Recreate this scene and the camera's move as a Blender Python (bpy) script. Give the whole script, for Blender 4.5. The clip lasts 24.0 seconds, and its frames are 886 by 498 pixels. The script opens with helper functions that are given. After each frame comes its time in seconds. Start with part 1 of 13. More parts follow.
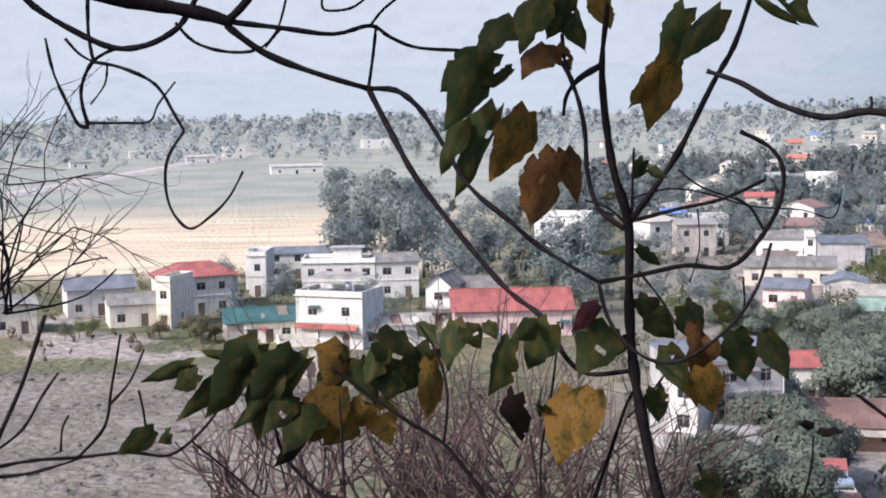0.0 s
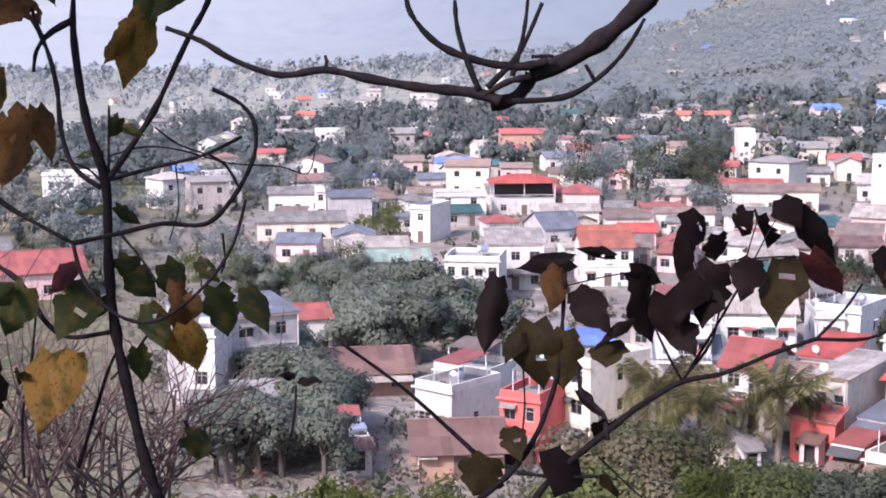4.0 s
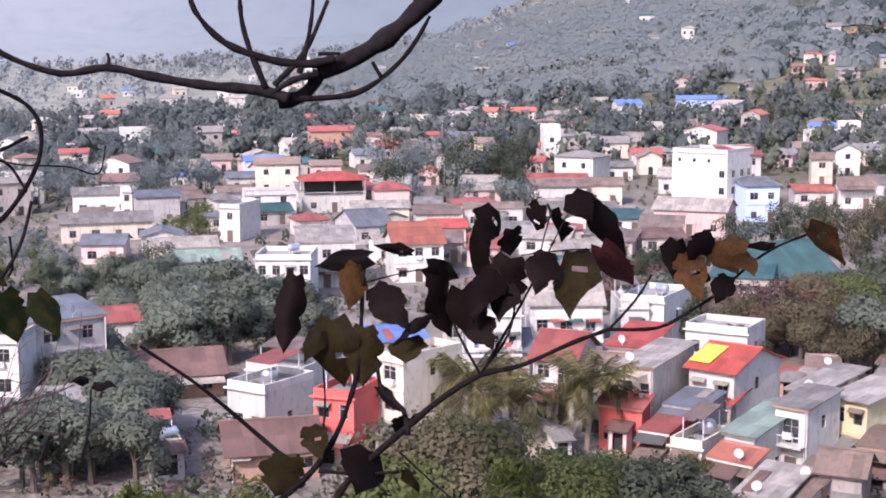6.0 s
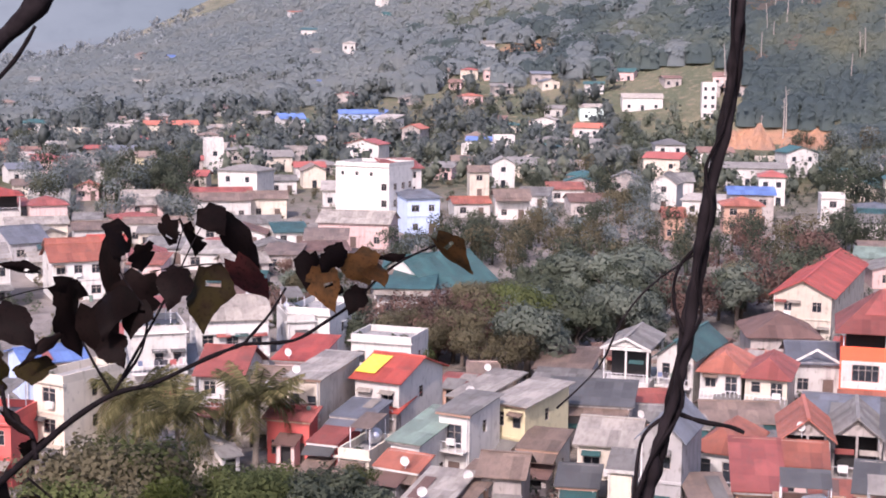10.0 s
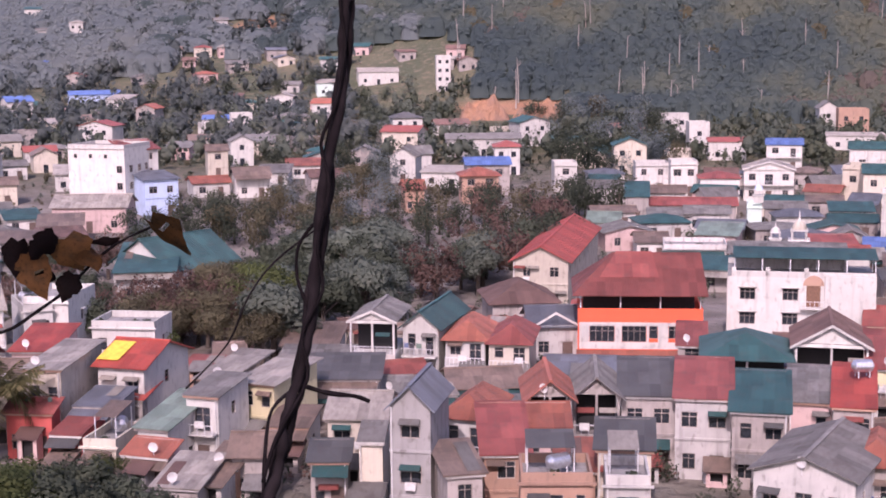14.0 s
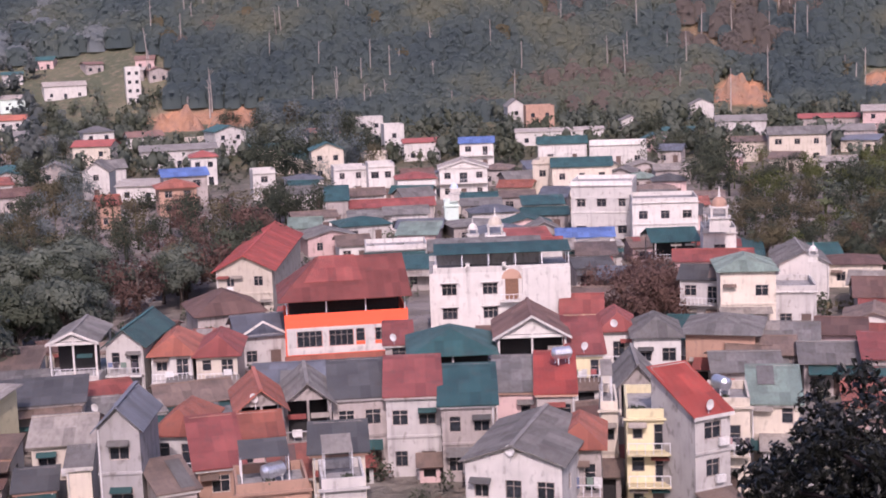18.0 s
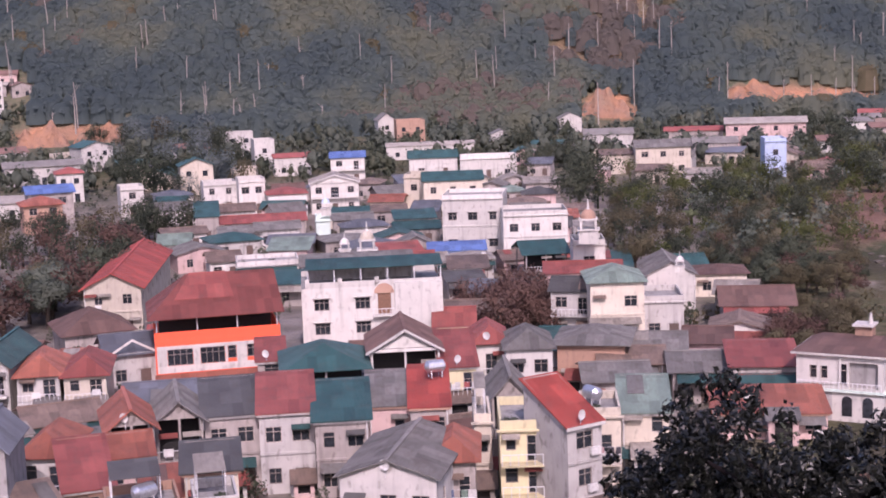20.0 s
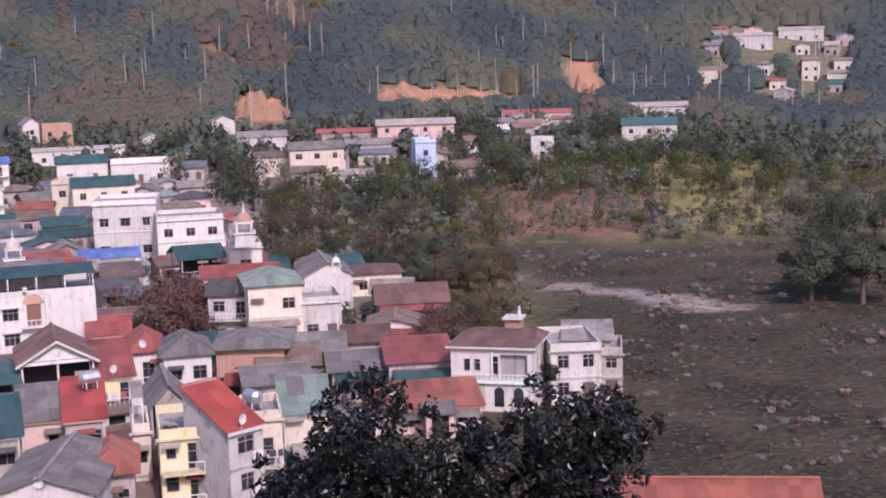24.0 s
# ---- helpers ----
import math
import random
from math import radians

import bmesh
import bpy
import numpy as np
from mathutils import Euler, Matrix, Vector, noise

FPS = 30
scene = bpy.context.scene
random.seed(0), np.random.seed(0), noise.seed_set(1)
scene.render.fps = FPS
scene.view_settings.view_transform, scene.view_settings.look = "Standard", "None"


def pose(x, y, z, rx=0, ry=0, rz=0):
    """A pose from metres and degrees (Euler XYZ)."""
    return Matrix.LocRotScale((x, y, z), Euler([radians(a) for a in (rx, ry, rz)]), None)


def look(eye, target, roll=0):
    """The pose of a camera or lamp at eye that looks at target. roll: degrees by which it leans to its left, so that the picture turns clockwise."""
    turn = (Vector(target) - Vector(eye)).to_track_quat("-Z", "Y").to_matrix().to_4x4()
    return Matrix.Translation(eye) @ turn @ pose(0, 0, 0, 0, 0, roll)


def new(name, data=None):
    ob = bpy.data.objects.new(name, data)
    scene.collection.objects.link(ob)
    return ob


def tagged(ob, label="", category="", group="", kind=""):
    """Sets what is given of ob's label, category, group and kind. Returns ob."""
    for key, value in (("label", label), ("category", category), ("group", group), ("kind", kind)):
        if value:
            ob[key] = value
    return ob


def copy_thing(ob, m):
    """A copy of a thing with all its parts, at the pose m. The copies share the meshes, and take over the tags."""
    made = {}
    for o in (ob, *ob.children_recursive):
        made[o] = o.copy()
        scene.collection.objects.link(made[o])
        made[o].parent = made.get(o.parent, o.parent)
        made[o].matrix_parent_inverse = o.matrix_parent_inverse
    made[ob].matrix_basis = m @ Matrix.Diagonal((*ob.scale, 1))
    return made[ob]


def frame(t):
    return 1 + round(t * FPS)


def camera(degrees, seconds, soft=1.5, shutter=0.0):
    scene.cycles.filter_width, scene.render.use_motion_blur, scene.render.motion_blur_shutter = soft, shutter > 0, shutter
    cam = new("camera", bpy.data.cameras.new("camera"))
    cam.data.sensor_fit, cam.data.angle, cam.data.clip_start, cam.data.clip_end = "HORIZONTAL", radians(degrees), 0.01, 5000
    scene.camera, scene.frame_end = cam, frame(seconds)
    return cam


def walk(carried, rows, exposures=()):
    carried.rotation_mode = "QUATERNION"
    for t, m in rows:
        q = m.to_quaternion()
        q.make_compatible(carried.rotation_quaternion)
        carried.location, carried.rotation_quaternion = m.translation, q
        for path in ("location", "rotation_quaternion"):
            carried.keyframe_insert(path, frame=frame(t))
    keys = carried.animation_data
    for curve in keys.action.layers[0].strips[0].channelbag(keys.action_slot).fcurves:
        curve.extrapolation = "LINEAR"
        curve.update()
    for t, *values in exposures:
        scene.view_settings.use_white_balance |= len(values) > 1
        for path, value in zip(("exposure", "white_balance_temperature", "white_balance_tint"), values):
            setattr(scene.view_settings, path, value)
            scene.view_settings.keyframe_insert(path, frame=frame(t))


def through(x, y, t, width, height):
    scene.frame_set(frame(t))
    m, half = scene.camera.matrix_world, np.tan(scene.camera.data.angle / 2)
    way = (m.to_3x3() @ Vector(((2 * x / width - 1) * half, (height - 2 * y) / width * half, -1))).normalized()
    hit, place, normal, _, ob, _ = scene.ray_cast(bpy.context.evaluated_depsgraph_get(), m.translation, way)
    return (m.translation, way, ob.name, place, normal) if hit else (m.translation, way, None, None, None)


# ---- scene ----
cam = camera(33.71, 24.0, soft=1.85)
EYE = 38.0
# seconds, place, then turn to the right, tilt and lean in degrees
PATH = [
    (0.0, 0.0115, 0.3501, 0.0, -0.269, -6.015, -0.992),
    (0.5, 0.0256, 0.3494, 0.0, 1.740, -6.147, -1.044),
    (1.0, 0.0408, 0.3480, 0.0, 4.119, -6.503, -0.897),
    (1.5, 0.0522, 0.3463, 0.0, 6.668, -6.848, -0.839),
    (2.0, 0.0620, 0.3445, 0.0, 9.212, -7.219, -0.758),
    (2.5, 0.0727, 0.3424, 0.0, 11.729, -7.560, -0.750),
    (3.0, 0.0846, 0.3396, 0.0, 14.165, -7.736, -0.636),
    (3.5, 0.0931, 0.3374, 0.0, 16.490, -7.833, -0.433),
    (5.5, 0.1330, 0.3240, 0.0, 24.471, -7.998, -0.228),
    (6.0, 0.1397, 0.3213, 0.0, 26.142, -8.038, -0.303),
    (6.5, 0.1522, 0.3154, 0.0, 27.816, -8.064, -0.166),
    (7.0, 0.1623, 0.3103, 0.0, 29.414, -8.090, 0.006),
    (7.5, 0.1713, 0.3054, 0.0, 31.066, -8.034, 0.202),
    (8.0, 0.1819, 0.2992, 0.0, 32.792, -7.901, 0.308),
    (8.5, 0.1910, 0.2934, 0.0, 34.534, -7.777, 0.620),
    (9.0, 0.2034, 0.2848, 0.0, 36.204, -7.670, 0.603),
    (9.5, 0.2105, 0.2796, 0.0, 37.787, -7.564, 0.562),
    (10.0, 0.2170, 0.2747, 0.0, 39.304, -7.480, 0.504),
    (10.5, 0.2228, 0.2700, 0.0, 40.759, -7.435, 0.405),
    (12.5, 0.2483, 0.2467, 0.0, 46.027, -7.725, -0.115),
    (13.0, 0.2568, 0.2379, 0.0, 47.236, -7.942, -0.305),
    (13.5, 0.2628, 0.2312, 0.0, 48.392, -8.159, -0.354),
    (14.0, 0.2682, 0.2249, 0.0, 49.431, -8.422, -0.499),
    (14.5, 0.2743, 0.2174, 0.0, 50.880, -8.535, -0.580),
    (15.0, 0.2792, 0.2111, 0.0, 52.372, -8.532, -0.859),
    (15.5, 0.2838, 0.2049, 0.0, 53.866, -8.522, -1.120),
    (16.0, 0.2873, 0.2000, 0.0, 55.358, -8.509, -1.347),
    (16.5, 0.2918, 0.1933, 0.0, 56.856, -8.502, -1.579),
    (17.0, 0.2973, 0.1846, 0.0, 58.319, -8.498, -1.787),
    (17.5, 0.3022, 0.1766, 0.0, 59.751, -8.478, -1.927),
    (18.0, 0.3066, 0.1689, 0.0, 61.145, -8.436, -2.114),
    (18.5, 0.3107, 0.1612, 0.0, 62.501, -8.368, -2.221),
    (20.5, 0.3242, 0.1320, 0.0, 67.534, -7.955, -1.974),
    (21.0, 0.3287, 0.1204, 0.0, 69.054, -7.884, -1.879),
    (21.5, 0.3310, 0.1137, 0.0, 70.887, -7.892, -1.761),
    (22.0, 0.3337, 0.1056, 0.0, 72.682, -7.956, -1.711),
    (22.5, 0.3370, 0.0944, 0.0, 74.494, -8.056, -1.752),
    (23.0, 0.3393, 0.0861, 0.0, 76.321, -8.160, -1.769),
    (23.5, 0.3418, 0.0754, 0.0, 78.077, -8.285, -1.763),
    (24.0, 0.3436, 0.0667, 0.0, 79.720, -8.405, -1.771),
]
walk(cam, [(t, pose(x, y, EYE + z, 0, 0, -turn) @ pose(0, 0, 0, 90 + tilt) @ pose(0, 0, 0, 0, 0, lean)) for t, x, y, z, turn, tilt, lean in PATH],
     exposures=[(0.0, 1.22, 5950, 16), (3.0, 1.34, 5850, 30), (7.0, 1.08, 6050, 29), (10.0, 1.05, 6200, 32), (13.0, 0.7, 6200, 45), (18.0, 0.48, 6200, 40), (21.0, 0.46, 6100, 45), (24.0, 0.47, 6020, 39)])

# ---- light ----
SUN_AZ, SUN_EL = radians(238), radians(42)   # azimuth clockwise from +y
world = bpy.data.worlds.new("sky")
scene.world = world
world.use_nodes = True
wn = world.node_tree.nodes
sky = wn.new("ShaderNodeTexSky")
sky.sky_type, sky.sun_disc = "NISHITA", False
sky.sun_elevation, sky.sun_rotation = SUN_EL, SUN_AZ
sky.air_density, sky.dust_density = 1.0, 3.0
world.node_tree.links.new(sky.outputs[0], wn["Background"].inputs[0])
wn["Background"].inputs[1].default_value = 0.15
sun_data = bpy.data.lights.new("sun", "SUN")
sun_data.energy, sun_data.angle, sun_data.color = 2.5, radians(0.8), (1.0, 0.93, 0.83)
sun = new("sun", sun_data)
sun_way = Vector((math.sin(SUN_AZ) * math.cos(SUN_EL), math.cos(SUN_AZ) * math.cos(SUN_EL), math.sin(SUN_EL)))
sun.matrix_world = look(sun_way * 300, (0, 0, 0))

# ---- materials ----
def material(name, rough=0.8, metal=0.0, spec=0.3):
    m = bpy.data.materials.new(name)
    m.use_nodes = True
    n = m.node_tree.nodes["Principled BSDF"]
    n.inputs["Roughness"].default_value, n.inputs["Metallic"].default_value = rough, metal
    n.inputs["Specular IOR Level"].default_value = spec
    return m, m.node_tree, n


def mixed(tree, fac, a, b, blend="MIX"):
    """A colour mix; fac, a and b are sockets or values."""
    n = tree.nodes.new("ShaderNodeMix")
    n.data_type, n.blend_type = "RGBA", blend
    for k, v in ((0, fac), (6, a), (7, b)):
        if isinstance(v, bpy.types.NodeSocket):
            tree.links.new(v, n.inputs[k])
        else:
            n.inputs[k].default_value = v if k == 0 else (*v, 1)
    return n.outputs[2]


def noise_of(tree, scale, detail=4, stretch=(1, 1, 1), space="Object", low=0.35, high=0.65):
    co = tree.nodes.new("ShaderNodeTexCoord")
    mp = tree.nodes.new("ShaderNodeMapping")
    mp.inputs["Scale"].default_value = stretch
    tree.links.new(co.outputs[space], mp.inputs[0])
    n = tree.nodes.new("ShaderNodeTexNoise")
    n.inputs["Scale"].default_value, n.inputs["Detail"].default_value = scale, detail
    tree.links.new(mp.outputs[0], n.inputs["Vector"])
    r = tree.nodes.new("ShaderNodeMapRange")
    r.inputs[1].default_value, r.inputs[2].default_value = low, high
    tree.links.new(n.outputs[0], r.inputs[0])
    return r.outputs[0]


def bumped(tree, shader, height, strength=0.4, distance=0.05):
    b = tree.nodes.new("ShaderNodeBump")
    b.inputs["Strength"].default_value, b.inputs["Distance"].default_value = strength, distance
    tree.links.new(height, b.inputs["Height"])
    tree.links.new(b.outputs[0], shader.inputs["Normal"])


def by_object(tree, amount=0.25):
    """A grey level about 1 that differs from object to object."""
    o = tree.nodes.new("ShaderNodeObjectInfo")
    r = tree.nodes.new("ShaderNodeMapRange")
    r.inputs[3].default_value, r.inputs[4].default_value = 1 - amount, 1 + amount * 0.4
    tree.links.new(o.outputs["Random"], r.inputs[0])
    return r.outputs[0]


def shade(c, k):
    return tuple(min(1, v * k) for v in c)


def plaster(name, c, stain=0.5):
    """Painted render with rain streaks, patches and fine grain."""
    m, t, n = material(name, 0.85)
    streak = noise_of(t, 0.9, 6, (1.6, 1.6, 0.2), low=0.52, high=0.78)
    patch = noise_of(t, 0.5, 5, low=0.42, high=0.75)
    col = mixed(t, patch, c, shade(c, 1 - 0.3 * stain))
    sc = t.nodes.new("ShaderNodeMath")
    sc.operation = "MULTIPLY"
    sc.inputs[1].default_value = stain
    t.links.new(streak, sc.inputs[0])
    col = mixed(t, sc.outputs[0], col, shade((c[0] * 0.5 + 0.06, c[1] * 0.5 + 0.055, c[2] * 0.5 + 0.05), 0.8))
    spots = noise_of(t, 1.7, 7, (1, 1, 0.6), low=0.56, high=0.7)
    sp = t.nodes.new("ShaderNodeMath")
    sp.operation = "MULTIPLY"
    sp.inputs[1].default_value = 0.75 * stain
    t.links.new(spots, sp.inputs[0])
    col = mixed(t, sp.outputs[0], col, (0.13, 0.115, 0.10))
    col = mixed(t, 1.0, col, by_object(t, 0.22), "MULTIPLY")
    t.links.new(col, n.inputs["Base Color"])
    bumped(t, n, noise_of(t, 14, 3), 0.25, 0.02)
    return m


def sheet_roof(name, c, rust=0.4, ribs=4.5, rough=0.6):
    """Ribbed roofing: ribs run down the slope along local y."""
    m, t, n = material(name, rough, 0.0, 0.35)
    patch = noise_of(t, 0.35, 5, low=0.4, high=0.7)
    fine = noise_of(t, 3.0, 6, (1, 0.25, 1), low=0.45, high=0.75)
    k = t.nodes.new("ShaderNodeMath")
    k.operation = "MULTIPLY"
    k.inputs[1].default_value = rust
    t.links.new(fine, k.inputs[0])
    col = mixed(t, patch, c, shade(c, 0.72))
    col = mixed(t, k.outputs[0], col, (c[0] * 0.4 + 0.07, c[1] * 0.4 + 0.055, c[2] * 0.4 + 0.045))
    col = mixed(t, 1.0, col, by_object(t, 0.2), "MULTIPLY")
    co = t.nodes.new("ShaderNodeTexCoord")
    # sheet by sheet the tone differs a little
    snap = t.nodes.new("ShaderNodeVectorMath")
    snap.operation = "SNAP"
    snap.inputs[1].default_value = (0.95, 2.6, 1)
    t.links.new(co.outputs["UV"], snap.inputs[0])
    wn_ = t.nodes.new("ShaderNodeTexWhiteNoise")
    t.links.new(snap.outputs[0], wn_.inputs[0])
    tone = t.nodes.new("ShaderNodeMapRange")
    tone.inputs[3].default_value, tone.inputs[4].default_value = 0.72 - 0.12 * rust, 1.14
    t.links.new(wn_.outputs[0], tone.inputs[0])
    col = mixed(t, 1.0, col, tone.outputs[0], "MULTIPLY")
    grime = noise_of(t, 0.8, 7, (1, 1, 1), low=0.55, high=0.72)
    g2 = t.nodes.new("ShaderNodeMath")
    g2.operation = "MULTIPLY"
    g2.inputs[1].default_value = 0.12 + 0.45 * rust
    t.links.new(grime, g2.inputs[0])
    col = mixed(t, g2.outputs[0], col, (0.10, 0.08, 0.068))
    t.links.new(col, n.inputs["Base Color"])
    w = t.nodes.new("ShaderNodeTexWave")
    w.bands_direction = "X"
    w.inputs["Scale"].default_value = ribs
    t.links.new(co.outputs["UV"], w.inputs["Vector"])
    bumped(t, n, w.outputs[1], 0.8, 0.06)
    return m


def plain(name, c, rough=0.6, metal=0.0, vary=0.15, grain=6.0, spec=0.3):
    m, t, n = material(name, rough, metal, spec)
    col = mixed(t, noise_of(t, grain, 4), shade(c, 1 - vary), shade(c, 1 + vary * 0.5))
    col = mixed(t, 1.0, col, by_object(t, vary), "MULTIPLY")
    t.links.new(col, n.inputs["Base Color"])
    return m


def leaf_mat(name, c, c2, c3, through=0.5, rough=0.85, grain=0.28, broad=0.45, spec=0.06):
    """Leaves: colour from leaf to leaf between three tones, part of the light passing through."""
    m, t, n = material(name, rough, 0, spec)
    g = t.nodes.new("ShaderNodeNewGeometry")
    ramp = t.nodes.new("ShaderNodeValToRGB")
    e = ramp.color_ramp.elements
    e[0].color, e[1].color = (*c, 1), (*c3, 1)
    mid = e.new(0.55)
    mid.color = (*c2, 1)
    w = t.nodes.new("ShaderNodeMath")
    w.operation = "MULTIPLY_ADD"
    t.links.new(g.outputs["Random Per Island"], w.inputs[0])
    w.inputs[1].default_value = grain
    clump = t.nodes.new("ShaderNodeMath")
    clump.operation = "MULTIPLY"
    t.links.new(mixed(t, broad, noise_of(t, 0.16, 3, low=0.3, high=0.7), noise_of(t, 0.018, 4, low=0.38, high=0.62)), clump.inputs[0])
    clump.inputs[1].default_value = 1.02 - grain
    t.links.new(clump.outputs[0], w.inputs[2])
    t.links.new(w.outputs[0], ramp.inputs[0])
    col = mixed(t, 1.0, ramp.outputs[0], by_object(t, 0.3), "MULTIPLY")
    t.links.new(col, n.inputs["Base Color"])
    tr = t.nodes.new("ShaderNodeBsdfTranslucent")
    t.links.new(col, tr.inputs[0])
    mx = t.nodes.new("ShaderNodeMixShader")
    mx.inputs[0].default_value = through
    t.links.new(n.outputs[0], mx.inputs[1])
    t.links.new(tr.outputs[0], mx.inputs[2])
    t.links.new(mx.outputs[0], t.nodes["Material Output"].inputs[0])
    return m


WALL = {
    "white": plaster("white render", (0.55, 0.53, 0.485), 0.5),
    "cream": plaster("cream render", (0.56, 0.50, 0.405), 0.55),
    "yellow": plaster("yellow render", (0.62, 0.555, 0.345), 0.4),
    "grey": plaster("bare grey render", (0.36, 0.345, 0.33), 0.8),
    "pale": plaster("pale grey render", (0.50, 0.48, 0.445), 0.75),
    "old": plaster("weathered cement", (0.37, 0.33, 0.30), 1.0),
    "orange": plaster("orange paint", (0.80, 0.115, 0.05), 0.15),
    "red": plaster("red paint", (0.62, 0.13, 0.11), 0.25),
    "pink": plaster("pink render", (0.58, 0.42, 0.385), 0.6),
    "blue": plaster("pale blue render", (0.45, 0.55, 0.72), 0.35),
    "green": plaster("pale green render", (0.60, 0.72, 0.64), 0.3),
    "brick": plaster("brown brick", (0.40, 0.25, 0.18), 0.5),
}
ROOF = {
    "red": sheet_roof("red metal roof", (0.54, 0.10, 0.07), 0.3),
    "orange": sheet_roof("orange tile roof", (0.46, 0.155, 0.10), 0.45, 6),
    "brown": sheet_roof("brown tile roof", (0.23, 0.135, 0.11), 0.5, 6, 0.8),
    "maroon": sheet_roof("faded red roof", (0.37, 0.105, 0.085), 0.4),
    "oxide": sheet_roof("oxide red roof", (0.23, 0.07, 0.055), 0.25),
    "grey": sheet_roof("grey fibre cement roof", (0.24, 0.23, 0.21), 0.8, 5, 0.9),
    "dark": sheet_roof("dark grey roof", (0.125, 0.125, 0.12), 0.5, 5, 0.7),
    "slate": sheet_roof("blue grey roof", (0.165, 0.18, 0.205), 0.35),
    "teal": sheet_roof("teal metal roof", (0.04, 0.12, 0.115), 0.35),
    "green": sheet_roof("pale green roof", (0.27, 0.36, 0.29), 0.5),
    "blue": sheet_roof("blue metal roof", (0.13, 0.22, 0.48), 0.3),
    "pale": sheet_roof("pale sheet roof", (0.43, 0.385, 0.325), 0.75),
    "rust": sheet_roof("rusted sheet roof", (0.27, 0.195, 0.15), 0.9),
    "slab": plaster("concrete slab", (0.29, 0.28, 0.265), 1.0),
}
GLASS = plain("dark window glass", (0.035, 0.04, 0.048), 0.12, 0, 0.4, 2, 0.5)
FRAME = plain("window frame paint", (0.36, 0.31, 0.27), 0.6, 0, 0.5)
SHUTTER = plain("brown shutter", (0.20, 0.11, 0.07), 0.6)
DOOR = plain("dark door", (0.12, 0.085, 0.07), 0.6)
STEEL = plain("stainless steel", (0.62, 0.63, 0.65), 0.3, 0.8)
RAIL = plain("painted railing", (0.6, 0.6, 0.6), 0.5)
# near black, for sheets that stand in for shade inside openings
INNER_SHADE = plain("painted interior shade", (0.03, 0.028, 0.028), 0.9)
BARK = plain("bark", (0.10, 0.08, 0.065), 0.95, 0, 0.4, 20)
PALEBARK = plain("pale bark", (0.38, 0.34, 0.30), 0.95, 0, 0.3, 10)

# ---- land ----
def ease(a, b, v):
    u = np.clip((np.asarray(v, float) - a) / (b - a), 0, 1)
    return u * u * (3 - 2 * u)


def rough(x, y, s):
    """Smooth waviness from a few crossed sines, about -1 to 1."""
    x, y = np.asarray(x, float) / s, np.asarray(y, float) / s
    return (np.sin(x * 1.7 + 1.3 * np.sin(y * 1.1)) + np.sin(y * 2.3 + 1.7 * np.sin(x * 0.7) + 2) + np.sin((x + y) * 3.1 + np.sin(x * 2.9))) / 3


def land(x, y):
    """The height of the ground: a town on a gentle rise, the slope that the camera stands on, wooded hills behind."""
    x, y = np.asarray(x, float), np.asarray(y, float)
    r, az = np.hypot(x, y), np.degrees(np.arctan2(x, y))
    z = 0.028 * np.clip(r - 230, 0, 900) * ease(6, 30, az) * (1 - ease(84, 96, az))
    base = 530 + 70 * ease(70, 88, az) + 40 * rough(x, y, 260)
    hill = np.clip(r - base, 0, None) * ease(22, 60, az) * (1 - ease(120, 150, np.abs(az)))
    z = z + 330 * (1 - np.exp(-hill * 0.42 / 330)) * (1 + 0.22 * rough(x, y, 120))
    # river bed
    z = z - 1.6 * river(x, y)
    # slope under the camera, and an unseen rise added behind it to block the sun
    slope = 36.3 * np.clip(1 - r / 58, 0, 1) ** 1.25 + rough(x, y, 14) * 0.5 * ease(6, 20, r) * (1 - ease(40, 60, r))
    back = ease(100, 135, np.abs(az - 232 + 360 * (az < 52)) * -1 + 215)
    z = np.maximum(z, slope)
    return z + back * (1 - ease(50, 130, r)) * np.clip(r - 1.5, 0, 24) * 1.05


def haze_cover(t):
    """Weight of the far ground beyond the town, where haze is put into the land colour."""
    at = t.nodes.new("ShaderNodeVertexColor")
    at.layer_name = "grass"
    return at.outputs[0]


def river(x, y):
    """1 inside the river's stony bed."""
    r, az = np.hypot(x, y), np.degrees(np.arctan2(x, y))
    wob = 7 * rough(x, y, 30)
    right = ease(0, 14, r * np.sin(np.radians(az - 82.5 + 6 * ease(190, 120, r))) + wob) * (1 - ease(235, 262, r + wob))
    bend = ease(0, 16, 16 - np.abs(r - (244 + 1.3 * (az - 82)) + wob)) * ease(74, 82, az)
    left = ease(0, 14, -r * np.sin(np.radians(az + 2)) + wob) * ease(0, 12, 222 - r + wob + 0.5 * (az + 10))
    return np.clip(np.maximum(np.maximum(right, bend), left) * ease(80, 110, r), 0, 1)


SCARS = [(512, 158, 11, 1.00), (507, 152, 9, 1.00), (549, 116, 8, 1.00), (557, 107, 9, 1.00), (562, 97, 9, 1.00), (569, 86, 9, 1.00), (572, 77, 9, 1.00), (551, 174, 21, 0.28), (573, 169, 19, 0.28), (540, 180, 15, 0.28), (591, 176, 17, 0.28), (421, 341, 9, 1.00), (427, 331, 9, 1.00), (432, 319, 8, 1.00), (457, 500, 13, 1.00), (610, 50, 9, 1.00), (598, 47, 8, 1.00), (714, -61, 20, 0.28), (716, -45, 17, 0.28)]   # bare red earth on the hillside


BARS = [(208, 10, 26, 4.6, -2.19), (-57, 225, 23, 9, -0.68), (-67, 254, 8, 6, -0.52)]   # sand and gravel bars


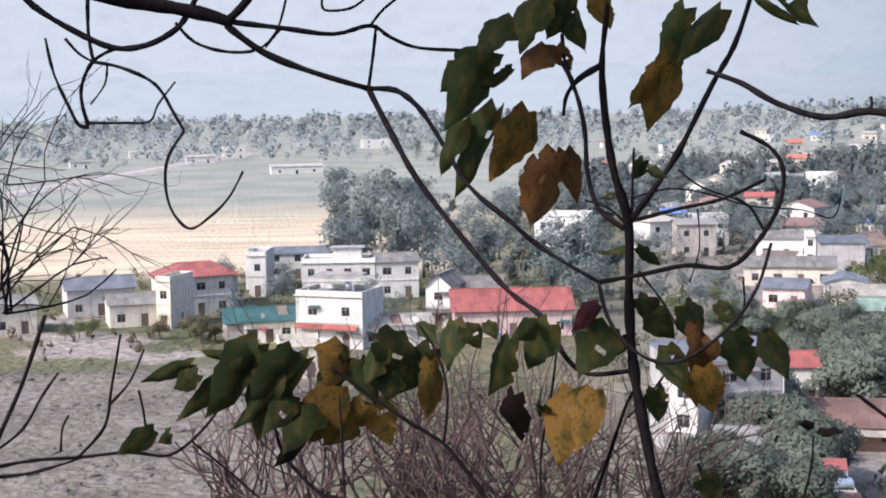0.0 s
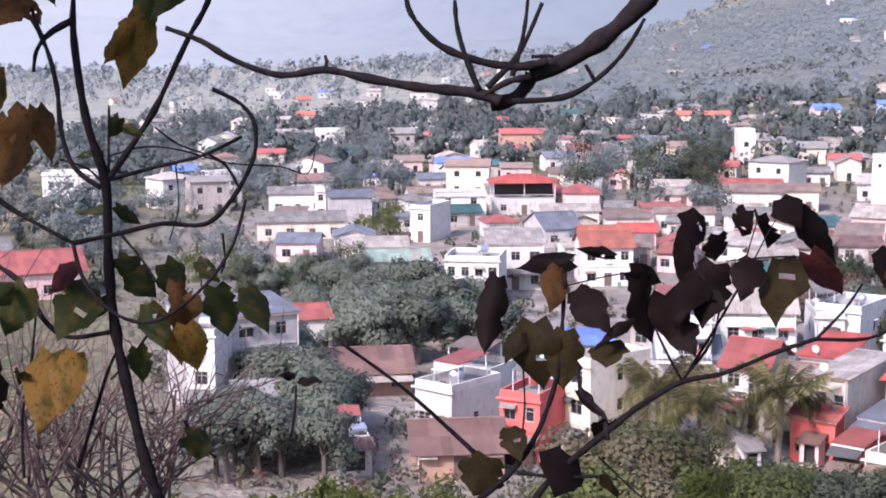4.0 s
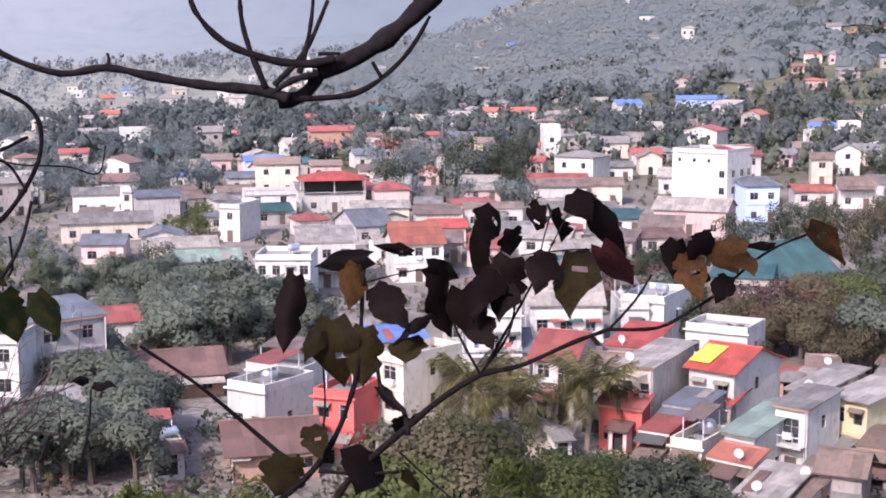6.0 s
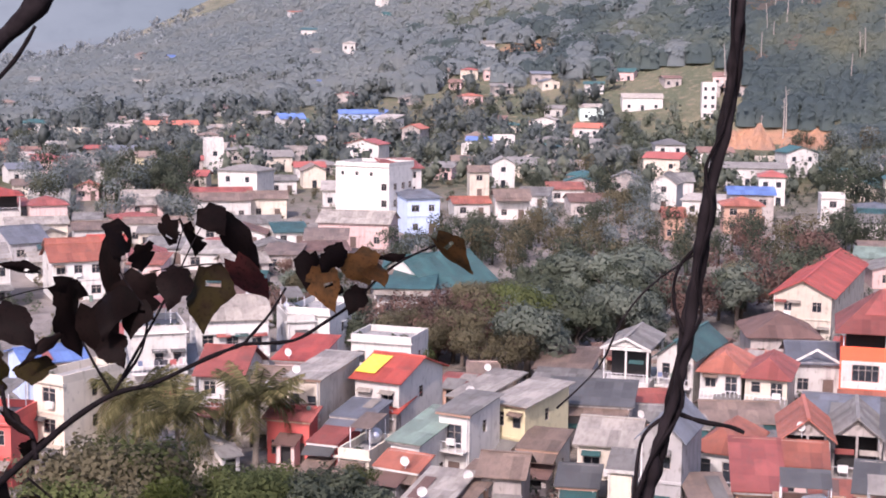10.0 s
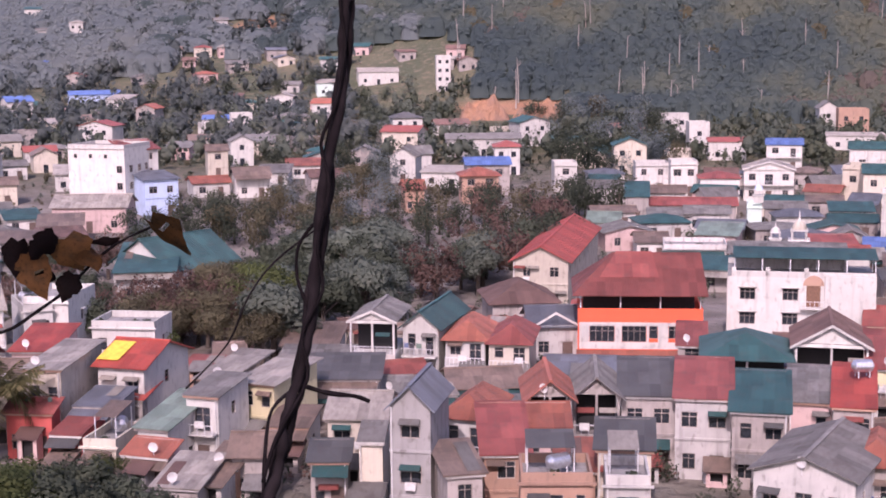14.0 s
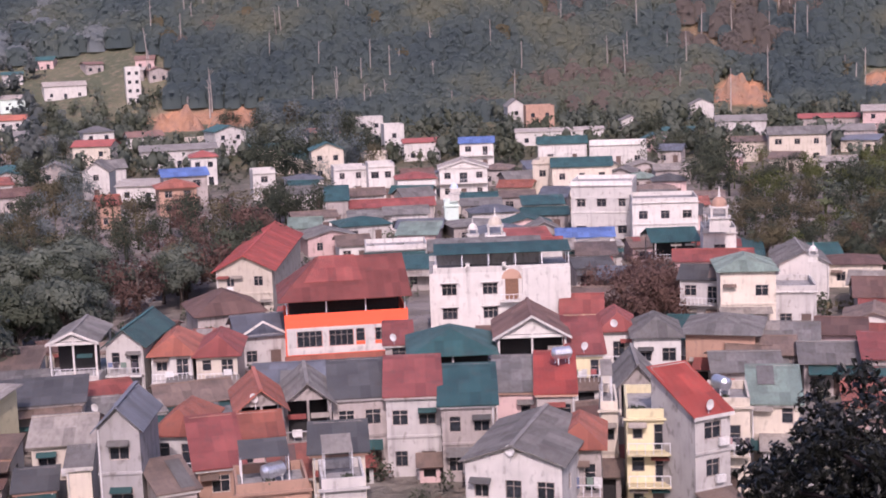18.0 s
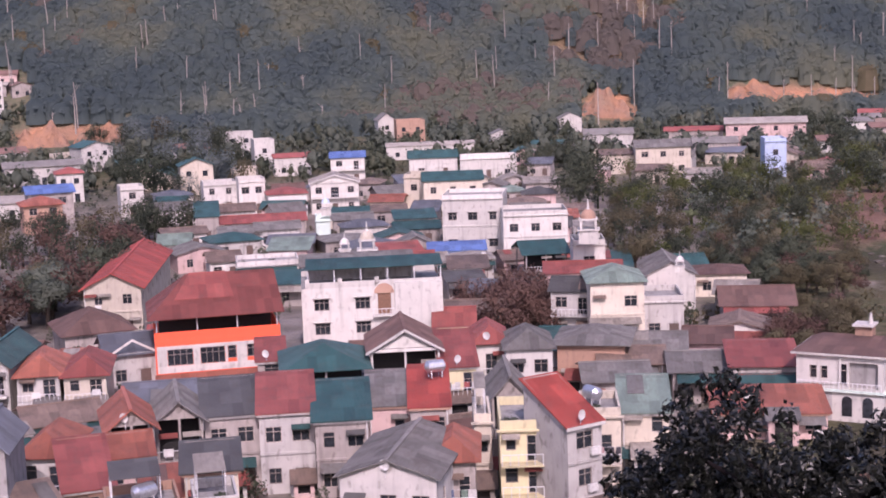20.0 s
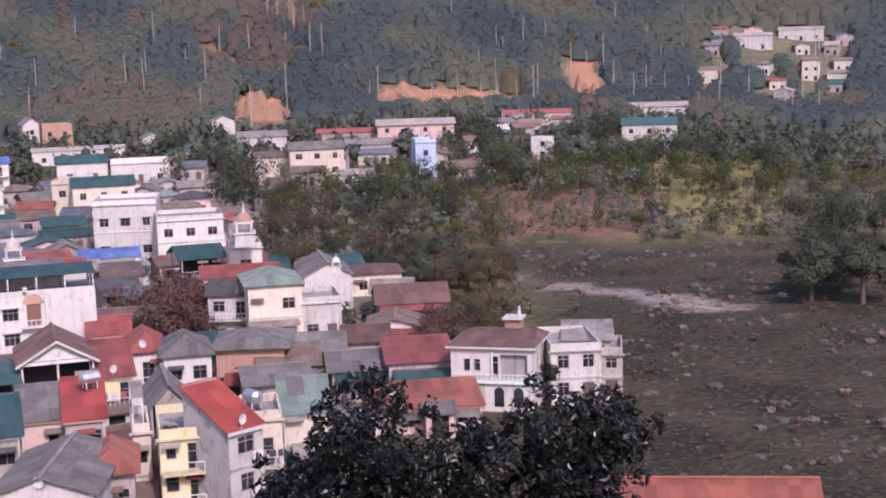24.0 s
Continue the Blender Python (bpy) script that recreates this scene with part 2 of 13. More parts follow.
BANKS = [(500, 155, 19, 9.1), (544, 109, 26, 7.2), (547, 84, 29, 7.2), (558, 45, 12, 11.5), (394, 318, 18, 8.5), (401, 300, 19, 7.3)]   # cut earth banks: place, width, height


def build_ground():
    radii = np.concatenate([np.linspace(0.02, 80, 50), np.linspace(82, 300, 110), np.geomspace(304, 1400, 120), np.geomspace(1440, 4600, 36)])
    az = np.concatenate([np.linspace(-24, 104, 260), np.linspace(106, 334, 58)])
    R, A = np.meshgrid(radii, np.radians(az), indexing="ij")
    X, Y = R * np.sin(A), R * np.cos(A)
    Z = land(X, Y)
    nr, na = R.shape
    verts = np.stack([X, Y, Z], -1).reshape(-1, 3)
    k = np.arange(nr * na).reshape(nr, na)
    nxt = np.roll(k, -1, axis=1)
    faces = np.stack([k[:-1], nxt[:-1], nxt[1:], k[1:]], -1).reshape(-1, 4)
    me = bpy.data.meshes.new("ground")
    me.from_pydata(verts.tolist(), [], faces.tolist())
    r, a = R.ravel(), np.degrees(A.ravel())
    a = np.where(a > 180, a - 360, a)
    x, y = X.ravel(), Y.ravel()
    field = (1 - ease(-2, 4, a)) * ease(300, 330, r + 14 * rough(x, y, 40)) * (1 - ease(1500, 1700, r))
    stony = river(x, y)
    soil = ease(100, 130, r) * (1 - ease(300, 420, r)) * ease(3, 12, a) * (1 - ease(74, 80, a))
    wob = 1.2 * rough(x, y, 9)
    meadow = ease(0, 1.2, 3.0 - np.abs(a - 90 + wob)) * ease(262, 276, r + 6 * wob) * (1 - ease(400, 430, r))
    heath = ease(0, 1.5, 4.0 - np.abs(a - 84.5 + wob)) * ease(258, 268, r + 6 * wob) * (1 - ease(318, 345, r))
    scar = np.zeros_like(r)
    for sx, sy, sr, sk in SCARS:
        scar = np.maximum(scar, sk - sk * ease(0.55, 1.0, np.hypot(x - sx, y - sy) / sr + 0.25 * rough(x, y, sr * 0.3)))
    col = me.color_attributes.new("cover", "FLOAT_COLOR", "POINT")
    col.data.foreach_set("color", np.stack([field, stony, soil, 1 - scar], -1).ravel())
    bank = np.zeros_like(r)
    for bx, by, bl, bw, bt in BARS:
        u, v = (x - bx) * math.cos(bt) + (y - by) * math.sin(bt), -(x - bx) * math.sin(bt) + (y - by) * math.cos(bt)
        bank = np.maximum(bank, 1 - ease(0.7, 1.0, np.hypot(u / bl, v / bw) + 0.5 * rough(x, y, 7)))
    bank = np.maximum(bank, 0.65 * stony * (1 - ease(-2, 8, a)) * (0.75 + 0.25 * rough(x, y, 9)))
    bar = me.color_attributes.new("sand", "FLOAT_COLOR", "POINT")
    bar.data.foreach_set("color", np.stack([bank, meadow, heath, np.ones_like(r)], -1).ravel())
    # far haze painted into the ground; its weight sits in the "grass" layer
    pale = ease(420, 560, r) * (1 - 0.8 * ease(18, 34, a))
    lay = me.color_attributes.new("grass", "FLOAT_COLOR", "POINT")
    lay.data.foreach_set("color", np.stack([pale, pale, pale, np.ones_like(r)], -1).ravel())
    m, t, n = material("land", 0.95, 0, 0.15)
    at = t.nodes.new("ShaderNodeVertexColor")
    at.layer_name = "cover"
    sep = t.nodes.new("ShaderNodeSeparateColor")
    t.links.new(at.outputs[0], sep.inputs[0])
    c = mixed(t, noise_of(t, 0.03, 8, low=0.4, high=0.62), (0.06, 0.07, 0.035), (0.12, 0.11, 0.06))
    c = mixed(t, noise_of(t, 0.4, 6, low=0.5, high=0.7), c, (0.17, 0.13, 0.085))
    dry = mixed(t, noise_of(t, 0.02, 6, (1, 4, 1), low=0.4, high=0.65), (0.42, 0.33, 0.24), (0.50, 0.43, 0.30))
    dry = mixed(t, noise_of(t, 0.05, 3, (0.5, 6, 1), low=0.56, high=0.6), dry, (0.30, 0.27, 0.17))
    c = mixed(t, sep.outputs[0], c, dry)
    # pale tone that stands for haze over the far ground
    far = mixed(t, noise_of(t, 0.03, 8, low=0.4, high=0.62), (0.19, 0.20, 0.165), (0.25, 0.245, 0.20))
    c = mixed(t, haze_cover(t), c, far)
    st = mixed(t, noise_of(t, 0.08, 6, low=0.4, high=0.6), (0.027, 0.026, 0.016), (0.060, 0.053, 0.033))
    st = mixed(t, noise_of(t, 0.05, 5, (1, 2.5, 1), low=0.52, high=0.6), st, (0.043, 0.044, 0.025))
    st = mixed(t, noise_of(t, 1.2, 4, low=0.55, high=0.62), st, (0.075, 0.068, 0.052))
    c = mixed(t, sep.outputs[1], c, st)
    so = mixed(t, noise_of(t, 0.15, 6), (0.15, 0.13, 0.11), (0.24, 0.215, 0.19))
    c = mixed(t, sep.outputs[2], c, so)
    sand = t.nodes.new("ShaderNodeVertexColor")
    sand.layer_name = "sand"
    band = t.nodes.new("ShaderNodeSeparateColor")
    t.links.new(sand.outputs[0], band.inputs[0])
    c = mixed(t, band.outputs[1], c, mixed(t, noise_of(t, 0.12, 6, (1, 3, 1)), (0.13, 0.125, 0.045), (0.23, 0.20, 0.085)))
    c = mixed(t, band.outputs[2], c, mixed(t, noise_of(t, 0.2, 6), (0.15, 0.085, 0.065), (0.20, 0.125, 0.09)))
    c = mixed(t, band.outputs[0], c, mixed(t, noise_of(t, 0.5, 5), (0.30, 0.26, 0.225), (0.17, 0.145, 0.125)))
    red = mixed(t, noise_of(t, 0.06, 6), (0.46, 0.22, 0.12), (0.30, 0.17, 0.11))
    c = mixed(t, at.outputs[1], red, c)
    t.links.new(c, n.inputs["Base Color"])
    bumped(t, n, noise_of(t, 0.7, 8), 0.8, 0.5)
    me.materials.append(m)
    for p in me.polygons:
        p.use_smooth = True
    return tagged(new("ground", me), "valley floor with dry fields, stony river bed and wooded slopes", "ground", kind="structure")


build_ground()


def water(x, y, rx, ry, turn, seed):
    """A still reach of shallow brown water in the bed."""
    n = 40
    ring = []
    for k in range(n):
        a = 2 * math.pi * k / n
        w = 1 + 0.22 * math.sin(3 * a + seed) + 0.12 * math.sin(7 * a + 2 * seed)
        u, v = math.cos(a) * rx * w, math.sin(a) * ry * w
        ring.append((x + u * math.cos(turn) - v * math.sin(turn), y + u * math.sin(turn) + v * math.cos(turn), -1.5))
    me = bpy.data.meshes.new("water")
    me.from_pydata(ring, [], [tuple(range(n))])
    me.materials.append(WATER)
    return tagged(new("water", me), "shallow grey-brown river water between stones", "water", kind="structure")


def water_mat():
    m, t, n = material("shallow river water", 0.12, 0, 0.5)
    t.links.new(mixed(t, noise_of(t, 0.3, 4), (0.045, 0.045, 0.04), (0.085, 0.08, 0.068)), n.inputs["Base Color"])
    bumped(t, n, noise_of(t, 3.0, 4, (1, 2, 1)), 0.25, 0.05)
    return m


WATER = water_mat()
water(143, -1, 15, 4, -0.1, 1)
water(178, 4, 16, 3, 0.5, 2)
water(-54, 226, 20, 6, 2.2, 3)

# ---- helpers for things ----
def mesh_of(name, verts, faces, mat, uv=None):
    me = bpy.data.meshes.new(name)
    me.from_pydata([tuple(v) for v in verts], [], faces)
    if uv is not None:
        layer = me.uv_layers.new(name="UVMap")
        for lp in me.loops:
            layer.data[lp.index].uv = uv[lp.vertex_index]
    me.materials.append(mat)
    return me


def part(name, me, parent=None, label="", m=None):
    ob = new(name, me)
    if parent is not None:
        ob.parent = parent
    if m is not None:
        ob.matrix_local = m
    if label:
        ob["label"] = label
    return ob


def box_geo(x0, x1, y0, y1, z0, z1, V=None, F=None):
    V, F = ([], []) if V is None else (V, F)
    b = len(V)
    V += [(x0, y0, z0), (x1, y0, z0), (x1, y1, z0), (x0, y1, z0), (x0, y0, z1), (x1, y0, z1), (x1, y1, z1), (x0, y1, z1)]
    F += [tuple(b + i for i in f) for f in ((0, 3, 2, 1), (4, 5, 6, 7), (0, 1, 5, 4), (1, 2, 6, 5), (2, 3, 7, 6), (3, 0, 4, 7))]
    return V, F


def box(name, x0, x1, y0, y1, z0, z1, mat):
    return mesh_of(name, *box_geo(x0, x1, y0, y1, z0, z1), mat)


def panel(V, F, at, along, inward, width, height, holes, deep=0.16):
    """A wall face with recessed openings. holes: (u0, u1, v0, v1)."""
    us = sorted({0.0, width, *[h[0] for h in holes], *[h[1] for h in holes]})
    vs = sorted({0.0, height, *[h[2] for h in holes], *[h[3] for h in holes]})
    at, along, inward, up = Vector(at), Vector(along), Vector(inward), Vector((0, 0, 1))

    def quad(*p):
        b = len(V)
        V.extend(tuple(q) for q in p)
        F.append((b, b + 1, b + 2, b + 3))
    for i in range(len(us) - 1):
        for j in range(len(vs) - 1):
            cu, cv = (us[i] + us[i + 1]) / 2, (vs[j] + vs[j + 1]) / 2
            if not any(h[0] < cu < h[1] and h[2] < cv < h[3] for h in holes):
                quad(*[at + along * u + up * v for u, v in ((us[i], vs[j]), (us[i + 1], vs[j]), (us[i + 1], vs[j + 1]), (us[i], vs[j + 1]))])
    for u0, u1, v0, v1 in holes:
        c = [at + along * u + up * v for u, v in ((u0, v0), (u1, v0), (u1, v1), (u0, v1))]
        for k in range(4):
            a, b = c[k], c[(k + 1) % 4]
            quad(b, a, a + inward * deep, b + inward * deep)


PIECES = {}
FOOT = []   # middle and reach of each house


def window_mesh(w, h, style):
    """Frame with bars, and the pane behind it, about the sill's middle, facing -y."""
    key = (round(w, 2), round(h, 2), style)
    if key not in PIECES:
        V, F, e = [], [], 0.07
        n = max(1, round(w / 0.7))
        holes = [(e + (w - e) * k / n, (w - e) * (k + 1) / n, v0, v1) for k in range(n) for v0, v1 in ((e, h * 0.66), (h * 0.66 + 0.05, h - e))]
        panel(V, F, (-w / 2, 0.06, 0), (1, 0, 0), (0, 1, 0), w, h, holes, 0.07)
        bm = bmesh.new()
        mesh_of("tmp", V, F, FRAME)
        bm.from_mesh(bpy.data.meshes["tmp"])
        bpy.data.meshes.remove(bpy.data.meshes["tmp"])
        bmesh.ops.remove_doubles(bm, verts=bm.verts, dist=0.001)
        fr = bpy.data.meshes.new("window")
        bm.to_mesh(fr)
        bm.free()
        fr.materials.append(FRAME if style != "shut" else SHUTTER)
        hd = box("hood", -w / 2 - 0.15, w / 2 + 0.15, -0.35, -0.004, h + 0.1, h + 0.18, WALL["pale"]) if style == "hood" else None
        V, F = box_geo(-w / 2, w / 2, 0.145, 0.16, 0, h)
        PIECES[key] = fr, mesh_of("pane", V, F, GLASS if style != "shut" else SHUTTER), hd
    return PIECES[key]


def add_window(parent, at, turn, w, h, style="plain"):
    w, h = round(w, 1), round(h, 1)
    if style == "far":
        part("window", window_mesh(w, h, "plain")[1], parent, m=pose(*at, 0, 0, turn))
        return
    fr, pn, hd = window_mesh(w, h, style)
    o = part("window", fr, parent, m=pose(*at, 0, 0, turn))
    part("pane", pn, o)
    if hd:
        part("hood", hd, o)


def slopes(name, polys, mat, thick=0.1):
    """A roof of sloping sheets with thickness: polys are lists of corners, seen from above anticlockwise; first edge is the eave."""
    V, F, U = [], [], []
    for p in polys:
        p = [Vector(q) for q in p]
        e = (p[1] - p[0]).normalized()
        nrm = (p[1] - p[0]).cross(p[2] - p[0]).normalized()
        dn = nrm.cross(e)
        b, n = len(V), len(p)
        for q in p:
            V.append(q)
            U.append(((q - p[0]).dot(e), (q - p[0]).dot(dn)))
        for q in p:
            V.append(q - Vector((0, 0, thick)))
            U.append(((q - p[0]).dot(e), (q - p[0]).dot(dn)))
        F.append(tuple(range(b, b + n)))
        F.append(tuple(range(b + 2 * n - 1, b + n - 1, -1)))
        for k in range(n):
            j = (k + 1) % n
            F.append((b + j, b + k, b + n + k, b + n + j))
    return mesh_of(name, V, F, mat, U)


def roof_mesh(kind, w, d, h, rise, over, mat):
    """kind: gx ridge along the front, gy gable to the front, hip, shed rising to the back. Front at y=0, back at y=d."""
    x0, x1, y0, y1 = -w / 2 - over, w / 2 + over, -over, d + over
    if kind == "gx":
        k = rise / (d / 2)
        e, m, top = h - over * k, d / 2, h + rise
        return slopes("roof", [[(x0, y0, e), (x1, y0, e), (x1, m, top), (x0, m, top)], [(x1, y1, e), (x0, y1, e), (x0, m, top), (x1, m, top)]], mat)
    if kind == "gy":
        k = rise / (w / 2)
        e, top = h - over * k, h + rise
        return slopes("roof", [[(x0, y1, e), (x0, y0, e), (0, y0, top), (0, y1, top)], [(x1, y0, e), (x1, y1, e), (0, y1, top), (0, y0, top)]], mat)
    if kind == "hip":
        r = min(w, d) / 2 + over
        e, top = h - 0.02, h + rise
        a, b = (x0 + r * 0.95, x1 - r * 0.95) if w >= d else (-0.05, 0.05)
        c, f = (y0 + r * 0.95, y1 - r * 0.95) if d > w else (d / 2 - 0.05, d / 2 + 0.05)
        if w >= d:
            c = f = d / 2
            return slopes("roof", [[(x0, y0, e), (x1, y0, e), (b, c, top), (a, c, top)], [(x1, y1, e), (x0, y1, e), (a, c, top), (b, c, top)],
                                   [(x0, y1, e), (x0, y0, e), (a, c, top)], [(x1, y0, e), (x1, y1, e), (b, c, top)]], mat)
        return slopes("roof", [[(x0, y0, e), (x1, y0, e), (0, c, top)], [(x1, y1, e), (x0, y1, e), (0, f, top)],
                               [(x0, y1, e), (x0, y0, e), (0, c, top), (0, f, top)], [(x1, y0, e), (x1, y1, e), (0, f, top), (0, c, top)]], mat)
    return slopes("roof", [[(x0, y0, h), (x1, y0, h), (x1, y1, h + rise), (x0, y1, h + rise)]], mat)


TANK = None


def water_tank(x, y, z, turn=0.0, s=1.0):
    """A steel tank lying on a stand."""
    global TANK
    if TANK is None:
        TANK = new("water_tank")
        tagged(TANK, "shiny stainless steel water tank on a roof stand", "water tank", "roof water tanks")
        bm = bmesh.new()
        bmesh.ops.create_cone(bm, cap_ends=True, segments=16, radius1=0.55, radius2=0.55, depth=1.5, matrix=pose(0, 0, 1.0, 0, 90, 0))
        for sx in (-1, 1):
            bmesh.ops.create_cone(bm, cap_ends=True, segments=16, radius1=0.54, radius2=0.2, depth=0.22, matrix=pose(sx * 0.86, 0, 1.0, 0, sx * 90, 0))
        me = bpy.data.meshes.new("tank")
        bm.to_mesh(me)
        bm.free()
        me.materials.append(STEEL)
        part("tank", me, TANK)
        for sx in (-0.5, 0.5):
            V, F = box_geo(sx - 0.04, sx + 0.04, -0.45, -0.37, 0, 0.75)
            box_geo(sx - 0.04, sx + 0.04, 0.37, 0.45, 0, 0.75, V, F)
            box_geo(sx - 0.04, sx + 0.04, -0.45, 0.45, 0.42, 0.5, V, F)
            part("stand", mesh_of("stand", V, F, RAIL), TANK)
        TANK.matrix_basis = pose(x, y, z, 0, 0, turn)
        return TANK
    return copy_thing(TANK, pose(x, y, z, 0, 0, turn))


ROOFWORD = {"oxide": "oxide red", "red": "red metal", "orange": "orange-red tile", "brown": "brown tile", "maroon": "faded red", "grey": "grey fibre-cement", "dark": "dark grey", "slate": "blue-grey",
            "teal": "teal metal", "green": "pale green", "blue": "blue metal", "pale": "pale sheet", "rust": "rusted sheet", "slab": "flat concrete"}
WALLWORD = {"white": "white", "cream": "cream", "yellow": "pale yellow", "grey": "bare grey cement", "pale": "pale grey", "old": "stained cement", "orange": "bright orange", "red": "red-painted",
            "pink": "pink", "blue": "pale blue", "green": "pale green", "brick": "brown brick"}


def house(x, y, turn, w, d, h, roof, wall, top, floors=2, bays=2, rise=1.4, over=0.5, style="plain", opts=""):
    """A town house: front middle at (x, y), front facing local -y, turned by turn degrees. opts: q no fittings, b balcony, t tank, o open top floor, a awning, p pediment, r rail, n no side windows."""
    z = float(land(x, y)) - 0.4
    ob = tagged(new("house"), f"{WALLWORD[wall]} {floors}-storey house with {ROOFWORD[top]} roof", "house", "town houses")
    ob.matrix_basis = pose(x, y, z, 0, 0, turn)
    FOOT.append((x - math.sin(radians(turn)) * d / 2, y + math.cos(radians(turn)) * d / 2, max(w, d) / 2))
    h += 0.4
    wm, rm = WALL[wall], ROOF[top]
    fh = (h - 0.4) / floors
    V, F, wins = [], [], []
    front, left, right = [], [], []
    away = math.hypot(x, y)
    rng = np.random.default_rng(int(abs(x) * 10 + abs(y) * 1000))
    if away > 260:
        opts += "n"
    solid = h - (fh if "o" in opts else 0)
    for f in range(floors - (1 if "o" in opts else 0)):
        v0 = 0.4 + f * fh + (0.95 if f else 0.9)
        wh = min(1.35, fh - 1.35)
        for k in range(bays):
            u = w * (k + 0.5) / bays
            ww = min(1.5, w / bays * 0.55) * rng.uniform(0.75, 1.15)
            if (f or bays > 2) and k != bays // 2 and away < 230 and rng.uniform() < 0.18:
                continue
            if f == 0 and k == bays // 2:
                front.append((u - 0.6, u + 0.6, 0.42, 2.6))
                part("door", box("door", u - w / 2 - 0.6, u - w / 2 + 0.6, 0.08, 0.15, 0.42, 2.6, DOOR), ob)
            elif "b" in opts and f and k == bays // 2:
                front.append((u - round(ww, 1) / 2, u + round(ww, 1) / 2, v0 - 0.9, v0 - 0.9 + round(wh + 0.9, 1)))
                wins.append(((u - w / 2, 0, v0 - 0.9), 0, ww, wh + 0.9))
            else:
                front.append((u - round(ww, 1) / 2, u + round(ww, 1) / 2, v0, v0 + round(wh, 1)))
                wins.append(((u - w / 2, 0, v0), 0, ww, wh))
        if "n" not in opts and rng.uniform() < 0.7:
            for k in range(max(1, int(d / 5))):
                u = d * (k + 0.5) / max(1, int(d / 5))
                for side, lst in ((-1, left), (1, right)):
                    lst.append((u - 0.4, u + 0.4, v0 + 0.1, v0 + 0.1 + round(wh - 0.1, 1)))
                    wins.append(((side * w / 2, (u if side > 0 else d - u), v0 + 0.1), 90 * side, 0.8, wh - 0.1))
    panel(V, F, (-w / 2, 0, 0), (1, 0, 0), (0, 1, 0), w, solid, front)
    panel(V, F, (w / 2, 0, 0), (0, 1, 0), (-1, 0, 0), d, solid, right)
    panel(V, F, (-w / 2, d, 0), (0, -1, 0), (1, 0, 0), d, solid, left)
    panel(V, F, (w / 2, d, 0), (-1, 0, 0), (0, -1, 0), w, solid, [])
    b = len(V)
    if "o" in opts or roof == "flat":
        V += [(-w / 2, 0, solid), (w / 2, 0, solid), (w / 2, d, solid), (-w / 2, d, solid)]
        F.append((b, b + 1, b + 2, b + 3))
    elif roof == "gx":
        V += [(-w / 2, 0, h), (-w / 2, d, h), (-w / 2, d / 2, h + rise - 0.05), (w / 2, 0, h), (w / 2, d, h), (w / 2, d / 2, h + rise - 0.05)]
        F += [(b, b + 2, b + 1), (b + 3, b + 4, b + 5)]
    elif roof == "gy":
        V += [(-w / 2, 0, h), (w / 2, 0, h), (0, 0, h + rise - 0.05), (-w / 2, d, h), (w / 2, d, h), (0, d, h + rise - 0.05)]
        F += [(b, b + 1, b + 2), (b + 4, b + 3, b + 5)]
    elif roof == "shed":
        V += [(-w / 2, 0, h), (-w / 2, d, h), (-w / 2, d, h + rise - 0.05), (w / 2, 0, h), (w / 2, d, h), (w / 2, d, h + rise - 0.05)]
        F += [(b, b + 2, b + 1), (b + 3, b + 4, b + 5), (b + 1, b + 2, b + 5, b + 4)]
    part("wall", mesh_of("wall", V, F, wm), ob)
    for at, tn, ww, wh in wins:
        add_window(ob, at, tn, ww, wh, "far" if away > 420 else style)
    for f in range(1, floors if away < 300 else 0):
        part("floor_band", box("floor_band", -w / 2 - 0.06, w / 2 + 0.06, -0.12, -0.003, 0.4 + f * fh - 0.12, 0.4 + f * fh + 0.1, wm), ob)
    if "o" in opts:
        for k in range(3):
            u = -w / 2 + 0.12 + (w - 0.24) * k / 2
            part("post", box("post", u - 0.1, u + 0.1, 0.02, 0.24, solid, h, wm), ob)
        for u in (-w / 2 + 0.12, w / 2 - 0.12):
            part("post", box("post", u - 0.1, u + 0.1, d - 0.24, d - 0.02, solid, h, wm), ob)
        # dark sheet in place of the shade within the open floor
        part("back_wall", box("back_wall", -w / 2 + 0.3, w / 2 - 0.3, min(3.0, d * 0.4), min(3.2, d * 0.45), solid + 0.004, h, INNER_SHADE), ob)
        rail(ob, -w / 2, w / 2, 0.05, solid, 0.9)
        if roof == "gy":
            for yy in (0.02, d - 0.14):
                V, F = [(-w / 2, yy, h), (w / 2, yy, h), (0, yy, h + rise - 0.05), (-w / 2, yy + 0.12, h), (w / 2, yy + 0.12, h), (0, yy + 0.12, h + rise - 0.05)], [(0, 1, 2), (3, 5, 4), (0, 3, 4, 1)]
                part("gable", mesh_of("gable", V, F, wm), ob)
    if roof == "flat":
        e = 0.18
        V, F = [], []
        for q in ((-w / 2, w / 2, 0, e), (-w / 2, w / 2, d - e, d), (-w / 2, -w / 2 + e, e, d - e), (w / 2 - e, w / 2, e, d - e)):
            box_geo(*q, h + 0.003, h + 0.75, V, F)
        part("parapet", mesh_of("parapet", V, F, wm), ob)
        part("roof", box("roof", -w / 2 + e + 0.003, w / 2 - e - 0.003, e + 0.003, d - e - 0.003, h + 0.004, h + 0.05, ROOF["slab"]), ob)
        part("cornice", box("cornice", -w / 2 - 0.25, w / 2 + 0.25, -0.3, -0.003, h - 0.1, h + 0.06, wm), ob)
        if "s" in opts:
            part("stair_head", box("stair_head", -w * 0.1, w * 0.3, d * 0.45, d * 0.8, h + 0.055, h + 2.3, wm), ob)
            part("stair_roof", box("stair_roof", -w * 0.14, w * 0.34, d * 0.4, d * 0.85, h + 2.303, h + 2.42, ROOF["slab"]), ob)
    else:
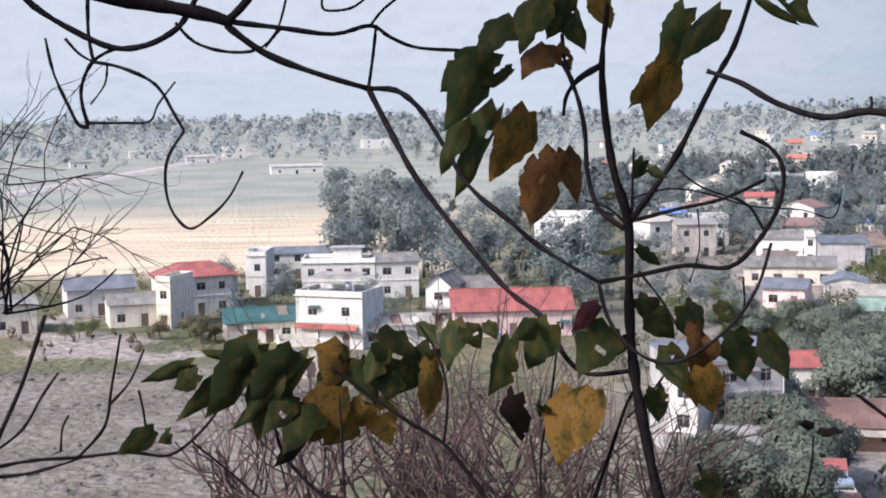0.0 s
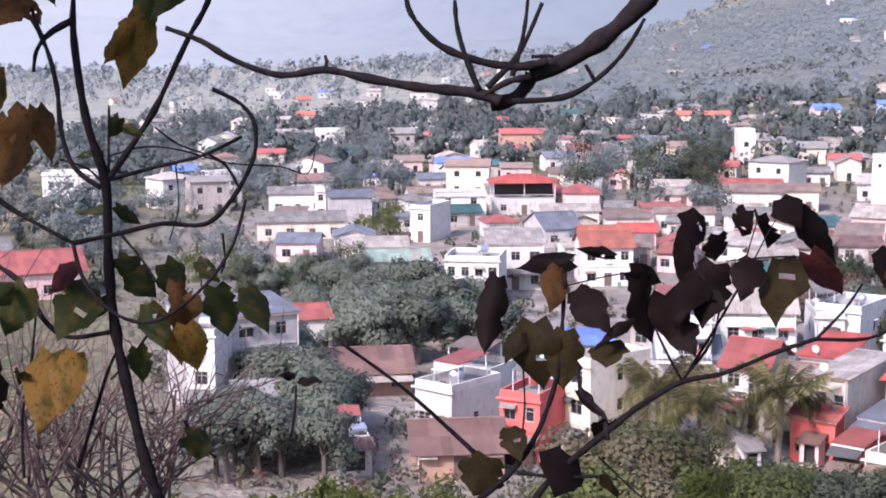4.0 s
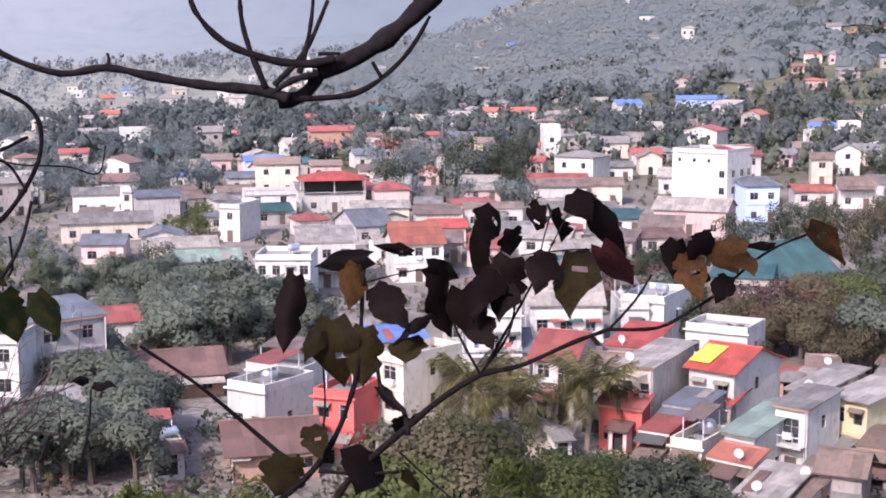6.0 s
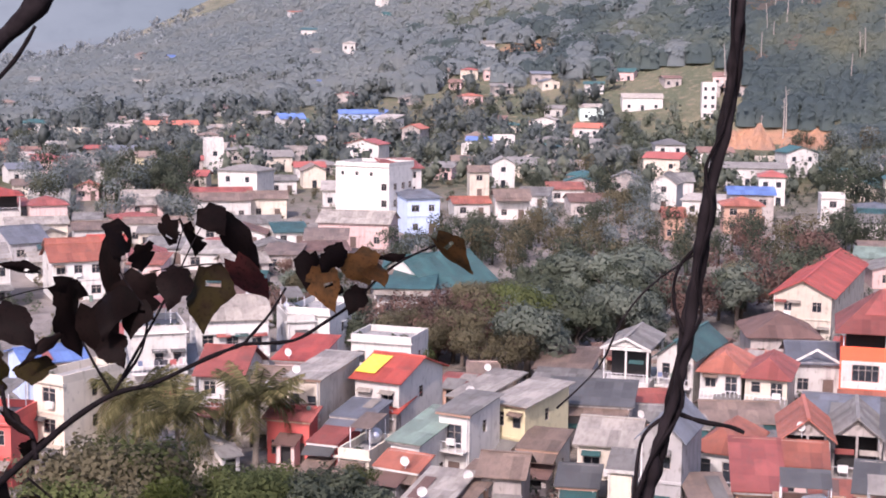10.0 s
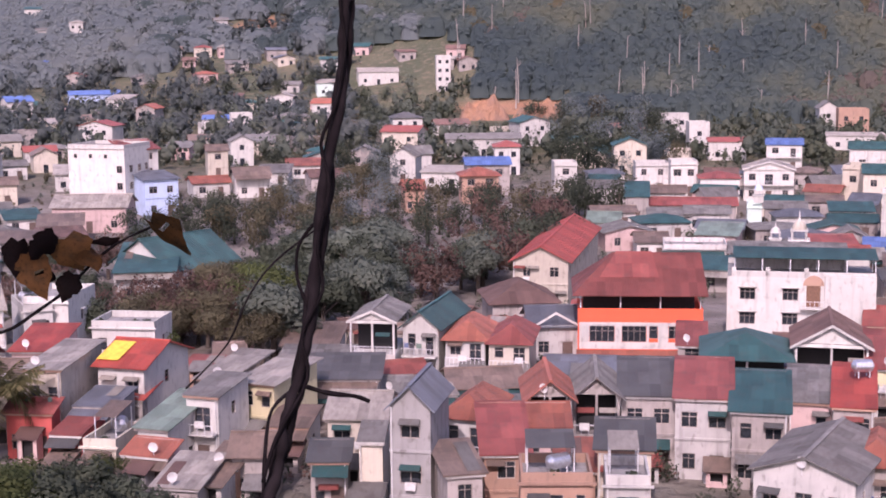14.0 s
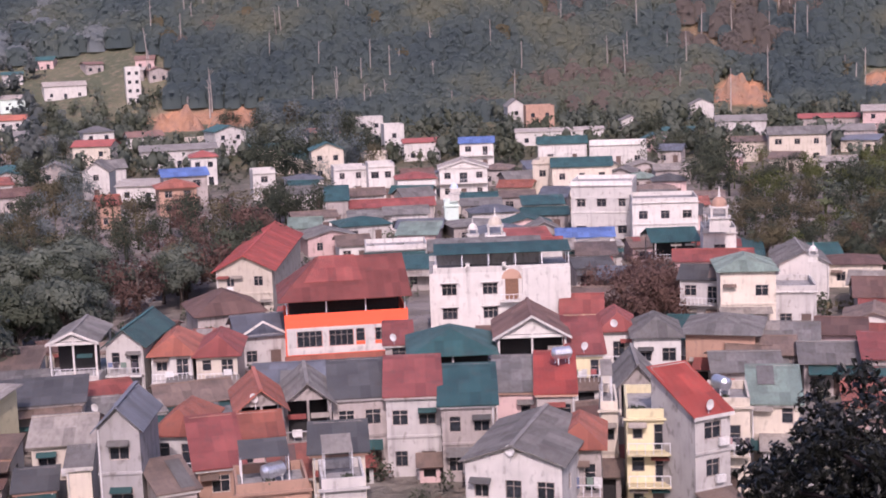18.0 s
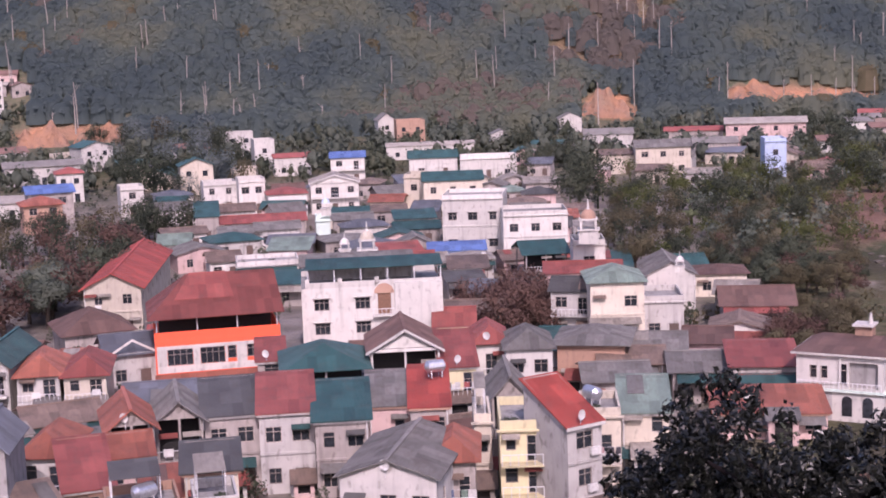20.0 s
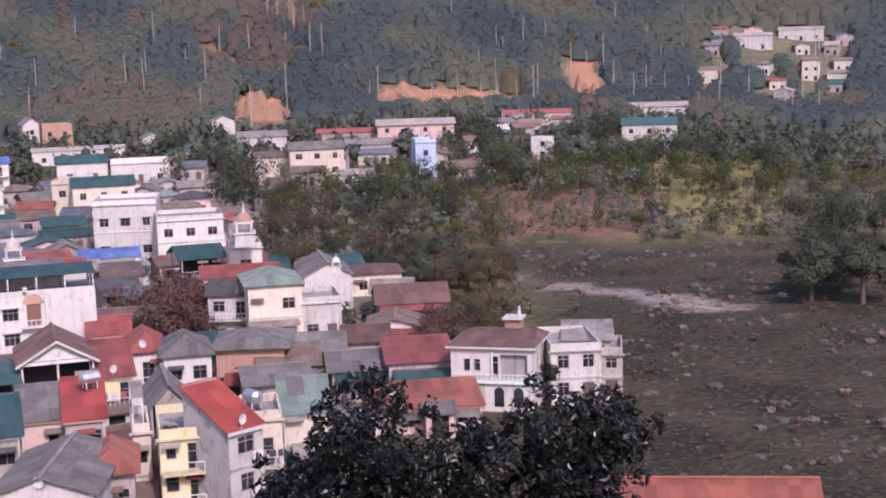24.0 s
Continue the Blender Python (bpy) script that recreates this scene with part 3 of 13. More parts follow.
        part("roof", roof_mesh(roof, w, d, h, rise, over, rm), ob)
        if roof in ("gx", "gy"):
            top_z = h + rise
            r = box("ridge", -w / 2 - over, w / 2 + over, d / 2 - 0.16, d / 2 + 0.16, top_z - 0.02, top_z + 0.07, rm) if roof == "gx" else \
                box("ridge", -0.16, 0.16, -over, d + over, top_z - 0.02, top_z + 0.07, rm)
            part("ridge", r, ob)
    if "p" in opts:
        k = w / 2 + over
        rr = rise + over * rise / (w / 2)
        e = h - over * rise / (w / 2)
        V, F = [], []
        for s in (-1, 1):
            b = len(V)
            V += [(s * k, -over - 0.06, e - 0.25), (0, -over - 0.06, e + rr - 0.25), (0, -over - 0.06, e + rr + 0.03), (s * k, -over - 0.06, e + 0.03),
                  (s * k, -over - 0.003, e - 0.25), (0, -over - 0.003, e + rr - 0.25), (0, -over - 0.003, e + rr + 0.03), (s * k, -over - 0.003, e + 0.03)]
            F += [(b, b + 1, b + 2, b + 3), (b + 4, b + 7, b + 6, b + 5), (b, b + 4, b + 5, b + 1), (b + 3, b + 2, b + 6, b + 7)]
        part("barge_board", mesh_of("barge_board", V, F, WALL["white"]), ob)
        part("pediment_beam", box("pediment_beam", -w / 2, w / 2, -0.2, -0.004, h - 0.35, h - 0.05, WALL["white"]), ob)
    if "b" in opts:
        for f in range(1, floors):
            zf = 0.4 + f * fh
            part("balcony", box("balcony", -w / 2 + 0.05, w / 2 - 0.05, -1.1, -0.125, zf - 0.12, zf + 0.02, wm), ob)
            rail(ob, -w / 2 + 0.08, w / 2 - 0.08, -1.06, zf + 0.02, 0.9)
    if "a" in opts:
        zf = 0.4 + fh
        part("awning", slopes("awning", [[(-w / 2 - 0.2, -2.0, zf - 0.7), (w / 2 + 0.2, -2.0, zf - 0.7), (w / 2 + 0.2, -0.13, zf - 0.2), (-w / 2 - 0.2, -0.13, zf - 0.2)]], rm, 0.06), ob)
    if away < 240 and "q" not in opts:
        dress(ob, rng, w, d, h, fh, floors, roof, opts)
        patch_up(ob, rng, w, d, h, rise, roof, away)
    if "t" in opts:
        mt = pose(x, y, z, 0, 0, turn) @ pose(w * 0.2, d * 0.6, h + (0.05 if roof == "flat" else rise * 0.75))
        water_tank(*mt.translation, turn + 20)
    return ob


LAUNDRY = [plain(f"{c} cloth", v, 0.9, 0, 0.2, 9) for c, v in (("red", (0.32, 0.09, 0.085)), ("blue", (0.13, 0.16, 0.25)), ("white", (0.55, 0.54, 0.52)), ("pink", (0.45, 0.29, 0.29)), ("dark", (0.07, 0.065, 0.075)), ("green", (0.15, 0.21, 0.17)))]
PLASTIC = plain("pale plastic casing", (0.6, 0.59, 0.56), 0.5)


def dress(ob, rng, w, d, h, fh, floors, roof, opts):
    """The small things fixed to a lived-in town house: lean-to roof, pipe, cooling unit, dish, washing, pots."""
    base = ob.matrix_basis
    if rng.uniform() < 0.45 and "b" not in opts and "a" not in opts:
        zf = 0.4 + fh * (floors - 1 if floors > 1 and rng.uniform() < 0.5 else 1) - 0.15
        out, a, b = rng.uniform(1.0, 2.2), -w / 2 - rng.uniform(-0.4, 0.3), w / 2 - rng.uniform(-0.3, 0.8)
        part("lean_to_roof", slopes("lean_to_roof", [[(a, -out, zf - 0.75), (b, -out, zf - rng.uniform(0.6, 0.85)), (b, -0.13, zf - 0.2), (a, -0.13, zf - 0.15)]],
                                    ROOF[("rust", "grey", "maroon", "pale", "dark", "teal")[int(rng.integers(6))]], 0.05), ob, "lean-to sheet roof over the front")
    bays = max(1, round(w / 2.2))
    for f in range(floors):
        for k in range(bays):
            if rng.uniform() < 0.38:
                u, v, a = w * (k + 0.5) / bays - w / 2, 0.4 + f * fh + min(2.5, fh - 0.25), min(0.8, w / bays * 0.42)
                part("window_awning", slopes("window_awning", [[(u - a, -0.7, v - 0.3), (u + a, -0.7, v - 0.3), (u + a, -0.13, v), (u - a, -0.13, v)]],
                                             ROOF[("rust", "dark", "pale", "maroon", "teal", "grey")[int(rng.integers(6))]], 0.03), ob)
    if roof == "shed":
        tone = WALL[("pale", "old", "white", "brick")[int(rng.integers(4))]]
        part("fascia", box("fascia", -w / 2 - 0.2, w / 2 + 0.2, -0.28, -0.13, h - 0.3, h - 0.02, tone), ob)
    if rng.uniform() < 0.5:
        u, v = rng.uniform(-0.35, 0.35) * w, rng.uniform(0.4, 1.6)
        part("barrel", mesh_of("barrel", *tube_geo([(u, -v, 0.2), (u, -v, 1.3)], 0.32, 0.32, 8, sub=1), LAUNDRY[int(rng.integers(6))]), ob)
    if rng.uniform() < 0.6:
        s = -1 if rng.uniform() < 0.5 else 1
        part("drain_pipe", mesh_of("drain_pipe", *tube_geo([(s * (w / 2 - 0.15), -0.2, 0.3), (s * (w / 2 - 0.15), -0.2, h - 0.2)], 0.06, 0.06, 6, sub=1), PLASTIC), ob)
    for f in range(1, floors):
        if rng.uniform() < 0.4:
            u, v = rng.uniform(-0.3, 0.3) * w, 0.4 + f * fh + rng.uniform(0.3, 0.6)
            part("cooling_unit", box("cooling_unit", u - 0.42, u + 0.42, -0.42, -0.125, v, v + 0.58, PLASTIC), ob)
    top = h + 0.055
    if roof == "flat":
        if rng.uniform() < 0.5 and "t" not in opts:
            mt = base @ Matrix.Translation((rng.uniform(-0.2, 0.2) * w, d * rng.uniform(0.35, 0.75), top))
            water_tank(*mt.translation, rng.uniform(0, 180))
        if rng.uniform() < 0.5:
            V, F = [], []
            u0, y0, hh = -w * 0.42, d * 0.3, rng.uniform(2.0, 2.5)
            part("roof_shelter", slopes("roof_shelter", [[(u0, y0, top + hh), (u0 + w * 0.7, y0, top + hh), (u0 + w * 0.7, d * 0.95, top + hh + 0.5), (u0, d * 0.95, top + hh + 0.5)]],
                                        ROOF[("maroon", "rust", "dark", "grey", "pale")[int(rng.integers(5))]], 0.05), ob, "sheet roof over the roof terrace")
            for uu in (u0 + 0.1, u0 + w * 0.7 - 0.1):
                for yy in (y0 + 0.1, d * 0.9):
                    part("shelter_post", box("shelter_post", uu - 0.04, uu + 0.04, yy - 0.04, yy + 0.04, top, top + hh + 0.02, RAIL), ob)
        for k in range(int(rng.integers(0, 4))):
            u = rng.uniform(-0.42, 0.42) * w
            q = base @ Vector((u, 0.45, top))
            v, f = leaf_cloud(rng, [(q.x, q.y, q.z + 0.6)], [0.42], 70, 0.2)
            pot = tagged(new("potted_plant"), "green potted plant on a roof terrace", "plant", "potted plants")
            part("pot", mesh_of("pot", *tube_geo([(q.x, q.y, q.z), (q.x, q.y, q.z + 0.35)], 0.16, 0.22, 8, sub=1), WALL["brick"]), pot)
            part("foliage", cloud_mesh("foliage", v, f, LEAVES["green"]), pot)
    elif rng.uniform() < 0.16:
        q = base @ Vector((rng.uniform(-0.3, 0.3) * w, -0.15, h + 0.1))
        satellite_dish(q, rng.uniform(-40, 40) + math.degrees(base.to_euler().z))
    if ("b" in opts or "o" in opts) and rng.uniform() < 0.22:
        zf = 0.4 + (floors - 1) * fh + 1.5
        yy = -0.95 if "b" in opts else 0.3
        line = tagged(new("washing_line"), "coloured washing hung along a balcony", "laundry", "washing lines")
        line.matrix_basis = base
        part("cord", mesh_of("cord", *tube_geo([(-w * 0.42, yy, zf), (w * 0.42, yy, zf - 0.03)], 0.012, 0.012, 4, sub=1), RAIL), line)
        u = -w * 0.4
        while u < w * 0.36:
            ww, hh = rng.uniform(0.35, 0.7), rng.uniform(0.5, 0.95)
            V, F = box_geo(u, u + ww, yy - 0.015, yy + 0.015, zf - hh, zf - 0.012)
            V = [(a, b + 0.05 * math.sin(a * 7), c) for a, b, c in V]
            part("cloth", mesh_of("cloth", V, F, LAUNDRY[int(rng.integers(6))]), line)
            u += ww + rng.uniform(0.05, 0.6)


def patch_up(ob, rng, w, d, h, rise, roof, away):
    """Odd sheets nailed over the roof, and the shacks that lean against the house."""
    tones = ("rust", "grey", "maroon", "pale", "brown", "grey", "rust", "orange")
    if roof in ("gx", "shed"):
        run = d / 2 if roof == "gx" else d
        for _ in range(int(rng.integers(-2, 2))):
            a = rng.uniform(-0.5, 0.3) * w
            b = min(a + rng.uniform(0.9, 1.9), w / 2)
            u, v = (0.02, rng.uniform(0.5, 0.95)) if rng.uniform() < 0.6 else (rng.uniform(0.3, 0.5), 0.96)
            q = [(a, u * run, h + rise * u + 0.09), (b, u * run, h + rise * u + 0.09), (b, v * run, h + rise * v + 0.09), (a, v * run, h + rise * v + 0.09)]
            part("roof_sheet", slopes("roof_sheet", [q], ROOF[("rust", "grey", "pale", "brown", "maroon")[int(rng.integers(5))]], 0.03), ob, "odd sheet laid over the roof")
    if away < 165 and rng.uniform() < 0.75:
        s = -1 if rng.uniform() < 0.5 else 1
        ww, dd, hh = rng.uniform(1.6, 3.0), rng.uniform(1.5, 3.2), rng.uniform(1.9, 3.4)
        x0 = rng.uniform(-0.5, 0.5) * (w - ww) - ww / 2
        wall = WALL[("old", "brick", "grey", "pale", "pink", "old")[int(rng.integers(6))]]
        V, F = [], []
        panel(V, F, (x0, -dd, 0), (1, 0, 0), (0, 1, 0), ww, hh, [(ww * 0.2, ww * 0.8, 0.9 if s > 0 else 0.42, hh - 0.4)])
        panel(V, F, (x0 + ww, -dd, 0), (0, 1, 0), (-1, 0, 0), dd - 0.13, hh, [])
        panel(V, F, (x0, -0.13, 0), (0, -1, 0), (1, 0, 0), dd - 0.13, hh, [])
        part("annex_wall", mesh_of("annex_wall", V, F, wall), ob)
        # dark sheet that paints the annex's inner shade
        part("annex_inside", box("annex_inside", x0 + 0.17, x0 + ww - 0.17, -dd + 0.5, -dd + 0.56, 0.3, hh - 0.05, INNER_SHADE), ob)
        part("annex_roof", slopes("annex_roof", [[(x0 - 0.3, -dd - 0.45, hh - 0.1), (x0 + ww + 0.3, -dd - 0.45, hh - 0.1), (x0 + ww + 0.3, -0.14, hh + 0.55), (x0 - 0.3, -0.14, hh + 0.55)]],
                                  ROOF[tones[int(rng.integers(8))]], 0.05), ob, "rough lean-to of old sheets")


DISH = None


def satellite_dish(q, turn):
    global DISH
    if DISH is None:
        DISH = tagged(new("satellite_dish"), "small pale satellite dish on a house", "satellite dish", "satellite dishes")
        V, F = [], []
        for j in range(5):
            for k in range(14):
                a, rr = 2 * math.pi * k / 14, 0.42 * j / 4 + 0.001
                V.append((math.cos(a) * rr, -0.5 * rr * rr, 0.7 + math.sin(a) * rr))
        F = [(j * 14 + k, j * 14 + (k + 1) % 14, (j + 1) * 14 + (k + 1) % 14, (j + 1) * 14 + k) for j in range(4) for k in range(14)]
        part("bowl", mesh_of("bowl", V, F, PLASTIC), DISH)
        part("mast", mesh_of("mast", *tube_geo([(0, 0.06, -0.3), (0, 0.06, 0.7)], 0.03, 0.03, 6, sub=1), RAIL), DISH)
        part("feed_arm", mesh_of("feed_arm", *tube_geo([(0, 0.0, 0.3), (0, -0.45, 0.6)], 0.015, 0.02, 5, sub=1), RAIL), DISH)
        DISH.matrix_basis = pose(q.x, q.y, q.z, 0, 0, turn)
        return DISH
    return copy_thing(DISH, pose(q.x, q.y, q.z, 0, 0, turn))


BALUSTERS = {}


def rail(ob, x0, x1, y, z, high):
    """A handrail on thin upright bars; far off, one joined piece."""
    near = ob.matrix_basis.translation.length < 138
    V, F = box_geo(x0, x1, y - 0.03, y + 0.03, z + high - 0.06, z + high)
    top = part("railing", mesh_of("railing", V, F, RAIL), ob) if near else None
    n = max(3, int((x1 - x0) / (0.6 if near else 0.45)))
    if near and high not in BALUSTERS:
        BALUSTERS[high] = box("baluster", -0.03, 0.03, -0.02, 0.02, 0, high - 0.06, RAIL)
    for k in range(n + 1):
        u = x0 + 0.03 + (x1 - x0 - 0.06) * k / n
        if near:
            part("baluster", BALUSTERS[high], top, m=pose(u, y, z))
        else:
            box_geo(u - 0.025, u + 0.025, y - 0.02, y + 0.02, z, z + high - 0.06, V, F)
    if not near:
        part("railing", mesh_of("railing", V, F, RAIL), ob)


FAR = {}


def far_house(x, y, turn, w, d, h, roof, wall, top, floors=1, bays=2, rise=1.2, over=0.5):
    """A house too far off to be told apart: its walls, windows and roof join one mesh of distant houses."""
    FOOT.append((x - math.sin(radians(turn)) * d / 2, y + math.cos(radians(turn)) * d / 2, max(w, d) / 2))
    z = float(land(x, y)) - 0.5
    m = pose(x, y, z, 0, 0, turn)
    h += 0.5

    def add(mat, V, F):
        vs, fs, ms = FAR.setdefault("all", ([], [], []))
        b = len(vs)
        vs.extend(tuple(m @ Vector(v)) for v in V)
        fs.extend(tuple(b + i for i in f) for f in F)
        ms.extend([mat] * len(F))
    V, F, panes = [], [], []
    fh = (h - 0.5) / floors
    holes = []
    for f in range(floors):
        for k in range(bays):
            u = w * (k + 0.5) / bays
            q = (u - 0.6, u + 0.6, 0.5, 2.5) if f == 0 and k == bays // 2 else (u - 0.6, u + 0.6, 0.5 + f * fh + 0.9, 0.5 + f * fh + 2.2)
            holes.append(q)
            panes.append(q)
    panel(V, F, (-w / 2, 0, 0), (1, 0, 0), (0, 1, 0), w, h, holes)
    for a, b_, c in (((w / 2, 0, 0), (0, 1, 0), d), ((-w / 2, d, 0), (0, -1, 0), d), ((w / 2, d, 0), (-1, 0, 0), w)):
        panel(V, F, a, b_, (0, 0, 0), c, h, [])
    b = len(V)
    r = rise - 0.05
    if roof == "gx":
        V += [(-w / 2, 0, h), (-w / 2, d, h), (-w / 2, d / 2, h + r), (w / 2, 0, h), (w / 2, d, h), (w / 2, d / 2, h + r)]
        F += [(b, b + 2, b + 1), (b + 3, b + 4, b + 5)]
    elif roof == "gy":
        V += [(-w / 2, 0, h), (w / 2, 0, h), (0, 0, h + r), (-w / 2, d, h), (w / 2, d, h), (0, d, h + r)]
        F += [(b, b + 1, b + 2), (b + 4, b + 3, b + 5)]
    add(WALL[wall], V, F)
    V, F = [], []
    for u0, u1, v0, v1 in panes:
        box_geo(u0 - w / 2, u1 - w / 2, 0.15, 0.2, v0, v1, V, F)
    add(GLASS, V, F)
    if roof == "flat":
        V, F = [], []
        for q in ((-w / 2, w / 2, 0, 0.2), (-w / 2, w / 2, d - 0.2, d), (-w / 2, -w / 2 + 0.2, 0.2, d - 0.2), (w / 2 - 0.2, w / 2, 0.2, d - 0.2)):
            box_geo(*q, h + 0.003, h + 0.7, V, F)
        add(WALL[wall], V, F)
        add(ROOF["slab"], *box_geo(-w / 2 + 0.21, w / 2 - 0.21, 0.21, d - 0.21, h, h + 0.06))
        return
    me = roof_mesh(roof, w, d, h, rise, over, ROOF[top])
    add(ROOF[top], [v.co for v in me.vertices], [tuple(q.vertices) for q in me.polygons])
    bpy.data.meshes.remove(me)


def build_far_houses():
    vs, fs, ms = FAR["all"]
    me = bpy.data.meshes.new("distant_houses")
    me.from_pydata(vs, [], fs)
    slots = []
    for k, mat in enumerate(ms):
        if mat not in slots:
            slots.append(mat)
            me.materials.append(mat)
    index = {mat: i for i, mat in enumerate(slots)}
    me.polygons.foreach_set("material_index", [index[q] for q in ms])
    tagged(part("distant_houses", me), "small distant houses with sheet and tile roofs among trees", "houses", kind="stuff")

# ---- plant helpers ----
def tube_geo(pts, r0, r1, sides=7, V=None, F=None, knots=0.0, sub=4):
    """A tapering limb along a smooth line through pts."""
    V, F = ([], []) if V is None else (V, F)
    p = [Vector(q) for q in pts]
    line = []
    for i in range(len(p) - 1):
        a, b, c, d = p[max(i - 1, 0)], p[i], p[i + 1], p[min(i + 2, len(p) - 1)]
        for k in range(sub):
            u = k / sub
            line.append(0.5 * (2 * b + (c - a) * u + (2 * a - 5 * b + 4 * c - d) * u * u + (3 * b - a - 3 * c + d) * u ** 3))
    line.append(p[-1])
    n, base = len(line), len(V)
    side = None
    for i, q in enumerate(line):
        way = (line[min(i + 1, n - 1)] - line[max(i - 1, 0)])
        way = way.normalized() if way.length > 1e-9 else Vector((0, 0, 1))
        side = way.orthogonal().normalized() if side is None else (side - way * side.dot(way)).normalized()
        other = way.cross(side)
        r = r0 + (r1 - r0) * i / (n - 1)
        r *= 1 + knots * noise.noise(q * (0.35 / max(r0, 1e-4)))
        for k in range(sides):
            a = 2 * math.pi * k / sides
            V.append(tuple(q + (side * math.cos(a) + other * math.sin(a)) * r))
    for i in range(n - 1):
        for k in range(sides):
            j = (k + 1) % sides
            F.append((base + i * sides + k, base + i * sides + j, base + (i + 1) * sides + j, base + (i + 1) * sides + k))
    F.append(tuple(base + k for k in reversed(range(sides))))
    F.append(tuple(base + (n - 1) * sides + k for k in range(sides)))
    return V, F


def limb(name, pts, r0, r1, mat, parent, knots=0.4, label=""):
    V, F = tube_geo(pts, r0, r1, knots=knots)
    me = mesh_of(name, V, F, mat)
    for f in me.polygons:
        f.use_smooth = True
    return part(name, me, parent, label)


def leaf_cloud(rng, centres, radii, count, size, flat=0.75, droop=0.3, wide=0.42, up=0.35):
    """Leaf sprays (folded quads) filling ellipsoids unevenly: rows of corner and outward direction, and faces."""
    centres, radii = np.asarray(centres, float), np.asarray(radii, float)
    w = radii ** 2
    k = rng.choice(len(radii), count, p=w / w.sum())
    d = rng.normal(size=(count, 3))
    d /= np.linalg.norm(d, axis=1)[:, None]
    s = rng.uniform(0.3, 1.0, count) ** 0.5 * (1 + 0.24 * np.sin(d[:, 0] * 5 + k) * np.sin(d[:, 1] * 6 + 2 * k) + 0.1 * rng.normal(size=count))
    pos = centres[k] + d * (radii[k] * s)[:, None] * np.array([1, 1, flat])
    nm = d + rng.normal(size=(count, 3)) * 0.5 + np.array([0, 0, up])
    nm /= np.linalg.norm(nm, axis=1)[:, None]
    ax = np.cross(nm, rng.normal(size=(count, 3)))
    ax /= np.linalg.norm(ax, axis=1)[:, None]
    ax[ax[:, 2] > 0] *= -1
    sd = np.cross(nm, ax)
    L = (size * rng.uniform(0.6, 1.4, count))[:, None]
    q = np.stack([pos - ax * L * 0.5, pos - sd * L * wide - nm * L * 0.08, pos + ax * L * 0.5, pos + sd * L * wide - nm * L * 0.08], 1)
    out = pos - centres.mean(axis=0)
    out /= np.linalg.norm(out, axis=1)[:, None] + 1e-9
    out = out * 0.8 + d * 0.6 + nm * 0.2 + np.array([0, 0, 0.25])
    out /= np.linalg.norm(out, axis=1)[:, None] + 1e-9
    return np.concatenate([q, np.repeat(out[:, None, :], 4, 1)], -1).reshape(-1, 6), np.arange(count * 4).reshape(-1, 4)


def cloud_mesh(name, verts, faces, mat, soft=True):
    """Leaves as one mesh; soft: shaded by the crown's rounding, as a mass of fine leaves is."""
    me = bpy.data.meshes.new(name)
    me.from_pydata(verts[:, :3].tolist(), [], faces.tolist())
    me.materials.append(mat)
    if soft:
        me.normals_split_custom_set_from_vertices(verts[:, 3:].tolist())
    return me


LEAVES = {
    "green": leaf_mat("town foliage", (0.075, 0.092, 0.066), (0.115, 0.132, 0.09), (0.165, 0.17, 0.115)),
    # paled and greyed: distance haze put into the leaf colour
    "dusty": leaf_mat("haze tinted grey green foliage", (0.15, 0.18, 0.145), (0.195, 0.22, 0.17), (0.25, 0.262, 0.195)),
    # haze put into both hillside greens: bluish on the hill, paler on the slope
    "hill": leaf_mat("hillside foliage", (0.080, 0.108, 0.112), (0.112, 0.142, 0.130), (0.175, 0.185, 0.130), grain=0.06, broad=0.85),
    "slope": leaf_mat("haze pale slope foliage", (0.235, 0.275, 0.28), (0.26, 0.295, 0.29), (0.285, 0.31, 0.29), grain=0.1, broad=0.72),
    "brown": leaf_mat("dry brown hillside foliage", (0.155, 0.138, 0.118), (0.185, 0.158, 0.135), (0.215, 0.178, 0.145), grain=0.1, broad=0.72),
    # leaf colours for plain and valley, with the haze painted in
    "mist": leaf_mat("haze pale far foliage", (0.27, 0.30, 0.30), (0.29, 0.315, 0.31), (0.31, 0.33, 0.32), grain=0.1),
    "soft": leaf_mat("haze pale grey green foliage", (0.135, 0.16, 0.155), (0.165, 0.19, 0.18), (0.205, 0.22, 0.195), grain=0.15, broad=0.6),
    "olive": leaf_mat("dry olive foliage", (0.13, 0.115, 0.075), (0.17, 0.15, 0.09), (0.23, 0.19, 0.12)),
    "russet": leaf_mat("russet foliage", (0.15, 0.095, 0.08), (0.20, 0.125, 0.10), (0.20, 0.155, 0.10)),
    "bright": leaf_mat("yellow green foliage", (0.085, 0.11, 0.04), (0.135, 0.155, 0.06), (0.23, 0.22, 0.10)),
    "banana": leaf_mat("banana leaf", (0.16, 0.19, 0.09), (0.22, 0.25, 0.13), (0.30, 0.32, 0.18)),
    "fresh": leaf_mat("fresh grass green leaf", (0.06, 0.09, 0.02), (0.11, 0.13, 0.035), (0.20, 0.20, 0.07)),
    "palm": leaf_mat("dusty palm frond", (0.075, 0.075, 0.035), (0.14, 0.135, 0.06), (0.34, 0.28, 0.15), grain=0.75),
    # the next two are near black: their backlit look is put into the colour
    "glossy": leaf_mat("deep green glossy foliage with painted shade", (0.005, 0.006, 0.005), (0.009, 0.010, 0.008), (0.03, 0.032, 0.027), 0.06, 0.3, spec=0.3),
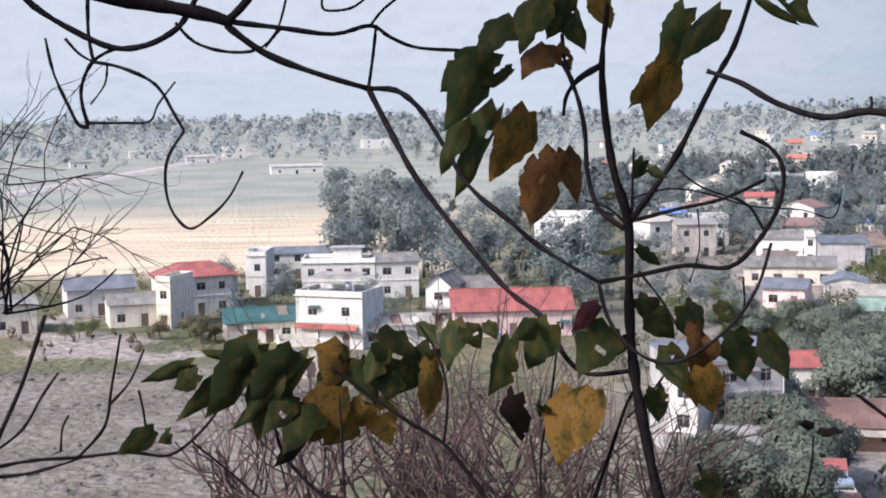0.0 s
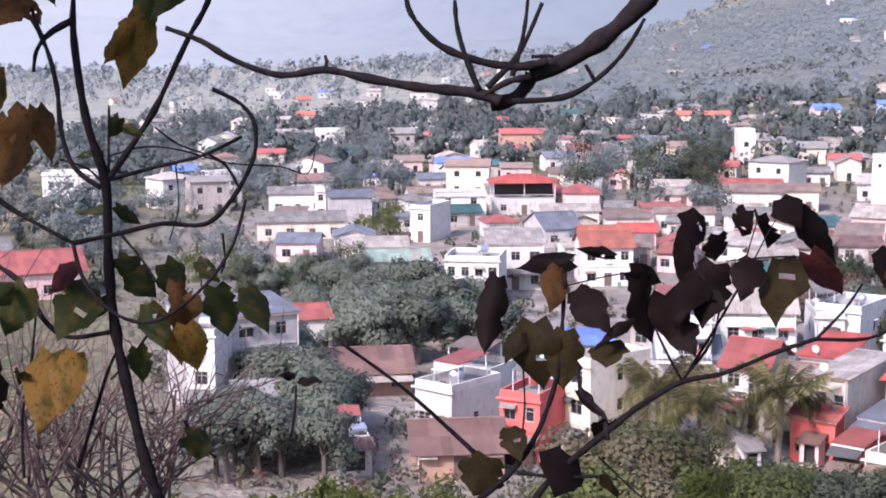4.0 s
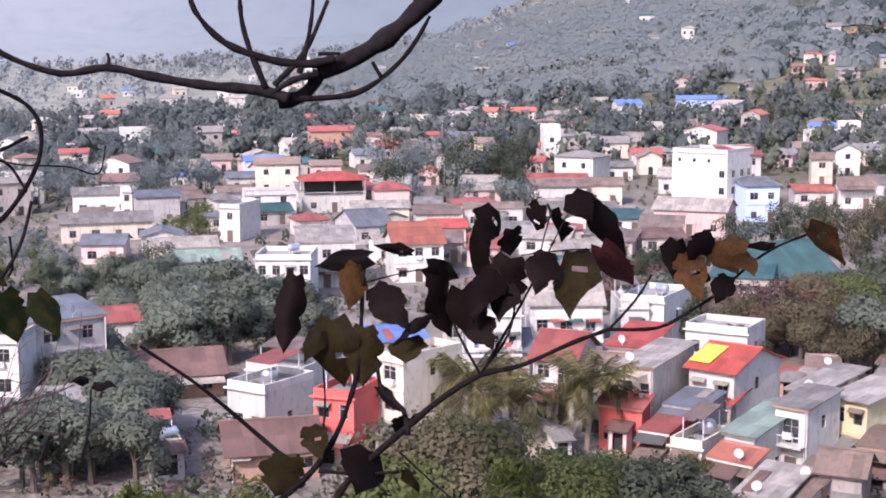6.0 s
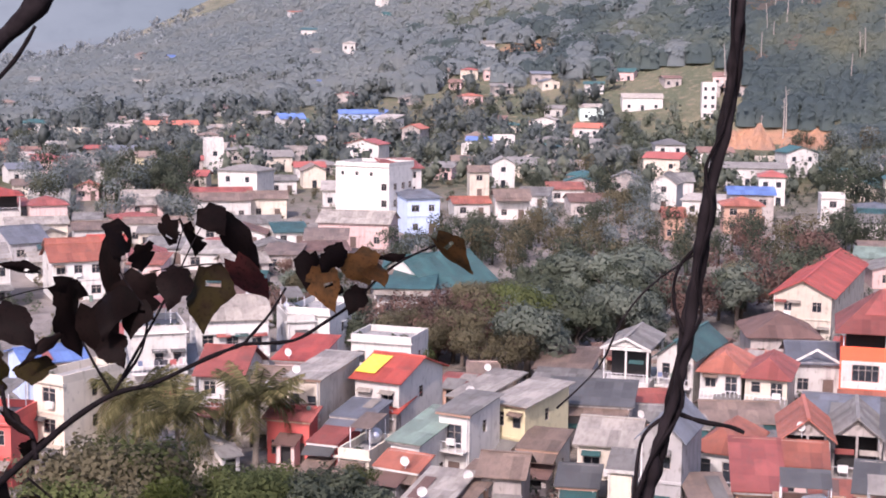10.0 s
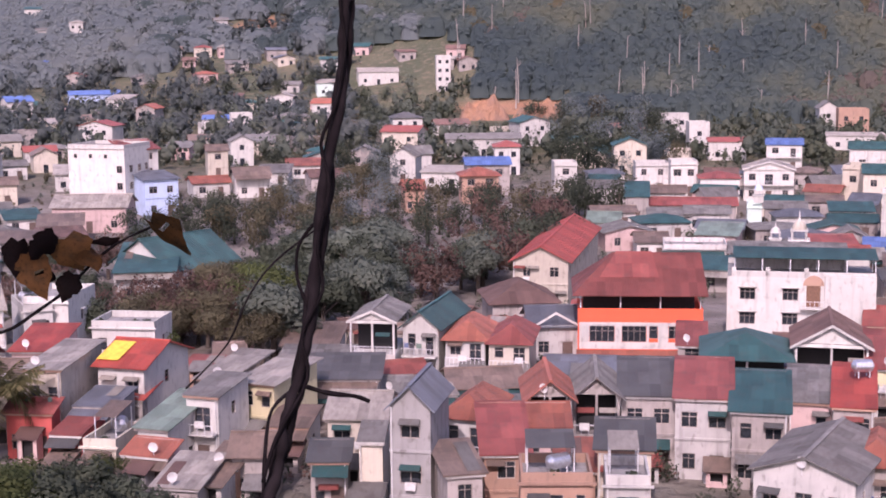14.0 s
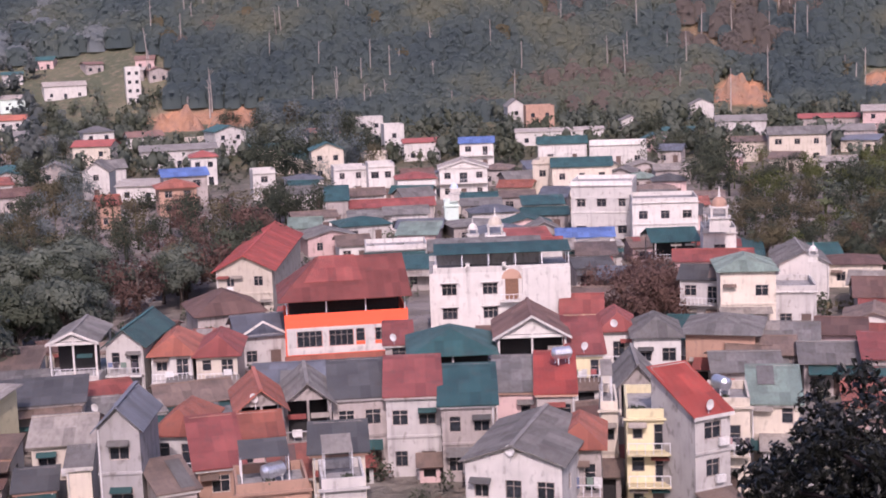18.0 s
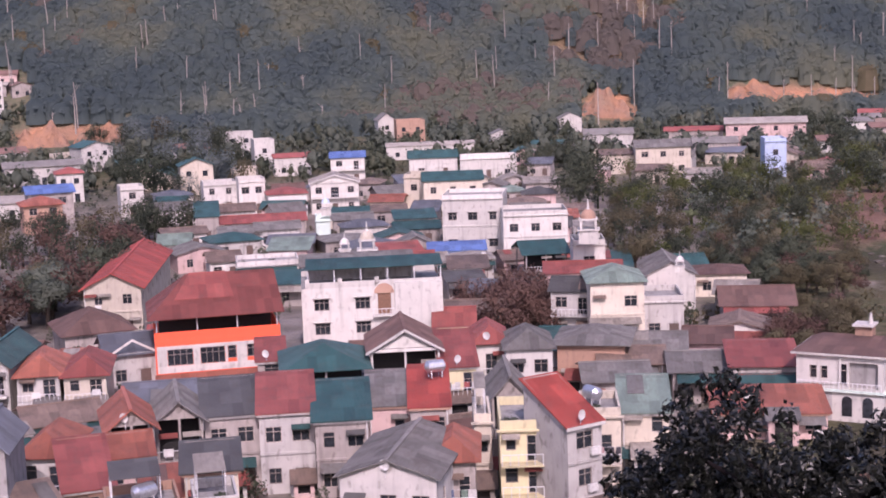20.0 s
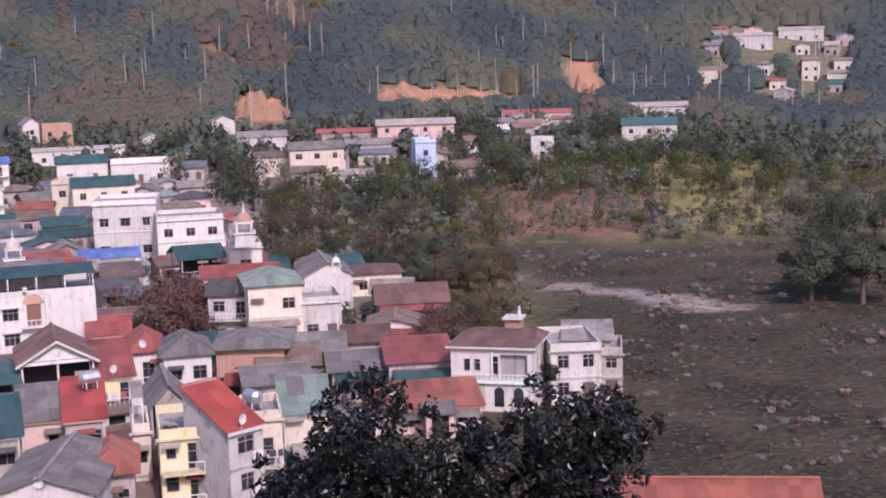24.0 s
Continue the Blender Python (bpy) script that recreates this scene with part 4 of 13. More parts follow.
    "dark": leaf_mat("deep foliage with painted shade", (0.008, 0.010, 0.008), (0.014, 0.017, 0.012), (0.035, 0.038, 0.03), 0.1),
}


def tree_proto(name, label, seed, high, crown, leaves, count, size, bark=None, lobes=11, flat=0.8, group="town trees"):
    """A tapered trunk with limbs and an uneven crown of leaf sprays; crown: radius."""
    rng = np.random.default_rng(seed)
    ob = tagged(new(name), label, "tree", group)
    bark = bark or BARK
    base = high - crown * 1.2
    cs, rs = [], []
    V, F = tube_geo([(0, 0, -1.0), (0.1, 0.05, base * 0.5), (0.0, 0.15, base), (0.1, 0.1, base + crown * 0.7)], 0.045 * high, 0.012 * high, 6, sub=2)
    for k in range(lobes):
        a = 2 * math.pi * k / lobes + rng.uniform(-0.4, 0.4)
        r = crown * rng.uniform(0.35, 0.85)
        c = (math.cos(a) * r, math.sin(a) * r, base + crown * rng.uniform(-0.1, 0.85))
        cs.append(c)
        rs.append(crown * rng.uniform(0.22, 0.48))
        tube_geo([(0, 0.1, base * rng.uniform(0.6, 1.0)), (c[0] * 0.5, c[1] * 0.5, base * 0.5 + c[2] * 0.5), c], 0.016 * high, 0.004 * high, 5, V, F, sub=2)
    cs.append((rng.uniform(-0.2, 0.2) * crown, rng.uniform(-0.2, 0.2) * crown, base + crown * 0.75))
    rs.append(crown * 0.45)
    part("trunk", mesh_of("trunk", V, F, bark), ob)
    v, f = leaf_cloud(rng, cs, rs, count, size, flat)
    part("crown", cloud_mesh("crown", v, f, LEAVES[leaves]), ob)
    ob.location = (0, 0, -500)
    return ob


PROTOS = {}


def tree(kind, x, y, high=None, turn=None, sink=0.0):
    """Place a tree of that kind, scaled to a height."""
    made, h0 = PROTOS[kind]
    s = (high or h0) / h0
    rs = random.uniform(0, 360) if turn is None else turn
    m = pose(x, y, float(land(x, y)) - sink, 0, 0, rs) @ Matrix.Diagonal((s * random.uniform(0.9, 1.15), s * random.uniform(0.9, 1.15), s, 1))
    return copy_thing(made, m)


for kind, label, seed, h0, cr, lv, n, sz in (
        ("green", "dense dark green broadleaf tree among the houses", 1, 9.0, 4.4, "green", 4600, 0.36),
        ("round", "bushy dark green broadleaf tree between roofs", 2, 8.0, 3.6, "green", 4000, 0.32),
        ("dusty", "broadleaf tree with grey-green leaves tinted for haze", 3, 9.0, 4.2, "dusty", 4000, 0.38),
        ("tall", "tall slender grey-green tree with a pale trunk", 4, 14.0, 3.2, "dusty", 2600, 0.36),
        ("olive", "dry olive-brown tree with a thin crown", 5, 8.0, 3.8, "olive", 3800, 0.25),
        ("russet", "tree with thin reddish-brown foliage", 6, 8.0, 4.0, "russet", 2300, 0.31),
        ("bright", "yellow-green shrubby tree on the slope", 7, 6.0, 3.2, "bright", 5200, 0.2)):
    PROTOS[kind] = tree_proto("broadleaf_tree", label, seed, h0, cr, lv, n, sz, PALEBARK if kind == "tall" else None), h0


def frond_mesh(rng, length, drop, wide, mat, strips=26):
    """One feathered frond: a midrib with narrow leaflets down both sides."""
    V, F = [], []
    line = []
    for i in range(strips + 1):
        u = i / strips
        line.append(Vector((0, length * (u - 0.18 * u * u), length * 0.45 * u - drop * u * u)))
    for i in range(strips):
        a, b = line[i], line[i + 1]
        e = 0.04 * (1 - i / strips) + 0.01
        n = len(V)
        V += [tuple(a + Vector((-e, 0, 0))), tuple(a + Vector((e, 0, 0))), tuple(b + Vector((e, 0, 0))), tuple(b + Vector((-e, 0, 0)))]
        F.append((n, n + 1, n + 2, n + 3))
        if i < 2:
            continue
        ll = wide * math.sin(math.pi * (0.12 + 0.85 * i / strips)) * rng.uniform(0.8, 1.1)
        way = (b - a).normalized()
        for s in (-1, 1):
            tip = a + Vector((s * ll * 0.8, 0, 0)) + way * ll * 0.5 - Vector((0, 0, ll * rng.uniform(0.3, 0.8)))
            n = len(V)
            V += [tuple(a), tuple(a + way * 0.1), tuple(tip), tuple(a * 0.4 + tip * 0.6 - way * 0.03)]
            F.append((n, n + 1, n + 2, n + 3))
    return mesh_of("frond", V, F, mat)


PALM = None


def coconut_palm(x, y, high, turn):
    global PALM
    if PALM is None:
        rng = np.random.default_rng(12)
        PALM = tagged(new("coconut_palm"), "coconut palm with drooping yellowish fronds", "palm tree", "coconut palms")
        V, F = tube_geo([(0, 0, -1), (0.15, 0.1, 2), (0.3, 0.2, 4.5), (0.3, 0.3, 6.0)], 0.26, 0.17, 8)
        part("trunk", mesh_of("trunk", V, F, PALMBARK), PALM)
        fm = [frond_mesh(rng, 5.2, d, 1.45, LEAVES["palm"], 38) for d in (1.4, 2.6, 4.2, 5.6)]
        for k in range(34):
            part("frond", fm[k % 4], PALM, m=pose(0.3, 0.3, 5.9, rng.uniform(-10, 22) - 15 * (k % 4) + 24, 0, k * 137.5 + rng.uniform(-12, 12)))
        v, f = tube_geo([(0.3, 0.3, 5.6), (0.3, 0.3, 6.3)], 0.3, 0.12, 7, sub=1)
        part("crown_shaft", mesh_of("crown_shaft", v, f, PALMBARK), PALM)
        PALM.matrix_basis = pose(x, y, float(land(x, y)), 0, 0, turn) @ Matrix.Diagonal((1.1, 1.1, high / 6, 1))
        return PALM
    return copy_thing(PALM, pose(x, y, float(land(x, y)), 0, 0, turn) @ Matrix.Diagonal((1.1, 1.1, high / 6, 1)))


PALMBARK = plain("grey palm bark", (0.20, 0.17, 0.14), 0.95, 0, 0.3, 10)
BANANA = None


def banana_plant(x, y, high, turn):
    """A clump of broad arching leaves on short stems."""
    global BANANA
    if BANANA is None:
        rng = np.random.default_rng(15)
        BANANA = tagged(new("banana_plant"), "banana plant with broad arching pale green leaves", "banana plant", "banana plants")
        V, F = tube_geo([(0, 0, -0.5), (0, 0.05, 1.4)], 0.16, 0.1, 7, sub=2)
        part("stem", mesh_of("stem", V, F, LEAVES["bright"]), BANANA)
        for k in range(10):
            V, F, n = [], [], 9
            bend, length = rng.uniform(0.3, 1.3), rng.uniform(1.7, 2.5)
            for i in range(n):
                u = i / (n - 1)
                e = 0.36 * math.sin(math.pi * min(1, 0.06 + 0.92 * u)) * rng.uniform(0.85, 1.1)
                c = Vector((0, length * u * 0.75, 1.3 + length * (0.95 * u - bend * u * u)))
                V += [tuple(c + Vector((-e, 0, -0.25 * e))), tuple(c), tuple(c + Vector((e, 0, -0.25 * e)))]
            for i in range(n - 1):
                F += [(i * 3, i * 3 + 1, i * 3 + 4, i * 3 + 3), (i * 3 + 1, i * 3 + 2, i * 3 + 5, i * 3 + 4)]
            part("leaf", mesh_of("leaf", V, F, LEAVES["banana"]), BANANA, m=pose(0, 0, 0, 0, 0, k * 137.5))
        BANANA.matrix_basis = pose(x, y, float(land(x, y)), 0, 0, turn) @ Matrix.Scale(high / 3, 4)
        return BANANA
    return copy_thing(BANANA, pose(x, y, float(land(x, y)), 0, 0, turn) @ Matrix.Scale(high / 3, 4))


GROVES = {}


def far_tree(kind, x, y, high):
    """A tree too far off to be told apart: kept for one joined grove of its kind."""
    GROVES.setdefault(kind, []).append((x, y, high))


def plant_groves():
    for g, (kind, rows) in enumerate(sorted(GROVES.items())):
        rng = np.random.default_rng(40 + g)
        VV, FF, base = [], [], 0
        wide = 0.24 if kind == "tall" else 0.46
        for x, y, h in rows:
            z = float(land(x, y))
            n = 6
            cs = [(x + rng.uniform(-0.6, 0.6) * h * wide, y + rng.uniform(-0.6, 0.6) * h * wide, z + h * rng.uniform(0.32, 0.86)) for _ in range(n)]
            v, f = leaf_cloud(rng, cs, [h * wide * rng.uniform(0.34, 0.6) for _ in range(n)], 700, 0.044 * h, 0.85)
            tv, tf = tube_geo([(x, y, z - 0.5), (x, y, z + h * 0.3), (x + 0.2, y, z + h * 0.7)], 0.03 * h, 0.01 * h, 4, sub=1)
            VV += [v, np.concatenate([np.array(tv), np.array(tv) - (x, y, z)], 1)]
            FF += [f + base, np.array(tf[:-2]) + base + len(v)]
            base += len(v) + len(tv)
        # some far kinds swap to the leaf colour that holds painted haze
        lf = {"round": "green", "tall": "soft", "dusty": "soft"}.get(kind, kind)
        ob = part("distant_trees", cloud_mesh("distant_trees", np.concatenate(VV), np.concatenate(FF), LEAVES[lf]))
        tagged(ob, f"distant {dict(green='dark green', round='bushy green', dusty='haze-tinted grey-green', tall='tall grey-green', olive='dry olive', russet='reddish-brown', bright='yellow-green')[kind]} trees between the houses", "trees", kind="stuff")

# ---- houses with a shape of their own ----
def orange_house(x, y, turn):
    """Two floors in orange with a white window front, an open terrace under a wide red hipped roof."""
    z = float(land(x, y)) - 0.4
    ob = tagged(new("house"), "bright orange house with open top terrace under a wide red roof", "house", "town houses")
    ob.matrix_basis = pose(x, y, z, 0, 0, turn)
    FOOT.append((x, y, 9))
    w, d, h = 14.2, 11.0, 6.2
    V, F = [], []
    holes = [(1.3, 4.2, 3.1, 5.0), (5.0, 7.8, 3.1, 5.0), (8.1, 9.1, 3.5, 5.0), (10.3, 12.3, 3.5, 5.0)]
    panel(V, F, (-w / 2, 0, 0), (1, 0, 0), (0, 1, 0), w, h, holes)
    panel(V, F, (w / 2, 0, 0), (0, 1, 0), (-1, 0, 0), d, h, [(4, 5, 3.6, 5)])
    panel(V, F, (-w / 2, d, 0), (0, -1, 0), (1, 0, 0), d, h, [])
    panel(V, F, (w / 2, d, 0), (-1, 0, 0), (0, -1, 0), w, h, [])
    b = len(V)
    V += [(-w / 2, 0, h), (w / 2, 0, h), (w / 2, d, h), (-w / 2, d, h)]
    F.append((b, b + 1, b + 2, b + 3))
    part("wall", mesh_of("wall", V, F, WALL["orange"]), ob)
    for u0, u1, v0, v1 in ((0.15, 1.28, 3.1, 5.0), (4.22, 4.98, 3.1, 5.0), (7.82, 8.08, 3.1, 5.0), (9.12, 10.28, 3.1, 5.0), (12.32, 12.6, 3.1, 5.0), (0.15, 12.6, 2.3, 3.096), (0.15, 12.6, 5.004, 5.4)):
        part("front_panel", box("front_panel", u0 - w / 2, u1 - w / 2, -0.06, -0.004, v0, v1, WALL["white"]), ob, "white painted front panel")
    for u0, u1, v0, v1 in holes:
        add_window(ob, ((u0 + u1) / 2 - w / 2, 0, v0), 0, u1 - u0, v1 - v0)
    part("lower_roof", slopes("lower_roof", [[(-w / 2 - 0.2, -1.5, 1.8), (w / 2 + 0.2, -1.5, 1.8), (w / 2 + 0.2, -0.07, 2.2), (-w / 2 - 0.2, -0.07, 2.2)]], ROOF["orange"], 0.07), ob)
    part("parapet", box("parapet", -w / 2, w / 2, 0.0, 0.16, h + 0.003, h + 0.8, WALL["orange"]), ob)
    part("parapet", box("parapet", w / 2 - 0.16, w / 2, 0.163, d, h + 0.003, h + 0.8, WALL["orange"]), ob)
    for k in range(4):
        u = -w / 2 + 0.3 + (w - 0.6) * k / 3
        part("post", box("post", u - 0.06, u + 0.06, 0.2, 0.32, h + 0.01, h + 2.5, RAIL), ob)
        part("post", box("post", u - 0.06, u + 0.06, d - 0.4, d - 0.28, h + 0.01, h + 2.5, RAIL), ob)
    # dark sheet as the shade under the terrace roof
    part("inner_wall", box("inner_wall", -w / 2 + 0.6, w / 2 - 0.6, 4.2, 4.4, h + 0.004, h + 2.3, INNER_SHADE), ob)
    e, x0, x1, y0, y1 = h + 2.45, -w / 2 - 0.7, w / 2 + 0.5, -0.8, d + 0.6
    t1 = e + 3.9
    rl, rr, ry = -3.0, x1 - 0.3, d * 0.6
    part("roof", slopes("roof", [[(x0, y0, e), (x1, y0, e), (rr, ry, t1), (rl, ry, t1)], [(x1, y1, e), (x0, y1, e), (rl, ry, t1), (rr, ry, t1)],
                                 [(x0, y1, e), (x0, y0, e), (rl, ry, t1)]], ROOF["oxide"]), ob)
    part("gable", mesh_of("gable", [(x1 - 0.5, y0 + 0.6, e), (x1 - 0.5, y1 - 0.6, e), (x1 - 0.5, ry, t1 - 0.25)], [(0, 1, 2)], WALL["red"]), ob)
    part("raised_roof", slopes("raised_roof", [[(-4.6, 2.2, e + 1.65), (2.2, 2.2, e + 1.65), (1.6, ry, t1 + 0.12), (-2.6, ry, t1 + 0.12)]], ROOF["maroon"], 0.06), ob, "faded red raised roof panel")
    return ob


def arched(name, w, h, mat, n=10):
    """A flat-backed arched leaf, facing -y, 4 cm thick."""
    ring = [(-w / 2, 0), (w / 2, 0)] + [(w / 2 * math.cos(math.pi * k / n), h - w / 2 + w / 2 * math.sin(math.pi * k / n)) for k in range(n + 1)]
    V = [(u, 0, v) for u, v in ring] + [(u, 0.04, v) for u, v in ring]
    m = len(ring)
    F = [tuple(range(m)), tuple(range(2 * m - 1, m - 1, -1))] + [(k, k + m, (k + 1) % m + m, (k + 1) % m) for k in range(m)]
    return mesh_of(name, V, F, mat)


def terrace_house(x, y, turn):
    """White three-storey house: two window bays, an arched brown door bay and a blank forward wall, a green roof over its terrace."""
    z = float(land(x, y)) - 0.4
    ob = tagged(new("house"), "white three-storey house with hooded windows and green roof over the terrace", "house", "town houses")
    ob.matrix_basis = pose(x, y, z, 0, 0, turn)
    w, d, h = 16.8, 10.0, 9.9
    FOOT.append((x - math.sin(radians(turn)) * d / 2, y + math.cos(radians(turn)) * d / 2, w / 2))
    holes = [(c * w - 0.9, c * w + 0.9, v, v + 1.4) for c in (0.14, 0.43) for v in (h - 8.5, h - 5.6, h - 2.7)]
    door = (0.585 * w - 0.8, 0.585 * w + 0.8, h - 3.4, h - 0.8)
    V, F = [], []
    panel(V, F, (-w / 2, 0, 0), (1, 0, 0), (0, 1, 0), w, h, holes + [door])
    panel(V, F, (w / 2, 0, 0), (0, 1, 0), (-1, 0, 0), d, h, [(3, 4.2, h - 2.7, h - 1.3)])
    panel(V, F, (-w / 2, d, 0), (0, -1, 0), (1, 0, 0), d, h, [(4, 5.2, h - 2.7, h - 1.3), (4, 5.2, h - 5.6, h - 4.2)])
    panel(V, F, (w / 2, d, 0), (-1, 0, 0), (0, -1, 0), w, h, [])
    part("wall", mesh_of("wall", V, F, WALL["white"]), ob)
    for u0, u1, v0, v1 in holes:
        add_window(ob, ((u0 + u1) / 2 - w / 2, 0, v0), 0, u1 - u0, v1 - v0, "hood")
    part("door", box("door", door[0] - w / 2, door[1] - w / 2, 0.1, 0.15, door[2], door[3], SHUTTER), ob, "brown shuttered terrace door")
    part("door_hood", arched("door_hood", 2.4, 1.2, WALL["brick"]), ob, m=pose(0.585 * w - w / 2, -0.05, h - 0.9))
    part("balcony", box("balcony", 0.5 * w - w / 2, 0.655 * w - w / 2, -0.9, -0.004, h - 3.6, h - 3.42, WALL["white"]), ob)
    rail(ob, 0.5 * w - w / 2, 0.655 * w - w / 2, -0.85, h - 3.42, 0.8)
    part("front_bay", box("front_bay", 0.66 * w - w / 2, w / 2, -0.6, -0.004, 0, h + 0.35, WALL["white"]), ob, "blank white forward wall")
    for u in (0.03, 0.26, 0.52):
        part("parapet_pier", box("parapet_pier", u * w - w / 2, u * w - w / 2 + 0.5, 0.0, 0.3, h + 0.004, h + 1.1, WALL["white"]), ob)
    e = 0.18
    part("roof", box("roof", -w / 2 + 0.004, w / 2 - 0.004, 0.31, d - e, h + 0.004, h + 0.05, ROOF["slab"]), ob)
    for q in ((-w / 2 + 0.55, w / 2, 0.0, e), (-w / 2, w / 2, d - e + 0.003, d)):
        part("parapet", box("parapet", *q, h + 0.004, h + 0.7, WALL["white"]), ob)
    part("terrace_roof", slopes("terrace_roof", [[(-w / 2 + 0.6, 1.2, h + 2.1), (w / 2 + 0.3, 1.2, h + 2.1), (w / 2 + 0.3, 5.6, h + 2.8), (-w / 2 + 0.6, 5.6, h + 2.8)]], ROOF["teal"], 0.07), ob, "dark green sheet roof over the terrace")
    for k in range(6):
        u = -w / 2 + 0.8 + (w - 0.8) * k / 5
        for yy in (1.4, 5.3):
            part("terrace_post", box("terrace_post", u - 0.06, u + 0.06, yy - 0.06, yy + 0.06, h + 0.055, h + 2.1 + (yy - 1.2) * 0.14, RAIL), ob)
    part("back_room", box("back_room", -w / 2 + 1.0, w / 2 - 3.0, 5.8, 8.6, h + 0.055, h + 2.4, WALL["pale"]), ob)
    part("back_room_roof", slopes("back_room_roof", [[(-w / 2 + 0.8, 5.65, h + 2.42), (w / 2 - 2.8, 5.65, h + 2.42), (w / 2 - 2.8, 8.9, h + 3.0), (-w / 2 + 0.8, 8.9, h + 3.0)]], ROOF["grey"], 0.07), ob)
    return ob


def riverside_house(x, y, turn):
    """White two-storey house with a mint trim, arched windows below, a recessed balcony above."""
    z = float(land(x, y)) - 0.4
    ob = tagged(new("house"), "white two-storey riverside house with arched windows and flat dark roof", "house", "town houses")
    ob.matrix_basis = pose(x, y, z, 0, 0, turn)
    FOOT.append((x, y, 7))
    w, d, h = 8.4, 7.5, 6.9
    V, F = [], []
    holes = [(1.3, 2.0, 4.5, 5.8), (2.35, 3.05, 4.5, 5.8), (4.2, 4.9, 4.0, 6.1), (5.1, 7.9, 3.75, 6.3)]
    panel(V, F, (-w / 2, 0, 0), (1, 0, 0), (0, 1, 0), w, h, holes, 0.5)
    panel(V, F, (w / 2, 0, 0), (0, 1, 0), (-1, 0, 0), d, h, [(2.5, 3.2, 4.2, 5.9), (4.6, 5.3, 4.2, 5.9)])
    panel(V, F, (-w / 2, d, 0), (0, -1, 0), (1, 0, 0), d, h, [])
    panel(V, F, (w / 2, d, 0), (-1, 0, 0), (0, -1, 0), w, h, [])
    part("wall", mesh_of("wall", V, F, WALL["white"]), ob)
    for u0, u1, v0, v1 in holes[:3]:
        add_window(ob, ((u0 + u1) / 2 - w / 2, 0.2, v0), 0, u1 - u0, v1 - v0)
    for u in (2.85, 4.95):
        add_window(ob, (w / 2 - 0.03, u, 4.2), 90, 0.7, 1.7)
    part("balcony_back", box("balcony_back", 5.1 - w / 2, 7.9 - w / 2, 0.5, 0.55, 3.75, 6.3, WALL["grey"]), ob)
    part("ground_bay", box("ground_bay", -w / 2 + 0.1, -0.7, -0.05, -0.004, 0.5, 3.2, WALL["grey"]), ob, "grey shuttered ground-floor bay")
    for u in (0.75, 2.75):
        part("arched_window", arched("arched_window", 1.0, 2.0, GLASS), ob, m=pose(u, -0.045, 0.95))
    for zb, out in ((3.35, 0.35), (6.9, 0.45)):
        part("cornice", box("cornice", -w / 2 - out, w / 2 + out, -out, d + 0.2, zb + 0.004, zb + 0.22, WALL["green"] if zb < 4 else WALL["white"]), ob, "mint green cornice" if zb < 4 else "white eaves band")
    rail(ob, -w / 2 + 0.1, w / 2 - 0.1, -0.3, 3.58, 0.75)
    part("post", box("post", 0.0, 0.18, -0.2, -0.02, 3.58, 6.9, WALL["white"]), ob)
    part("roof", slopes("roof", [[(-w / 2 - 0.4, -0.4, 7.13), (w / 2 + 0.4, -0.4, 7.13), (w / 2 - 0.6, d * 0.8, 7.9), (-w / 2 + 1.2, d * 0.8, 7.9)],
                                 [(w / 2 + 0.4, d + 0.2, 7.13), (-w / 2 - 0.4, d + 0.2, 7.13), (-w / 2 + 1.2, d * 0.8, 7.9), (w / 2 - 0.6, d * 0.8, 7.9)],
                                 [(-w / 2 - 0.4, d + 0.2, 7.13), (-w / 2 - 0.4, -0.4, 7.13), (-w / 2 + 1.2, d * 0.8, 7.9)], [(w / 2 + 0.4, -0.4, 7.13), (w / 2 + 0.4, d + 0.2, 7.13), (w / 2 - 0.6, d * 0.8, 7.9)]], ROOF["brown"]), ob)
    part("roof_turret", box("roof_turret", 0.2, 1.9, d * 0.75, d * 0.95, 7.5, 8.8, WALL["brick"]), ob)
    part("turret_cap", box("turret_cap", 0.0, 2.1, d * 0.7, d, 8.803, 9.0, WALL["white"]), ob)
    part("finial", mesh_of("finial", *tube_geo([(1.6, d * 0.85, 9.0), (1.6, d * 0.85, 9.5), (1.6, d * 0.85, 10.1)], 0.3, 0.08, 8), WALL["white"]), ob)
    return ob


def cupola(x, y, z, s, dome, turn=0):
    """A little roof tower with corner posts, a dome and a spike."""
    ob = tagged(new("roof_cupola"), "small white ornamental tower on a house roof", "roof tower", "roof towers")
    ob.matrix_basis = pose(x, y, z, 0, 0, turn) @ Matrix.Scale(s, 4)
    part("base", box("base", -1.2, 1.2, -1.2, 1.2, 0, 1.6, WALL["white"]), ob)
    part("cornice", box("cornice", -1.4, 1.4, -1.4, 1.4, 1.603, 1.78, WALL["white"]), ob)
    for sx in (-1, 1):
        for sy in (-1, 1):
            part("post", box("post", sx * 0.9 - 0.14, sx * 0.9 + 0.14, sy * 0.9 - 0.14, sy * 0.9 + 0.14, 1.783, 2.9, WALL["white"]), ob)
    part("ring", box("ring", -1.15, 1.15, -1.15, 1.15, 2.903, 3.08, WALL["white"]), ob)
    bm = bmesh.new()
    bmesh.ops.create_uvsphere(bm, u_segments=14, v_segments=8, radius=1.0)
    bmesh.ops.delete(bm, geom=[v for v in bm.verts if v.co.z < -0.05], context="VERTS")
    bmesh.ops.scale(bm, vec=(1, 1, 1.15), verts=bm.verts)
    me = bpy.data.meshes.new("dome")
    bm.to_mesh(me)
    bm.free()
    me.materials.append(WALL[dome])
    part("dome", me, ob, m=pose(0, 0, 3.085))
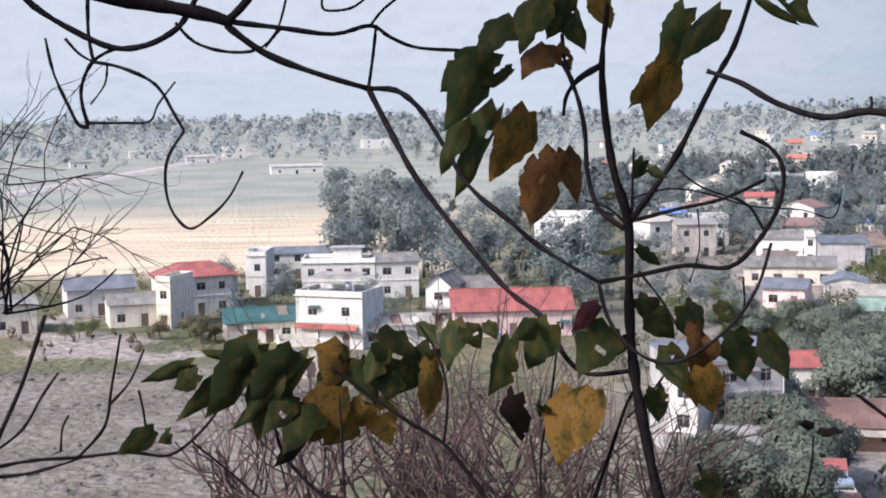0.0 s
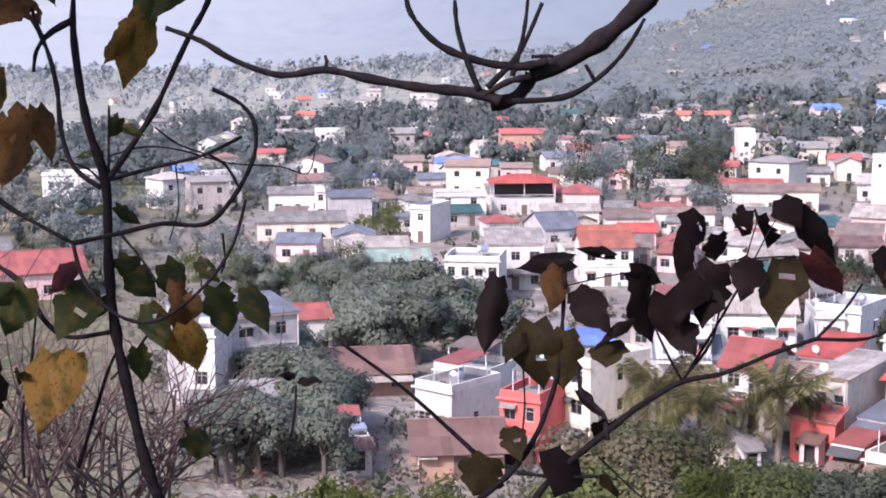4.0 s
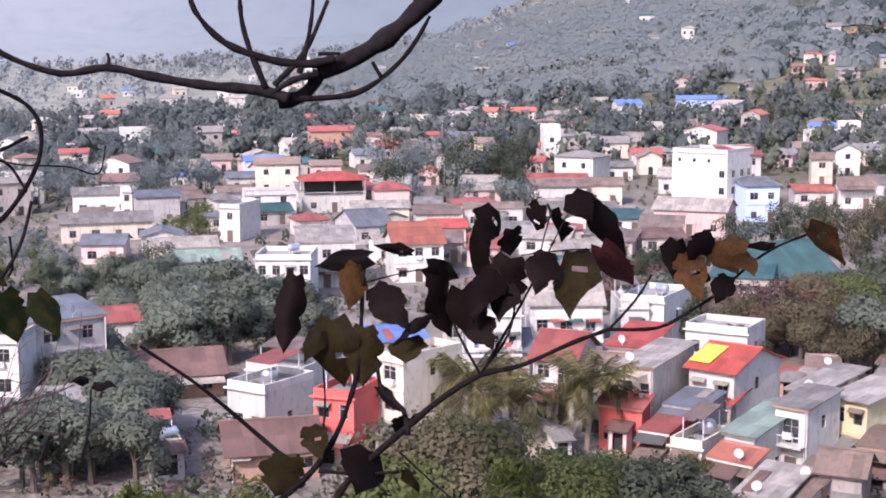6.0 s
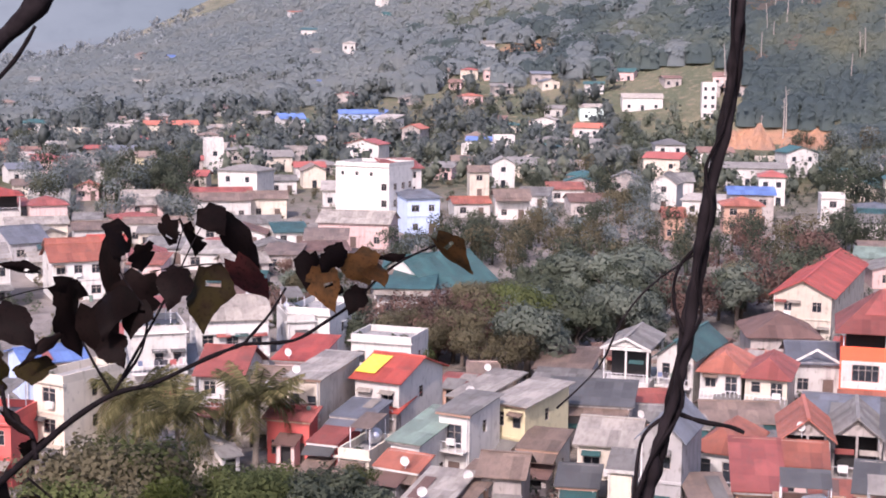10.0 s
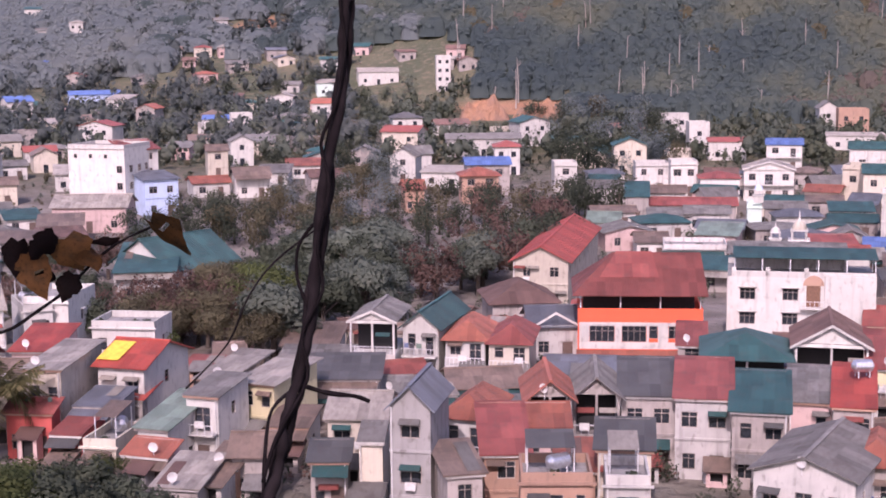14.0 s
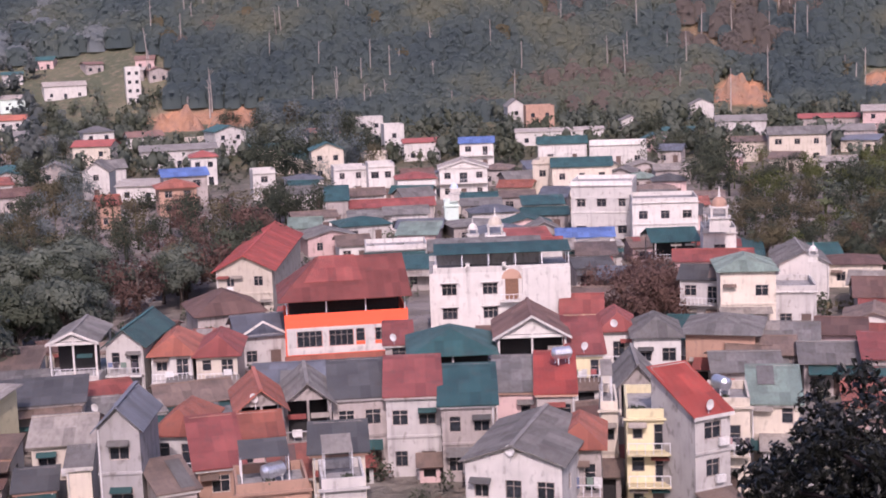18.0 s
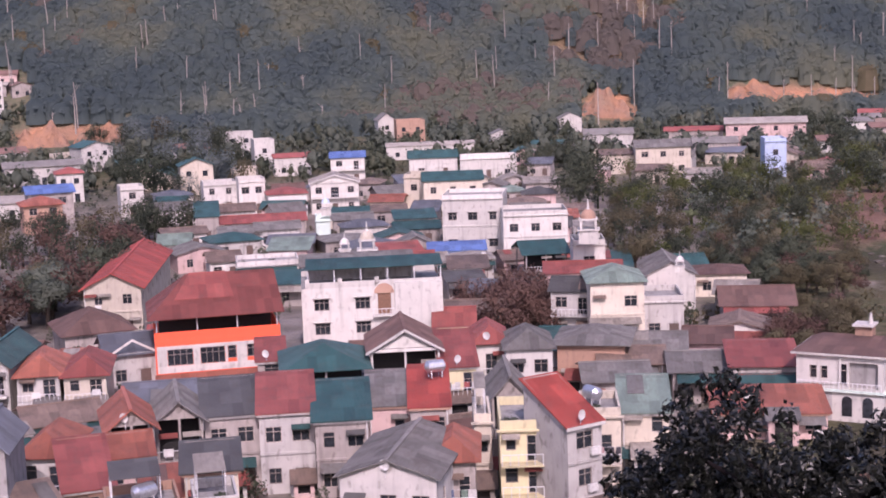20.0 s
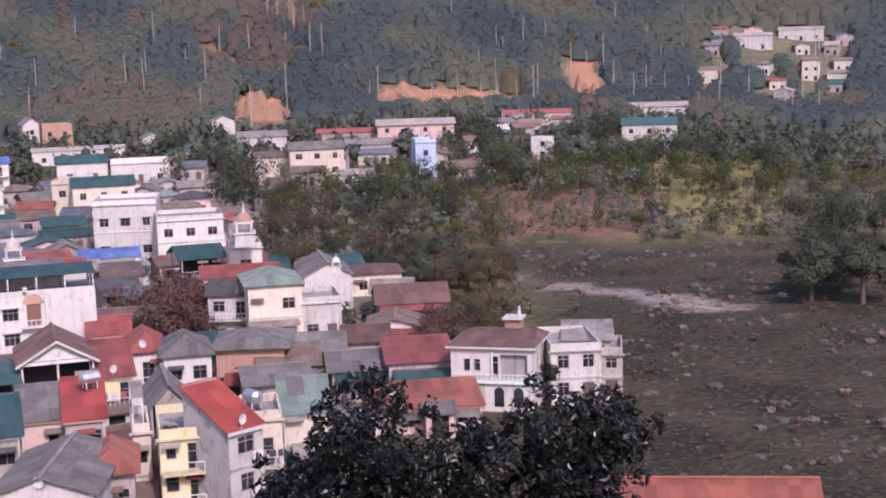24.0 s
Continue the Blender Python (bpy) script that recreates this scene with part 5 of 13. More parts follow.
    part("spike", mesh_of("spike", *tube_geo([(0, 0, 4.2), (0, 0, 4.6), (0, 0, 5.5)], 0.22, 0.03, 7), WALL["white"]), ob)
    return ob


def chapel_tower(x, y, high, turn):
    """A white tower with a belfry and a tapering spire."""
    ob = tagged(new("chapel_tower"), "white chapel tower with a slender spire above trees", "church tower")
    ob.matrix_basis = pose(x, y, float(land(x, y)) - 0.5, 0, 0, turn) @ Matrix.Scale(high / 20, 4)
    part("shaft", box("shaft", -1.9, 1.9, -1.9, 1.9, 0, 9, WALL["white"]), ob)
    part("cornice", box("cornice", -2.2, 2.2, -2.2, 2.2, 9.003, 9.4, WALL["white"]), ob)
    for sx in (-1, 1):
        for sy in (-1, 1):
            part("belfry_post", box("belfry_post", sx * 1.3 - 0.35, sx * 1.3 + 0.35, sy * 1.3 - 0.35, sy * 1.3 + 0.35, 9.403, 12.2, WALL["white"]), ob)
    part("belfry_ring", box("belfry_ring", -1.8, 1.8, -1.8, 1.8, 12.203, 12.7, WALL["white"]), ob)
    V = [(-1.6, -1.6, 12.703), (1.6, -1.6, 12.703), (1.6, 1.6, 12.703), (-1.6, 1.6, 12.703), (0, 0, 19.2)]
    part("spire", mesh_of("spire", V, [(0, 1, 4), (1, 2, 4), (2, 3, 4), (3, 0, 4), (3, 2, 1, 0)], WALL["white"]), ob)
    part("spire_rod", mesh_of("spire_rod", *tube_geo([(0, 0, 19), (0, 0, 20.5)], 0.12, 0.05, 5, sub=1), WALL["white"]), ob)
    return ob

# ---- town houses ----
house(75.8, 113.3, -58, 3.4, 10.0, 7.9, "shed", "cream", "pale", 2, 2, 0.6, 0.4, opts="b")
red_roofed = house(83.3, 111.7, -67, 4.9, 9.0, 7.1, "gx", "white", "red", 2, 2, 1.6, 0.5, opts="b")
part("tarpaulin", slopes("tarpaulin", [[(-2.8, 0.4, 7.85), (-0.5, 0.4, 7.85), (-0.3, 3.7, 8.98), (-2.6, 3.7, 8.98)]], plain("yellow tarpaulin", (0.72, 0.50, 0.06), 0.5, 0, 0.2, 2), 0.03), red_roofed, "bright yellow tarpaulin laid over the roof")
house(95.0, 126.7, -57, 7.0, 6.0, 6.9, "flat", "white", "slab", 2, 3, 0, 0.3, opts="b")
house(76.3, 98.2, -68, 2.9, 8.0, 4.8, "shed", "white", "green", 1, 2, 1.4, 0.4)
house(73.9, 96.2, -68, 4.1, 2.2, 3.3, "shed", "pink", "orange", 1, 2, 0.9, 0.3, opts="n")
house(81.5, 97.8, -68, 3.1, 6.0, 6.7, "shed", "white", "grey", 2, 1, 0.7, 0.3, opts="b")
house(88.0, 104.1, -70, 2.9, 9.0, 6.0, "shed", "old", "pale", 2, 2, 0.9, 0.5, opts="o")
house(88.5, 98.4, -74, 3.6, 8.0, 6.4, "shed", "yellow", "pale", 2, 2, 0.8, 0.5)
house(87.1, 92.9, -58, 3.5, 5.0, 3.5, "shed", "cream", "rust", 1, 2, 0.7, 0.3, opts="a")
house(85.7, 83.1, -54, 4.8, 8.0, 6.3, "gx", "cream", "pale", 2, 2, 1.3, 0.4)
house(82.9, 78.8, -54, 1.9, 3.0, 5.6, "shed", "cream", "grey", 1, 1, 0.9, 0.2, opts="n")
house(77.4, 86.8, -52, 3.3, 4.5, 4.4, "gx", "old", "rust", 1, 2, 1.2, 0.5, opts="n")
house(75.6, 88.4, -63, 2.4, 4.0, 3.4, "shed", "brick", "rust", 1, 1, 0.9, 0.4, opts="n")
house(79.8, 80.5, -50, 2.9, 3.5, 4.4, "shed", "old", "dark", 1, 2, 0.8, 0.4, opts="n")
house(70.2, 87.7, -61, 3.5, 6.0, 3.2, "shed", "old", "pale", 1, 2, 1.0, 0.4, opts="n")
house(73.5, 112.4, -57, 4.3, 2.0, 4.4, "shed", "red", "maroon", 1, 2, 0.9, 0.4, opts="b")
house(77.7, 108.3, -60, 3.6, 5.0, 4.8, "shed", "grey", "slate", 1, 2, 0.6, 0.3, opts="a")
house(72.8, 105.7, -59, 2.6, 6.0, 3.7, "shed", "red", "maroon", 1, 1, 0.8, 0.3)
house(73.3, 101.7, -60, 3.0, 6.0, 3.1, "flat", "cream", "slab", 1, 2, 0, 0.3)
house(96.3, 142.9, -56, 5.5, 9.0, 7.6, "flat", "white", "slab", 2, 3, 0, 0.3, style="hood", opts="b")
house(79.1, 71.1, -61, 3.1, 7.0, 10.6, "gy", "grey", "slate", 3, 1, 1.5, 0.4, opts="n")
house(91.7, 76.4, -66, 3.6, 8.0, 6.1, "hip", "white", "orange", 2, 2, 1.7, 0.5, opts="b")
house(90.8, 45.0, -78, 7.1, 11.0, 7.6, "gy", "pale", "grey", 2, 3, 1.2, 0.4)
house(103.8, 34.5, -34, 3.3, 5.6, 8.8, "shed", "pale", "red", 3, 1, 2.8, 0.25, opts="n")
house(44.0, 133.3, -60, 4.8, 7.5, 4.7, "flat", "white", "slab", 1, 2, 0, 0.3)
house(50.7, 143.7, -49, 6.8, 6.0, 3.7, "flat", "white", "slab", 1, 3, 0, 0.6)
house(48.6, 122.0, -48, 4.1, 6.0, 5.9, "flat", "red", "slab", 2, 2, 0, 0.3, opts="n")
house(54.6, 122.8, -70, 3.7, 8.0, 8.6, "flat", "cream", "slab", 3, 1, 0, 0.3)
house(112.1, 106.1, -58, 4.9, 9.0, 7.6, "gy", "white", "grey", 2, 3, 1.1, 0.3, opts="op")
house(116.9, 103.4, -65, 4.0, 12.0, 6.6, "gy", "white", "teal", 2, 2, 1.6, 0.5, opts="bn")
house(118.6, 98.5, -58, 4.3, 9.0, 5.4, "hip", "white", "orange", 2, 2, 1.8, 0.5, opts="bn")
house(120.7, 94.2, -58, 4.3, 9.0, 5.2, "hip", "cream", "maroon", 2, 2, 1.8, 0.5, opts="bn")
house(135.7, 99.0, -46, 5.6, 8.0, 4.2, "gx", "pale", "slate", 1, 2, 1.6, 0.5, opts="p")
house(145.7, 111.1, -43, 8.3, 10.0, 4.0, "hip", "old", "brown", 1, 2, 2.4, 0.6)
house(161.0, 120.1, -62, 7.7, 36.0, 6.8, "gy", "cream", "red", 2, 2, 1.9, 0.6)
terrace_house(154.2, 77.4, -61)
house(131.4, 62.5, -62, 7.0, 9.0, 7.5, "gy", "white", "brown", 2, 2, 2.0, 0.5, opts="op")
house(124.8, 68.1, -59, 8.0, 10.0, 6.4, "hip", "old", "teal", 2, 2, 1.9, 0.6, opts="o")
house(132.0, 56.9, -63, 3.4, 9.0, 5.8, "shed", "yellow", "maroon", 2, 2, 2.2, 0.4, opts="b")
house(139.0, 56.2, -64, 3.4, 8.0, 6.8, "hip", "white", "maroon", 2, 1, 1.6, 0.5, opts="b")
house(136.4, 51.0, -66, 4.7, 8.0, 7.0, "hip", "white", "grey", 2, 2, 1.6, 0.4)
house(97.1, 71.4, -50, 3.7, 8.0, 7.6, "gy", "old", "orange", 2, 2, 1.5, 0.5, opts="o")
house(93.0, 68.8, -51, 3.6, 4.0, 6.4, "shed", "pink", "orange", 2, 2, 1.0, 0.4)
house(86.0, 67.4, -48, 3.4, 8.0, 6.0, "shed", "brick", "maroon", 2, 1, 2.0, 0.4)
house(101.5, 69.7, -54, 4.0, 8.0, 7.2, "gy", "old", "grey", 2, 2, 1.6, 0.5, opts="o")
house(104.8, 66.6, -56, 4.6, 8.0, 7.0, "shed", "old", "dark", 2, 2, 1.6, 0.4)
house(88.1, 58.0, -57, 3.9, 5.0, 7.6, "shed", "cream", "dark", 2, 2, 1.0, 0.4, opts="b")
house(86.9, 61.5, -53, 2.9, 6.0, 5.6, "shed", "brick", "orange", 2, 1, 0.8, 0.3)
house(106.2, 62.0, -60, 4.7, 8.0, 7.2, "shed", "pale", "maroon", 2, 2, 1.8, 0.3)
house(106.6, 56.9, -62, 4.5, 8.0, 6.8, "shed", "old", "teal", 2, 2, 1.7, 0.4)
house(97.5, 42.8, -68, 3.3, 7.0, 7.0, "hip", "old", "orange", 2, 2, 1.5, 0.5, opts="b")
house(112.9, 55.5, -64, 3.6, 8.0, 6.6, "shed", "pink", "grey", 2, 2, 1.4, 0.4)
house(113.4, 51.8, -65, 3.3, 8.0, 6.6, "shed", "old", "red", 2, 2, 2.0, 0.3, opts="t")
house(81.3, 59.2, -51, 5.1, 5.0, 6.4, "flat", "brick", "slab", 2, 3, 0, 0.2)
house(83.4, 54.6, -54, 3.1, 5.0, 6.6, "flat", "pale", "slab", 2, 3, 0, 0.2)
house(79.1, 65.8, -38, 2.6, 6.0, 6.4, "shed", "old", "rust", 2, 1, 0.8, 0.4)
house(130.7, 77.8, -59, 2.9, 8.0, 5.5, "shed", "old", "maroon", 2, 1, 1, 0.3)
house(110.8, 35.4, -70, 3.2, 6.0, 7.5, "flat", "cream", "slab", 2, 1, 0, 0.3, opts="b")
house(120.6, 34.5, -72, 4.1, 8.0, 5.5, "shed", "cream", "green", 2, 2, 1.5, 0.4)
house(115.2, 44.9, -65, 3.3, 8.0, 7.5, "gy", "old", "grey", 2, 2, 1.8, 0.4, opts="o")
house(104.2, 39.8, -67, 3.4, 8.0, 7.8, "flat", "yellow", "slab", 3, 2, 0, 0.3, opts="b")
house(108.2, 44.7, -66, 1.4, 6.0, 7.0, "flat", "cream", "slab", 2, 1, 0, 0.3)
house(148.1, 48.3, -78, 7.3, 9.0, 5.2, "hip", "brick", "grey", 1, 2, 1.2, 0.7)
house(147.3, 43.4, -70, 6.5, 8.0, 3.6, "gx", "old", "rust", 1, 2, 1.0, 0.6)
house(140.3, 42.9, -67, 6.3, 8.0, 3.4, "gx", "old", "grey", 1, 2, 1.0, 0.6)
house(156.4, 43.1, -75, 5.6, 8.0, 3.4, "gx", "old", "grey", 1, 2, 1.0, 0.6)
house(145.9, 35.1, -72, 7.0, 9.0, 3.6, "gx", "old", "grey", 1, 3, 1.1, 0.6)
house(159.7, 38.3, -77, 4.8, 8.0, 3.6, "gx", "pink", "brown", 1, 2, 1.0, 0.6)
house(183.1, 37.4, -74, 8.7, 8.0, 3.8, "gx", "old", "brown", 1, 2, 1.6, 0.6)
house(173.4, 58.9, -79, 5.4, 7.0, 6.4, "gx", "pale", "dark", 2, 2, 1.2, 0.4, opts="b")
house(170.4, 52.0, -67, 6.6, 9.0, 8.2, "hip", "cream", "green", 2, 2, 1.5, 0.5)
house(175.4, 47.5, -69, 4.9, 8.0, 5.0, "flat", "pale", "slab", 1, 2, 0, 0.3)
house(195.6, 51.9, -69, 6.7, 12.0, 5.2, "gy", "white", "grey", 1, 1, 1.7, 0.4, opts="n")
house(201.8, 65.7, -68, 4.7, 7.0, 8.0, "flat", "white", "slab", 2, 1, 0, 0.3)
house(195.9, 64.7, -70, 10.8, 8.0, 5.0, "gx", "pink", "maroon", 1, 3, 1.0, 0.4)
house(206.4, 74.0, -60, 6.4, 9.0, 6.0, "gx", "old", "teal", 2, 2, 1.3, 0.6, opts="o")
house(234.6, 85.9, -66, 11.1, 10.0, 7.5, "flat", "white", "slab", 2, 3, 0, 0.3)
house(238.4, 99.1, -73, 10.8, 11.0, 9.5, "flat", "white", "slab", 2, 3, 0, 0.3, style="hood")
house(281.0, 130.1, -75, 4.2, 8.0, 7.5, "flat", "cream", "slab", 2, 1, 0, 0.3)
house(278.8, 120.1, -65, 12.3, 10.0, 7.5, "gx", "cream", "teal", 2, 3, 1.4, 0.4, opts="n")
house(340.7, 152.0, -64, 12.3, 8.0, 5.0, "gx", "pale", "teal", 1, 2, 1.5, 0.4)
house(338.9, 136.1, -66, 14.1, 8.0, 5.0, "flat", "white", "slab", 1, 3, 0, 0.3)
far_house(414.6, 200.4, -56, 5.4, 9.0, 8.0, "gy", "white", "grey", 2, 1, 2.0, 0.4)
far_house(411.3, 190.7, -59, 8.8, 8.0, 7.6, "flat", "brick", "slab", 2, 2, 0, 0.3)
far_house(379.1, 169.9, -64, 24.9, 7.0, 4.0, "gx", "white", "pale", 1, 4, 0.8, 0.3)
house(325.7, 168.8, -63, 8.5, 7.0, 6.5, "gx", "white", "blue", 2, 2, 1.2, 0.4, opts="b")
house(277.1, 147.0, -60, 10.3, 9.0, 6.8, "gy", "white", "pale", 2, 3, 1.6, 0.4, opts="bp")
far_house(345.9, 204.5, -51, 5.5, 7.0, 8.0, "flat", "white", "slab", 2, 1, 0, 0.3)
far_house(337.0, 190.9, -56, 9.7, 7.0, 5.0, "gx", "white", "maroon", 1, 2, 0.9, 0.3)
house(273.6, 173.5, -52, 7.3, 7.0, 6.0, "flat", "pale", "slab", 2, 2, 0, 0.3)
house(272.9, 165.0, -53, 5.7, 7.0, 7.0, "flat", "white", "slab", 2, 2, 0, 0.3, style="hood")
house(270.2, 154.7, -56, 8.2, 8.0, 5.0, "hip", "white", "maroon", 1, 2, 1.2, 0.4)
house(237.1, 153.7, -57, 4.4, 10.0, 5.0, "shed", "old", "teal", 1, 1, 2.0, 0.3)
house(244.7, 145.9, -57, 16.5, 8.0, 3.2, "gx", "old", "maroon", 1, 3, 1.0, 0.5)
house(230.8, 142.6, -56, 7.3, 7.0, 3.2, "gx", "old", "grey", 1, 2, 1.0, 0.5)
house(234.8, 136.8, -56, 7.9, 7.0, 3.6, "gx", "pale", "grey", 1, 2, 1.0, 0.5)
house(198.1, 105.3, -60, 10.8, 8.0, 4.6, "gx", "pale", "grey", 1, 3, 1.2, 0.4)
house(197.5, 117.2, -57, 9.8, 8.0, 4.2, "flat", "pale", "slab", 1, 2, 0, 0.3)
house(200.1, 94.9, -63, 9.4, 8.0, 5.0, "gx", "cream", "maroon", 1, 3, 1.0, 0.4)
house(236.9, 128.4, -60, 2.6, 6.0, 5.0, "flat", "green", "slab", 1, 1, 0, 0.3)
house(248.3, 128.1, -61, 7.6, 7.0, 3.6, "gx", "old", "grey", 1, 2, 0.9, 0.4)
house(221.6, 95.1, -65, 9.3, 8.0, 3.4, "gx", "blue", "blue", 1, 2, 0.9, 0.4)
house(196.1, 82.8, -55, 5.5, 8.0, 3.2, "gx", "old", "dark", 1, 2, 0.9, 0.4)
house(242.7, 112.0, -63, 8.3, 8.0, 3.2, "gx", "old", "teal", 1, 2, 0.9, 0.4)
house(262.5, 127.1, -62, 6.8, 8.0, 3.2, "gx", "old", "rust", 1, 2, 0.9, 0.4)
house(156.1, 67.7, -67, 4.6, 6.0, 5.0, "gx", "pink", "maroon", 2, 2, 1.5, 0.4)
house(145.7, 29.1, -73, 6.7, 7.0, 4.4, "shed", "old", "maroon", 1, 3, 1.3, 0.4, opts="q")
house(143.4, 27.6, -73, 6.9, 2.2, 2.9, "shed", "red", "teal", 1, 3, 0.8, 0.3, opts="q")
house(134.3, 26.3, -73, 10.4, 7.0, 2.6, "shed", "pink", "orange", 1, 4, 1.0, 0.4)
house(146.2, 13.1, -75, 5.2, 9.0, 5.6, "flat", "pale", "slab", 2, 2, 0, 0.3, opts="nq")
house(150.1, 12.2, -85, 4.9, 9.0, 5.9, "shed", "old", "pale", 2, 2, 0.3, 0.4, opts="nq")
house(147.6, 9.6, -86, 2.3, 6.0, 4.9, "flat", "old", "slab", 2, 1, 0, 0.2, opts="nq")
house(350.4, 105.8, -69, 8.8, 8.0, 5.0, "gx", "cream", "rust", 1, 2, 1, 0.4)
house(350.1, 94.4, -69, 13.4, 9.0, 7.0, "gx", "cream", "grey", 2, 3, 1.5, 0.4, opts="n")
far_house(402.4, 124.4, -69, 13.9, 8.0, 5.0, "gx", "pale", "grey", 1, 2, 1.4, 0.4)
far_house(379.0, 88.2, -73, 11.3, 8.0, 5.0, "gx", "old", "grey", 1, 2, 1.3, 0.4)
far_house(419.2, 83.0, -77, 22.3, 12.0, 6.5, "gx", "pink", "pale", 2, 4, 1.3, 0.6)
house(348.0, 66.6, -71, 5.0, 8.0, 8.5, "flat", "blue", "slab", 2, 1, 0, 0.3)
far_house(422.7, 104.7, -74, 16.8, 8.0, 4.0, "gx", "old", "maroon", 1, 3, 1.0, 0.4)
far_house(474.9, 53.7, -82, 22.2, 8.0, 4.5, "gx", "cream", "maroon", 1, 3, 1.0, 0.4)
far_house(382.9, 42.0, -82, 6.0, 6.0, 5.0, "flat", "pale", "slab", 2, 1, 0, 0.3)
far_house(511.9, 16.6, -88, 21.8, 10.0, 5.0, "gx", "pale", "pale", 1, 3, 1.3, 0.4)
far_house(455.7, 153.7, -65, 7.5, 7.0, 5.0, "gy", "white", "grey", 1, 1, 1.6, 0.3)
far_house(401.6, 157.0, -63, 5.9, 7.0, 5.0, "gy", "white", "grey", 1, 1, 1.2, 0.3)
house(104.0, -0.5, -86, 14.7, 5.0, 3.6, "gx", "pink", "orange", 1, 5, 1.3, 0.5)
far_house(415.9, 15.4, -88, 15.3, 10.0, 7.0, "gx", "pale", "teal", 2, 3, 1.6, 0.4)
far_house(615.5, -1.3, -90, 8.3, 7.0, 6.0, "gx", "cream", "rust", 1, 2, 1.2, 0.3)
far_house(651.9, -20.6, -92, 16.4, 8.0, 6.0, "gx", "pale", "pale", 1, 2, 1.2, 0.3)
far_house(628.6, -43.4, -94, 7.3, 8.0, 7.0, "flat", "cream", "slab", 2, 2, 0, 0.3)
far_house(626.1, -54.0, -95, 8.5, 8.0, 5.0, "gx", "cream", "grey", 1, 2, 1.2, 0.3)
far_house(665.9, -41.7, -94, 19.3, 8.0, 5.0, "gx", "pale", "pale", 1, 3, 1.2, 0.3)
far_house(595.5, -28.1, -93, 11.5, 8.0, 5.0, "gx", "cream", "rust", 1, 2, 1.2, 0.3)
tower = house(178.5, 244.7, -66, 12.7, 11.0, 13.5, "flat", "white", "slab", 4, 0, 0, 0.3, opts="n")
for u, v, ww, wh in ((-4.6, 11.9, 0.7, 0.8), (-1.2, 11.9, 0.7, 0.8), (2.2, 11.9, 0.7, 0.8), (5.2, 9.0, 1.2, 1.4), (5.2, 5.6, 1.2, 1.4), (1.4, 2.4, 1.0, 1.2)):
    add_window(tower, (u, -0.19, v), 0, ww, wh)
for u in (2.5, 6.0, 9.0):
    for v in (2.2, 5.6, 9.0):
        add_window(tower, (6.54, u, v), 90, 1.1, 1.4)
house(188.8, 243.5, -14, 7.6, 6.0, 12.5, "shed", "pale", "maroon", 4, 2, 1.8, 0.6)
house(185.6, 233.1, -19, 7.0, 9.0, 7.5, "shed", "blue", "slate", 2, 2, 1.0, 0.5)
house(163.6, 227.2, -48, 13.8, 10.0, 5.0, "gx", "pink", "pale", 1, 3, 1.8, 0.5)
house(135.9, 176.0, -90, 14.1, 13.0, 3.8, "gy", "white", "teal", 1, 2, 4.0, 0.6)
house(129.5, 167.2, -42, 8.2, 20.0, 4.5, "shed", "pale", "teal", 1, 2, 1.5, 0.5)
house(253.6, 229.3, -58, 6.0, 9.0, 6.5, "gy", "white", "grey", 2, 1, 2.0, 0.5)
house(267.1, 235.2, -39, 4.9, 8.0, 5.5, "gx", "pale", "grey", 1, 2, 1.6, 0.5)
far_house(331.3, 297.3, -40, 9.0, 8.0, 6.5, "hip", "white", "dark", 2, 2, 1.6, 0.6)
house(234.9, 273.0, -35, 4.9, 7.0, 6.5, "gx", "cream", "rust", 2, 1, 1.2, 0.5)
far_house(253.6, 285.2, -36, 5.9, 7.0, 6.5, "gy", "white", "grey", 2, 1, 1.5, 0.4)
house(215.3, 238.9, -36, 7.5, 8.0, 5.0, "gx", "white", "rust", 1, 2, 1.4, 0.5, opts="a")
far_house(311.4, 349.9, -36, 6.7, 6.0, 6.0, "flat", "white", "slab", 2, 1, 0, 0.3)
far_house(208.0, 354.2, -26, 4.8, 6.0, 8.5, "flat", "white", "slab", 2, 1, 0, 0.3)
house(162.0, 273.2, -29, 12.3, 9.0, 4.6, "gx", "white", "rust", 1, 3, 1.2, 0.5)
house(172.1, 270.8, -30, 8.1, 8.0, 4.6, "gx", "cream", "rust", 1, 2, 1.2, 0.5)
house(135.6, 253.7, -26, 11.7, 8.0, 4.0, "gx", "white", "rust", 1, 3, 0.8, 0.3)
house(149.9, 246.6, -29, 16.7, 8.0, 3.6, "gx", "pale", "grey", 1, 3, 1.2, 0.3)
house(101.5, 216.9, -19, 7.9, 9.0, 6.5, "gx", "white", "orange", 2, 3, 1.6, 0.5)
house(238.3, 193.5, -45, 7.7, 8.0, 6.0, "hip", "brick", "orange", 2, 2, 1.6, 0.7)
house(249.4, 200.2, -45, 9.3, 8.0, 7.0, "gx", "old", "blue", 2, 2, 1.2, 0.6)
house(220.6, 196.3, -42, 4.0, 8.0, 5.0, "gx", "brick", "orange", 1, 2, 1.4, 0.5)
house(263.3, 189.4, -48, 5.0, 7.0, 6.0, "flat", "white", "slab", 2, 1, 0, 0.3)
far_house(308.0, 248.9, -47, 19.9, 9.0, 5.0, "gx", "pale", "grey", 1, 3, 1.2, 0.5)
far_house(423.7, 361.7, -46, 5.4, 8.0, 13.0, "flat", "white", "slab", 4, 2, 0, 0.3)
far_house(416.0, 388.1, -41, 15.5, 9.0, 5.0, "gx", "white", "pale", 1, 3, 1.5, 0.4)
far_house(397.3, 396.1, -39, 9.8, 8.0, 5.0, "gx", "green", "pale", 1, 2, 1.3, 0.4)
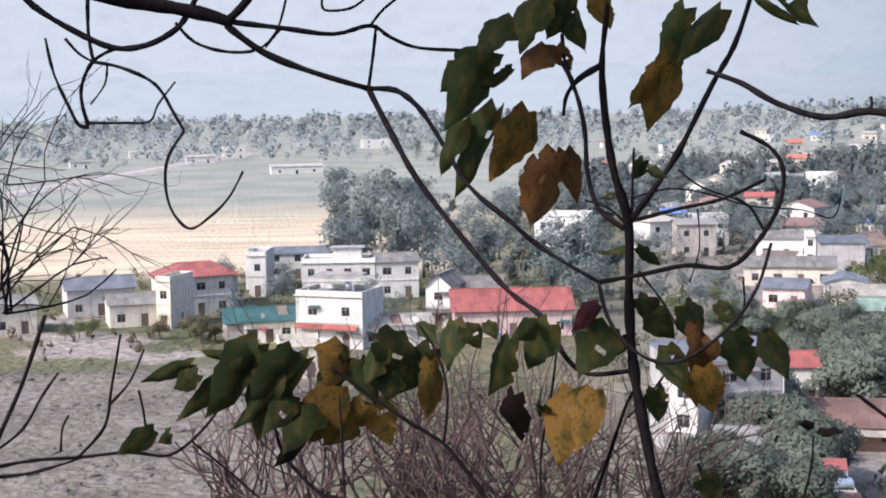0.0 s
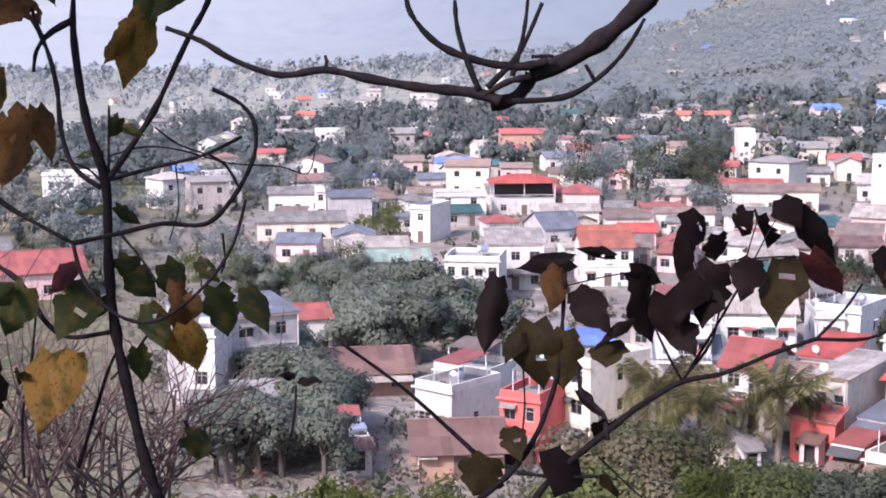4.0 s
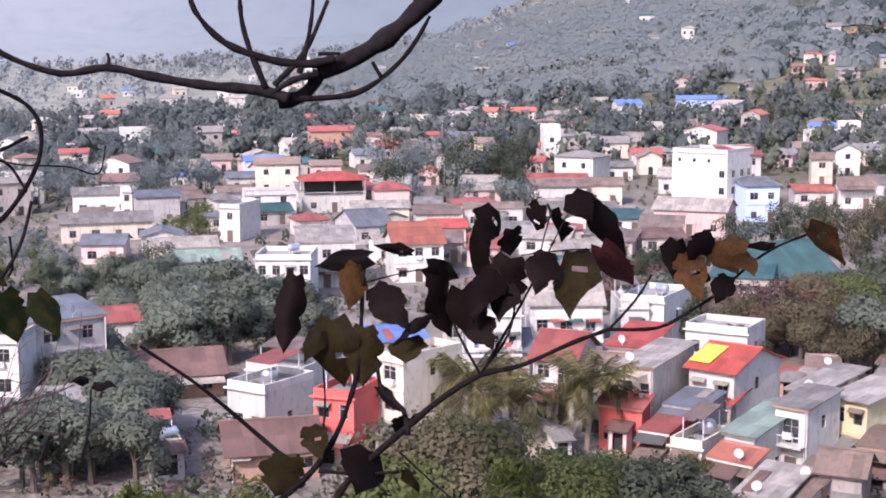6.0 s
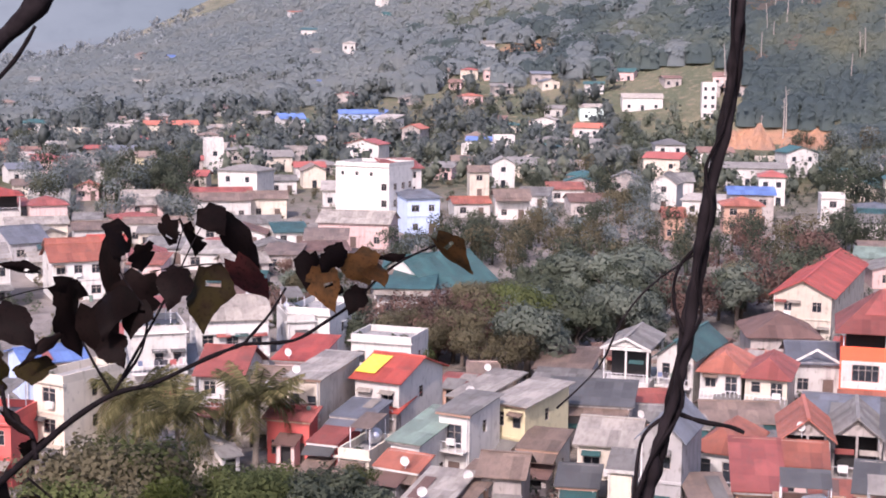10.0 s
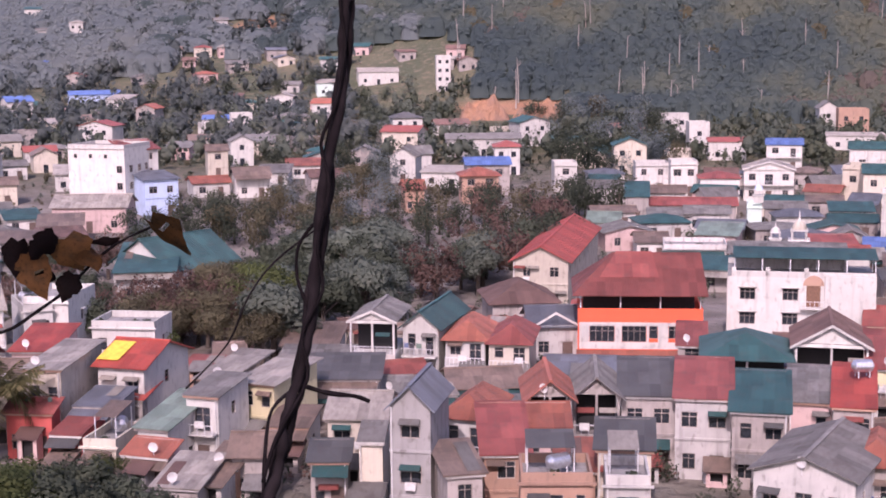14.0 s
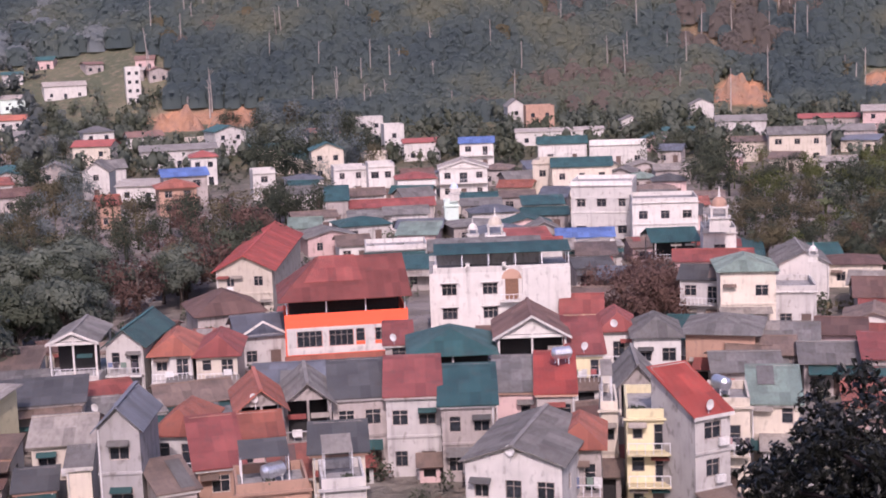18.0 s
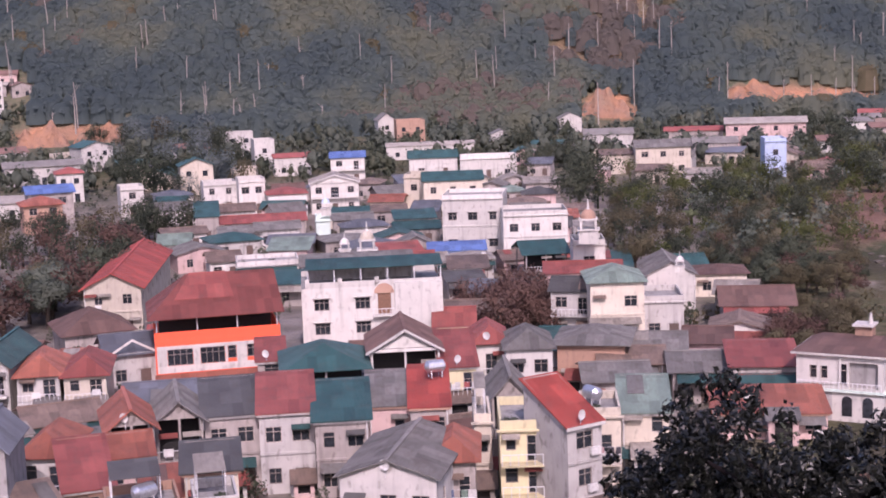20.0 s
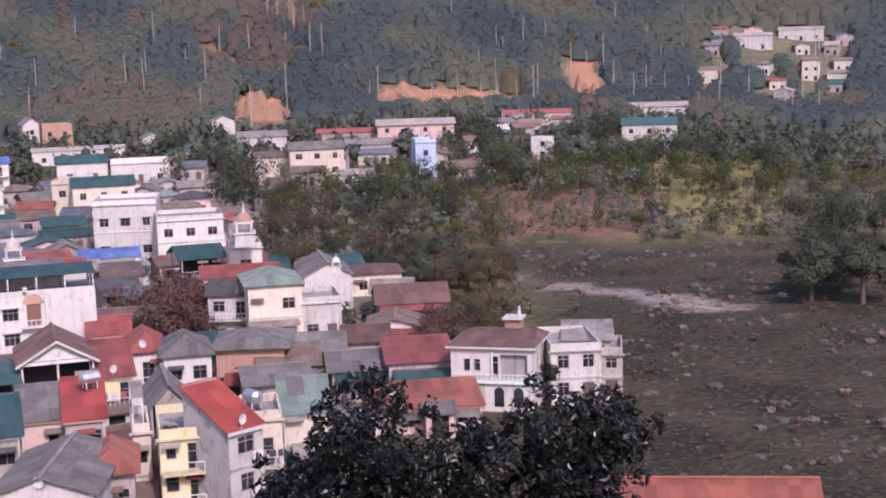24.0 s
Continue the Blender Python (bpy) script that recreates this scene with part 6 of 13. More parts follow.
far_house(331.8, 453.7, -30, 18.5, 9.0, 5.0, "gx", "blue", "blue", 1, 2, 1.3, 0.5)
far_house(278.9, 387.6, -30, 6.5, 8.0, 5.0, "gx", "cream", "rust", 1, 1, 1.2, 0.5)
far_house(224.6, 350.9, -27, 11.3, 8.0, 4.6, "gx", "cream", "grey", 1, 2, 1.5, 0.5)
far_house(213.0, 312.8, -28, 5.9, 8.0, 4.6, "gy", "cream", "rust", 1, 1, 1.5, 0.5)
far_house(187.5, 355.5, -22, 4.7, 8.0, 6.0, "gx", "yellow", "rust", 2, 1, 1.3, 0.5)
far_house(258.6, 470.6, -23, 18.8, 8.0, 4.6, "gx", "cream", "orange", 1, 3, 1.3, 0.5)
far_house(224.7, 447.2, -21, 9.7, 8.0, 4.6, "gx", "white", "grey", 1, 2, 1.2, 0.5)
house(99.8, 99.4, -50, 8.3, 8.0, 4.5, "shed", "old", "dark", 1, 3, 0.8, 0.4)
house(82.5, 110.9, -60, 4.4, 6.0, 4.2, "shed", "old", "red", 1, 1, 1, 0.4)
house(73.9, 125.4, -48, 4.3, 8.0, 6.5, "gx", "pale", "maroon", 2, 2, 2.0, 0.6, opts="b")
house(76.3, 120.0, -50, 4.2, 9.0, 5.2, "gx", "cream", "rust", 1, 2, 1.6, 0.5)
house(83.4, 126.2, -52, 4.4, 8.0, 6.5, "shed", "pink", "red", 2, 2, 1.2, 0.4)
house(74.2, 138.5, -22, 5.9, 8.0, 8.5, "flat", "white", "slab", 2, 3, 0, 0.3, style="hood", opts="b")
house(85.1, 141.5, -25, 8.3, 8.0, 8.5, "gx", "white", "pale", 2, 3, 2.0, 0.4, style="hood", opts="b")
house(94.8, 142.1, -24, 3.3, 8.0, 7.0, "flat", "white", "slab", 2, 2, 0, 0.3)
house(74.8, 138.5, -24, 6.7, 9.0, 4.6, "gx", "pale", "slate", 1, 3, 1.6, 0.5)
house(72.8, 201.9, -28, 8.2, 9.0, 6.5, "flat", "white", "slab", 2, 4, 0, 0.3)
house(83.5, 211.4, -18, 9.0, 9.0, 7.5, "shed", "white", "pale", 2, 3, 1.3, 0.3)
house(98.5, 209.4, -15, 8.0, 9.0, 6.4, "gx", "white", "orange", 2, 3, 2.0, 0.5)
house(85.3, 265.7, -42, 4.1, 10.0, 6.5, "flat", "white", "slab", 2, 1, 0, 0.3)
house(101.8, 289.0, -15, 10.7, 9.0, 5.5, "flat", "pale", "slab", 2, 2, 0, 0.3)
house(117.6, 292.6, -16, 13.5, 9.0, 7.0, "hip", "white", "red", 2, 3, 1.6, 0.9, opts="o")
house(127.8, 284.9, -18, 7.3, 9.0, 5.0, "hip", "pink", "maroon", 1, 2, 1.5, 0.5)
far_house(172.0, 428.8, -16, 14.3, 9.0, 6.0, "gx", "brick", "maroon", 1, 2, 1.4, 0.5)
far_house(131.0, 377.2, -15, 10.0, 8.0, 4.0, "gx", "blue", "blue", 1, 2, 1.0, 0.5)
house(167.3, 282.1, -27, 13.1, 8.0, 4.6, "gx", "white", "maroon", 1, 3, 1.2, 0.5)
far_house(216.3, 369.0, -26, 5.5, 6.0, 8.0, "flat", "white", "slab", 2, 1, 0, 0.3)
house(117.9, 268.4, -20, 11.3, 8.0, 3.8, "gx", "cream", "pale", 1, 3, 1.0, 0.5)
house(124.4, 255.6, -22, 8.8, 9.0, 3.6, "gx", "pale", "rust", 1, 2, 1.0, 0.5)
house(118.2, 238.5, -22, 6.4, 9.0, 3.6, "gx", "pink", "red", 1, 2, 1.0, 0.5)
house(107.6, 248.2, -3, 7.2, 12.0, 3.6, "gx", "grey", "slate", 1, 2, 2.4, 0.4)
house(65.3, 280.0, -11, 17.2, 9.0, 3.8, "gx", "cream", "grey", 1, 4, 1.4, 0.5)
house(74.6, 323.1, -11, 12.8, 8.0, 4.6, "gx", "white", "grey", 1, 3, 1.2, 0.4)
house(76.9, 310.7, -10, 1.9, 6.0, 6.0, "flat", "white", "slab", 2, 1, 0, 0.2)
house(80.1, 297.2, -11, 8.9, 9.0, 6.0, "gx", "grey", "slate", 1, 2, 1.0, 0.4)
house(69.3, 241.1, -12, 11.2, 8.0, 3.6, "gx", "cream", "pale", 1, 3, 1.2, 0.4)
house(69.3, 227.5, -13, 10.3, 7.0, 3.2, "gx", "old", "green", 1, 3, 1.4, 0.4)
house(29.0, 150.6, 11, 12.0, 8.0, 10.0, "shed", "grey", "slate", 3, 3, 1.0, 0.3, opts="n")
house(23.4, 146.2, -29, 3.0, 6.0, 9.0, "flat", "white", "slab", 3, 1, 0, 0.3, opts="n")
house(33.4, 124.1, -9, 2.9, 3.0, 2.6, "flat", "white", "slab", 1, 2, 0, 0.2)
house(42.1, 151.5, -10, 10.4, 9.0, 2.8, "gx", "brick", "brown", 1, 3, 1.8, 0.6)
house(41.6, 118.4, -13, 7.8, 8.0, 2.8, "gx", "brick", "brown", 1, 3, 1.8, 0.6)
house(67.5, 149.5, -10, 6.9, 8.0, 4.5, "gx", "blue", "blue", 1, 2, 1.0, 0.4)
far_house(155.4, 646.9, -10, 20.6, 8.0, 4.5, "gx", "cream", "grey", 1, 3, 1.3, 0.4)
far_house(122.7, 522.0, -9, 7.3, 7.0, 5.0, "gx", "white", "grey", 1, 1, 1.0, 0.4)
far_house(227.5, 678.6, -15, 15.2, 8.0, 5.0, "gx", "pale", "pale", 1, 2, 1.0, 0.4)
house(41.9, 173.2, -4, 4.2, 7.0, 5.0, "gx", "white", "maroon", 1, 2, 1.2, 0.4)
house(28.3, 138.7, -2, 4.2, 6.0, 4.0, "shed", "pale", "slab", 1, 2, 0.5, 0.4)
house(-18.5, 220.0, -21, 11.1, 8.0, 8.0, "flat", "white", "slab", 2, 2, 0, 0.3, opts="n")
house(-21.0, 273.7, 0, 13.8, 9.0, 7.0, "flat", "white", "slab", 2, 4, 0, 0.4, opts="s")
house(-9.9, 274.2, 8, 8.0, 9.0, 7.0, "gx", "white", "grey", 2, 2, 1.2, 0.4)
house(-2.0, 237.8, -16, 4.3, 8.0, 7.0, "gy", "white", "grey", 2, 1, 1.8, 0.4)
house(4.5, 242.8, 5, 9.0, 8.0, 6.0, "gx", "white", "grey", 2, 2, 1.4, 0.4)
house(9.8, 227.7, 2, 18.5, 14.0, 4.4, "gx", "pink", "maroon", 1, 5, 2.4, 0.6)
house(-38.5, 289.9, -2, 4.6, 8.0, 7.0, "flat", "white", "slab", 2, 1, 0, 0.3)
house(-32.0, 305.6, 6, 13.1, 8.0, 5.5, "gx", "white", "slate", 2, 3, 1.0, 0.4)
house(-45.8, 263.3, 18, 14.6, 9.0, 6.0, "hip", "pale", "maroon", 2, 3, 2.4, 0.6)
house(-28.3, 225.7, 11, 7.9, 8.0, 3.5, "gx", "cream", "teal", 1, 3, 1.2, 0.4)
house(-8.5, 220.2, 6, 11.1, 8.0, 3.5, "gx", "white", "pale", 1, 3, 1.0, 0.4)
house(-20.5, 196.0, 10, 5.7, 6.0, 4.5, "flat", "cream", "slab", 1, 2, 0, 0.3)
house(-47.9, 241.8, -19, 2.7, 8.0, 8.0, "flat", "cream", "slab", 2, 1, 0, 0.3)
house(-44.0, 256.2, 24, 11.4, 8.0, 7.0, "hip", "pale", "maroon", 2, 3, 2.2, 0.6)
house(-62.0, 257.4, 20, 11.8, 9.0, 5.0, "gx", "pale", "slate", 1, 3, 1.6, 0.5)
house(-53.5, 243.9, 18, 7.8, 8.0, 4.0, "gx", "cream", "grey", 1, 2, 1.4, 0.4)
house(-37.0, 278.9, -2, 3.3, 8.0, 8.0, "flat", "white", "slab", 2, 1, 0, 0.3)
house(-71.9, 237.5, 23, 7.7, 8.0, 5.0, "gx", "cream", "grey", 1, 2, 1.2, 0.4)
house(-29.7, 226.0, 13, 10.6, 8.0, 3.5, "gx", "old", "teal", 1, 3, 1.6, 0.5)
far_house(-97.0, 1132.8, 11, 44.1, 9.0, 5.0, "gx", "pale", "slate", 1, 4, 1.2, 0.4)
far_house(-75.6, 730.4, 12, 25.7, 9.0, 4.0, "gx", "white", "pale", 1, 3, 1.0, 0.4)
far_house(-136.4, 936.2, 14, 14.7, 9.0, 7.0, "flat", "white", "slab", 2, 2, 0, 0.3)
far_house(-207.8, 826.5, 20, 11.6, 7.0, 4.0, "gx", "white", "grey", 1, 2, 1.0, 0.4)
far_house(-201.9, 963.2, 18, 15.3, 7.0, 4.0, "gx", "white", "pale", 1, 2, 1.0, 0.4)
far_house(-147.9, 874.5, 16, 17.2, 7.0, 4.0, "gx", "white", "pale", 1, 2, 1.0, 0.4)
far_house(-52.5, 1068.4, 9, 20.8, 8.0, 6.0, "flat", "white", "slab", 2, 2, 0, 0.3)
house(27.4, 357.8, -14, 13.4, 8.0, 8.0, "flat", "white", "slab", 2, 3, 0, 0.3)
house(221.2, 111.0, -62, 8.7, 7.4, 3.3, "hip", "old", "slate", 1, 2, 1.3, 0.5, opts="n")
house(227.0, 118.2, -48, 8.2, 8.0, 3.4, "hip", "old", "grey", 1, 2, 0.8, 0.5, opts="n")
house(211.3, 95.8, -58, 6.4, 7.8, 3.0, "gx", "white", "pale", 1, 2, 1.1, 0.5, opts="n")
house(218.1, 82.0, -56, 6.5, 6.7, 3.1, "gx", "pink", "rust", 1, 2, 1.0, 0.5, opts="n")
house(258.9, 134.4, -63, 7.6, 8.3, 3.1, "gx", "cream", "teal", 1, 2, 0.8, 0.5, opts="n")
house(259.1, 90.6, -68, 7.8, 6.0, 3.3, "shed", "old", "orange", 1, 2, 0.9, 0.5, opts="n")
house(227.5, 76.1, -54, 9.5, 6.1, 3.0, "hip", "white", "rust", 1, 2, 0.9, 0.5, opts="n")
house(213.2, 122.5, -68, 6.5, 7.4, 3.8, "shed", "pink", "green", 1, 2, 1.3, 0.5, opts="n")
house(254.9, 158.8, -55, 8.8, 6.7, 3.5, "gx", "pale", "rust", 1, 2, 1.1, 0.5, opts="n")
house(254.8, 145.4, -43, 6.3, 7.6, 3.8, "gx", "cream", "grey", 1, 2, 1.3, 0.5, opts="n")
house(267.8, 90.3, -68, 7.5, 7.4, 3.5, "gx", "old", "rust", 1, 2, 0.8, 0.5, opts="n")
house(204.2, 129.3, -52, 5.1, 7.8, 3.3, "gx", "white", "rust", 1, 2, 1.1, 0.5, opts="n")
house(248.0, 86.9, -74, 5.0, 6.9, 3.5, "gx", "pink", "dark", 1, 2, 1.3, 0.5, opts="n")
house(222.8, 138.4, -45, 9.0, 8.5, 3.2, "hip", "pale", "teal", 1, 2, 1.2, 0.5, opts="n")
house(218.8, 103.7, -54, 6.6, 6.2, 3.0, "shed", "cream", "maroon", 1, 2, 1.2, 0.5, opts="n")
house(210.1, 137.6, -44, 8.5, 7.8, 3.3, "gy", "pink", "grey", 1, 2, 1.1, 0.5, opts="n")
house(254.3, 107.8, -66, 5.3, 6.3, 2.8, "hip", "pink", "grey", 1, 2, 1.3, 0.5, opts="n")
house(261.4, 111.1, -81, 5.6, 7.2, 3.2, "gx", "pale", "grey", 1, 2, 1.2, 0.5, opts="n")
house(205.1, 86.2, -65, 5.7, 7.4, 3.5, "shed", "old", "rust", 1, 2, 0.9, 0.5, opts="n")
house(205.1, 105.3, -61, 7.0, 9.0, 3.7, "gy", "old", "grey", 1, 2, 1.1, 0.5, opts="n")
house(258.1, 101.9, -78, 7.0, 7.3, 3.1, "gx", "cream", "pale", 1, 2, 1.1, 0.5, opts="n")
house(233.4, 111.3, -59, 8.7, 7.0, 2.9, "gy", "pink", "teal", 1, 2, 1.2, 0.5, opts="n")
house(263.7, 120.2, -73, 5.2, 8.7, 3.1, "shed", "old", "slate", 1, 2, 1.3, 0.5, opts="n")
house(212.8, 88.4, -62, 6.0, 7.6, 3.6, "hip", "pale", "pale", 1, 2, 0.8, 0.5, opts="n")
house(240.0, 121.1, -54, 8.2, 6.2, 3.7, "hip", "white", "slate", 1, 2, 1.1, 0.5, opts="n")
house(222.8, 127.5, -67, 7.7, 7.8, 3.3, "gx", "pale", "slate", 1, 2, 1.0, 0.5, opts="n")
house(255.4, 118.2, -61, 7.6, 6.8, 3.0, "shed", "old", "teal", 1, 2, 1.1, 0.5, opts="n")
house(171.4, 37.3, -79, 6.5, 7.1, 2.9, "gy", "white", "rust", 1, 2, 0.9, 0.5, opts="n")
house(158.9, 53.1, -74, 8.9, 6.6, 3.2, "gx", "pale", "teal", 1, 2, 1.0, 0.5, opts="n")
house(177.1, 83.6, -57, 8.3, 7.9, 3.1, "gx", "cream", "orange", 1, 2, 1.2, 0.5, opts="n")
house(165.9, 81.0, -46, 9.3, 7.6, 3.3, "gx", "old", "pale", 1, 2, 1.1, 0.5, opts="n")
house(139.8, 68.5, -48, 5.3, 6.4, 3.2, "gy", "old", "slate", 1, 2, 1.1, 0.5, opts="n")
house(125.5, 231.0, -36, 7.5, 7.7, 3.0, "shed", "white", "grey", 1, 2, 1.2, 0.5, opts="n")
house(152.9, 257.3, -14, 6.2, 8.0, 3.0, "gx", "old", "pale", 1, 2, 1.0, 0.5, opts="n")
house(142.6, 221.5, -23, 8.2, 6.2, 2.8, "gy", "old", "grey", 1, 2, 1.2, 0.5, opts="n")
house(145.9, 238.8, -35, 8.8, 8.0, 2.9, "gy", "white", "brown", 1, 2, 1.4, 0.5, opts="n")
house(137.7, 230.6, -30, 6.9, 7.5, 2.8, "hip", "old", "maroon", 1, 2, 0.9, 0.5, opts="n")
house(130.1, 272.2, -29, 5.1, 8.6, 3.2, "gx", "white", "grey", 1, 2, 0.9, 0.5, opts="n")
house(147.4, 212.3, -28, 7.5, 6.7, 3.0, "shed", "old", "brown", 1, 2, 0.9, 0.5, opts="n")
house(138.7, 267.1, -16, 8.8, 7.8, 3.2, "hip", "cream", "maroon", 1, 2, 0.9, 0.5, opts="n")
house(154.6, 234.9, -26, 6.1, 7.7, 2.9, "shed", "white", "teal", 1, 2, 1.2, 0.5, opts="n")
house(128.5, 221.8, -39, 8.7, 6.8, 3.0, "shed", "white", "pale", 1, 2, 1.4, 0.5, opts="n")
house(115.3, 256.8, -8, 5.9, 8.2, 3.4, "gy", "cream", "grey", 1, 2, 1.0, 0.5, opts="n")
house(137.8, 212.8, -42, 5.8, 7.5, 3.1, "shed", "old", "rust", 1, 2, 1.1, 0.5, opts="n")
house(152.0, 219.7, -37, 7.5, 7.6, 3.6, "shed", "old", "rust", 1, 2, 1.3, 0.5, opts="n")
house(109.7, 239.5, -22, 7.4, 6.0, 3.3, "hip", "pale", "teal", 1, 2, 1.0, 0.5, opts="n")
house(118.8, 224.7, -25, 5.8, 7.0, 3.4, "gy", "pink", "maroon", 1, 2, 1.0, 0.5, opts="n")
house(131.8, 248.1, -35, 5.2, 6.2, 3.2, "gx", "cream", "grey", 1, 2, 0.8, 0.5, opts="n")
house(82.5, 162.5, -40, 5.4, 8.1, 3.4, "gx", "old", "maroon", 1, 2, 0.9, 0.5, opts="n")
house(118.6, 196.2, -42, 8.1, 8.4, 2.9, "gx", "pale", "teal", 1, 2, 1.1, 0.5, opts="n")
house(129.5, 210.1, -15, 7.3, 6.3, 2.9, "gx", "old", "pale", 1, 2, 1.2, 0.5, opts="n")
house(97.3, 158.1, -16, 6.0, 8.7, 3.7, "hip", "old", "grey", 1, 2, 1.0, 0.5, opts="n")
house(109.8, 179.9, -35, 5.3, 8.6, 3.2, "shed", "old", "brown", 1, 2, 1.2, 0.5, opts="n")
house(113.6, 216.4, -41, 5.3, 7.2, 3.3, "shed", "pink", "orange", 1, 2, 1.0, 0.5, opts="n")
house(95.7, 333.0, -2, 6.4, 6.9, 2.9, "gx", "pale", "rust", 1, 2, 0.8, 0.5, opts="n")
house(89.1, 280.4, -19, 7.2, 6.1, 2.9, "hip", "white", "slate", 1, 2, 0.9, 0.5, opts="n")
house(91.1, 234.6, -7, 7.7, 6.4, 2.8, "hip", "old", "rust", 1, 2, 1.0, 0.5, opts="n")
house(65.4, 292.6, -23, 6.1, 6.5, 3.4, "shed", "pale", "rust", 1, 2, 1.3, 0.5, opts="n")
house(101.2, 262.1, -5, 6.0, 7.2, 3.3, "hip", "pale", "maroon", 1, 2, 1.2, 0.5, opts="n")
house(110.4, 223.5, -26, 5.1, 6.2, 3.5, "shed", "old", "rust", 1, 2, 1.4, 0.5, opts="n")
house(125.0, 298.7, -15, 8.6, 8.2, 3.6, "shed", "old", "maroon", 1, 2, 1.1, 0.5, opts="n")
house(85.6, 306.8, -7, 5.9, 7.2, 3.5, "gx", "white", "grey", 1, 2, 1.2, 0.5, opts="n")
house(120.3, 312.2, -16, 7.0, 7.5, 2.9, "shed", "pale", "grey", 1, 2, 1.2, 0.5, opts="n")
house(151.8, 288.3, -18, 7.5, 6.9, 2.9, "gx", "pink", "pale", 1, 2, 1.2, 0.5, opts="n")
house(57.8, 252.1, -23, 7.2, 7.9, 3.6, "gx", "pink", "slate", 1, 2, 1.2, 0.5, opts="n")
house(104.8, 320.8, -5, 7.9, 6.8, 3.0, "gx", "pale", "rust", 1, 2, 1.1, 0.5, opts="n")
house(70.8, 260.9, -15, 7.4, 8.5, 2.9, "gy", "pale", "slate", 1, 2, 1.1, 0.5, opts="n")
house(101.8, 227.0, -13, 5.6, 7.5, 3.6, "gx", "white", "pale", 1, 2, 1.0, 0.5, opts="n")
house(97.0, 302.7, -3, 5.1, 8.9, 3.5, "hip", "pale", "grey", 1, 2, 1.1, 0.5, opts="n")
house(100.0, 282.5, -7, 7.7, 7.5, 3.0, "gx", "old", "teal", 1, 2, 1.2, 0.5, opts="n")
house(273.6, 133.3, -74, 6.8, 7.8, 3.5, "gx", "cream", "orange", 1, 2, 1.0, 0.5, opts="n")
house(297.0, 149.4, -73, 6.0, 8.7, 3.8, "hip", "old", "rust", 1, 2, 1.0, 0.5, opts="n")
house(302.7, 138.9, -54, 8.6, 8.0, 3.6, "shed", "old", "slate", 1, 2, 1.3, 0.5, opts="n")
house(276.5, 103.1, -65, 7.5, 6.2, 3.5, "hip", "pink", "rust", 1, 2, 0.9, 0.5, opts="n")
house(285.4, 153.8, -71, 6.7, 6.4, 3.6, "hip", "old", "slate", 1, 2, 1.1, 0.5, opts="n")
house(302.4, 130.0, -79, 5.9, 7.3, 3.6, "gx", "pink", "rust", 1, 2, 1.0, 0.5, opts="n")
house(295.2, 113.1, -64, 5.1, 7.7, 3.0, "hip", "old", "green", 1, 2, 1.0, 0.5, opts="n")
house(296.7, 160.4, -64, 7.5, 6.7, 2.9, "gy", "old", "slate", 1, 2, 1.0, 0.5, opts="n")
house(187.2, 105.9, -65, 8.6, 7.3, 3.4, "shed", "old", "teal", 1, 2, 1.0, 0.5, opts="n")
house(315.5, 120.4, -62, 6.0, 7.4, 3.0, "gy", "old", "pale", 1, 2, 0.9, 0.5, opts="n")
house(286.0, 136.7, -51, 7.8, 8.8, 3.5, "gx", "old", "grey", 1, 2, 1.3, 0.5, opts="n")
house(307.0, 110.4, -64, 7.7, 8.4, 3.5, "gx", "old", "pale", 1, 2, 1.0, 0.5, opts="n")
house(286.6, 103.8, -67, 6.7, 7.1, 3.8, "hip", "pink", "dark", 1, 2, 1.3, 0.5, opts="n")
house(291.8, 125.0, -55, 6.0, 7.8, 3.0, "gx", "pink", "maroon", 1, 2, 1.3, 0.5, opts="n")
house(267.8, 99.7, -72, 6.4, 6.6, 3.5, "gx", "old", "grey", 1, 2, 0.8, 0.5, opts="n")
house(311.4, 129.3, -61, 7.4, 6.7, 3.7, "gy", "cream", "grey", 1, 2, 1.3, 0.5, opts="n")
house(305.2, 122.1, -78, 5.2, 7.8, 2.8, "gy", "old", "grey", 1, 2, 0.9, 0.5, opts="n")
house(226.9, 105.0, -59, 5.5, 6.2, 3.3, "gy", "old", "grey", 1, 2, 1.3, 0.5, opts="n")
house(255.3, 172.6, -58, 8.9, 7.8, 3.3, "gx", "pale", "grey", 1, 2, 1.2, 0.5, opts="n")
house(262.1, 151.7, -71, 8.3, 6.1, 3.3, "gx", "pink", "teal", 1, 2, 1.1, 0.5, opts="n")
house(228.1, 152.9, -51, 8.0, 7.0, 3.2, "gx", "white", "rust", 1, 2, 0.8, 0.5, opts="n")
house(263.0, 179.5, -62, 6.0, 8.2, 3.5, "gx", "pink", "teal", 1, 2, 0.9, 0.5, opts="n")
house(274.3, 185.5, -45, 7.5, 8.6, 3.3, "hip", "white", "slate", 1, 2, 1.0, 0.5, opts="n")
house(288.6, 164.8, -57, 6.8, 6.4, 3.1, "gx", "cream", "brown", 1, 2, 1.3, 0.5, opts="n")
house(217.9, 148.5, -60, 5.4, 8.7, 3.1, "gx", "white", "green", 1, 2, 1.3, 0.5, opts="n")
house(198.9, 306.2, -26, 7.1, 6.7, 3.6, "gx", "white", "grey", 1, 2, 1.0, 0.5, opts="n")
house(215.2, 283.3, -33, 6.1, 7.6, 3.4, "gx", "cream", "orange", 1, 2, 1.1, 0.5, opts="n")
house(245.8, 253.6, -41, 8.5, 8.8, 3.2, "shed", "white", "orange", 1, 2, 1.1, 0.5, opts="n")
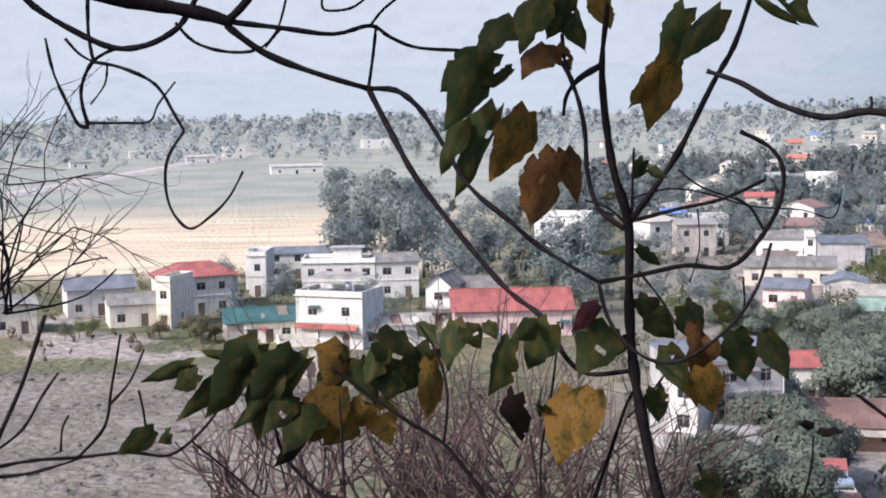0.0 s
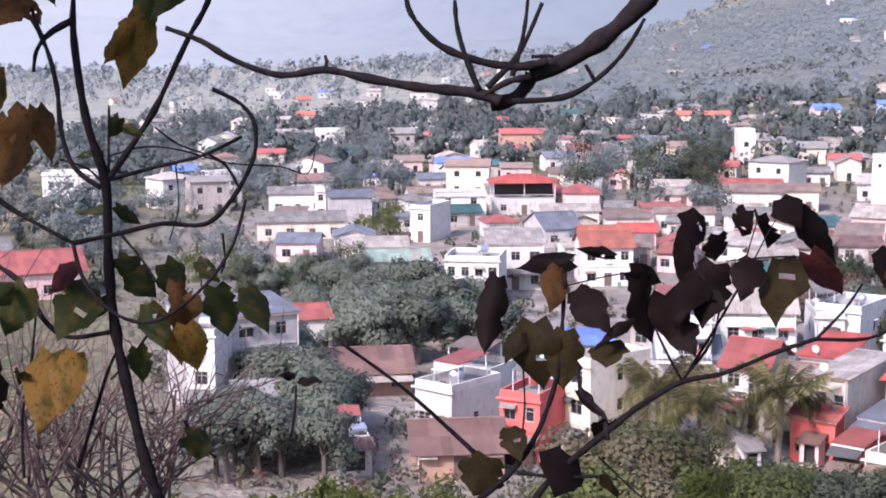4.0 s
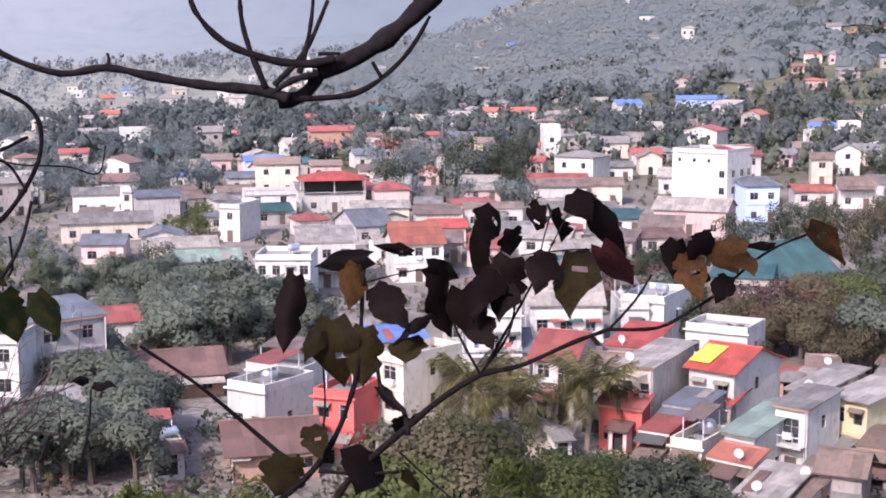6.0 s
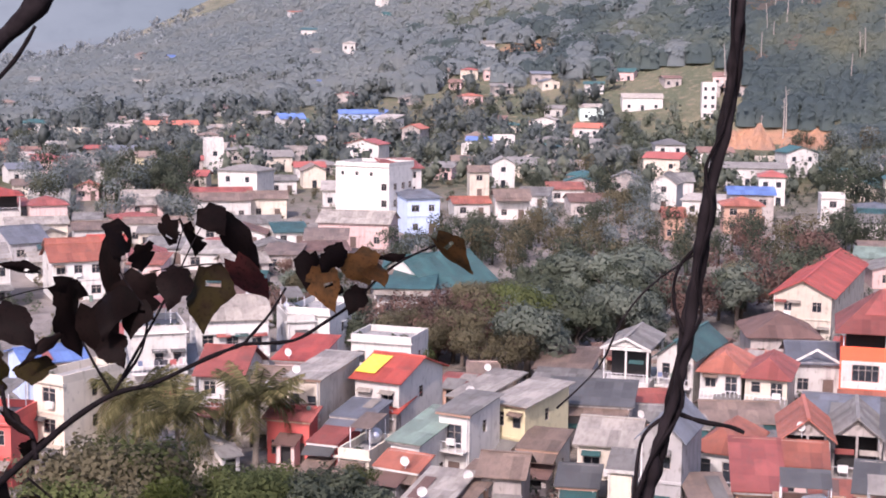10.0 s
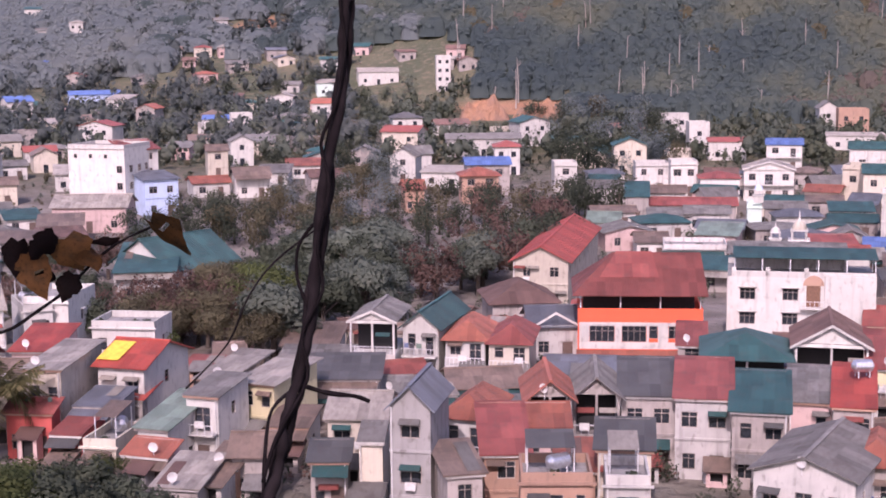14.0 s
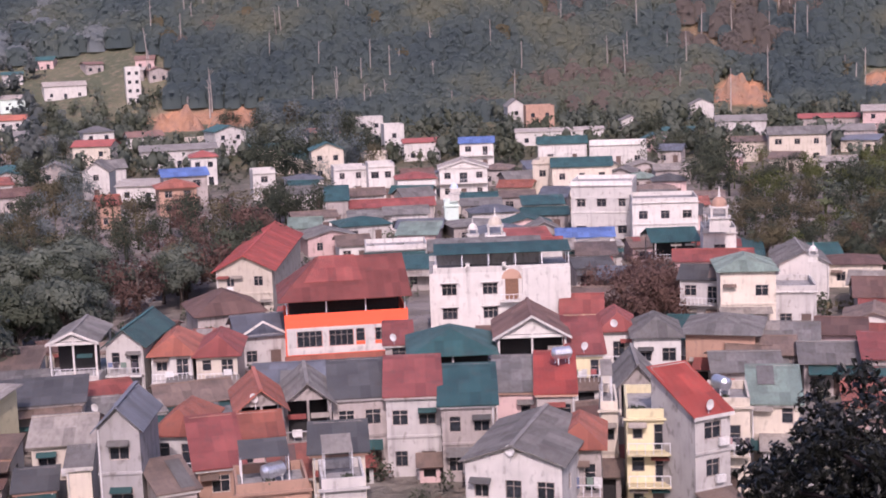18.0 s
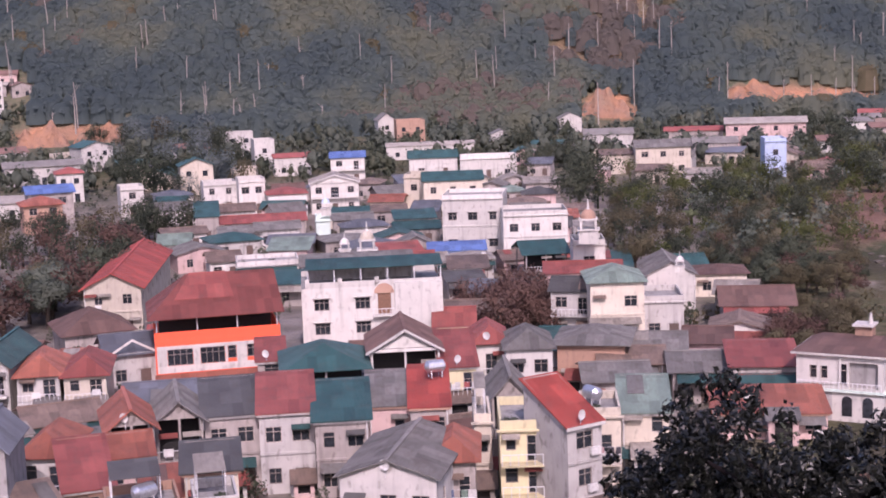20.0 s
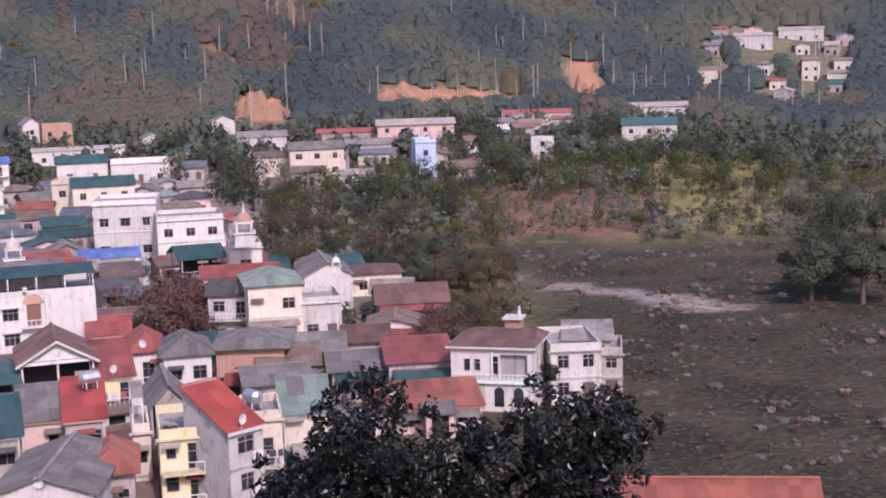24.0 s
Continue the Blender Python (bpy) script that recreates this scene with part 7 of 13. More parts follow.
house(231.1, 249.7, -51, 7.2, 8.0, 3.1, "shed", "white", "grey", 1, 2, 1.4, 0.5, opts="n")
house(232.2, 232.2, -34, 8.2, 8.2, 3.6, "gx", "old", "brown", 1, 2, 1.3, 0.5, opts="n")
far_house(232.0, 337.8, -38, 8.0, 8.0, 2.8, "hip", "old", "grey", 1, 2, 1.3, 0.5)
far_house(270.3, 321.9, -36, 5.4, 7.8, 3.3, "gx", "white", "rust", 1, 2, 1.3, 0.5)
far_house(224.9, 332.4, -28, 8.0, 6.4, 3.2, "gx", "pale", "maroon", 1, 2, 1.2, 0.5)
far_house(252.2, 309.6, -49, 6.4, 8.9, 3.3, "shed", "pink", "grey", 1, 2, 1.1, 0.5)
house(257.5, 260.8, -44, 7.4, 6.2, 3.7, "gy", "old", "teal", 1, 2, 1.2, 0.5, opts="n")
house(210.3, 246.8, -29, 8.1, 7.2, 3.3, "gx", "white", "orange", 1, 2, 1.1, 0.5, opts="n")
house(224.1, 304.6, -30, 5.4, 6.1, 3.0, "gx", "pale", "brown", 1, 2, 0.8, 0.5, opts="n")
far_house(245.5, 326.2, -26, 6.5, 8.2, 3.5, "gy", "pink", "rust", 1, 2, 1.0, 0.5)
far_house(270.0, 273.2, -51, 6.8, 8.7, 3.3, "hip", "pink", "teal", 1, 2, 1.0, 0.5)
far_house(414.5, 437.6, -29, 7.2, 8.9, 3.4, "gy", "cream", "slate", 1, 2, 1.0, 0.5)
far_house(394.8, 475.3, -48, 5.2, 7.0, 3.1, "gx", "pink", "brown", 1, 2, 1.3, 0.5)
far_house(344.4, 423.8, -44, 5.1, 8.6, 3.2, "gx", "pink", "rust", 1, 2, 1.1, 0.5)
far_house(353.5, 497.2, -44, 8.6, 9.0, 3.5, "gy", "old", "maroon", 1, 2, 1.3, 0.5)
far_house(317.0, 448.9, -45, 5.2, 7.6, 3.2, "gy", "pink", "grey", 1, 2, 1.1, 0.5)
far_house(368.9, 419.2, -50, 6.1, 6.8, 2.8, "shed", "cream", "brown", 1, 2, 0.9, 0.5)
far_house(371.6, 370.5, -29, 6.9, 7.0, 3.2, "gy", "white", "grey", 1, 2, 0.9, 0.5)
far_house(399.1, 449.7, -32, 8.7, 6.5, 3.5, "shed", "old", "grey", 1, 2, 1.3, 0.5)
far_house(309.7, 463.3, -20, 6.3, 6.2, 3.0, "gx", "pink", "teal", 1, 2, 1.2, 0.5)
far_house(367.5, 407.5, -36, 5.5, 8.0, 3.0, "hip", "cream", "teal", 1, 2, 0.9, 0.5)
far_house(376.2, 404.0, -53, 7.1, 8.2, 3.1, "gy", "white", "orange", 1, 2, 1.2, 0.5)
far_house(382.5, 449.5, -27, 8.6, 7.8, 3.6, "hip", "pink", "orange", 1, 2, 1.0, 0.5)
far_house(383.2, 388.4, -48, 5.8, 7.6, 3.7, "gy", "pink", "rust", 1, 2, 0.8, 0.5)
far_house(396.3, 515.7, -30, 6.6, 7.1, 3.2, "gx", "old", "maroon", 1, 2, 0.8, 0.5)
far_house(368.3, 470.4, -21, 7.9, 7.0, 2.9, "gy", "old", "grey", 1, 2, 1.2, 0.5)
far_house(391.0, 411.4, -56, 7.3, 8.1, 3.2, "gx", "pale", "grey", 1, 2, 1.2, 0.5)
house(216.4, 55.5, -61, 7.3, 6.5, 3.1, "gx", "pink", "teal", 1, 2, 1.2, 0.5, opts="n")
house(182.2, 59.8, -71, 7.8, 6.6, 3.5, "gx", "old", "grey", 1, 2, 1.2, 0.5, opts="n")
house(207.6, 47.8, -71, 7.6, 7.5, 3.4, "hip", "cream", "brown", 1, 2, 0.9, 0.5, opts="n")
house(190.1, 92.3, -60, 7.5, 6.7, 3.6, "gx", "pink", "rust", 1, 2, 0.8, 0.5, opts="n")
house(190.0, 75.3, -71, 8.0, 6.3, 2.9, "gx", "pink", "slate", 1, 2, 1.2, 0.5, opts="n")
house(187.5, 51.9, -68, 5.2, 7.2, 2.9, "gx", "old", "orange", 1, 2, 0.8, 0.5, opts="n")
house(171.4, 71.6, -72, 7.1, 8.8, 3.2, "gx", "cream", "rust", 1, 2, 1.1, 0.5, opts="n")
house(190.9, 42.0, -81, 5.2, 8.5, 3.6, "gx", "old", "pale", 1, 2, 1.1, 0.5, opts="n")
house(214.2, 65.9, -70, 5.4, 8.6, 2.9, "shed", "pink", "teal", 1, 2, 1.3, 0.5, opts="n")
house(91.6, 312.8, -3, 5.6, 7.5, 3.4, "gx", "pale", "rust", 1, 2, 1.2, 0.5, opts="n")
far_house(142.8, 423.7, -12, 6.6, 8.8, 3.4, "gy", "pale", "orange", 1, 2, 1.4, 0.5)
far_house(172.8, 353.8, -18, 7.3, 8.5, 3.0, "gy", "white", "rust", 1, 2, 1.2, 0.5)
far_house(159.9, 371.2, -9, 8.6, 6.9, 3.8, "gx", "white", "slate", 1, 2, 1.3, 0.5)
far_house(276.2, 513.9, -24, 9.0, 6.1, 3.3, "gx", "pink", "grey", 1, 2, 0.8, 0.5)
far_house(174.1, 385.5, -29, 8.9, 6.9, 3.8, "shed", "pink", "maroon", 1, 2, 0.9, 0.5)
far_house(261.3, 518.0, -11, 6.7, 6.0, 3.1, "gx", "pale", "rust", 1, 2, 1.0, 0.5)
far_house(203.7, 401.4, -28, 8.0, 6.4, 3.6, "gx", "old", "slate", 1, 2, 1.3, 0.5)
far_house(222.3, 413.6, -38, 5.5, 7.6, 2.9, "shed", "cream", "rust", 1, 2, 1.3, 0.5)
far_house(181.2, 378.4, -31, 5.9, 6.2, 3.2, "gx", "pink", "grey", 1, 2, 1.2, 0.5)
far_house(155.9, 458.3, -7, 8.2, 8.2, 3.3, "hip", "cream", "teal", 1, 2, 1.2, 0.5)
far_house(140.4, 355.1, -19, 7.8, 7.6, 3.6, "gx", "pink", "rust", 1, 2, 1.0, 0.5)
far_house(131.0, 385.1, -13, 7.6, 8.1, 3.5, "gy", "pink", "rust", 1, 2, 1.1, 0.5)
far_house(259.7, 503.3, -32, 5.3, 7.8, 3.0, "hip", "white", "pale", 1, 2, 1.2, 0.5)
far_house(192.6, 562.5, -10, 8.5, 8.8, 3.7, "gx", "old", "maroon", 1, 2, 1.3, 0.5)
house(132.5, 320.1, -28, 6.4, 7.8, 3.0, "gx", "cream", "rust", 1, 2, 1.3, 0.5, opts="n")
house(162.4, 321.9, -25, 7.9, 6.0, 3.4, "gy", "old", "grey", 1, 2, 1.1, 0.5, opts="n")
house(153.2, 293.9, -34, 8.0, 8.6, 3.7, "gx", "pink", "pale", 1, 2, 1.3, 0.5, opts="n")
far_house(333.2, 837.9, -19, 7.8, 7.3, 3.7, "hip", "pink", "teal", 1, 2, 1.2, 0.5)
house(154.5, 322.9, -32, 5.3, 6.4, 3.3, "gy", "pink", "orange", 1, 2, 1.2, 0.5, opts="n")
far_house(139.2, 400.9, -9, 9.1, 8.9, 3.0, "gy", "pale", "pale", 1, 2, 1.4, 0.5)
far_house(124.0, 397.1, -20, 8.1, 6.9, 3.3, "shed", "pink", "rust", 1, 2, 1.2, 0.5)
far_house(204.5, 361.5, -30, 6.4, 6.6, 3.7, "gx", "old", "maroon", 1, 2, 1.0, 0.5)
far_house(172.9, 389.8, -21, 5.3, 7.1, 3.7, "shed", "pale", "maroon", 1, 2, 1.3, 0.5)
far_house(251.8, 432.4, -21, 6.5, 6.5, 3.7, "hip", "white", "rust", 1, 2, 0.9, 0.5)
far_house(304.7, 515.6, -42, 5.8, 6.1, 3.3, "gx", "white", "brown", 1, 2, 1.1, 0.5)
far_house(248.5, 492.5, -24, 6.9, 6.6, 3.2, "gx", "white", "grey", 1, 2, 1.1, 0.5)
far_house(138.8, 366.8, -23, 6.1, 7.1, 3.4, "hip", "old", "teal", 1, 2, 1.3, 0.5)
far_house(224.4, 553.3, -35, 5.9, 8.8, 3.3, "shed", "old", "rust", 1, 2, 1.0, 0.5)
far_house(198.9, 387.7, -23, 5.7, 6.1, 3.4, "gx", "cream", "grey", 1, 2, 1.1, 0.5)
far_house(183.4, 392.8, -27, 8.1, 6.8, 3.2, "gy", "old", "pale", 1, 2, 1.3, 0.5)
house(114.3, 342.6, -9, 8.4, 8.7, 3.7, "gx", "pale", "slate", 1, 2, 1.0, 0.5, opts="n")
far_house(191.5, 454.1, -12, 5.3, 8.4, 2.8, "hip", "old", "teal", 1, 2, 1.1, 0.5)
far_house(198.0, 434.0, -30, 7.4, 7.0, 3.5, "shed", "old", "pale", 1, 2, 0.9, 0.5)
far_house(182.1, 353.3, -24, 8.7, 7.3, 2.9, "gx", "old", "grey", 1, 2, 1.2, 0.5)
far_house(160.8, 406.5, -5, 5.2, 7.9, 3.7, "gx", "white", "maroon", 1, 2, 0.9, 0.5)
house(144.2, 333.1, -20, 6.6, 7.9, 3.8, "gx", "cream", "rust", 1, 2, 1.1, 0.5, opts="n")
far_house(183.9, 423.9, -32, 6.0, 6.8, 3.1, "gx", "cream", "brown", 1, 2, 1.4, 0.5)
far_house(261.1, 423.1, -14, 6.8, 7.4, 3.3, "hip", "old", "maroon", 1, 2, 1.0, 0.5)
far_house(176.7, 407.1, -28, 5.3, 6.5, 3.5, "gx", "white", "pale", 1, 2, 1.0, 0.5)
far_house(155.9, 344.6, -38, 6.2, 7.7, 2.8, "gx", "old", "brown", 1, 2, 1.3, 0.5)
far_house(174.6, 557.0, -4, 9.2, 8.8, 2.9, "gx", "old", "grey", 1, 2, 1.3, 0.5)
far_house(200.0, 413.6, -39, 5.2, 6.4, 3.5, "gx", "old", "maroon", 1, 2, 0.9, 0.5)
far_house(157.2, 487.6, -8, 9.1, 8.3, 3.0, "shed", "old", "orange", 1, 2, 1.2, 0.5)
far_house(165.8, 495.4, -6, 5.6, 7.1, 3.4, "gx", "pale", "brown", 1, 2, 1.4, 0.5)
far_house(216.8, 507.6, -23, 8.0, 7.6, 3.4, "hip", "cream", "orange", 1, 2, 1.3, 0.5)
house(349.9, 55.4, -84, 7.3, 6.6, 3.1, "gy", "cream", "maroon", 1, 2, 1.0, 0.5, opts="n")
house(359.4, 93.0, -83, 6.9, 7.7, 3.6, "gx", "pale", "grey", 1, 2, 1.3, 0.5, opts="n")
far_house(387.7, 127.5, -78, 8.4, 8.6, 3.0, "hip", "cream", "rust", 1, 2, 0.8, 0.5)
far_house(373.1, 85.0, -88, 9.0, 6.5, 3.1, "shed", "cream", "slate", 1, 2, 1.0, 0.5)
house(332.4, 92.8, -85, 6.6, 9.0, 3.4, "gx", "cream", "rust", 1, 2, 1.0, 0.5, opts="n")
far_house(379.8, 70.2, -79, 5.7, 8.3, 3.1, "hip", "old", "rust", 1, 2, 1.1, 0.5)
far_house(392.7, 139.9, -81, 8.9, 8.7, 3.1, "gx", "old", "teal", 1, 2, 0.8, 0.5)
far_house(400.0, 62.0, -71, 6.1, 8.1, 3.5, "gx", "white", "brown", 1, 2, 1.1, 0.5)
far_house(366.8, 137.1, -67, 6.2, 8.8, 3.3, "gy", "pink", "teal", 1, 2, 1.4, 0.5)
house(363.3, 67.3, -87, 7.6, 7.5, 3.5, "gy", "cream", "rust", 1, 2, 1.3, 0.5, opts="n")
house(329.0, 79.5, -71, 8.0, 6.5, 3.3, "gx", "pale", "pale", 1, 2, 0.9, 0.5, opts="n")
house(343.2, 54.7, -68, 7.4, 7.5, 3.0, "gx", "pink", "rust", 1, 2, 1.4, 0.5, opts="n")
house(342.2, 124.0, -79, 5.8, 7.0, 3.6, "gx", "old", "slate", 1, 2, 1.2, 0.5, opts="n")
house(333.9, 106.7, -80, 5.9, 6.5, 3.3, "gx", "pink", "pale", 1, 2, 0.9, 0.5, opts="n")
house(114.2, 118.0, -54, 5.9, 8.3, 2.9, "shed", "white", "rust", 1, 2, 1.1, 0.5, opts="n")
house(111.5, 89.7, -43, 7.1, 7.4, 3.0, "gx", "old", "rust", 1, 2, 1.1, 0.5, opts="n")
house(106.6, 77.5, -39, 9.1, 8.2, 3.1, "hip", "white", "grey", 1, 2, 1.0, 0.5, opts="n")
house(124.3, 87.6, -57, 7.0, 6.3, 2.4, "gx", "pale", "slate", 1, 2, 1.1, 0.5, opts="n")
house(106.7, 110.0, -53, 7.7, 8.8, 2.5, "shed", "pink", "grey", 1, 2, 0.9, 0.5, opts="n")
house(122.5, 52.1, -47, 4.8, 4.4, 2.4, "gx", "old", "rust", 1, 1, 0.7, 0.4, opts="n")
house(107.0, 123.3, -41, 3.2, 2.7, 2.4, "shed", "pink", "rust", 1, 1, 0.9, 0.4, opts="n")
house(130.4, 44.1, -93, 4.5, 3.1, 2.8, "gx", "old", "pale", 1, 1, 0.9, 0.4, opts="n")
house(104.9, 96.5, -52, 3.0, 3.5, 2.5, "shed", "old", "grey", 1, 1, 1.0, 0.4, opts="n")
house(127.6, 80.8, -67, 3.0, 3.2, 2.9, "shed", "brick", "pale", 1, 1, 0.8, 0.4, opts="n")
house(118.9, 74.6, -55, 3.4, 3.2, 2.8, "shed", "cream", "grey", 1, 1, 0.5, 0.4, opts="n")
house(96.8, 121.6, -45, 2.6, 2.9, 2.8, "gy", "pale", "orange", 1, 1, 0.9, 0.4, opts="n")
house(115.9, 68.8, -51, 2.9, 4.1, 2.6, "gx", "pale", "maroon", 1, 1, 0.5, 0.4, opts="n")
house(127.4, 49.8, -85, 4.2, 4.1, 2.8, "shed", "old", "grey", 1, 1, 0.9, 0.4, opts="n")
house(124.3, 76.2, -78, 3.3, 3.3, 2.3, "shed", "old", "rust", 1, 1, 0.7, 0.4, opts="n")
house(117.1, 40.1, -73, 3.0, 2.9, 2.8, "shed", "brick", "maroon", 1, 1, 0.7, 0.4, opts="n")
house(125.2, 45.9, -54, 2.9, 2.7, 2.5, "shed", "pink", "maroon", 1, 1, 0.8, 0.4, opts="n")
house(134.6, 74.0, -41, 4.2, 2.9, 2.5, "gy", "old", "grey", 1, 1, 0.5, 0.4, opts="n")
house(117.7, 78.4, -42, 2.5, 3.5, 2.5, "gx", "pale", "rust", 1, 1, 0.8, 0.4, opts="n")
house(101.1, 120.8, -60, 4.5, 3.4, 2.3, "shed", "old", "maroon", 1, 1, 0.6, 0.4, opts="n")
house(111.5, 100.7, -36, 4.7, 3.4, 2.7, "shed", "brick", "maroon", 1, 1, 0.7, 0.4, opts="n")
house(148.0, 75.2, -61, 3.4, 3.5, 2.8, "shed", "brick", "brown", 1, 1, 0.8, 0.4, opts="n")
house(155.9, 95.9, -46, 2.8, 2.9, 2.4, "gy", "brick", "pale", 1, 1, 0.8, 0.4, opts="n")
house(152.6, 64.9, -62, 4.2, 3.6, 2.7, "gx", "old", "brown", 1, 1, 0.9, 0.4, opts="n")
house(149.1, 90.9, -50, 2.9, 2.6, 2.4, "shed", "brick", "grey", 1, 1, 0.7, 0.4, opts="n")
house(153.0, 107.1, -62, 3.2, 2.6, 2.3, "shed", "old", "maroon", 1, 1, 1.0, 0.4, opts="n")
house(113.3, 40.9, -79, 2.6, 2.9, 2.7, "shed", "pale", "pale", 1, 1, 0.6, 0.4, opts="n")
house(141.9, 62.6, -74, 4.4, 2.7, 2.4, "gy", "cream", "rust", 1, 1, 0.7, 0.4, opts="n")
house(146.7, 55.0, -50, 3.3, 3.9, 2.3, "gy", "old", "maroon", 1, 1, 0.6, 0.4, opts="n")
house(116.8, 131.8, -35, 2.5, 2.6, 2.5, "shed", "pink", "grey", 1, 1, 0.5, 0.4, opts="n")
house(99.2, 91.9, -31, 2.8, 3.9, 2.4, "shed", "cream", "rust", 1, 1, 0.5, 0.4, opts="n")
house(100.6, 86.4, -28, 2.7, 3.5, 2.5, "shed", "pink", "rust", 1, 1, 0.6, 0.4, opts="n")
house(135.3, 107.1, -64, 3.8, 3.6, 2.8, "shed", "cream", "orange", 1, 1, 0.8, 0.4, opts="n")
house(128.0, 114.6, -47, 4.5, 3.2, 2.7, "gx", "old", "rust", 1, 1, 0.7, 0.4, opts="n")
house(105.9, 91.0, -36, 2.7, 2.7, 3.0, "shed", "brick", "pale", 1, 1, 0.5, 0.4, opts="n")
house(66.3, 112.7, -9, 3.2, 3.7, 2.6, "gy", "cream", "pale", 1, 1, 0.6, 0.4, opts="n")
house(126.2, 121.7, -31, 2.6, 3.8, 2.5, "shed", "cream", "brown", 1, 1, 0.7, 0.4, opts="n")
house(88.6, 136.1, -24, 3.4, 2.8, 2.3, "shed", "pink", "brown", 1, 1, 0.6, 0.4, opts="n")
house(141.4, 118.7, -72, 2.6, 3.1, 2.6, "gx", "old", "brown", 1, 1, 0.5, 0.4, opts="n")
far_house(661.4, -21.0, -95, 7.9, 6.8, 4.8, "gy", "pink", "pale", 1, 2, 1.1, 0.5)
far_house(663.0, -60.3, -78, 7.9, 7.8, 4.6, "gy", "old", "slate", 1, 2, 1.2, 0.5)
far_house(653.5, -53.6, -106, 6.0, 6.6, 4.5, "gx", "old", "pale", 1, 2, 1.4, 0.5)
far_house(652.1, -41.6, -84, 5.9, 7.1, 4.2, "gy", "pale", "grey", 1, 2, 0.8, 0.5)
far_house(640.3, -3.2, -91, 6.0, 7.0, 4.6, "gx", "old", "slate", 1, 2, 1.2, 0.5)
far_house(657.8, -5.4, -98, 8.1, 9.0, 3.9, "gx", "old", "maroon", 1, 2, 0.9, 0.5)
far_house(649.2, -6.1, -97, 6.7, 7.3, 4.0, "gx", "old", "teal", 1, 2, 1.0, 0.5)
far_house(618.0, -29.6, -84, 6.8, 6.3, 4.1, "shed", "cream", "maroon", 1, 2, 0.8, 0.5)
far_house(638.7, -57.3, -90, 7.3, 6.9, 4.8, "shed", "cream", "grey", 1, 2, 0.8, 0.5)
far_house(619.3, -51.5, -99, 7.5, 6.2, 3.9, "gx", "old", "teal", 1, 2, 1.4, 0.5)
far_house(607.5, -30.7, -104, 7.0, 7.4, 5.1, "gy", "old", "pale", 1, 2, 1.2, 0.5)
far_house(630.4, -24.0, -106, 5.3, 7.6, 4.5, "hip", "white", "rust", 1, 2, 1.1, 0.5)
far_house(637.8, -43.6, -93, 5.7, 8.4, 4.6, "shed", "cream", "rust", 1, 2, 1.1, 0.5)
far_house(426.1, 51.9, -71, 5.8, 7.4, 4.5, "gx", "old", "brown", 1, 2, 1.1, 0.5)
far_house(463.9, 60.2, -77, 6.0, 7.0, 3.9, "gx", "old", "grey", 1, 2, 1.1, 0.5)
far_house(436.4, 44.3, -92, 7.6, 6.7, 4.1, "hip", "old", "pale", 1, 2, 1.0, 0.5)
far_house(458.0, 43.8, -88, 6.2, 6.4, 4.1, "gx", "old", "brown", 1, 2, 0.8, 0.5)
far_house(442.7, 59.7, -68, 5.9, 6.8, 4.5, "shed", "white", "grey", 1, 2, 1.0, 0.5)
far_house(442.9, 52.1, -83, 6.5, 6.4, 4.0, "gx", "pale", "rust", 1, 2, 1.3, 0.5)
far_house(418.5, 447.6, -33, 8.1, 6.1, 4.3, "gx", "old", "slate", 1, 2, 0.9, 0.5)
far_house(409.0, 483.0, -42, 7.4, 6.8, 4.4, "hip", "cream", "maroon", 1, 2, 1.0, 0.5)
far_house(438.7, 373.7, -62, 6.9, 8.2, 4.4, "gx", "old", "pale", 1, 2, 1.1, 0.5)
far_house(439.3, 393.8, -33, 6.9, 8.7, 3.7, "gx", "old", "brown", 1, 2, 0.8, 0.5)
far_house(435.9, 417.6, -60, 8.4, 6.8, 3.8, "gx", "pink", "teal", 1, 2, 1.3, 0.5)
far_house(418.1, 416.7, -47, 7.8, 6.7, 4.5, "gx", "pale", "teal", 1, 2, 0.9, 0.5)
far_house(448.6, 376.7, -55, 7.2, 7.5, 3.9, "gx", "pink", "brown", 1, 2, 1.4, 0.5)
far_house(404.4, 495.0, -38, 5.1, 6.5, 4.0, "gx", "white", "rust", 1, 2, 1.1, 0.5)
far_house(413.0, 473.5, -34, 5.3, 6.1, 4.3, "hip", "pink", "pale", 1, 2, 1.3, 0.5)
far_house(442.4, 364.9, -40, 7.3, 7.8, 4.3, "gy", "old", "brown", 1, 2, 1.3, 0.5)
orange_house(139.6, 89.9, -54)
riverside_house(142.6, 21.3, -95)
cupola(167.3, 84.4, 10.3, 0.95, "cream", -63)
cupola(170.4, 89.3, 10.3, 0.6, "white", -62)
cupola(198.6, 64.7, 8.8, 1.15, "brick", -72)
cupola(237.3, 127.9, 7.1, 0.75, "blue", -62)
cupola(186.9, 48.4, 6.9, 0.5, "white", -75)
chapel_tower(281.5, 734.8, 22.8, -21)

# ---- trees ----
tree("olive", 43.7, 94.7, 10.8)
tree("olive", 46.1, 95.8, 11.2)
tree("bright", 47.3, 94.1, 11.0)
tree("olive", 48.2, 92.6, 10.4)
tree("bright", 42.6, 90.9, 10.0)
tree("olive", 44.6, 88.8, 9.8)
tree("bright", 54.5, 95.9, 5.9)
tree("bright", 55.2, 93.2, 7.5)
tree("bright", 59.0, 95.6, 6.4)
tree("bright", 62.7, 98.0, 5.3)
tree("green", 62.1, 93.6, 6.1)
tree("green", 65.9, 95.8, 5.0)
tree("green", 65.0, 91.6, 6.2)
tree("green", 66.4, 90.6, 4.8)
tree("green", 64.0, 84.9, 6.4)
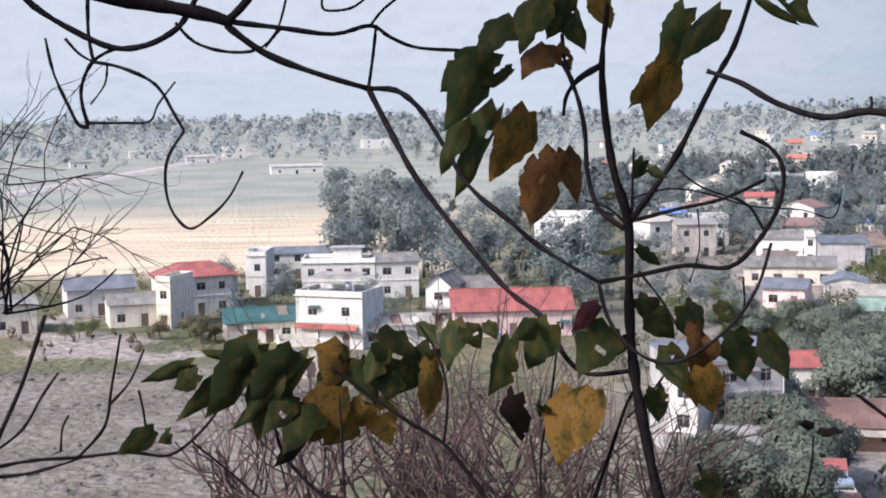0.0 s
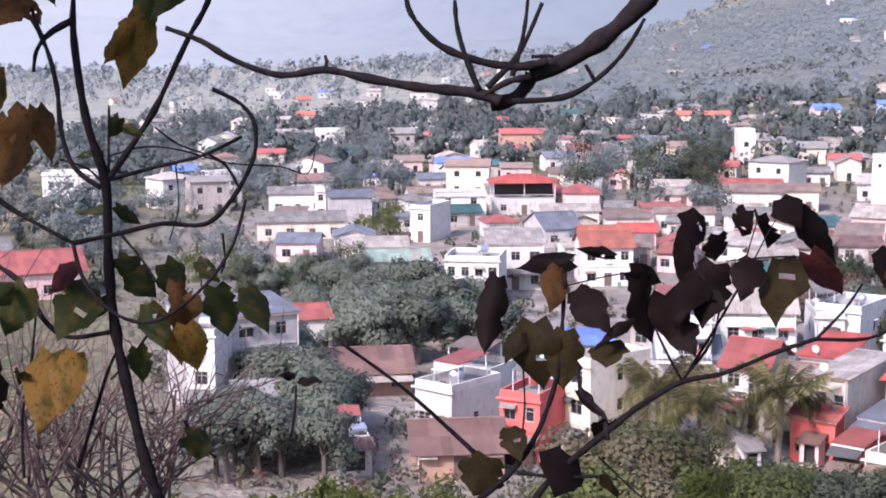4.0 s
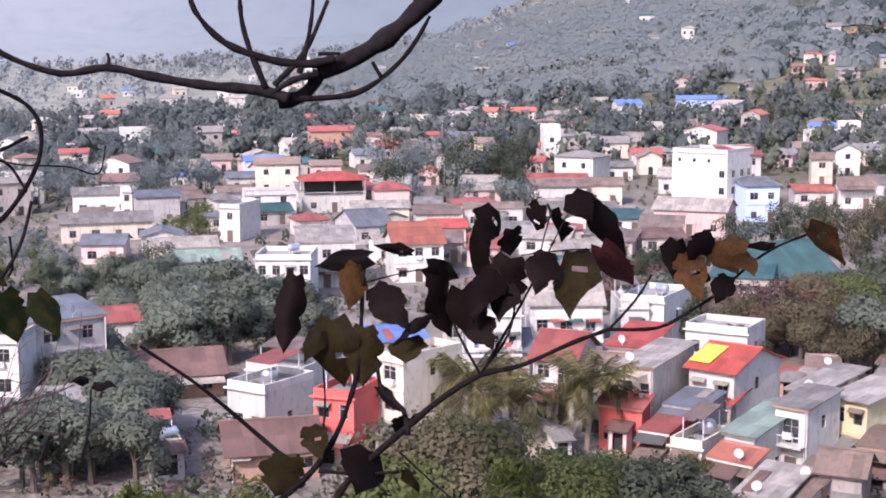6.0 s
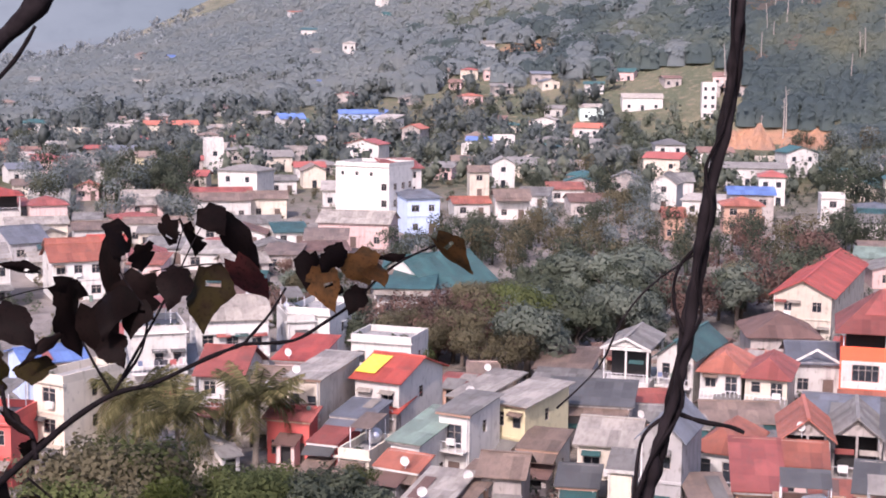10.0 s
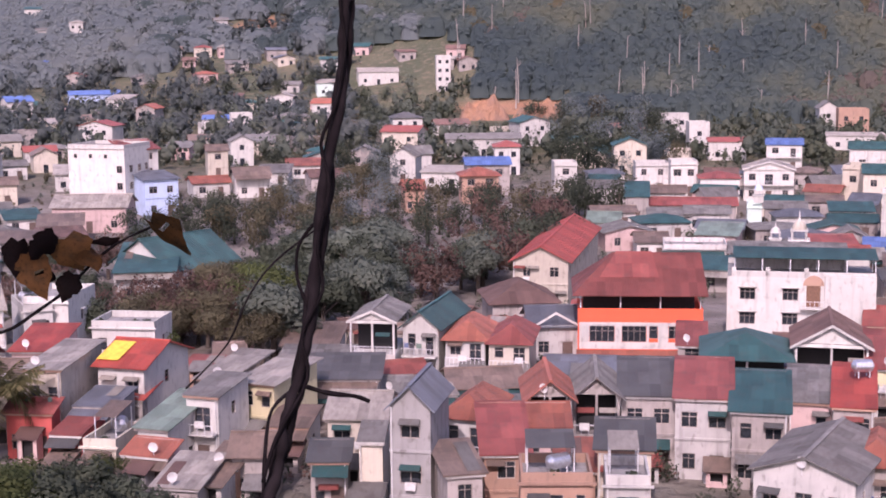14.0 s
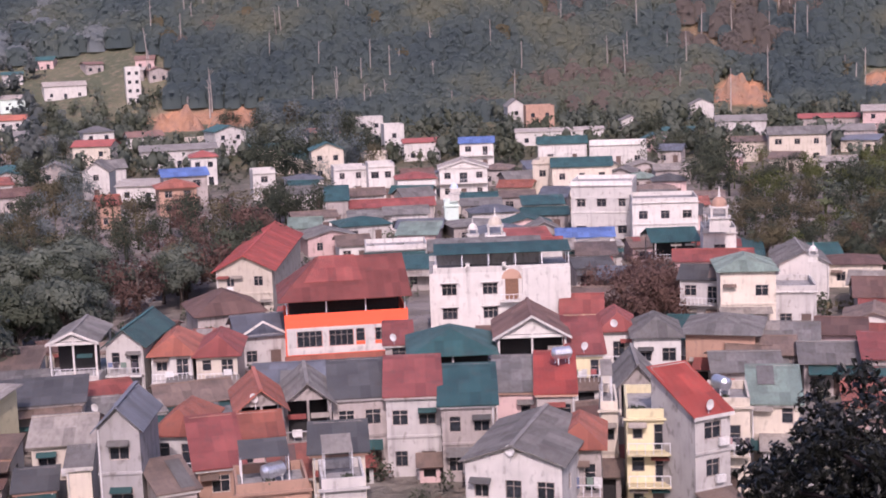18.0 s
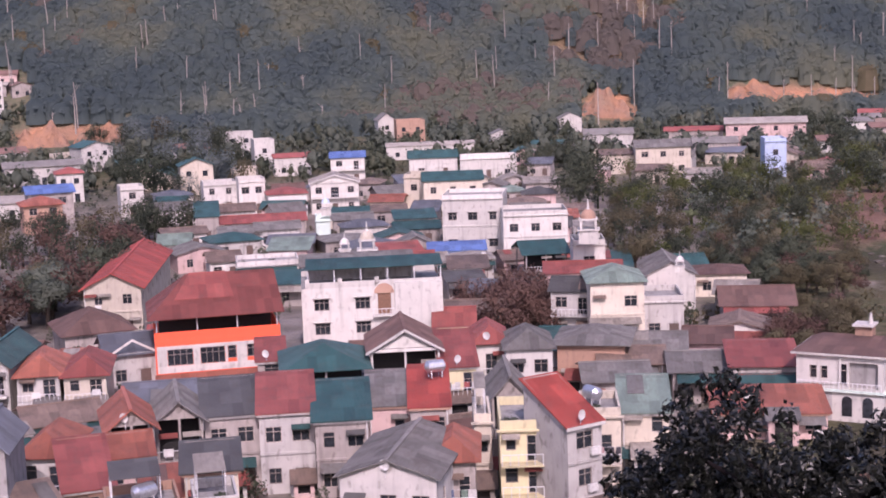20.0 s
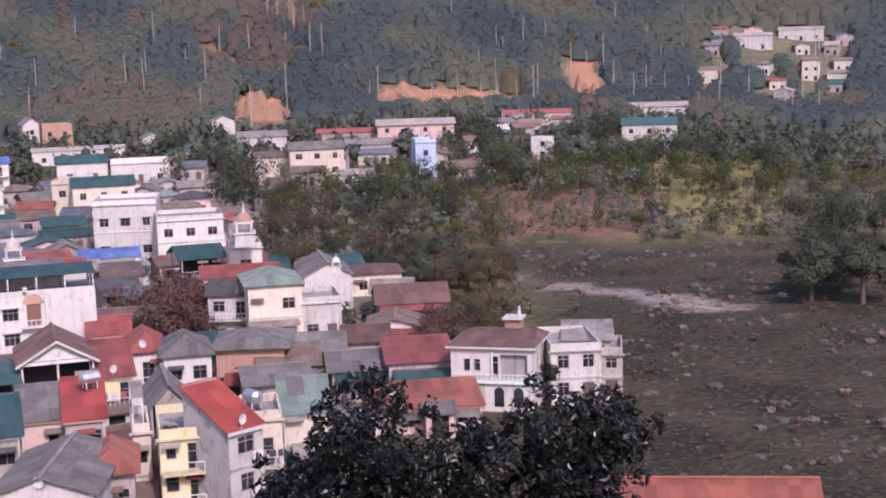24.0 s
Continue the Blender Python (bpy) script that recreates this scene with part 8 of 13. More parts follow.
tree("bright", 55.4, 88.4, 7.9)
tree("green", 58.3, 86.6, 7.6)
tree("green", 59.9, 84.2, 7.1)
tree("bright", 53.1, 88.7, 8.3)
tree("green", 62.2, 81.3, 6.4)
tree("olive", 55.5, 104.4, 4.0)
tree("bright", 51.0, 107.1, 3.9)
tree("bright", 56.6, 104.6, 3.9)
tree("bright", 53.8, 106.2, 3.8)
tree("green", 52.8, 106.8, 3.3)
tree("green", 60.8, 102.8, 2.7)
tree("bright", 60.4, 103.5, 3.0)
tree("bright", 57.1, 105.9, 3.9)
tree("green", 56.0, 106.9, 3.0)
tree("bright", 54.3, 107.9, 3.0)
tree("olive", 58.9, 105.7, 3.6)
tree("bright", 70.5, 98.3, 3.8)
tree("green", 53.1, 108.8, 3.7)
tree("bright", 52.3, 109.9, 3.7)
tree("green", 51.3, 110.5, 3.6)
tree("olive", 57.4, 108.1, 3.8)
tree("bright", 57.1, 109.0, 2.6)
tree("bright", 52.3, 111.8, 3.4)
tree("bright", 53.9, 111.5, 3.2)
tree("green", 55.4, 110.9, 3.6)
tree("bright", 58.6, 110.1, 3.9)
tree("dusty", 29.9, 121.2, 7.7)
tree("olive", 56.8, 112.0, 2.7)
tree("olive", 58.3, 112.1, 2.9)
tree("bright", 56.1, 113.3, 3.5)
tree("dusty", 22.0, 124.5, 8.0)
tree("dusty", 26.9, 124.5, 7.1)
tree("bright", 58.5, 113.2, 2.7)
tree("dusty", 24.9, 125.1, 8.2)
tree("bright", 57.7, 114.2, 2.7)
tree("dusty", 21.4, 126.8, 7.2)
tree("dusty", 27.5, 126.5, 6.6)
tree("dusty", 23.4, 127.9, 6.8)
coconut_palm(63.5, 114.6, 5.8, 130)
tree("dusty", 29.1, 127.9, 5.6)
tree("dusty", 25.4, 129.0, 7.2)
tree("dusty", 28.5, 129.6, 6.2)
tree("dusty", 32.2, 129.8, 6.9)
coconut_palm(70.7, 113.8, 6.6, 340)
tree("dusty", 23.8, 132.0, 6.7)
coconut_palm(61.9, 120.6, 6.6, 13)
tree("dusty", 22.4, 133.7, 6.6)
tree("dusty", 32.3, 131.8, 7.7)
tree("dusty", 30.5, 133.0, 5.9)
tree("dusty", 25.0, 135.2, 6.8)
tree("dusty", 31.5, 135.2, 7.9)
tree("dusty", 34.2, 134.8, 8.1)
tree("dusty", 34.2, 138.0, 8.3)
tree("dusty", 33.6, 141.8, 6.3)
tree("dusty", 34.2, 145.5, 8.0)
tree("dusty", 31.4, 146.3, 8.1)
tree("dusty", 29.9, 148.2, 7.5)
tree("dusty", 35.5, 155.6, 6.8)
tree("dusty", 35.5, 157.7, 6.0)
tree("bright", 99.5, 128.3, 7.0)
tree("dusty", 36.3, 159.5, 6.9)
tree("olive", 164.5, 28.2, 4.9)
tree("olive", 112.4, 123.8, 6.9)
tree("olive", 165.0, 31.5, 4.6)
tree("olive", 101.5, 134.1, 8.0)
tree("olive", 166.9, 24.5, 5.7)
tree("dusty", 36.4, 165.5, 7.1)
tree("russet", 166.9, 32.4, 5.4)
tree("russet", 168.5, 27.4, 5.4)
tree("russet", 167.9, 31.0, 3.9)
tree("dusty", 46.8, 164.7, 9.2)
tree("olive", 111.3, 130.4, 6.5)
tree("dusty", 116.7, 126.6, 9.7)
tree("russet", 169.8, 31.5, 5.6)
tree("russet", 170.8, 27.5, 4.5)
tree("olive", 171.2, 25.4, 6.0)
tree("dusty", 52.6, 165.0, 9.4)
tree("dusty", 44.6, 168.4, 6.6)
tree("dusty", 62.9, 163.5, 7.5)
tree("dusty", 50.7, 167.8, 7.3)
tree("russet", 172.6, 32.1, 5.6)
tree("olive", 109.4, 137.3, 6.0)
tree("olive", 114.6, 133.5, 8.1)
tree("olive", 173.9, 27.2, 5.3)
tree("dusty", 121.5, 127.5, 6.5)
tree("russet", 173.9, 29.3, 3.9)
tree("dusty", 58.2, 167.1, 8.1)
tree("olive", 111.2, 138.1, 6.5)
tree("dusty", 47.4, 170.9, 9.5)
tree("russet", 175.5, 28.9, 4.1)
tree("russet", 114.7, 136.2, 6.7)
tree("green", 104.8, 144.1, 7.4)
tree("russet", 176.5, 26.9, 4.8)
tree("olive", 107.9, 142.6, 7.2)
tree("olive", 176.6, 31.5, 5.1)
tree("olive", 115.1, 138.5, 7.6)
tree("dusty", 46.8, 174.4, 5.7)
tree("russet", 114.0, 140.4, 6.7)
tree("green", 124.8, 131.3, 6.7)
tree("russet", 168.3, 67.2, 7.9)
tree("dusty", 58.1, 171.8, 6.1)
tree("russet", 120.9, 135.7, 7.9)
tree("green", 127.8, 129.4, 9.8)
tree("russet", 113.1, 142.5, 6.5)
tree("russet", 109.7, 145.8, 5.6)
tree("olive", 112.4, 144.4, 6.9)
tree("bright", 123.7, 135.7, 9.7)
tree("olive", 181.4, 28.5, 5.1)
tree("russet", 172.3, 63.6, 6.3)
tree("russet", 116.7, 143.2, 5.5)
tree("green", 62.6, 174.3, 7.5)
tree("russet", 173.4, 65.5, 8.3)
tree("olive", 114.2, 146.1, 6.2)
tree("dusty", 126.6, 135.7, 8.5)
tree("olive", 183.9, 26.6, 5.2)
tree("dusty", 48.2, 179.6, 5.2)
tree("dusty", 59.5, 176.3, 9.4)
tree("dusty", 42.2, 181.4, 5.4)
tree("dusty", 134.7, 128.8, 10.1)
tree("olive", 184.6, 28.6, 5.1)
tree("olive", 107.6, 153.5, 7.2)
tree("dusty", 131.3, 133.8, 8.3)
tree("olive", 185.6, 27.0, 4.3)
tree("green", 62.7, 176.9, 6.8)
tree("dusty", 53.3, 180.1, 8.2)
tree("green", 66.9, 175.8, 6.9)
tree("green", 130.4, 137.1, 7.0)
tree("russet", 176.8, 67.6, 7.2)
tree("olive", 187.0, 29.5, 3.9)
tree("russet", 187.2, 28.3, 5.3)
tree("russet", 117.2, 149.4, 7.8)
tree("dusty", 138.6, 130.0, 9.0)
tree("dusty", 61.0, 180.2, 9.0)
tree("russet", 114.7, 152.1, 7.0)
tree("dusty", 55.1, 182.4, 7.4)
tree("russet", 178.9, 66.5, 7.5)
tree("green", 132.8, 137.5, 9.1)
tree("dusty", 53.1, 183.7, 7.1)
tree("russet", 124.0, 145.8, 7.5)
tree("dusty", 128.9, 141.5, 7.0)
tree("dusty", 134.5, 136.3, 7.0)
tree("green", 105.8, 160.0, 6.5)
tree("dusty", 138.6, 133.1, 7.6)
tree("olive", 126.2, 145.1, 7.3)
tree("dusty", 58.2, 183.5, 7.3)
tree("olive", 190.1, 33.0, 4.3)
tree("russet", 111.3, 157.7, 6.5)
tree("russet", 122.7, 149.8, 8.2)
tree("dusty", 51.9, 186.7, 6.8)
tree("dusty", 66.8, 182.0, 7.7)
tree("dusty", 48.8, 187.8, 4.6)
tree("dusty", 61.0, 184.2, 7.8)
tree("russet", 182.4, 71.1, 6.9)
tree("olive", 127.5, 149.1, 8.3)
tree("dusty", 46.1, 190.7, 6.0)
tree("dusty", 52.1, 189.6, 6.2)
tree("russet", 110.4, 162.7, 7.1)
tree("dusty", 49.8, 190.9, 6.1)
tree("russet", 182.2, 77.0, 6.5)
tree("dusty", 112.8, 163.2, 7.5)
tree("bright", 132.7, 147.5, 7.9)
tree("russet", 186.2, 68.7, 5.4)
tree("olive", 128.7, 151.1, 8.0)
tree("dusty", 57.3, 190.3, 7.1)
tree("dusty", 135.6, 145.3, 7.4)
tree("russet", 185.1, 73.4, 5.7)
tree("dusty", 52.9, 192.4, 7.6)
tree("dusty", 45.5, 194.8, 6.3)
tree("russet", 188.7, 69.7, 6.9)
tree("green", 68.3, 189.2, 6.9)
tree("russet", 187.7, 72.8, 7.7)
tree("dusty", 134.8, 149.6, 7.1)
tree("dusty", 61.9, 192.0, 9.3)
tree("olive", 131.2, 153.6, 7.4)
tree("green", 112.5, 167.7, 5.5)
tree("dusty", 54.9, 194.9, 7.9)
tree("green", 147.3, 139.0, 8.9)
tree("dusty", 144.6, 141.9, 7.2)
tree("green", 201.6, -20.8, 9.3)
tree("green", 139.7, 148.5, 8.5)
tree("russet", 154.4, 133.4, 9.5)
tree("green", 203.7, -14.2, 9.2)
tree("dusty", 146.6, 142.5, 7.6)
tree("russet", 133.0, 155.7, 6.7)
tree("green", 119.7, 166.7, 6.3)
tree("olive", 132.1, 158.1, 5.3)
tree("dusty", 115.2, 171.0, 5.8)
tree("dusty", 62.6, 196.8, 8.1)
tree("green", 39.9, 203.3, 6.3)
tree("russet", 117.5, 171.2, 7.1)
tree("russet", 112.8, 174.7, 5.7)
tree("green", 61.1, 199.4, 6.7)
tree("olive", 207.6, 31.4, 6.0)
tree("dusty", 157.4, 139.0, 7.8)
tree("dusty", 162.8, 132.6, 7.8)
tree("olive", 206.8, 37.6, 5.4)
tree("green", 50.9, 204.2, 6.2)
tree("dusty", 62.9, 200.8, 7.1)
tree("dusty", 54.0, 203.8, 7.5)
tree("green", 210.3, -19.0, 6.8)
tree("olive", 139.9, 158.6, 5.9)
tree("green", 210.9, -16.0, 8.2)
tree("dusty", 56.7, 204.2, 4.9)
tree("green", 208.3, 40.1, 4.7)
tree("russet", 210.0, 30.8, 5.6)
tree("olive", 118.2, 176.8, 7.1)
tree("dusty", 60.9, 204.6, 6.9)
tree("green", 153.5, 148.6, 9.1)
tree("dusty", 156.5, 146.4, 9.0)
tree("green", 48.7, 208.7, 5.4)
tree("olive", 211.4, 38.3, 4.9)
tree("green", 213.9, -19.6, 8.0)
tree("olive", 212.2, 34.8, 5.3)
tree("dusty", 43.8, 211.0, 5.5)
tree("green", 212.6, 36.3, 4.9)
tree("green", 165.5, 138.3, 7.7)
tree("olive", 212.0, 40.1, 4.9)
tree("green", 212.2, 42.2, 5.6)
tree("green", 212.6, 43.8, 4.6)
tree("russet", 171.8, 132.6, 9.3)
tree("green", 121.7, 179.8, 8.3)
tree("dusty", 152.7, 154.8, 6.8)
tree("dusty", 157.7, 150.3, 8.3)
tree("dusty", 169.5, 137.3, 8.7)
tree("olive", 175.5, 130.3, 6.6)
tree("green", 149.7, 159.6, 8.6)
tree("dusty", 121.3, 183.0, 6.5)
tree("green", 46.5, 214.8, 5.6)
tree("green", 148.5, 162.3, 7.2)
tree("dusty", 157.5, 153.9, 9.6)
tree("dusty", 54.6, 213.5, 6.5)
tree("dusty", 159.9, 151.7, 10.2)
tree("russet", 216.8, 39.9, 4.8)
tree("green", 64.2, 211.2, 6.5)
tree("green", 176.2, 133.5, 6.2)
tree("green", 216.6, 44.8, 4.2)
tree("dusty", 154.3, 158.5, 9.6)
tree("green", 218.7, 37.1, 5.0)
tree("green", 218.5, 38.7, 4.7)
tree("dusty", 56.2, 215.0, 4.6)
tree("olive", 172.1, 140.9, 8.5)
tree("green", 218.6, 42.9, 5.7)
tree("olive", 220.5, 32.6, 5.4)
tree("green", 179.1, 133.2, 6.0)
tree("russet", 178.1, 135.7, 6.3)
tree("green", 221.8, 31.4, 4.3)
tree("green", 218.5, 50.0, 4.6)
tree("russet", 220.9, 40.1, 5.1)
tree("dusty", 174.8, 141.0, 8.5)
tree("green", 219.4, 48.4, 4.4)
tree("green", 224.2, -22.6, 6.6)
tree("green", 41.7, 221.7, 6.6)
tree("green", 180.9, 134.9, 7.5)
tree("olive", 222.6, 39.8, 4.7)
tree("olive", 221.3, 47.2, 4.2)
tree("green", 223.7, 35.3, 4.3)
tree("green", 183.6, 133.4, 9.1)
tree("green", 158.6, 162.4, 9.7)
tree("olive", 222.4, 45.8, 4.9)
tree("dusty", 58.8, 219.9, 5.9)
tree("russet", 223.9, 45.7, 4.0)
tree("green", 225.0, 40.4, 7.0)
tree("olive", -39.0, 225.4, 4.2)
tree("green", 177.8, 143.9, 6.3)
tree("green", 223.1, 50.5, 4.2)
tree("olive", 166.5, 157.6, 8.5)
tree("green", 184.6, 136.2, 7.5)
tree("dusty", 61.0, 221.4, 6.2)
tree("green", 224.2, 50.1, 3.9)
tree("dusty", 45.7, 225.4, 5.0)
tree("olive", -37.0, 227.2, 3.2)
tree("dusty", 161.9, 164.3, 8.4)
tree("olive", 227.5, 38.7, 5.3)
tree("olive", 228.9, 31.9, 4.3)
tree("dusty", 160.1, 166.7, 7.5)
tree("dusty", 52.2, 225.7, 5.9)
tree("green", 131.8, 191.1, 6.2)
tree("green", 54.1, 226.1, 5.8)
tree("olive", 223.4, 65.0, 6.8)
tree("olive", -40.3, 229.1, 3.0)
tree("russet", 138.2, 187.5, 7.9)
tree("dusty", 172.1, 157.9, 7.8)
tree("green", 227.6, 52.4, 4.7)
tree("green", 186.6, 141.2, 8.6)
tree("russet", 183.9, 145.3, 6.3)
tree("green", 230.2, 45.5, 4.9)
tree("olive", 228.4, 54.2, 4.6)
tree("olive", -46.4, 230.3, 3.3)
tree("green", 56.1, 228.3, 5.1)
tree("green", 233.6, -26.8, 6.1)
tree("bright", 37.6, 232.5, 4.5)
tree("olive", -41.9, 232.1, 3.9)
tree("dusty", 172.7, 161.0, 8.8)
far_tree("green", 230.9, 49.5, 5.6)
far_tree("green", 192.1, 137.6, 8.5)
far_tree("russet", 128.9, 198.1, 5.5)
far_tree("dusty", 56.0, 229.7, 4.7)
far_tree("bright", 44.7, 232.6, 4.9)
far_tree("bright", 228.8, 61.8, 6.0)
far_tree("green", 189.8, 142.4, 8.6)
far_tree("green", 176.5, 158.7, 6.2)
far_tree("russet", 232.5, 48.2, 4.2)
far_tree("olive", 235.0, 33.5, 5.4)
far_tree("dusty", 46.3, 233.0, 5.7)
far_tree("green", 61.1, 229.6, 7.0)
far_tree("bright", -57.4, 230.7, 3.8)
far_tree("dusty", 57.3, 230.8, 5.2)
far_tree("green", 230.2, 60.2, 6.4)
far_tree("olive", 234.1, 43.2, 4.9)
far_tree("green", 238.1, -16.5, 7.2)
far_tree("olive", -61.6, 230.7, 3.5)
far_tree("olive", 173.7, 164.4, 9.0)
far_tree("bright", 36.2, 236.4, 6.2)
far_tree("dusty", -12.0, 239.6, 5.9)
far_tree("green", 48.2, 235.0, 4.9)
far_tree("russet", 177.0, 162.5, 8.0)
far_tree("green", 234.7, 53.3, 4.2)
far_tree("green", 231.4, 66.4, 5.8)
far_tree("bright", -60.0, 233.4, 4.1)
far_tree("russet", 189.1, 149.5, 8.2)
far_tree("olive", 232.3, 64.9, 6.4)
far_tree("green", -13.5, 241.3, 6.8)
far_tree("green", 241.7, -20.5, 6.4)
far_tree("green", 235.6, 58.1, 4.9)
far_tree("green", 238.1, 47.1, 4.6)
far_tree("olive", -58.6, 235.5, 3.5)
far_tree("dusty", 48.4, 237.8, 6.5)
far_tree("russet", 187.1, 155.0, 7.0)
far_tree("green", 143.4, 196.7, 5.8)
far_tree("green", 174.3, 170.2, 8.3)
far_tree("green", 236.1, 61.3, 5.8)
far_tree("green", 237.4, 56.4, 3.9)
far_tree("green", 170.9, 174.2, 8.4)
far_tree("dusty", 46.0, 239.8, 6.8)
far_tree("olive", 239.7, 47.0, 5.0)
far_tree("bright", -48.1, 239.6, 2.8)
far_tree("green", 244.2, -18.6, 7.3)
far_tree("green", 149.8, 194.4, 7.9)
far_tree("olive", 239.3, 55.7, 5.8)
far_tree("green", 199.0, 144.7, 7.7)
far_tree("green", 242.8, 40.5, 5.4)
far_tree("dusty", 173.7, 174.7, 7.0)
far_tree("olive", 241.6, 49.3, 5.7)
far_tree("olive", 178.5, 170.3, 6.7)
far_tree("olive", 238.7, 62.3, 5.0)
far_tree("olive", 238.2, 69.2, 5.1)
far_tree("dusty", -35.5, 245.6, 6.2)
far_tree("green", 200.4, 146.9, 9.3)
far_tree("green", 244.7, 44.1, 4.1)
far_tree("dusty", 153.7, 196.7, 7.8)
far_tree("russet", 243.6, 55.5, 4.5)
far_tree("dusty", 41.9, 246.4, 5.6)
far_tree("bright", 247.2, 40.4, 6.0)
far_tree("dusty", 23.4, 249.9, 12.6)
far_tree("green", 195.2, 157.8, 8.0)
far_tree("dusty", -9.5, 251.4, 4.7)
far_tree("green", 245.2, 56.4, 4.2)
far_tree("russet", 205.3, 146.0, 7.2)
far_tree("green", 246.8, 51.6, 5.2)
far_tree("green", 189.9, 166.3, 6.8)
far_tree("olive", 246.3, 55.9, 5.1)
far_tree("russet", 202.0, 151.6, 9.2)
far_tree("dusty", -13.6, 253.7, 7.0)
far_tree("green", 187.6, 172.0, 6.6)
far_tree("olive", 202.7, 154.2, 7.7)
far_tree("olive", 177.9, 182.2, 7.9)
far_tree("olive", 170.6, 189.4, 6.9)
far_tree("green", 186.8, 174.2, 6.5)
far_tree("olive", 247.0, 64.9, 7.2)
far_tree("green", 192.6, 168.2, 7.4)
far_tree("bright", 248.0, 62.5, 4.9)
far_tree("green", 172.6, 188.8, 5.6)
far_tree("bright", 47.1, 251.7, 5.9)
far_tree("green", 245.2, 74.0, 5.8)
far_tree("green", 255.2, -22.3, 8.2)
far_tree("dusty", 1.2, 256.5, 11.6)
far_tree("green", 159.2, 201.6, 7.3)
far_tree("olive", 181.6, 182.2, 6.5)
far_tree("olive", 246.0, 76.6, 6.1)
far_tree("bright", 255.0, 37.1, 6.1)
far_tree("green", 179.7, 185.0, 6.4)
far_tree("green", 169.3, 195.8, 7.9)
far_tree("dusty", 45.0, 255.0, 4.8)
far_tree("dusty", 17.5, 258.5, 10.6)
far_tree("russet", 210.1, 151.7, 9.2)
far_tree("green", 165.3, 199.7, 6.4)
far_tree("green", 258.3, -23.1, 8.0)
far_tree("green", 208.0, 155.2, 9.0)
far_tree("green", 258.9, -19.9, 7.1)
far_tree("olive", 248.4, 76.2, 6.4)
far_tree("bright", 255.4, 47.8, 4.8)
far_tree("green", 187.1, 180.5, 6.2)
far_tree("green", 255.0, 54.0, 5.6)
far_tree("green", 158.9, 207.1, 7.6)
far_tree("olive", 174.3, 194.5, 8.2)
far_tree("dusty", 47.0, 256.9, 6.4)
far_tree("green", 256.2, 51.6, 4.8)
far_tree("green", 255.9, 55.0, 4.7)
far_tree("russet", 204.6, 163.5, 7.4)
far_tree("olive", 172.7, 196.9, 7.5)
far_tree("dusty", -14.1, 261.7, 5.7)
far_tree("dusty", 45.5, 258.4, 6.5)
far_tree("olive", 254.4, 64.7, 5.8)
far_tree("green", 206.6, 162.0, 7.0)
far_tree("olive", 186.2, 185.6, 6.5)
far_tree("olive", 198.0, 173.5, 6.5)
far_tree("green", 253.5, 71.3, 5.6)
far_tree("olive", 171.7, 199.7, 8.0)
far_tree("dusty", 37.4, 261.3, 6.5)
far_tree("olive", 253.5, 75.8, 6.1)
far_tree("olive", 261.6, 40.2, 5.5)
far_tree("green", 256.0, 67.6, 4.8)
far_tree("green", 201.9, 171.4, 6.6)
far_tree("dusty", 23.6, 263.9, 11.7)
far_tree("olive", 260.3, 51.5, 5.2)
far_tree("green", 172.1, 202.0, 8.2)
far_tree("green", 214.8, 156.3, 7.1)
far_tree("dusty", 48.0, 261.5, 4.8)
far_tree("bright", 262.2, 45.2, 4.5)
far_tree("olive", 260.0, 57.7, 6.5)
far_tree("bright", 259.2, 61.5, 5.8)
far_tree("green", 167.3, 207.4, 7.9)
far_tree("dusty", -31.7, 264.9, 6.6)
far_tree("olive", 174.4, 202.0, 5.8)
far_tree("green", 261.5, 53.9, 4.7)
far_tree("green", 180.6, 196.8, 7.7)
far_tree("green", 209.2, 166.1, 8.4)
far_tree("bright", 267.1, 12.4, 5.7)
far_tree("olive", 203.0, 174.6, 7.8)
far_tree("green", 266.1, -29.6, 7.5)
far_tree("green", 171.7, 205.5, 7.6)
far_tree("tall", 3.6, 268.2, 14.2)
far_tree("green", 205.8, 172.3, 6.8)
far_tree("olive", 185.7, 194.5, 7.4)
far_tree("green", 177.3, 203.1, 7.0)
far_tree("green", 175.5, 205.1, 7.3)
far_tree("green", 262.6, 62.6, 4.7)
far_tree("bright", 270.2, -1.9, 6.7)
far_tree("tall", 19.1, 269.9, 12.1)
far_tree("dusty", -31.6, 268.9, 6.3)
far_tree("olive", 259.9, 76.0, 7.1)
far_tree("olive", 170.4, 210.8, 6.6)
far_tree("olive", 264.2, 61.3, 4.5)
far_tree("olive", 214.5, 166.5, 8.5)
far_tree("green", 268.8, 39.5, 5.5)
far_tree("green", 266.5, 55.0, 5.2)
far_tree("green", 178.3, 205.6, 8.3)
far_tree("dusty", 196.1, 189.0, 7.9)
far_tree("bright", 271.8, -20.7, 6.0)
far_tree("green", 183.8, 201.6, 5.7)
far_tree("green", 221.1, 159.8, 6.6)
far_tree("green", 268.1, 52.5, 4.6)
far_tree("tall", 23.8, 272.3, 14.3)
far_tree("green", 272.6, -26.8, 5.5)
far_tree("green", 273.9, -16.5, 6.6)
far_tree("olive", 262.9, 79.1, 6.6)
far_tree("tall", 29.4, 273.0, 14.2)
far_tree("olive", 179.8, 207.7, 5.7)
far_tree("green", 174.6, 212.1, 7.6)
far_tree("green", 270.7, 48.1, 6.6)
far_tree("dusty", 201.2, 187.9, 8.7)
far_tree("green", 269.8, 56.3, 4.8)
far_tree("olive", 265.5, 74.4, 5.6)
far_tree("dusty", 22.1, 274.9, 10.0)
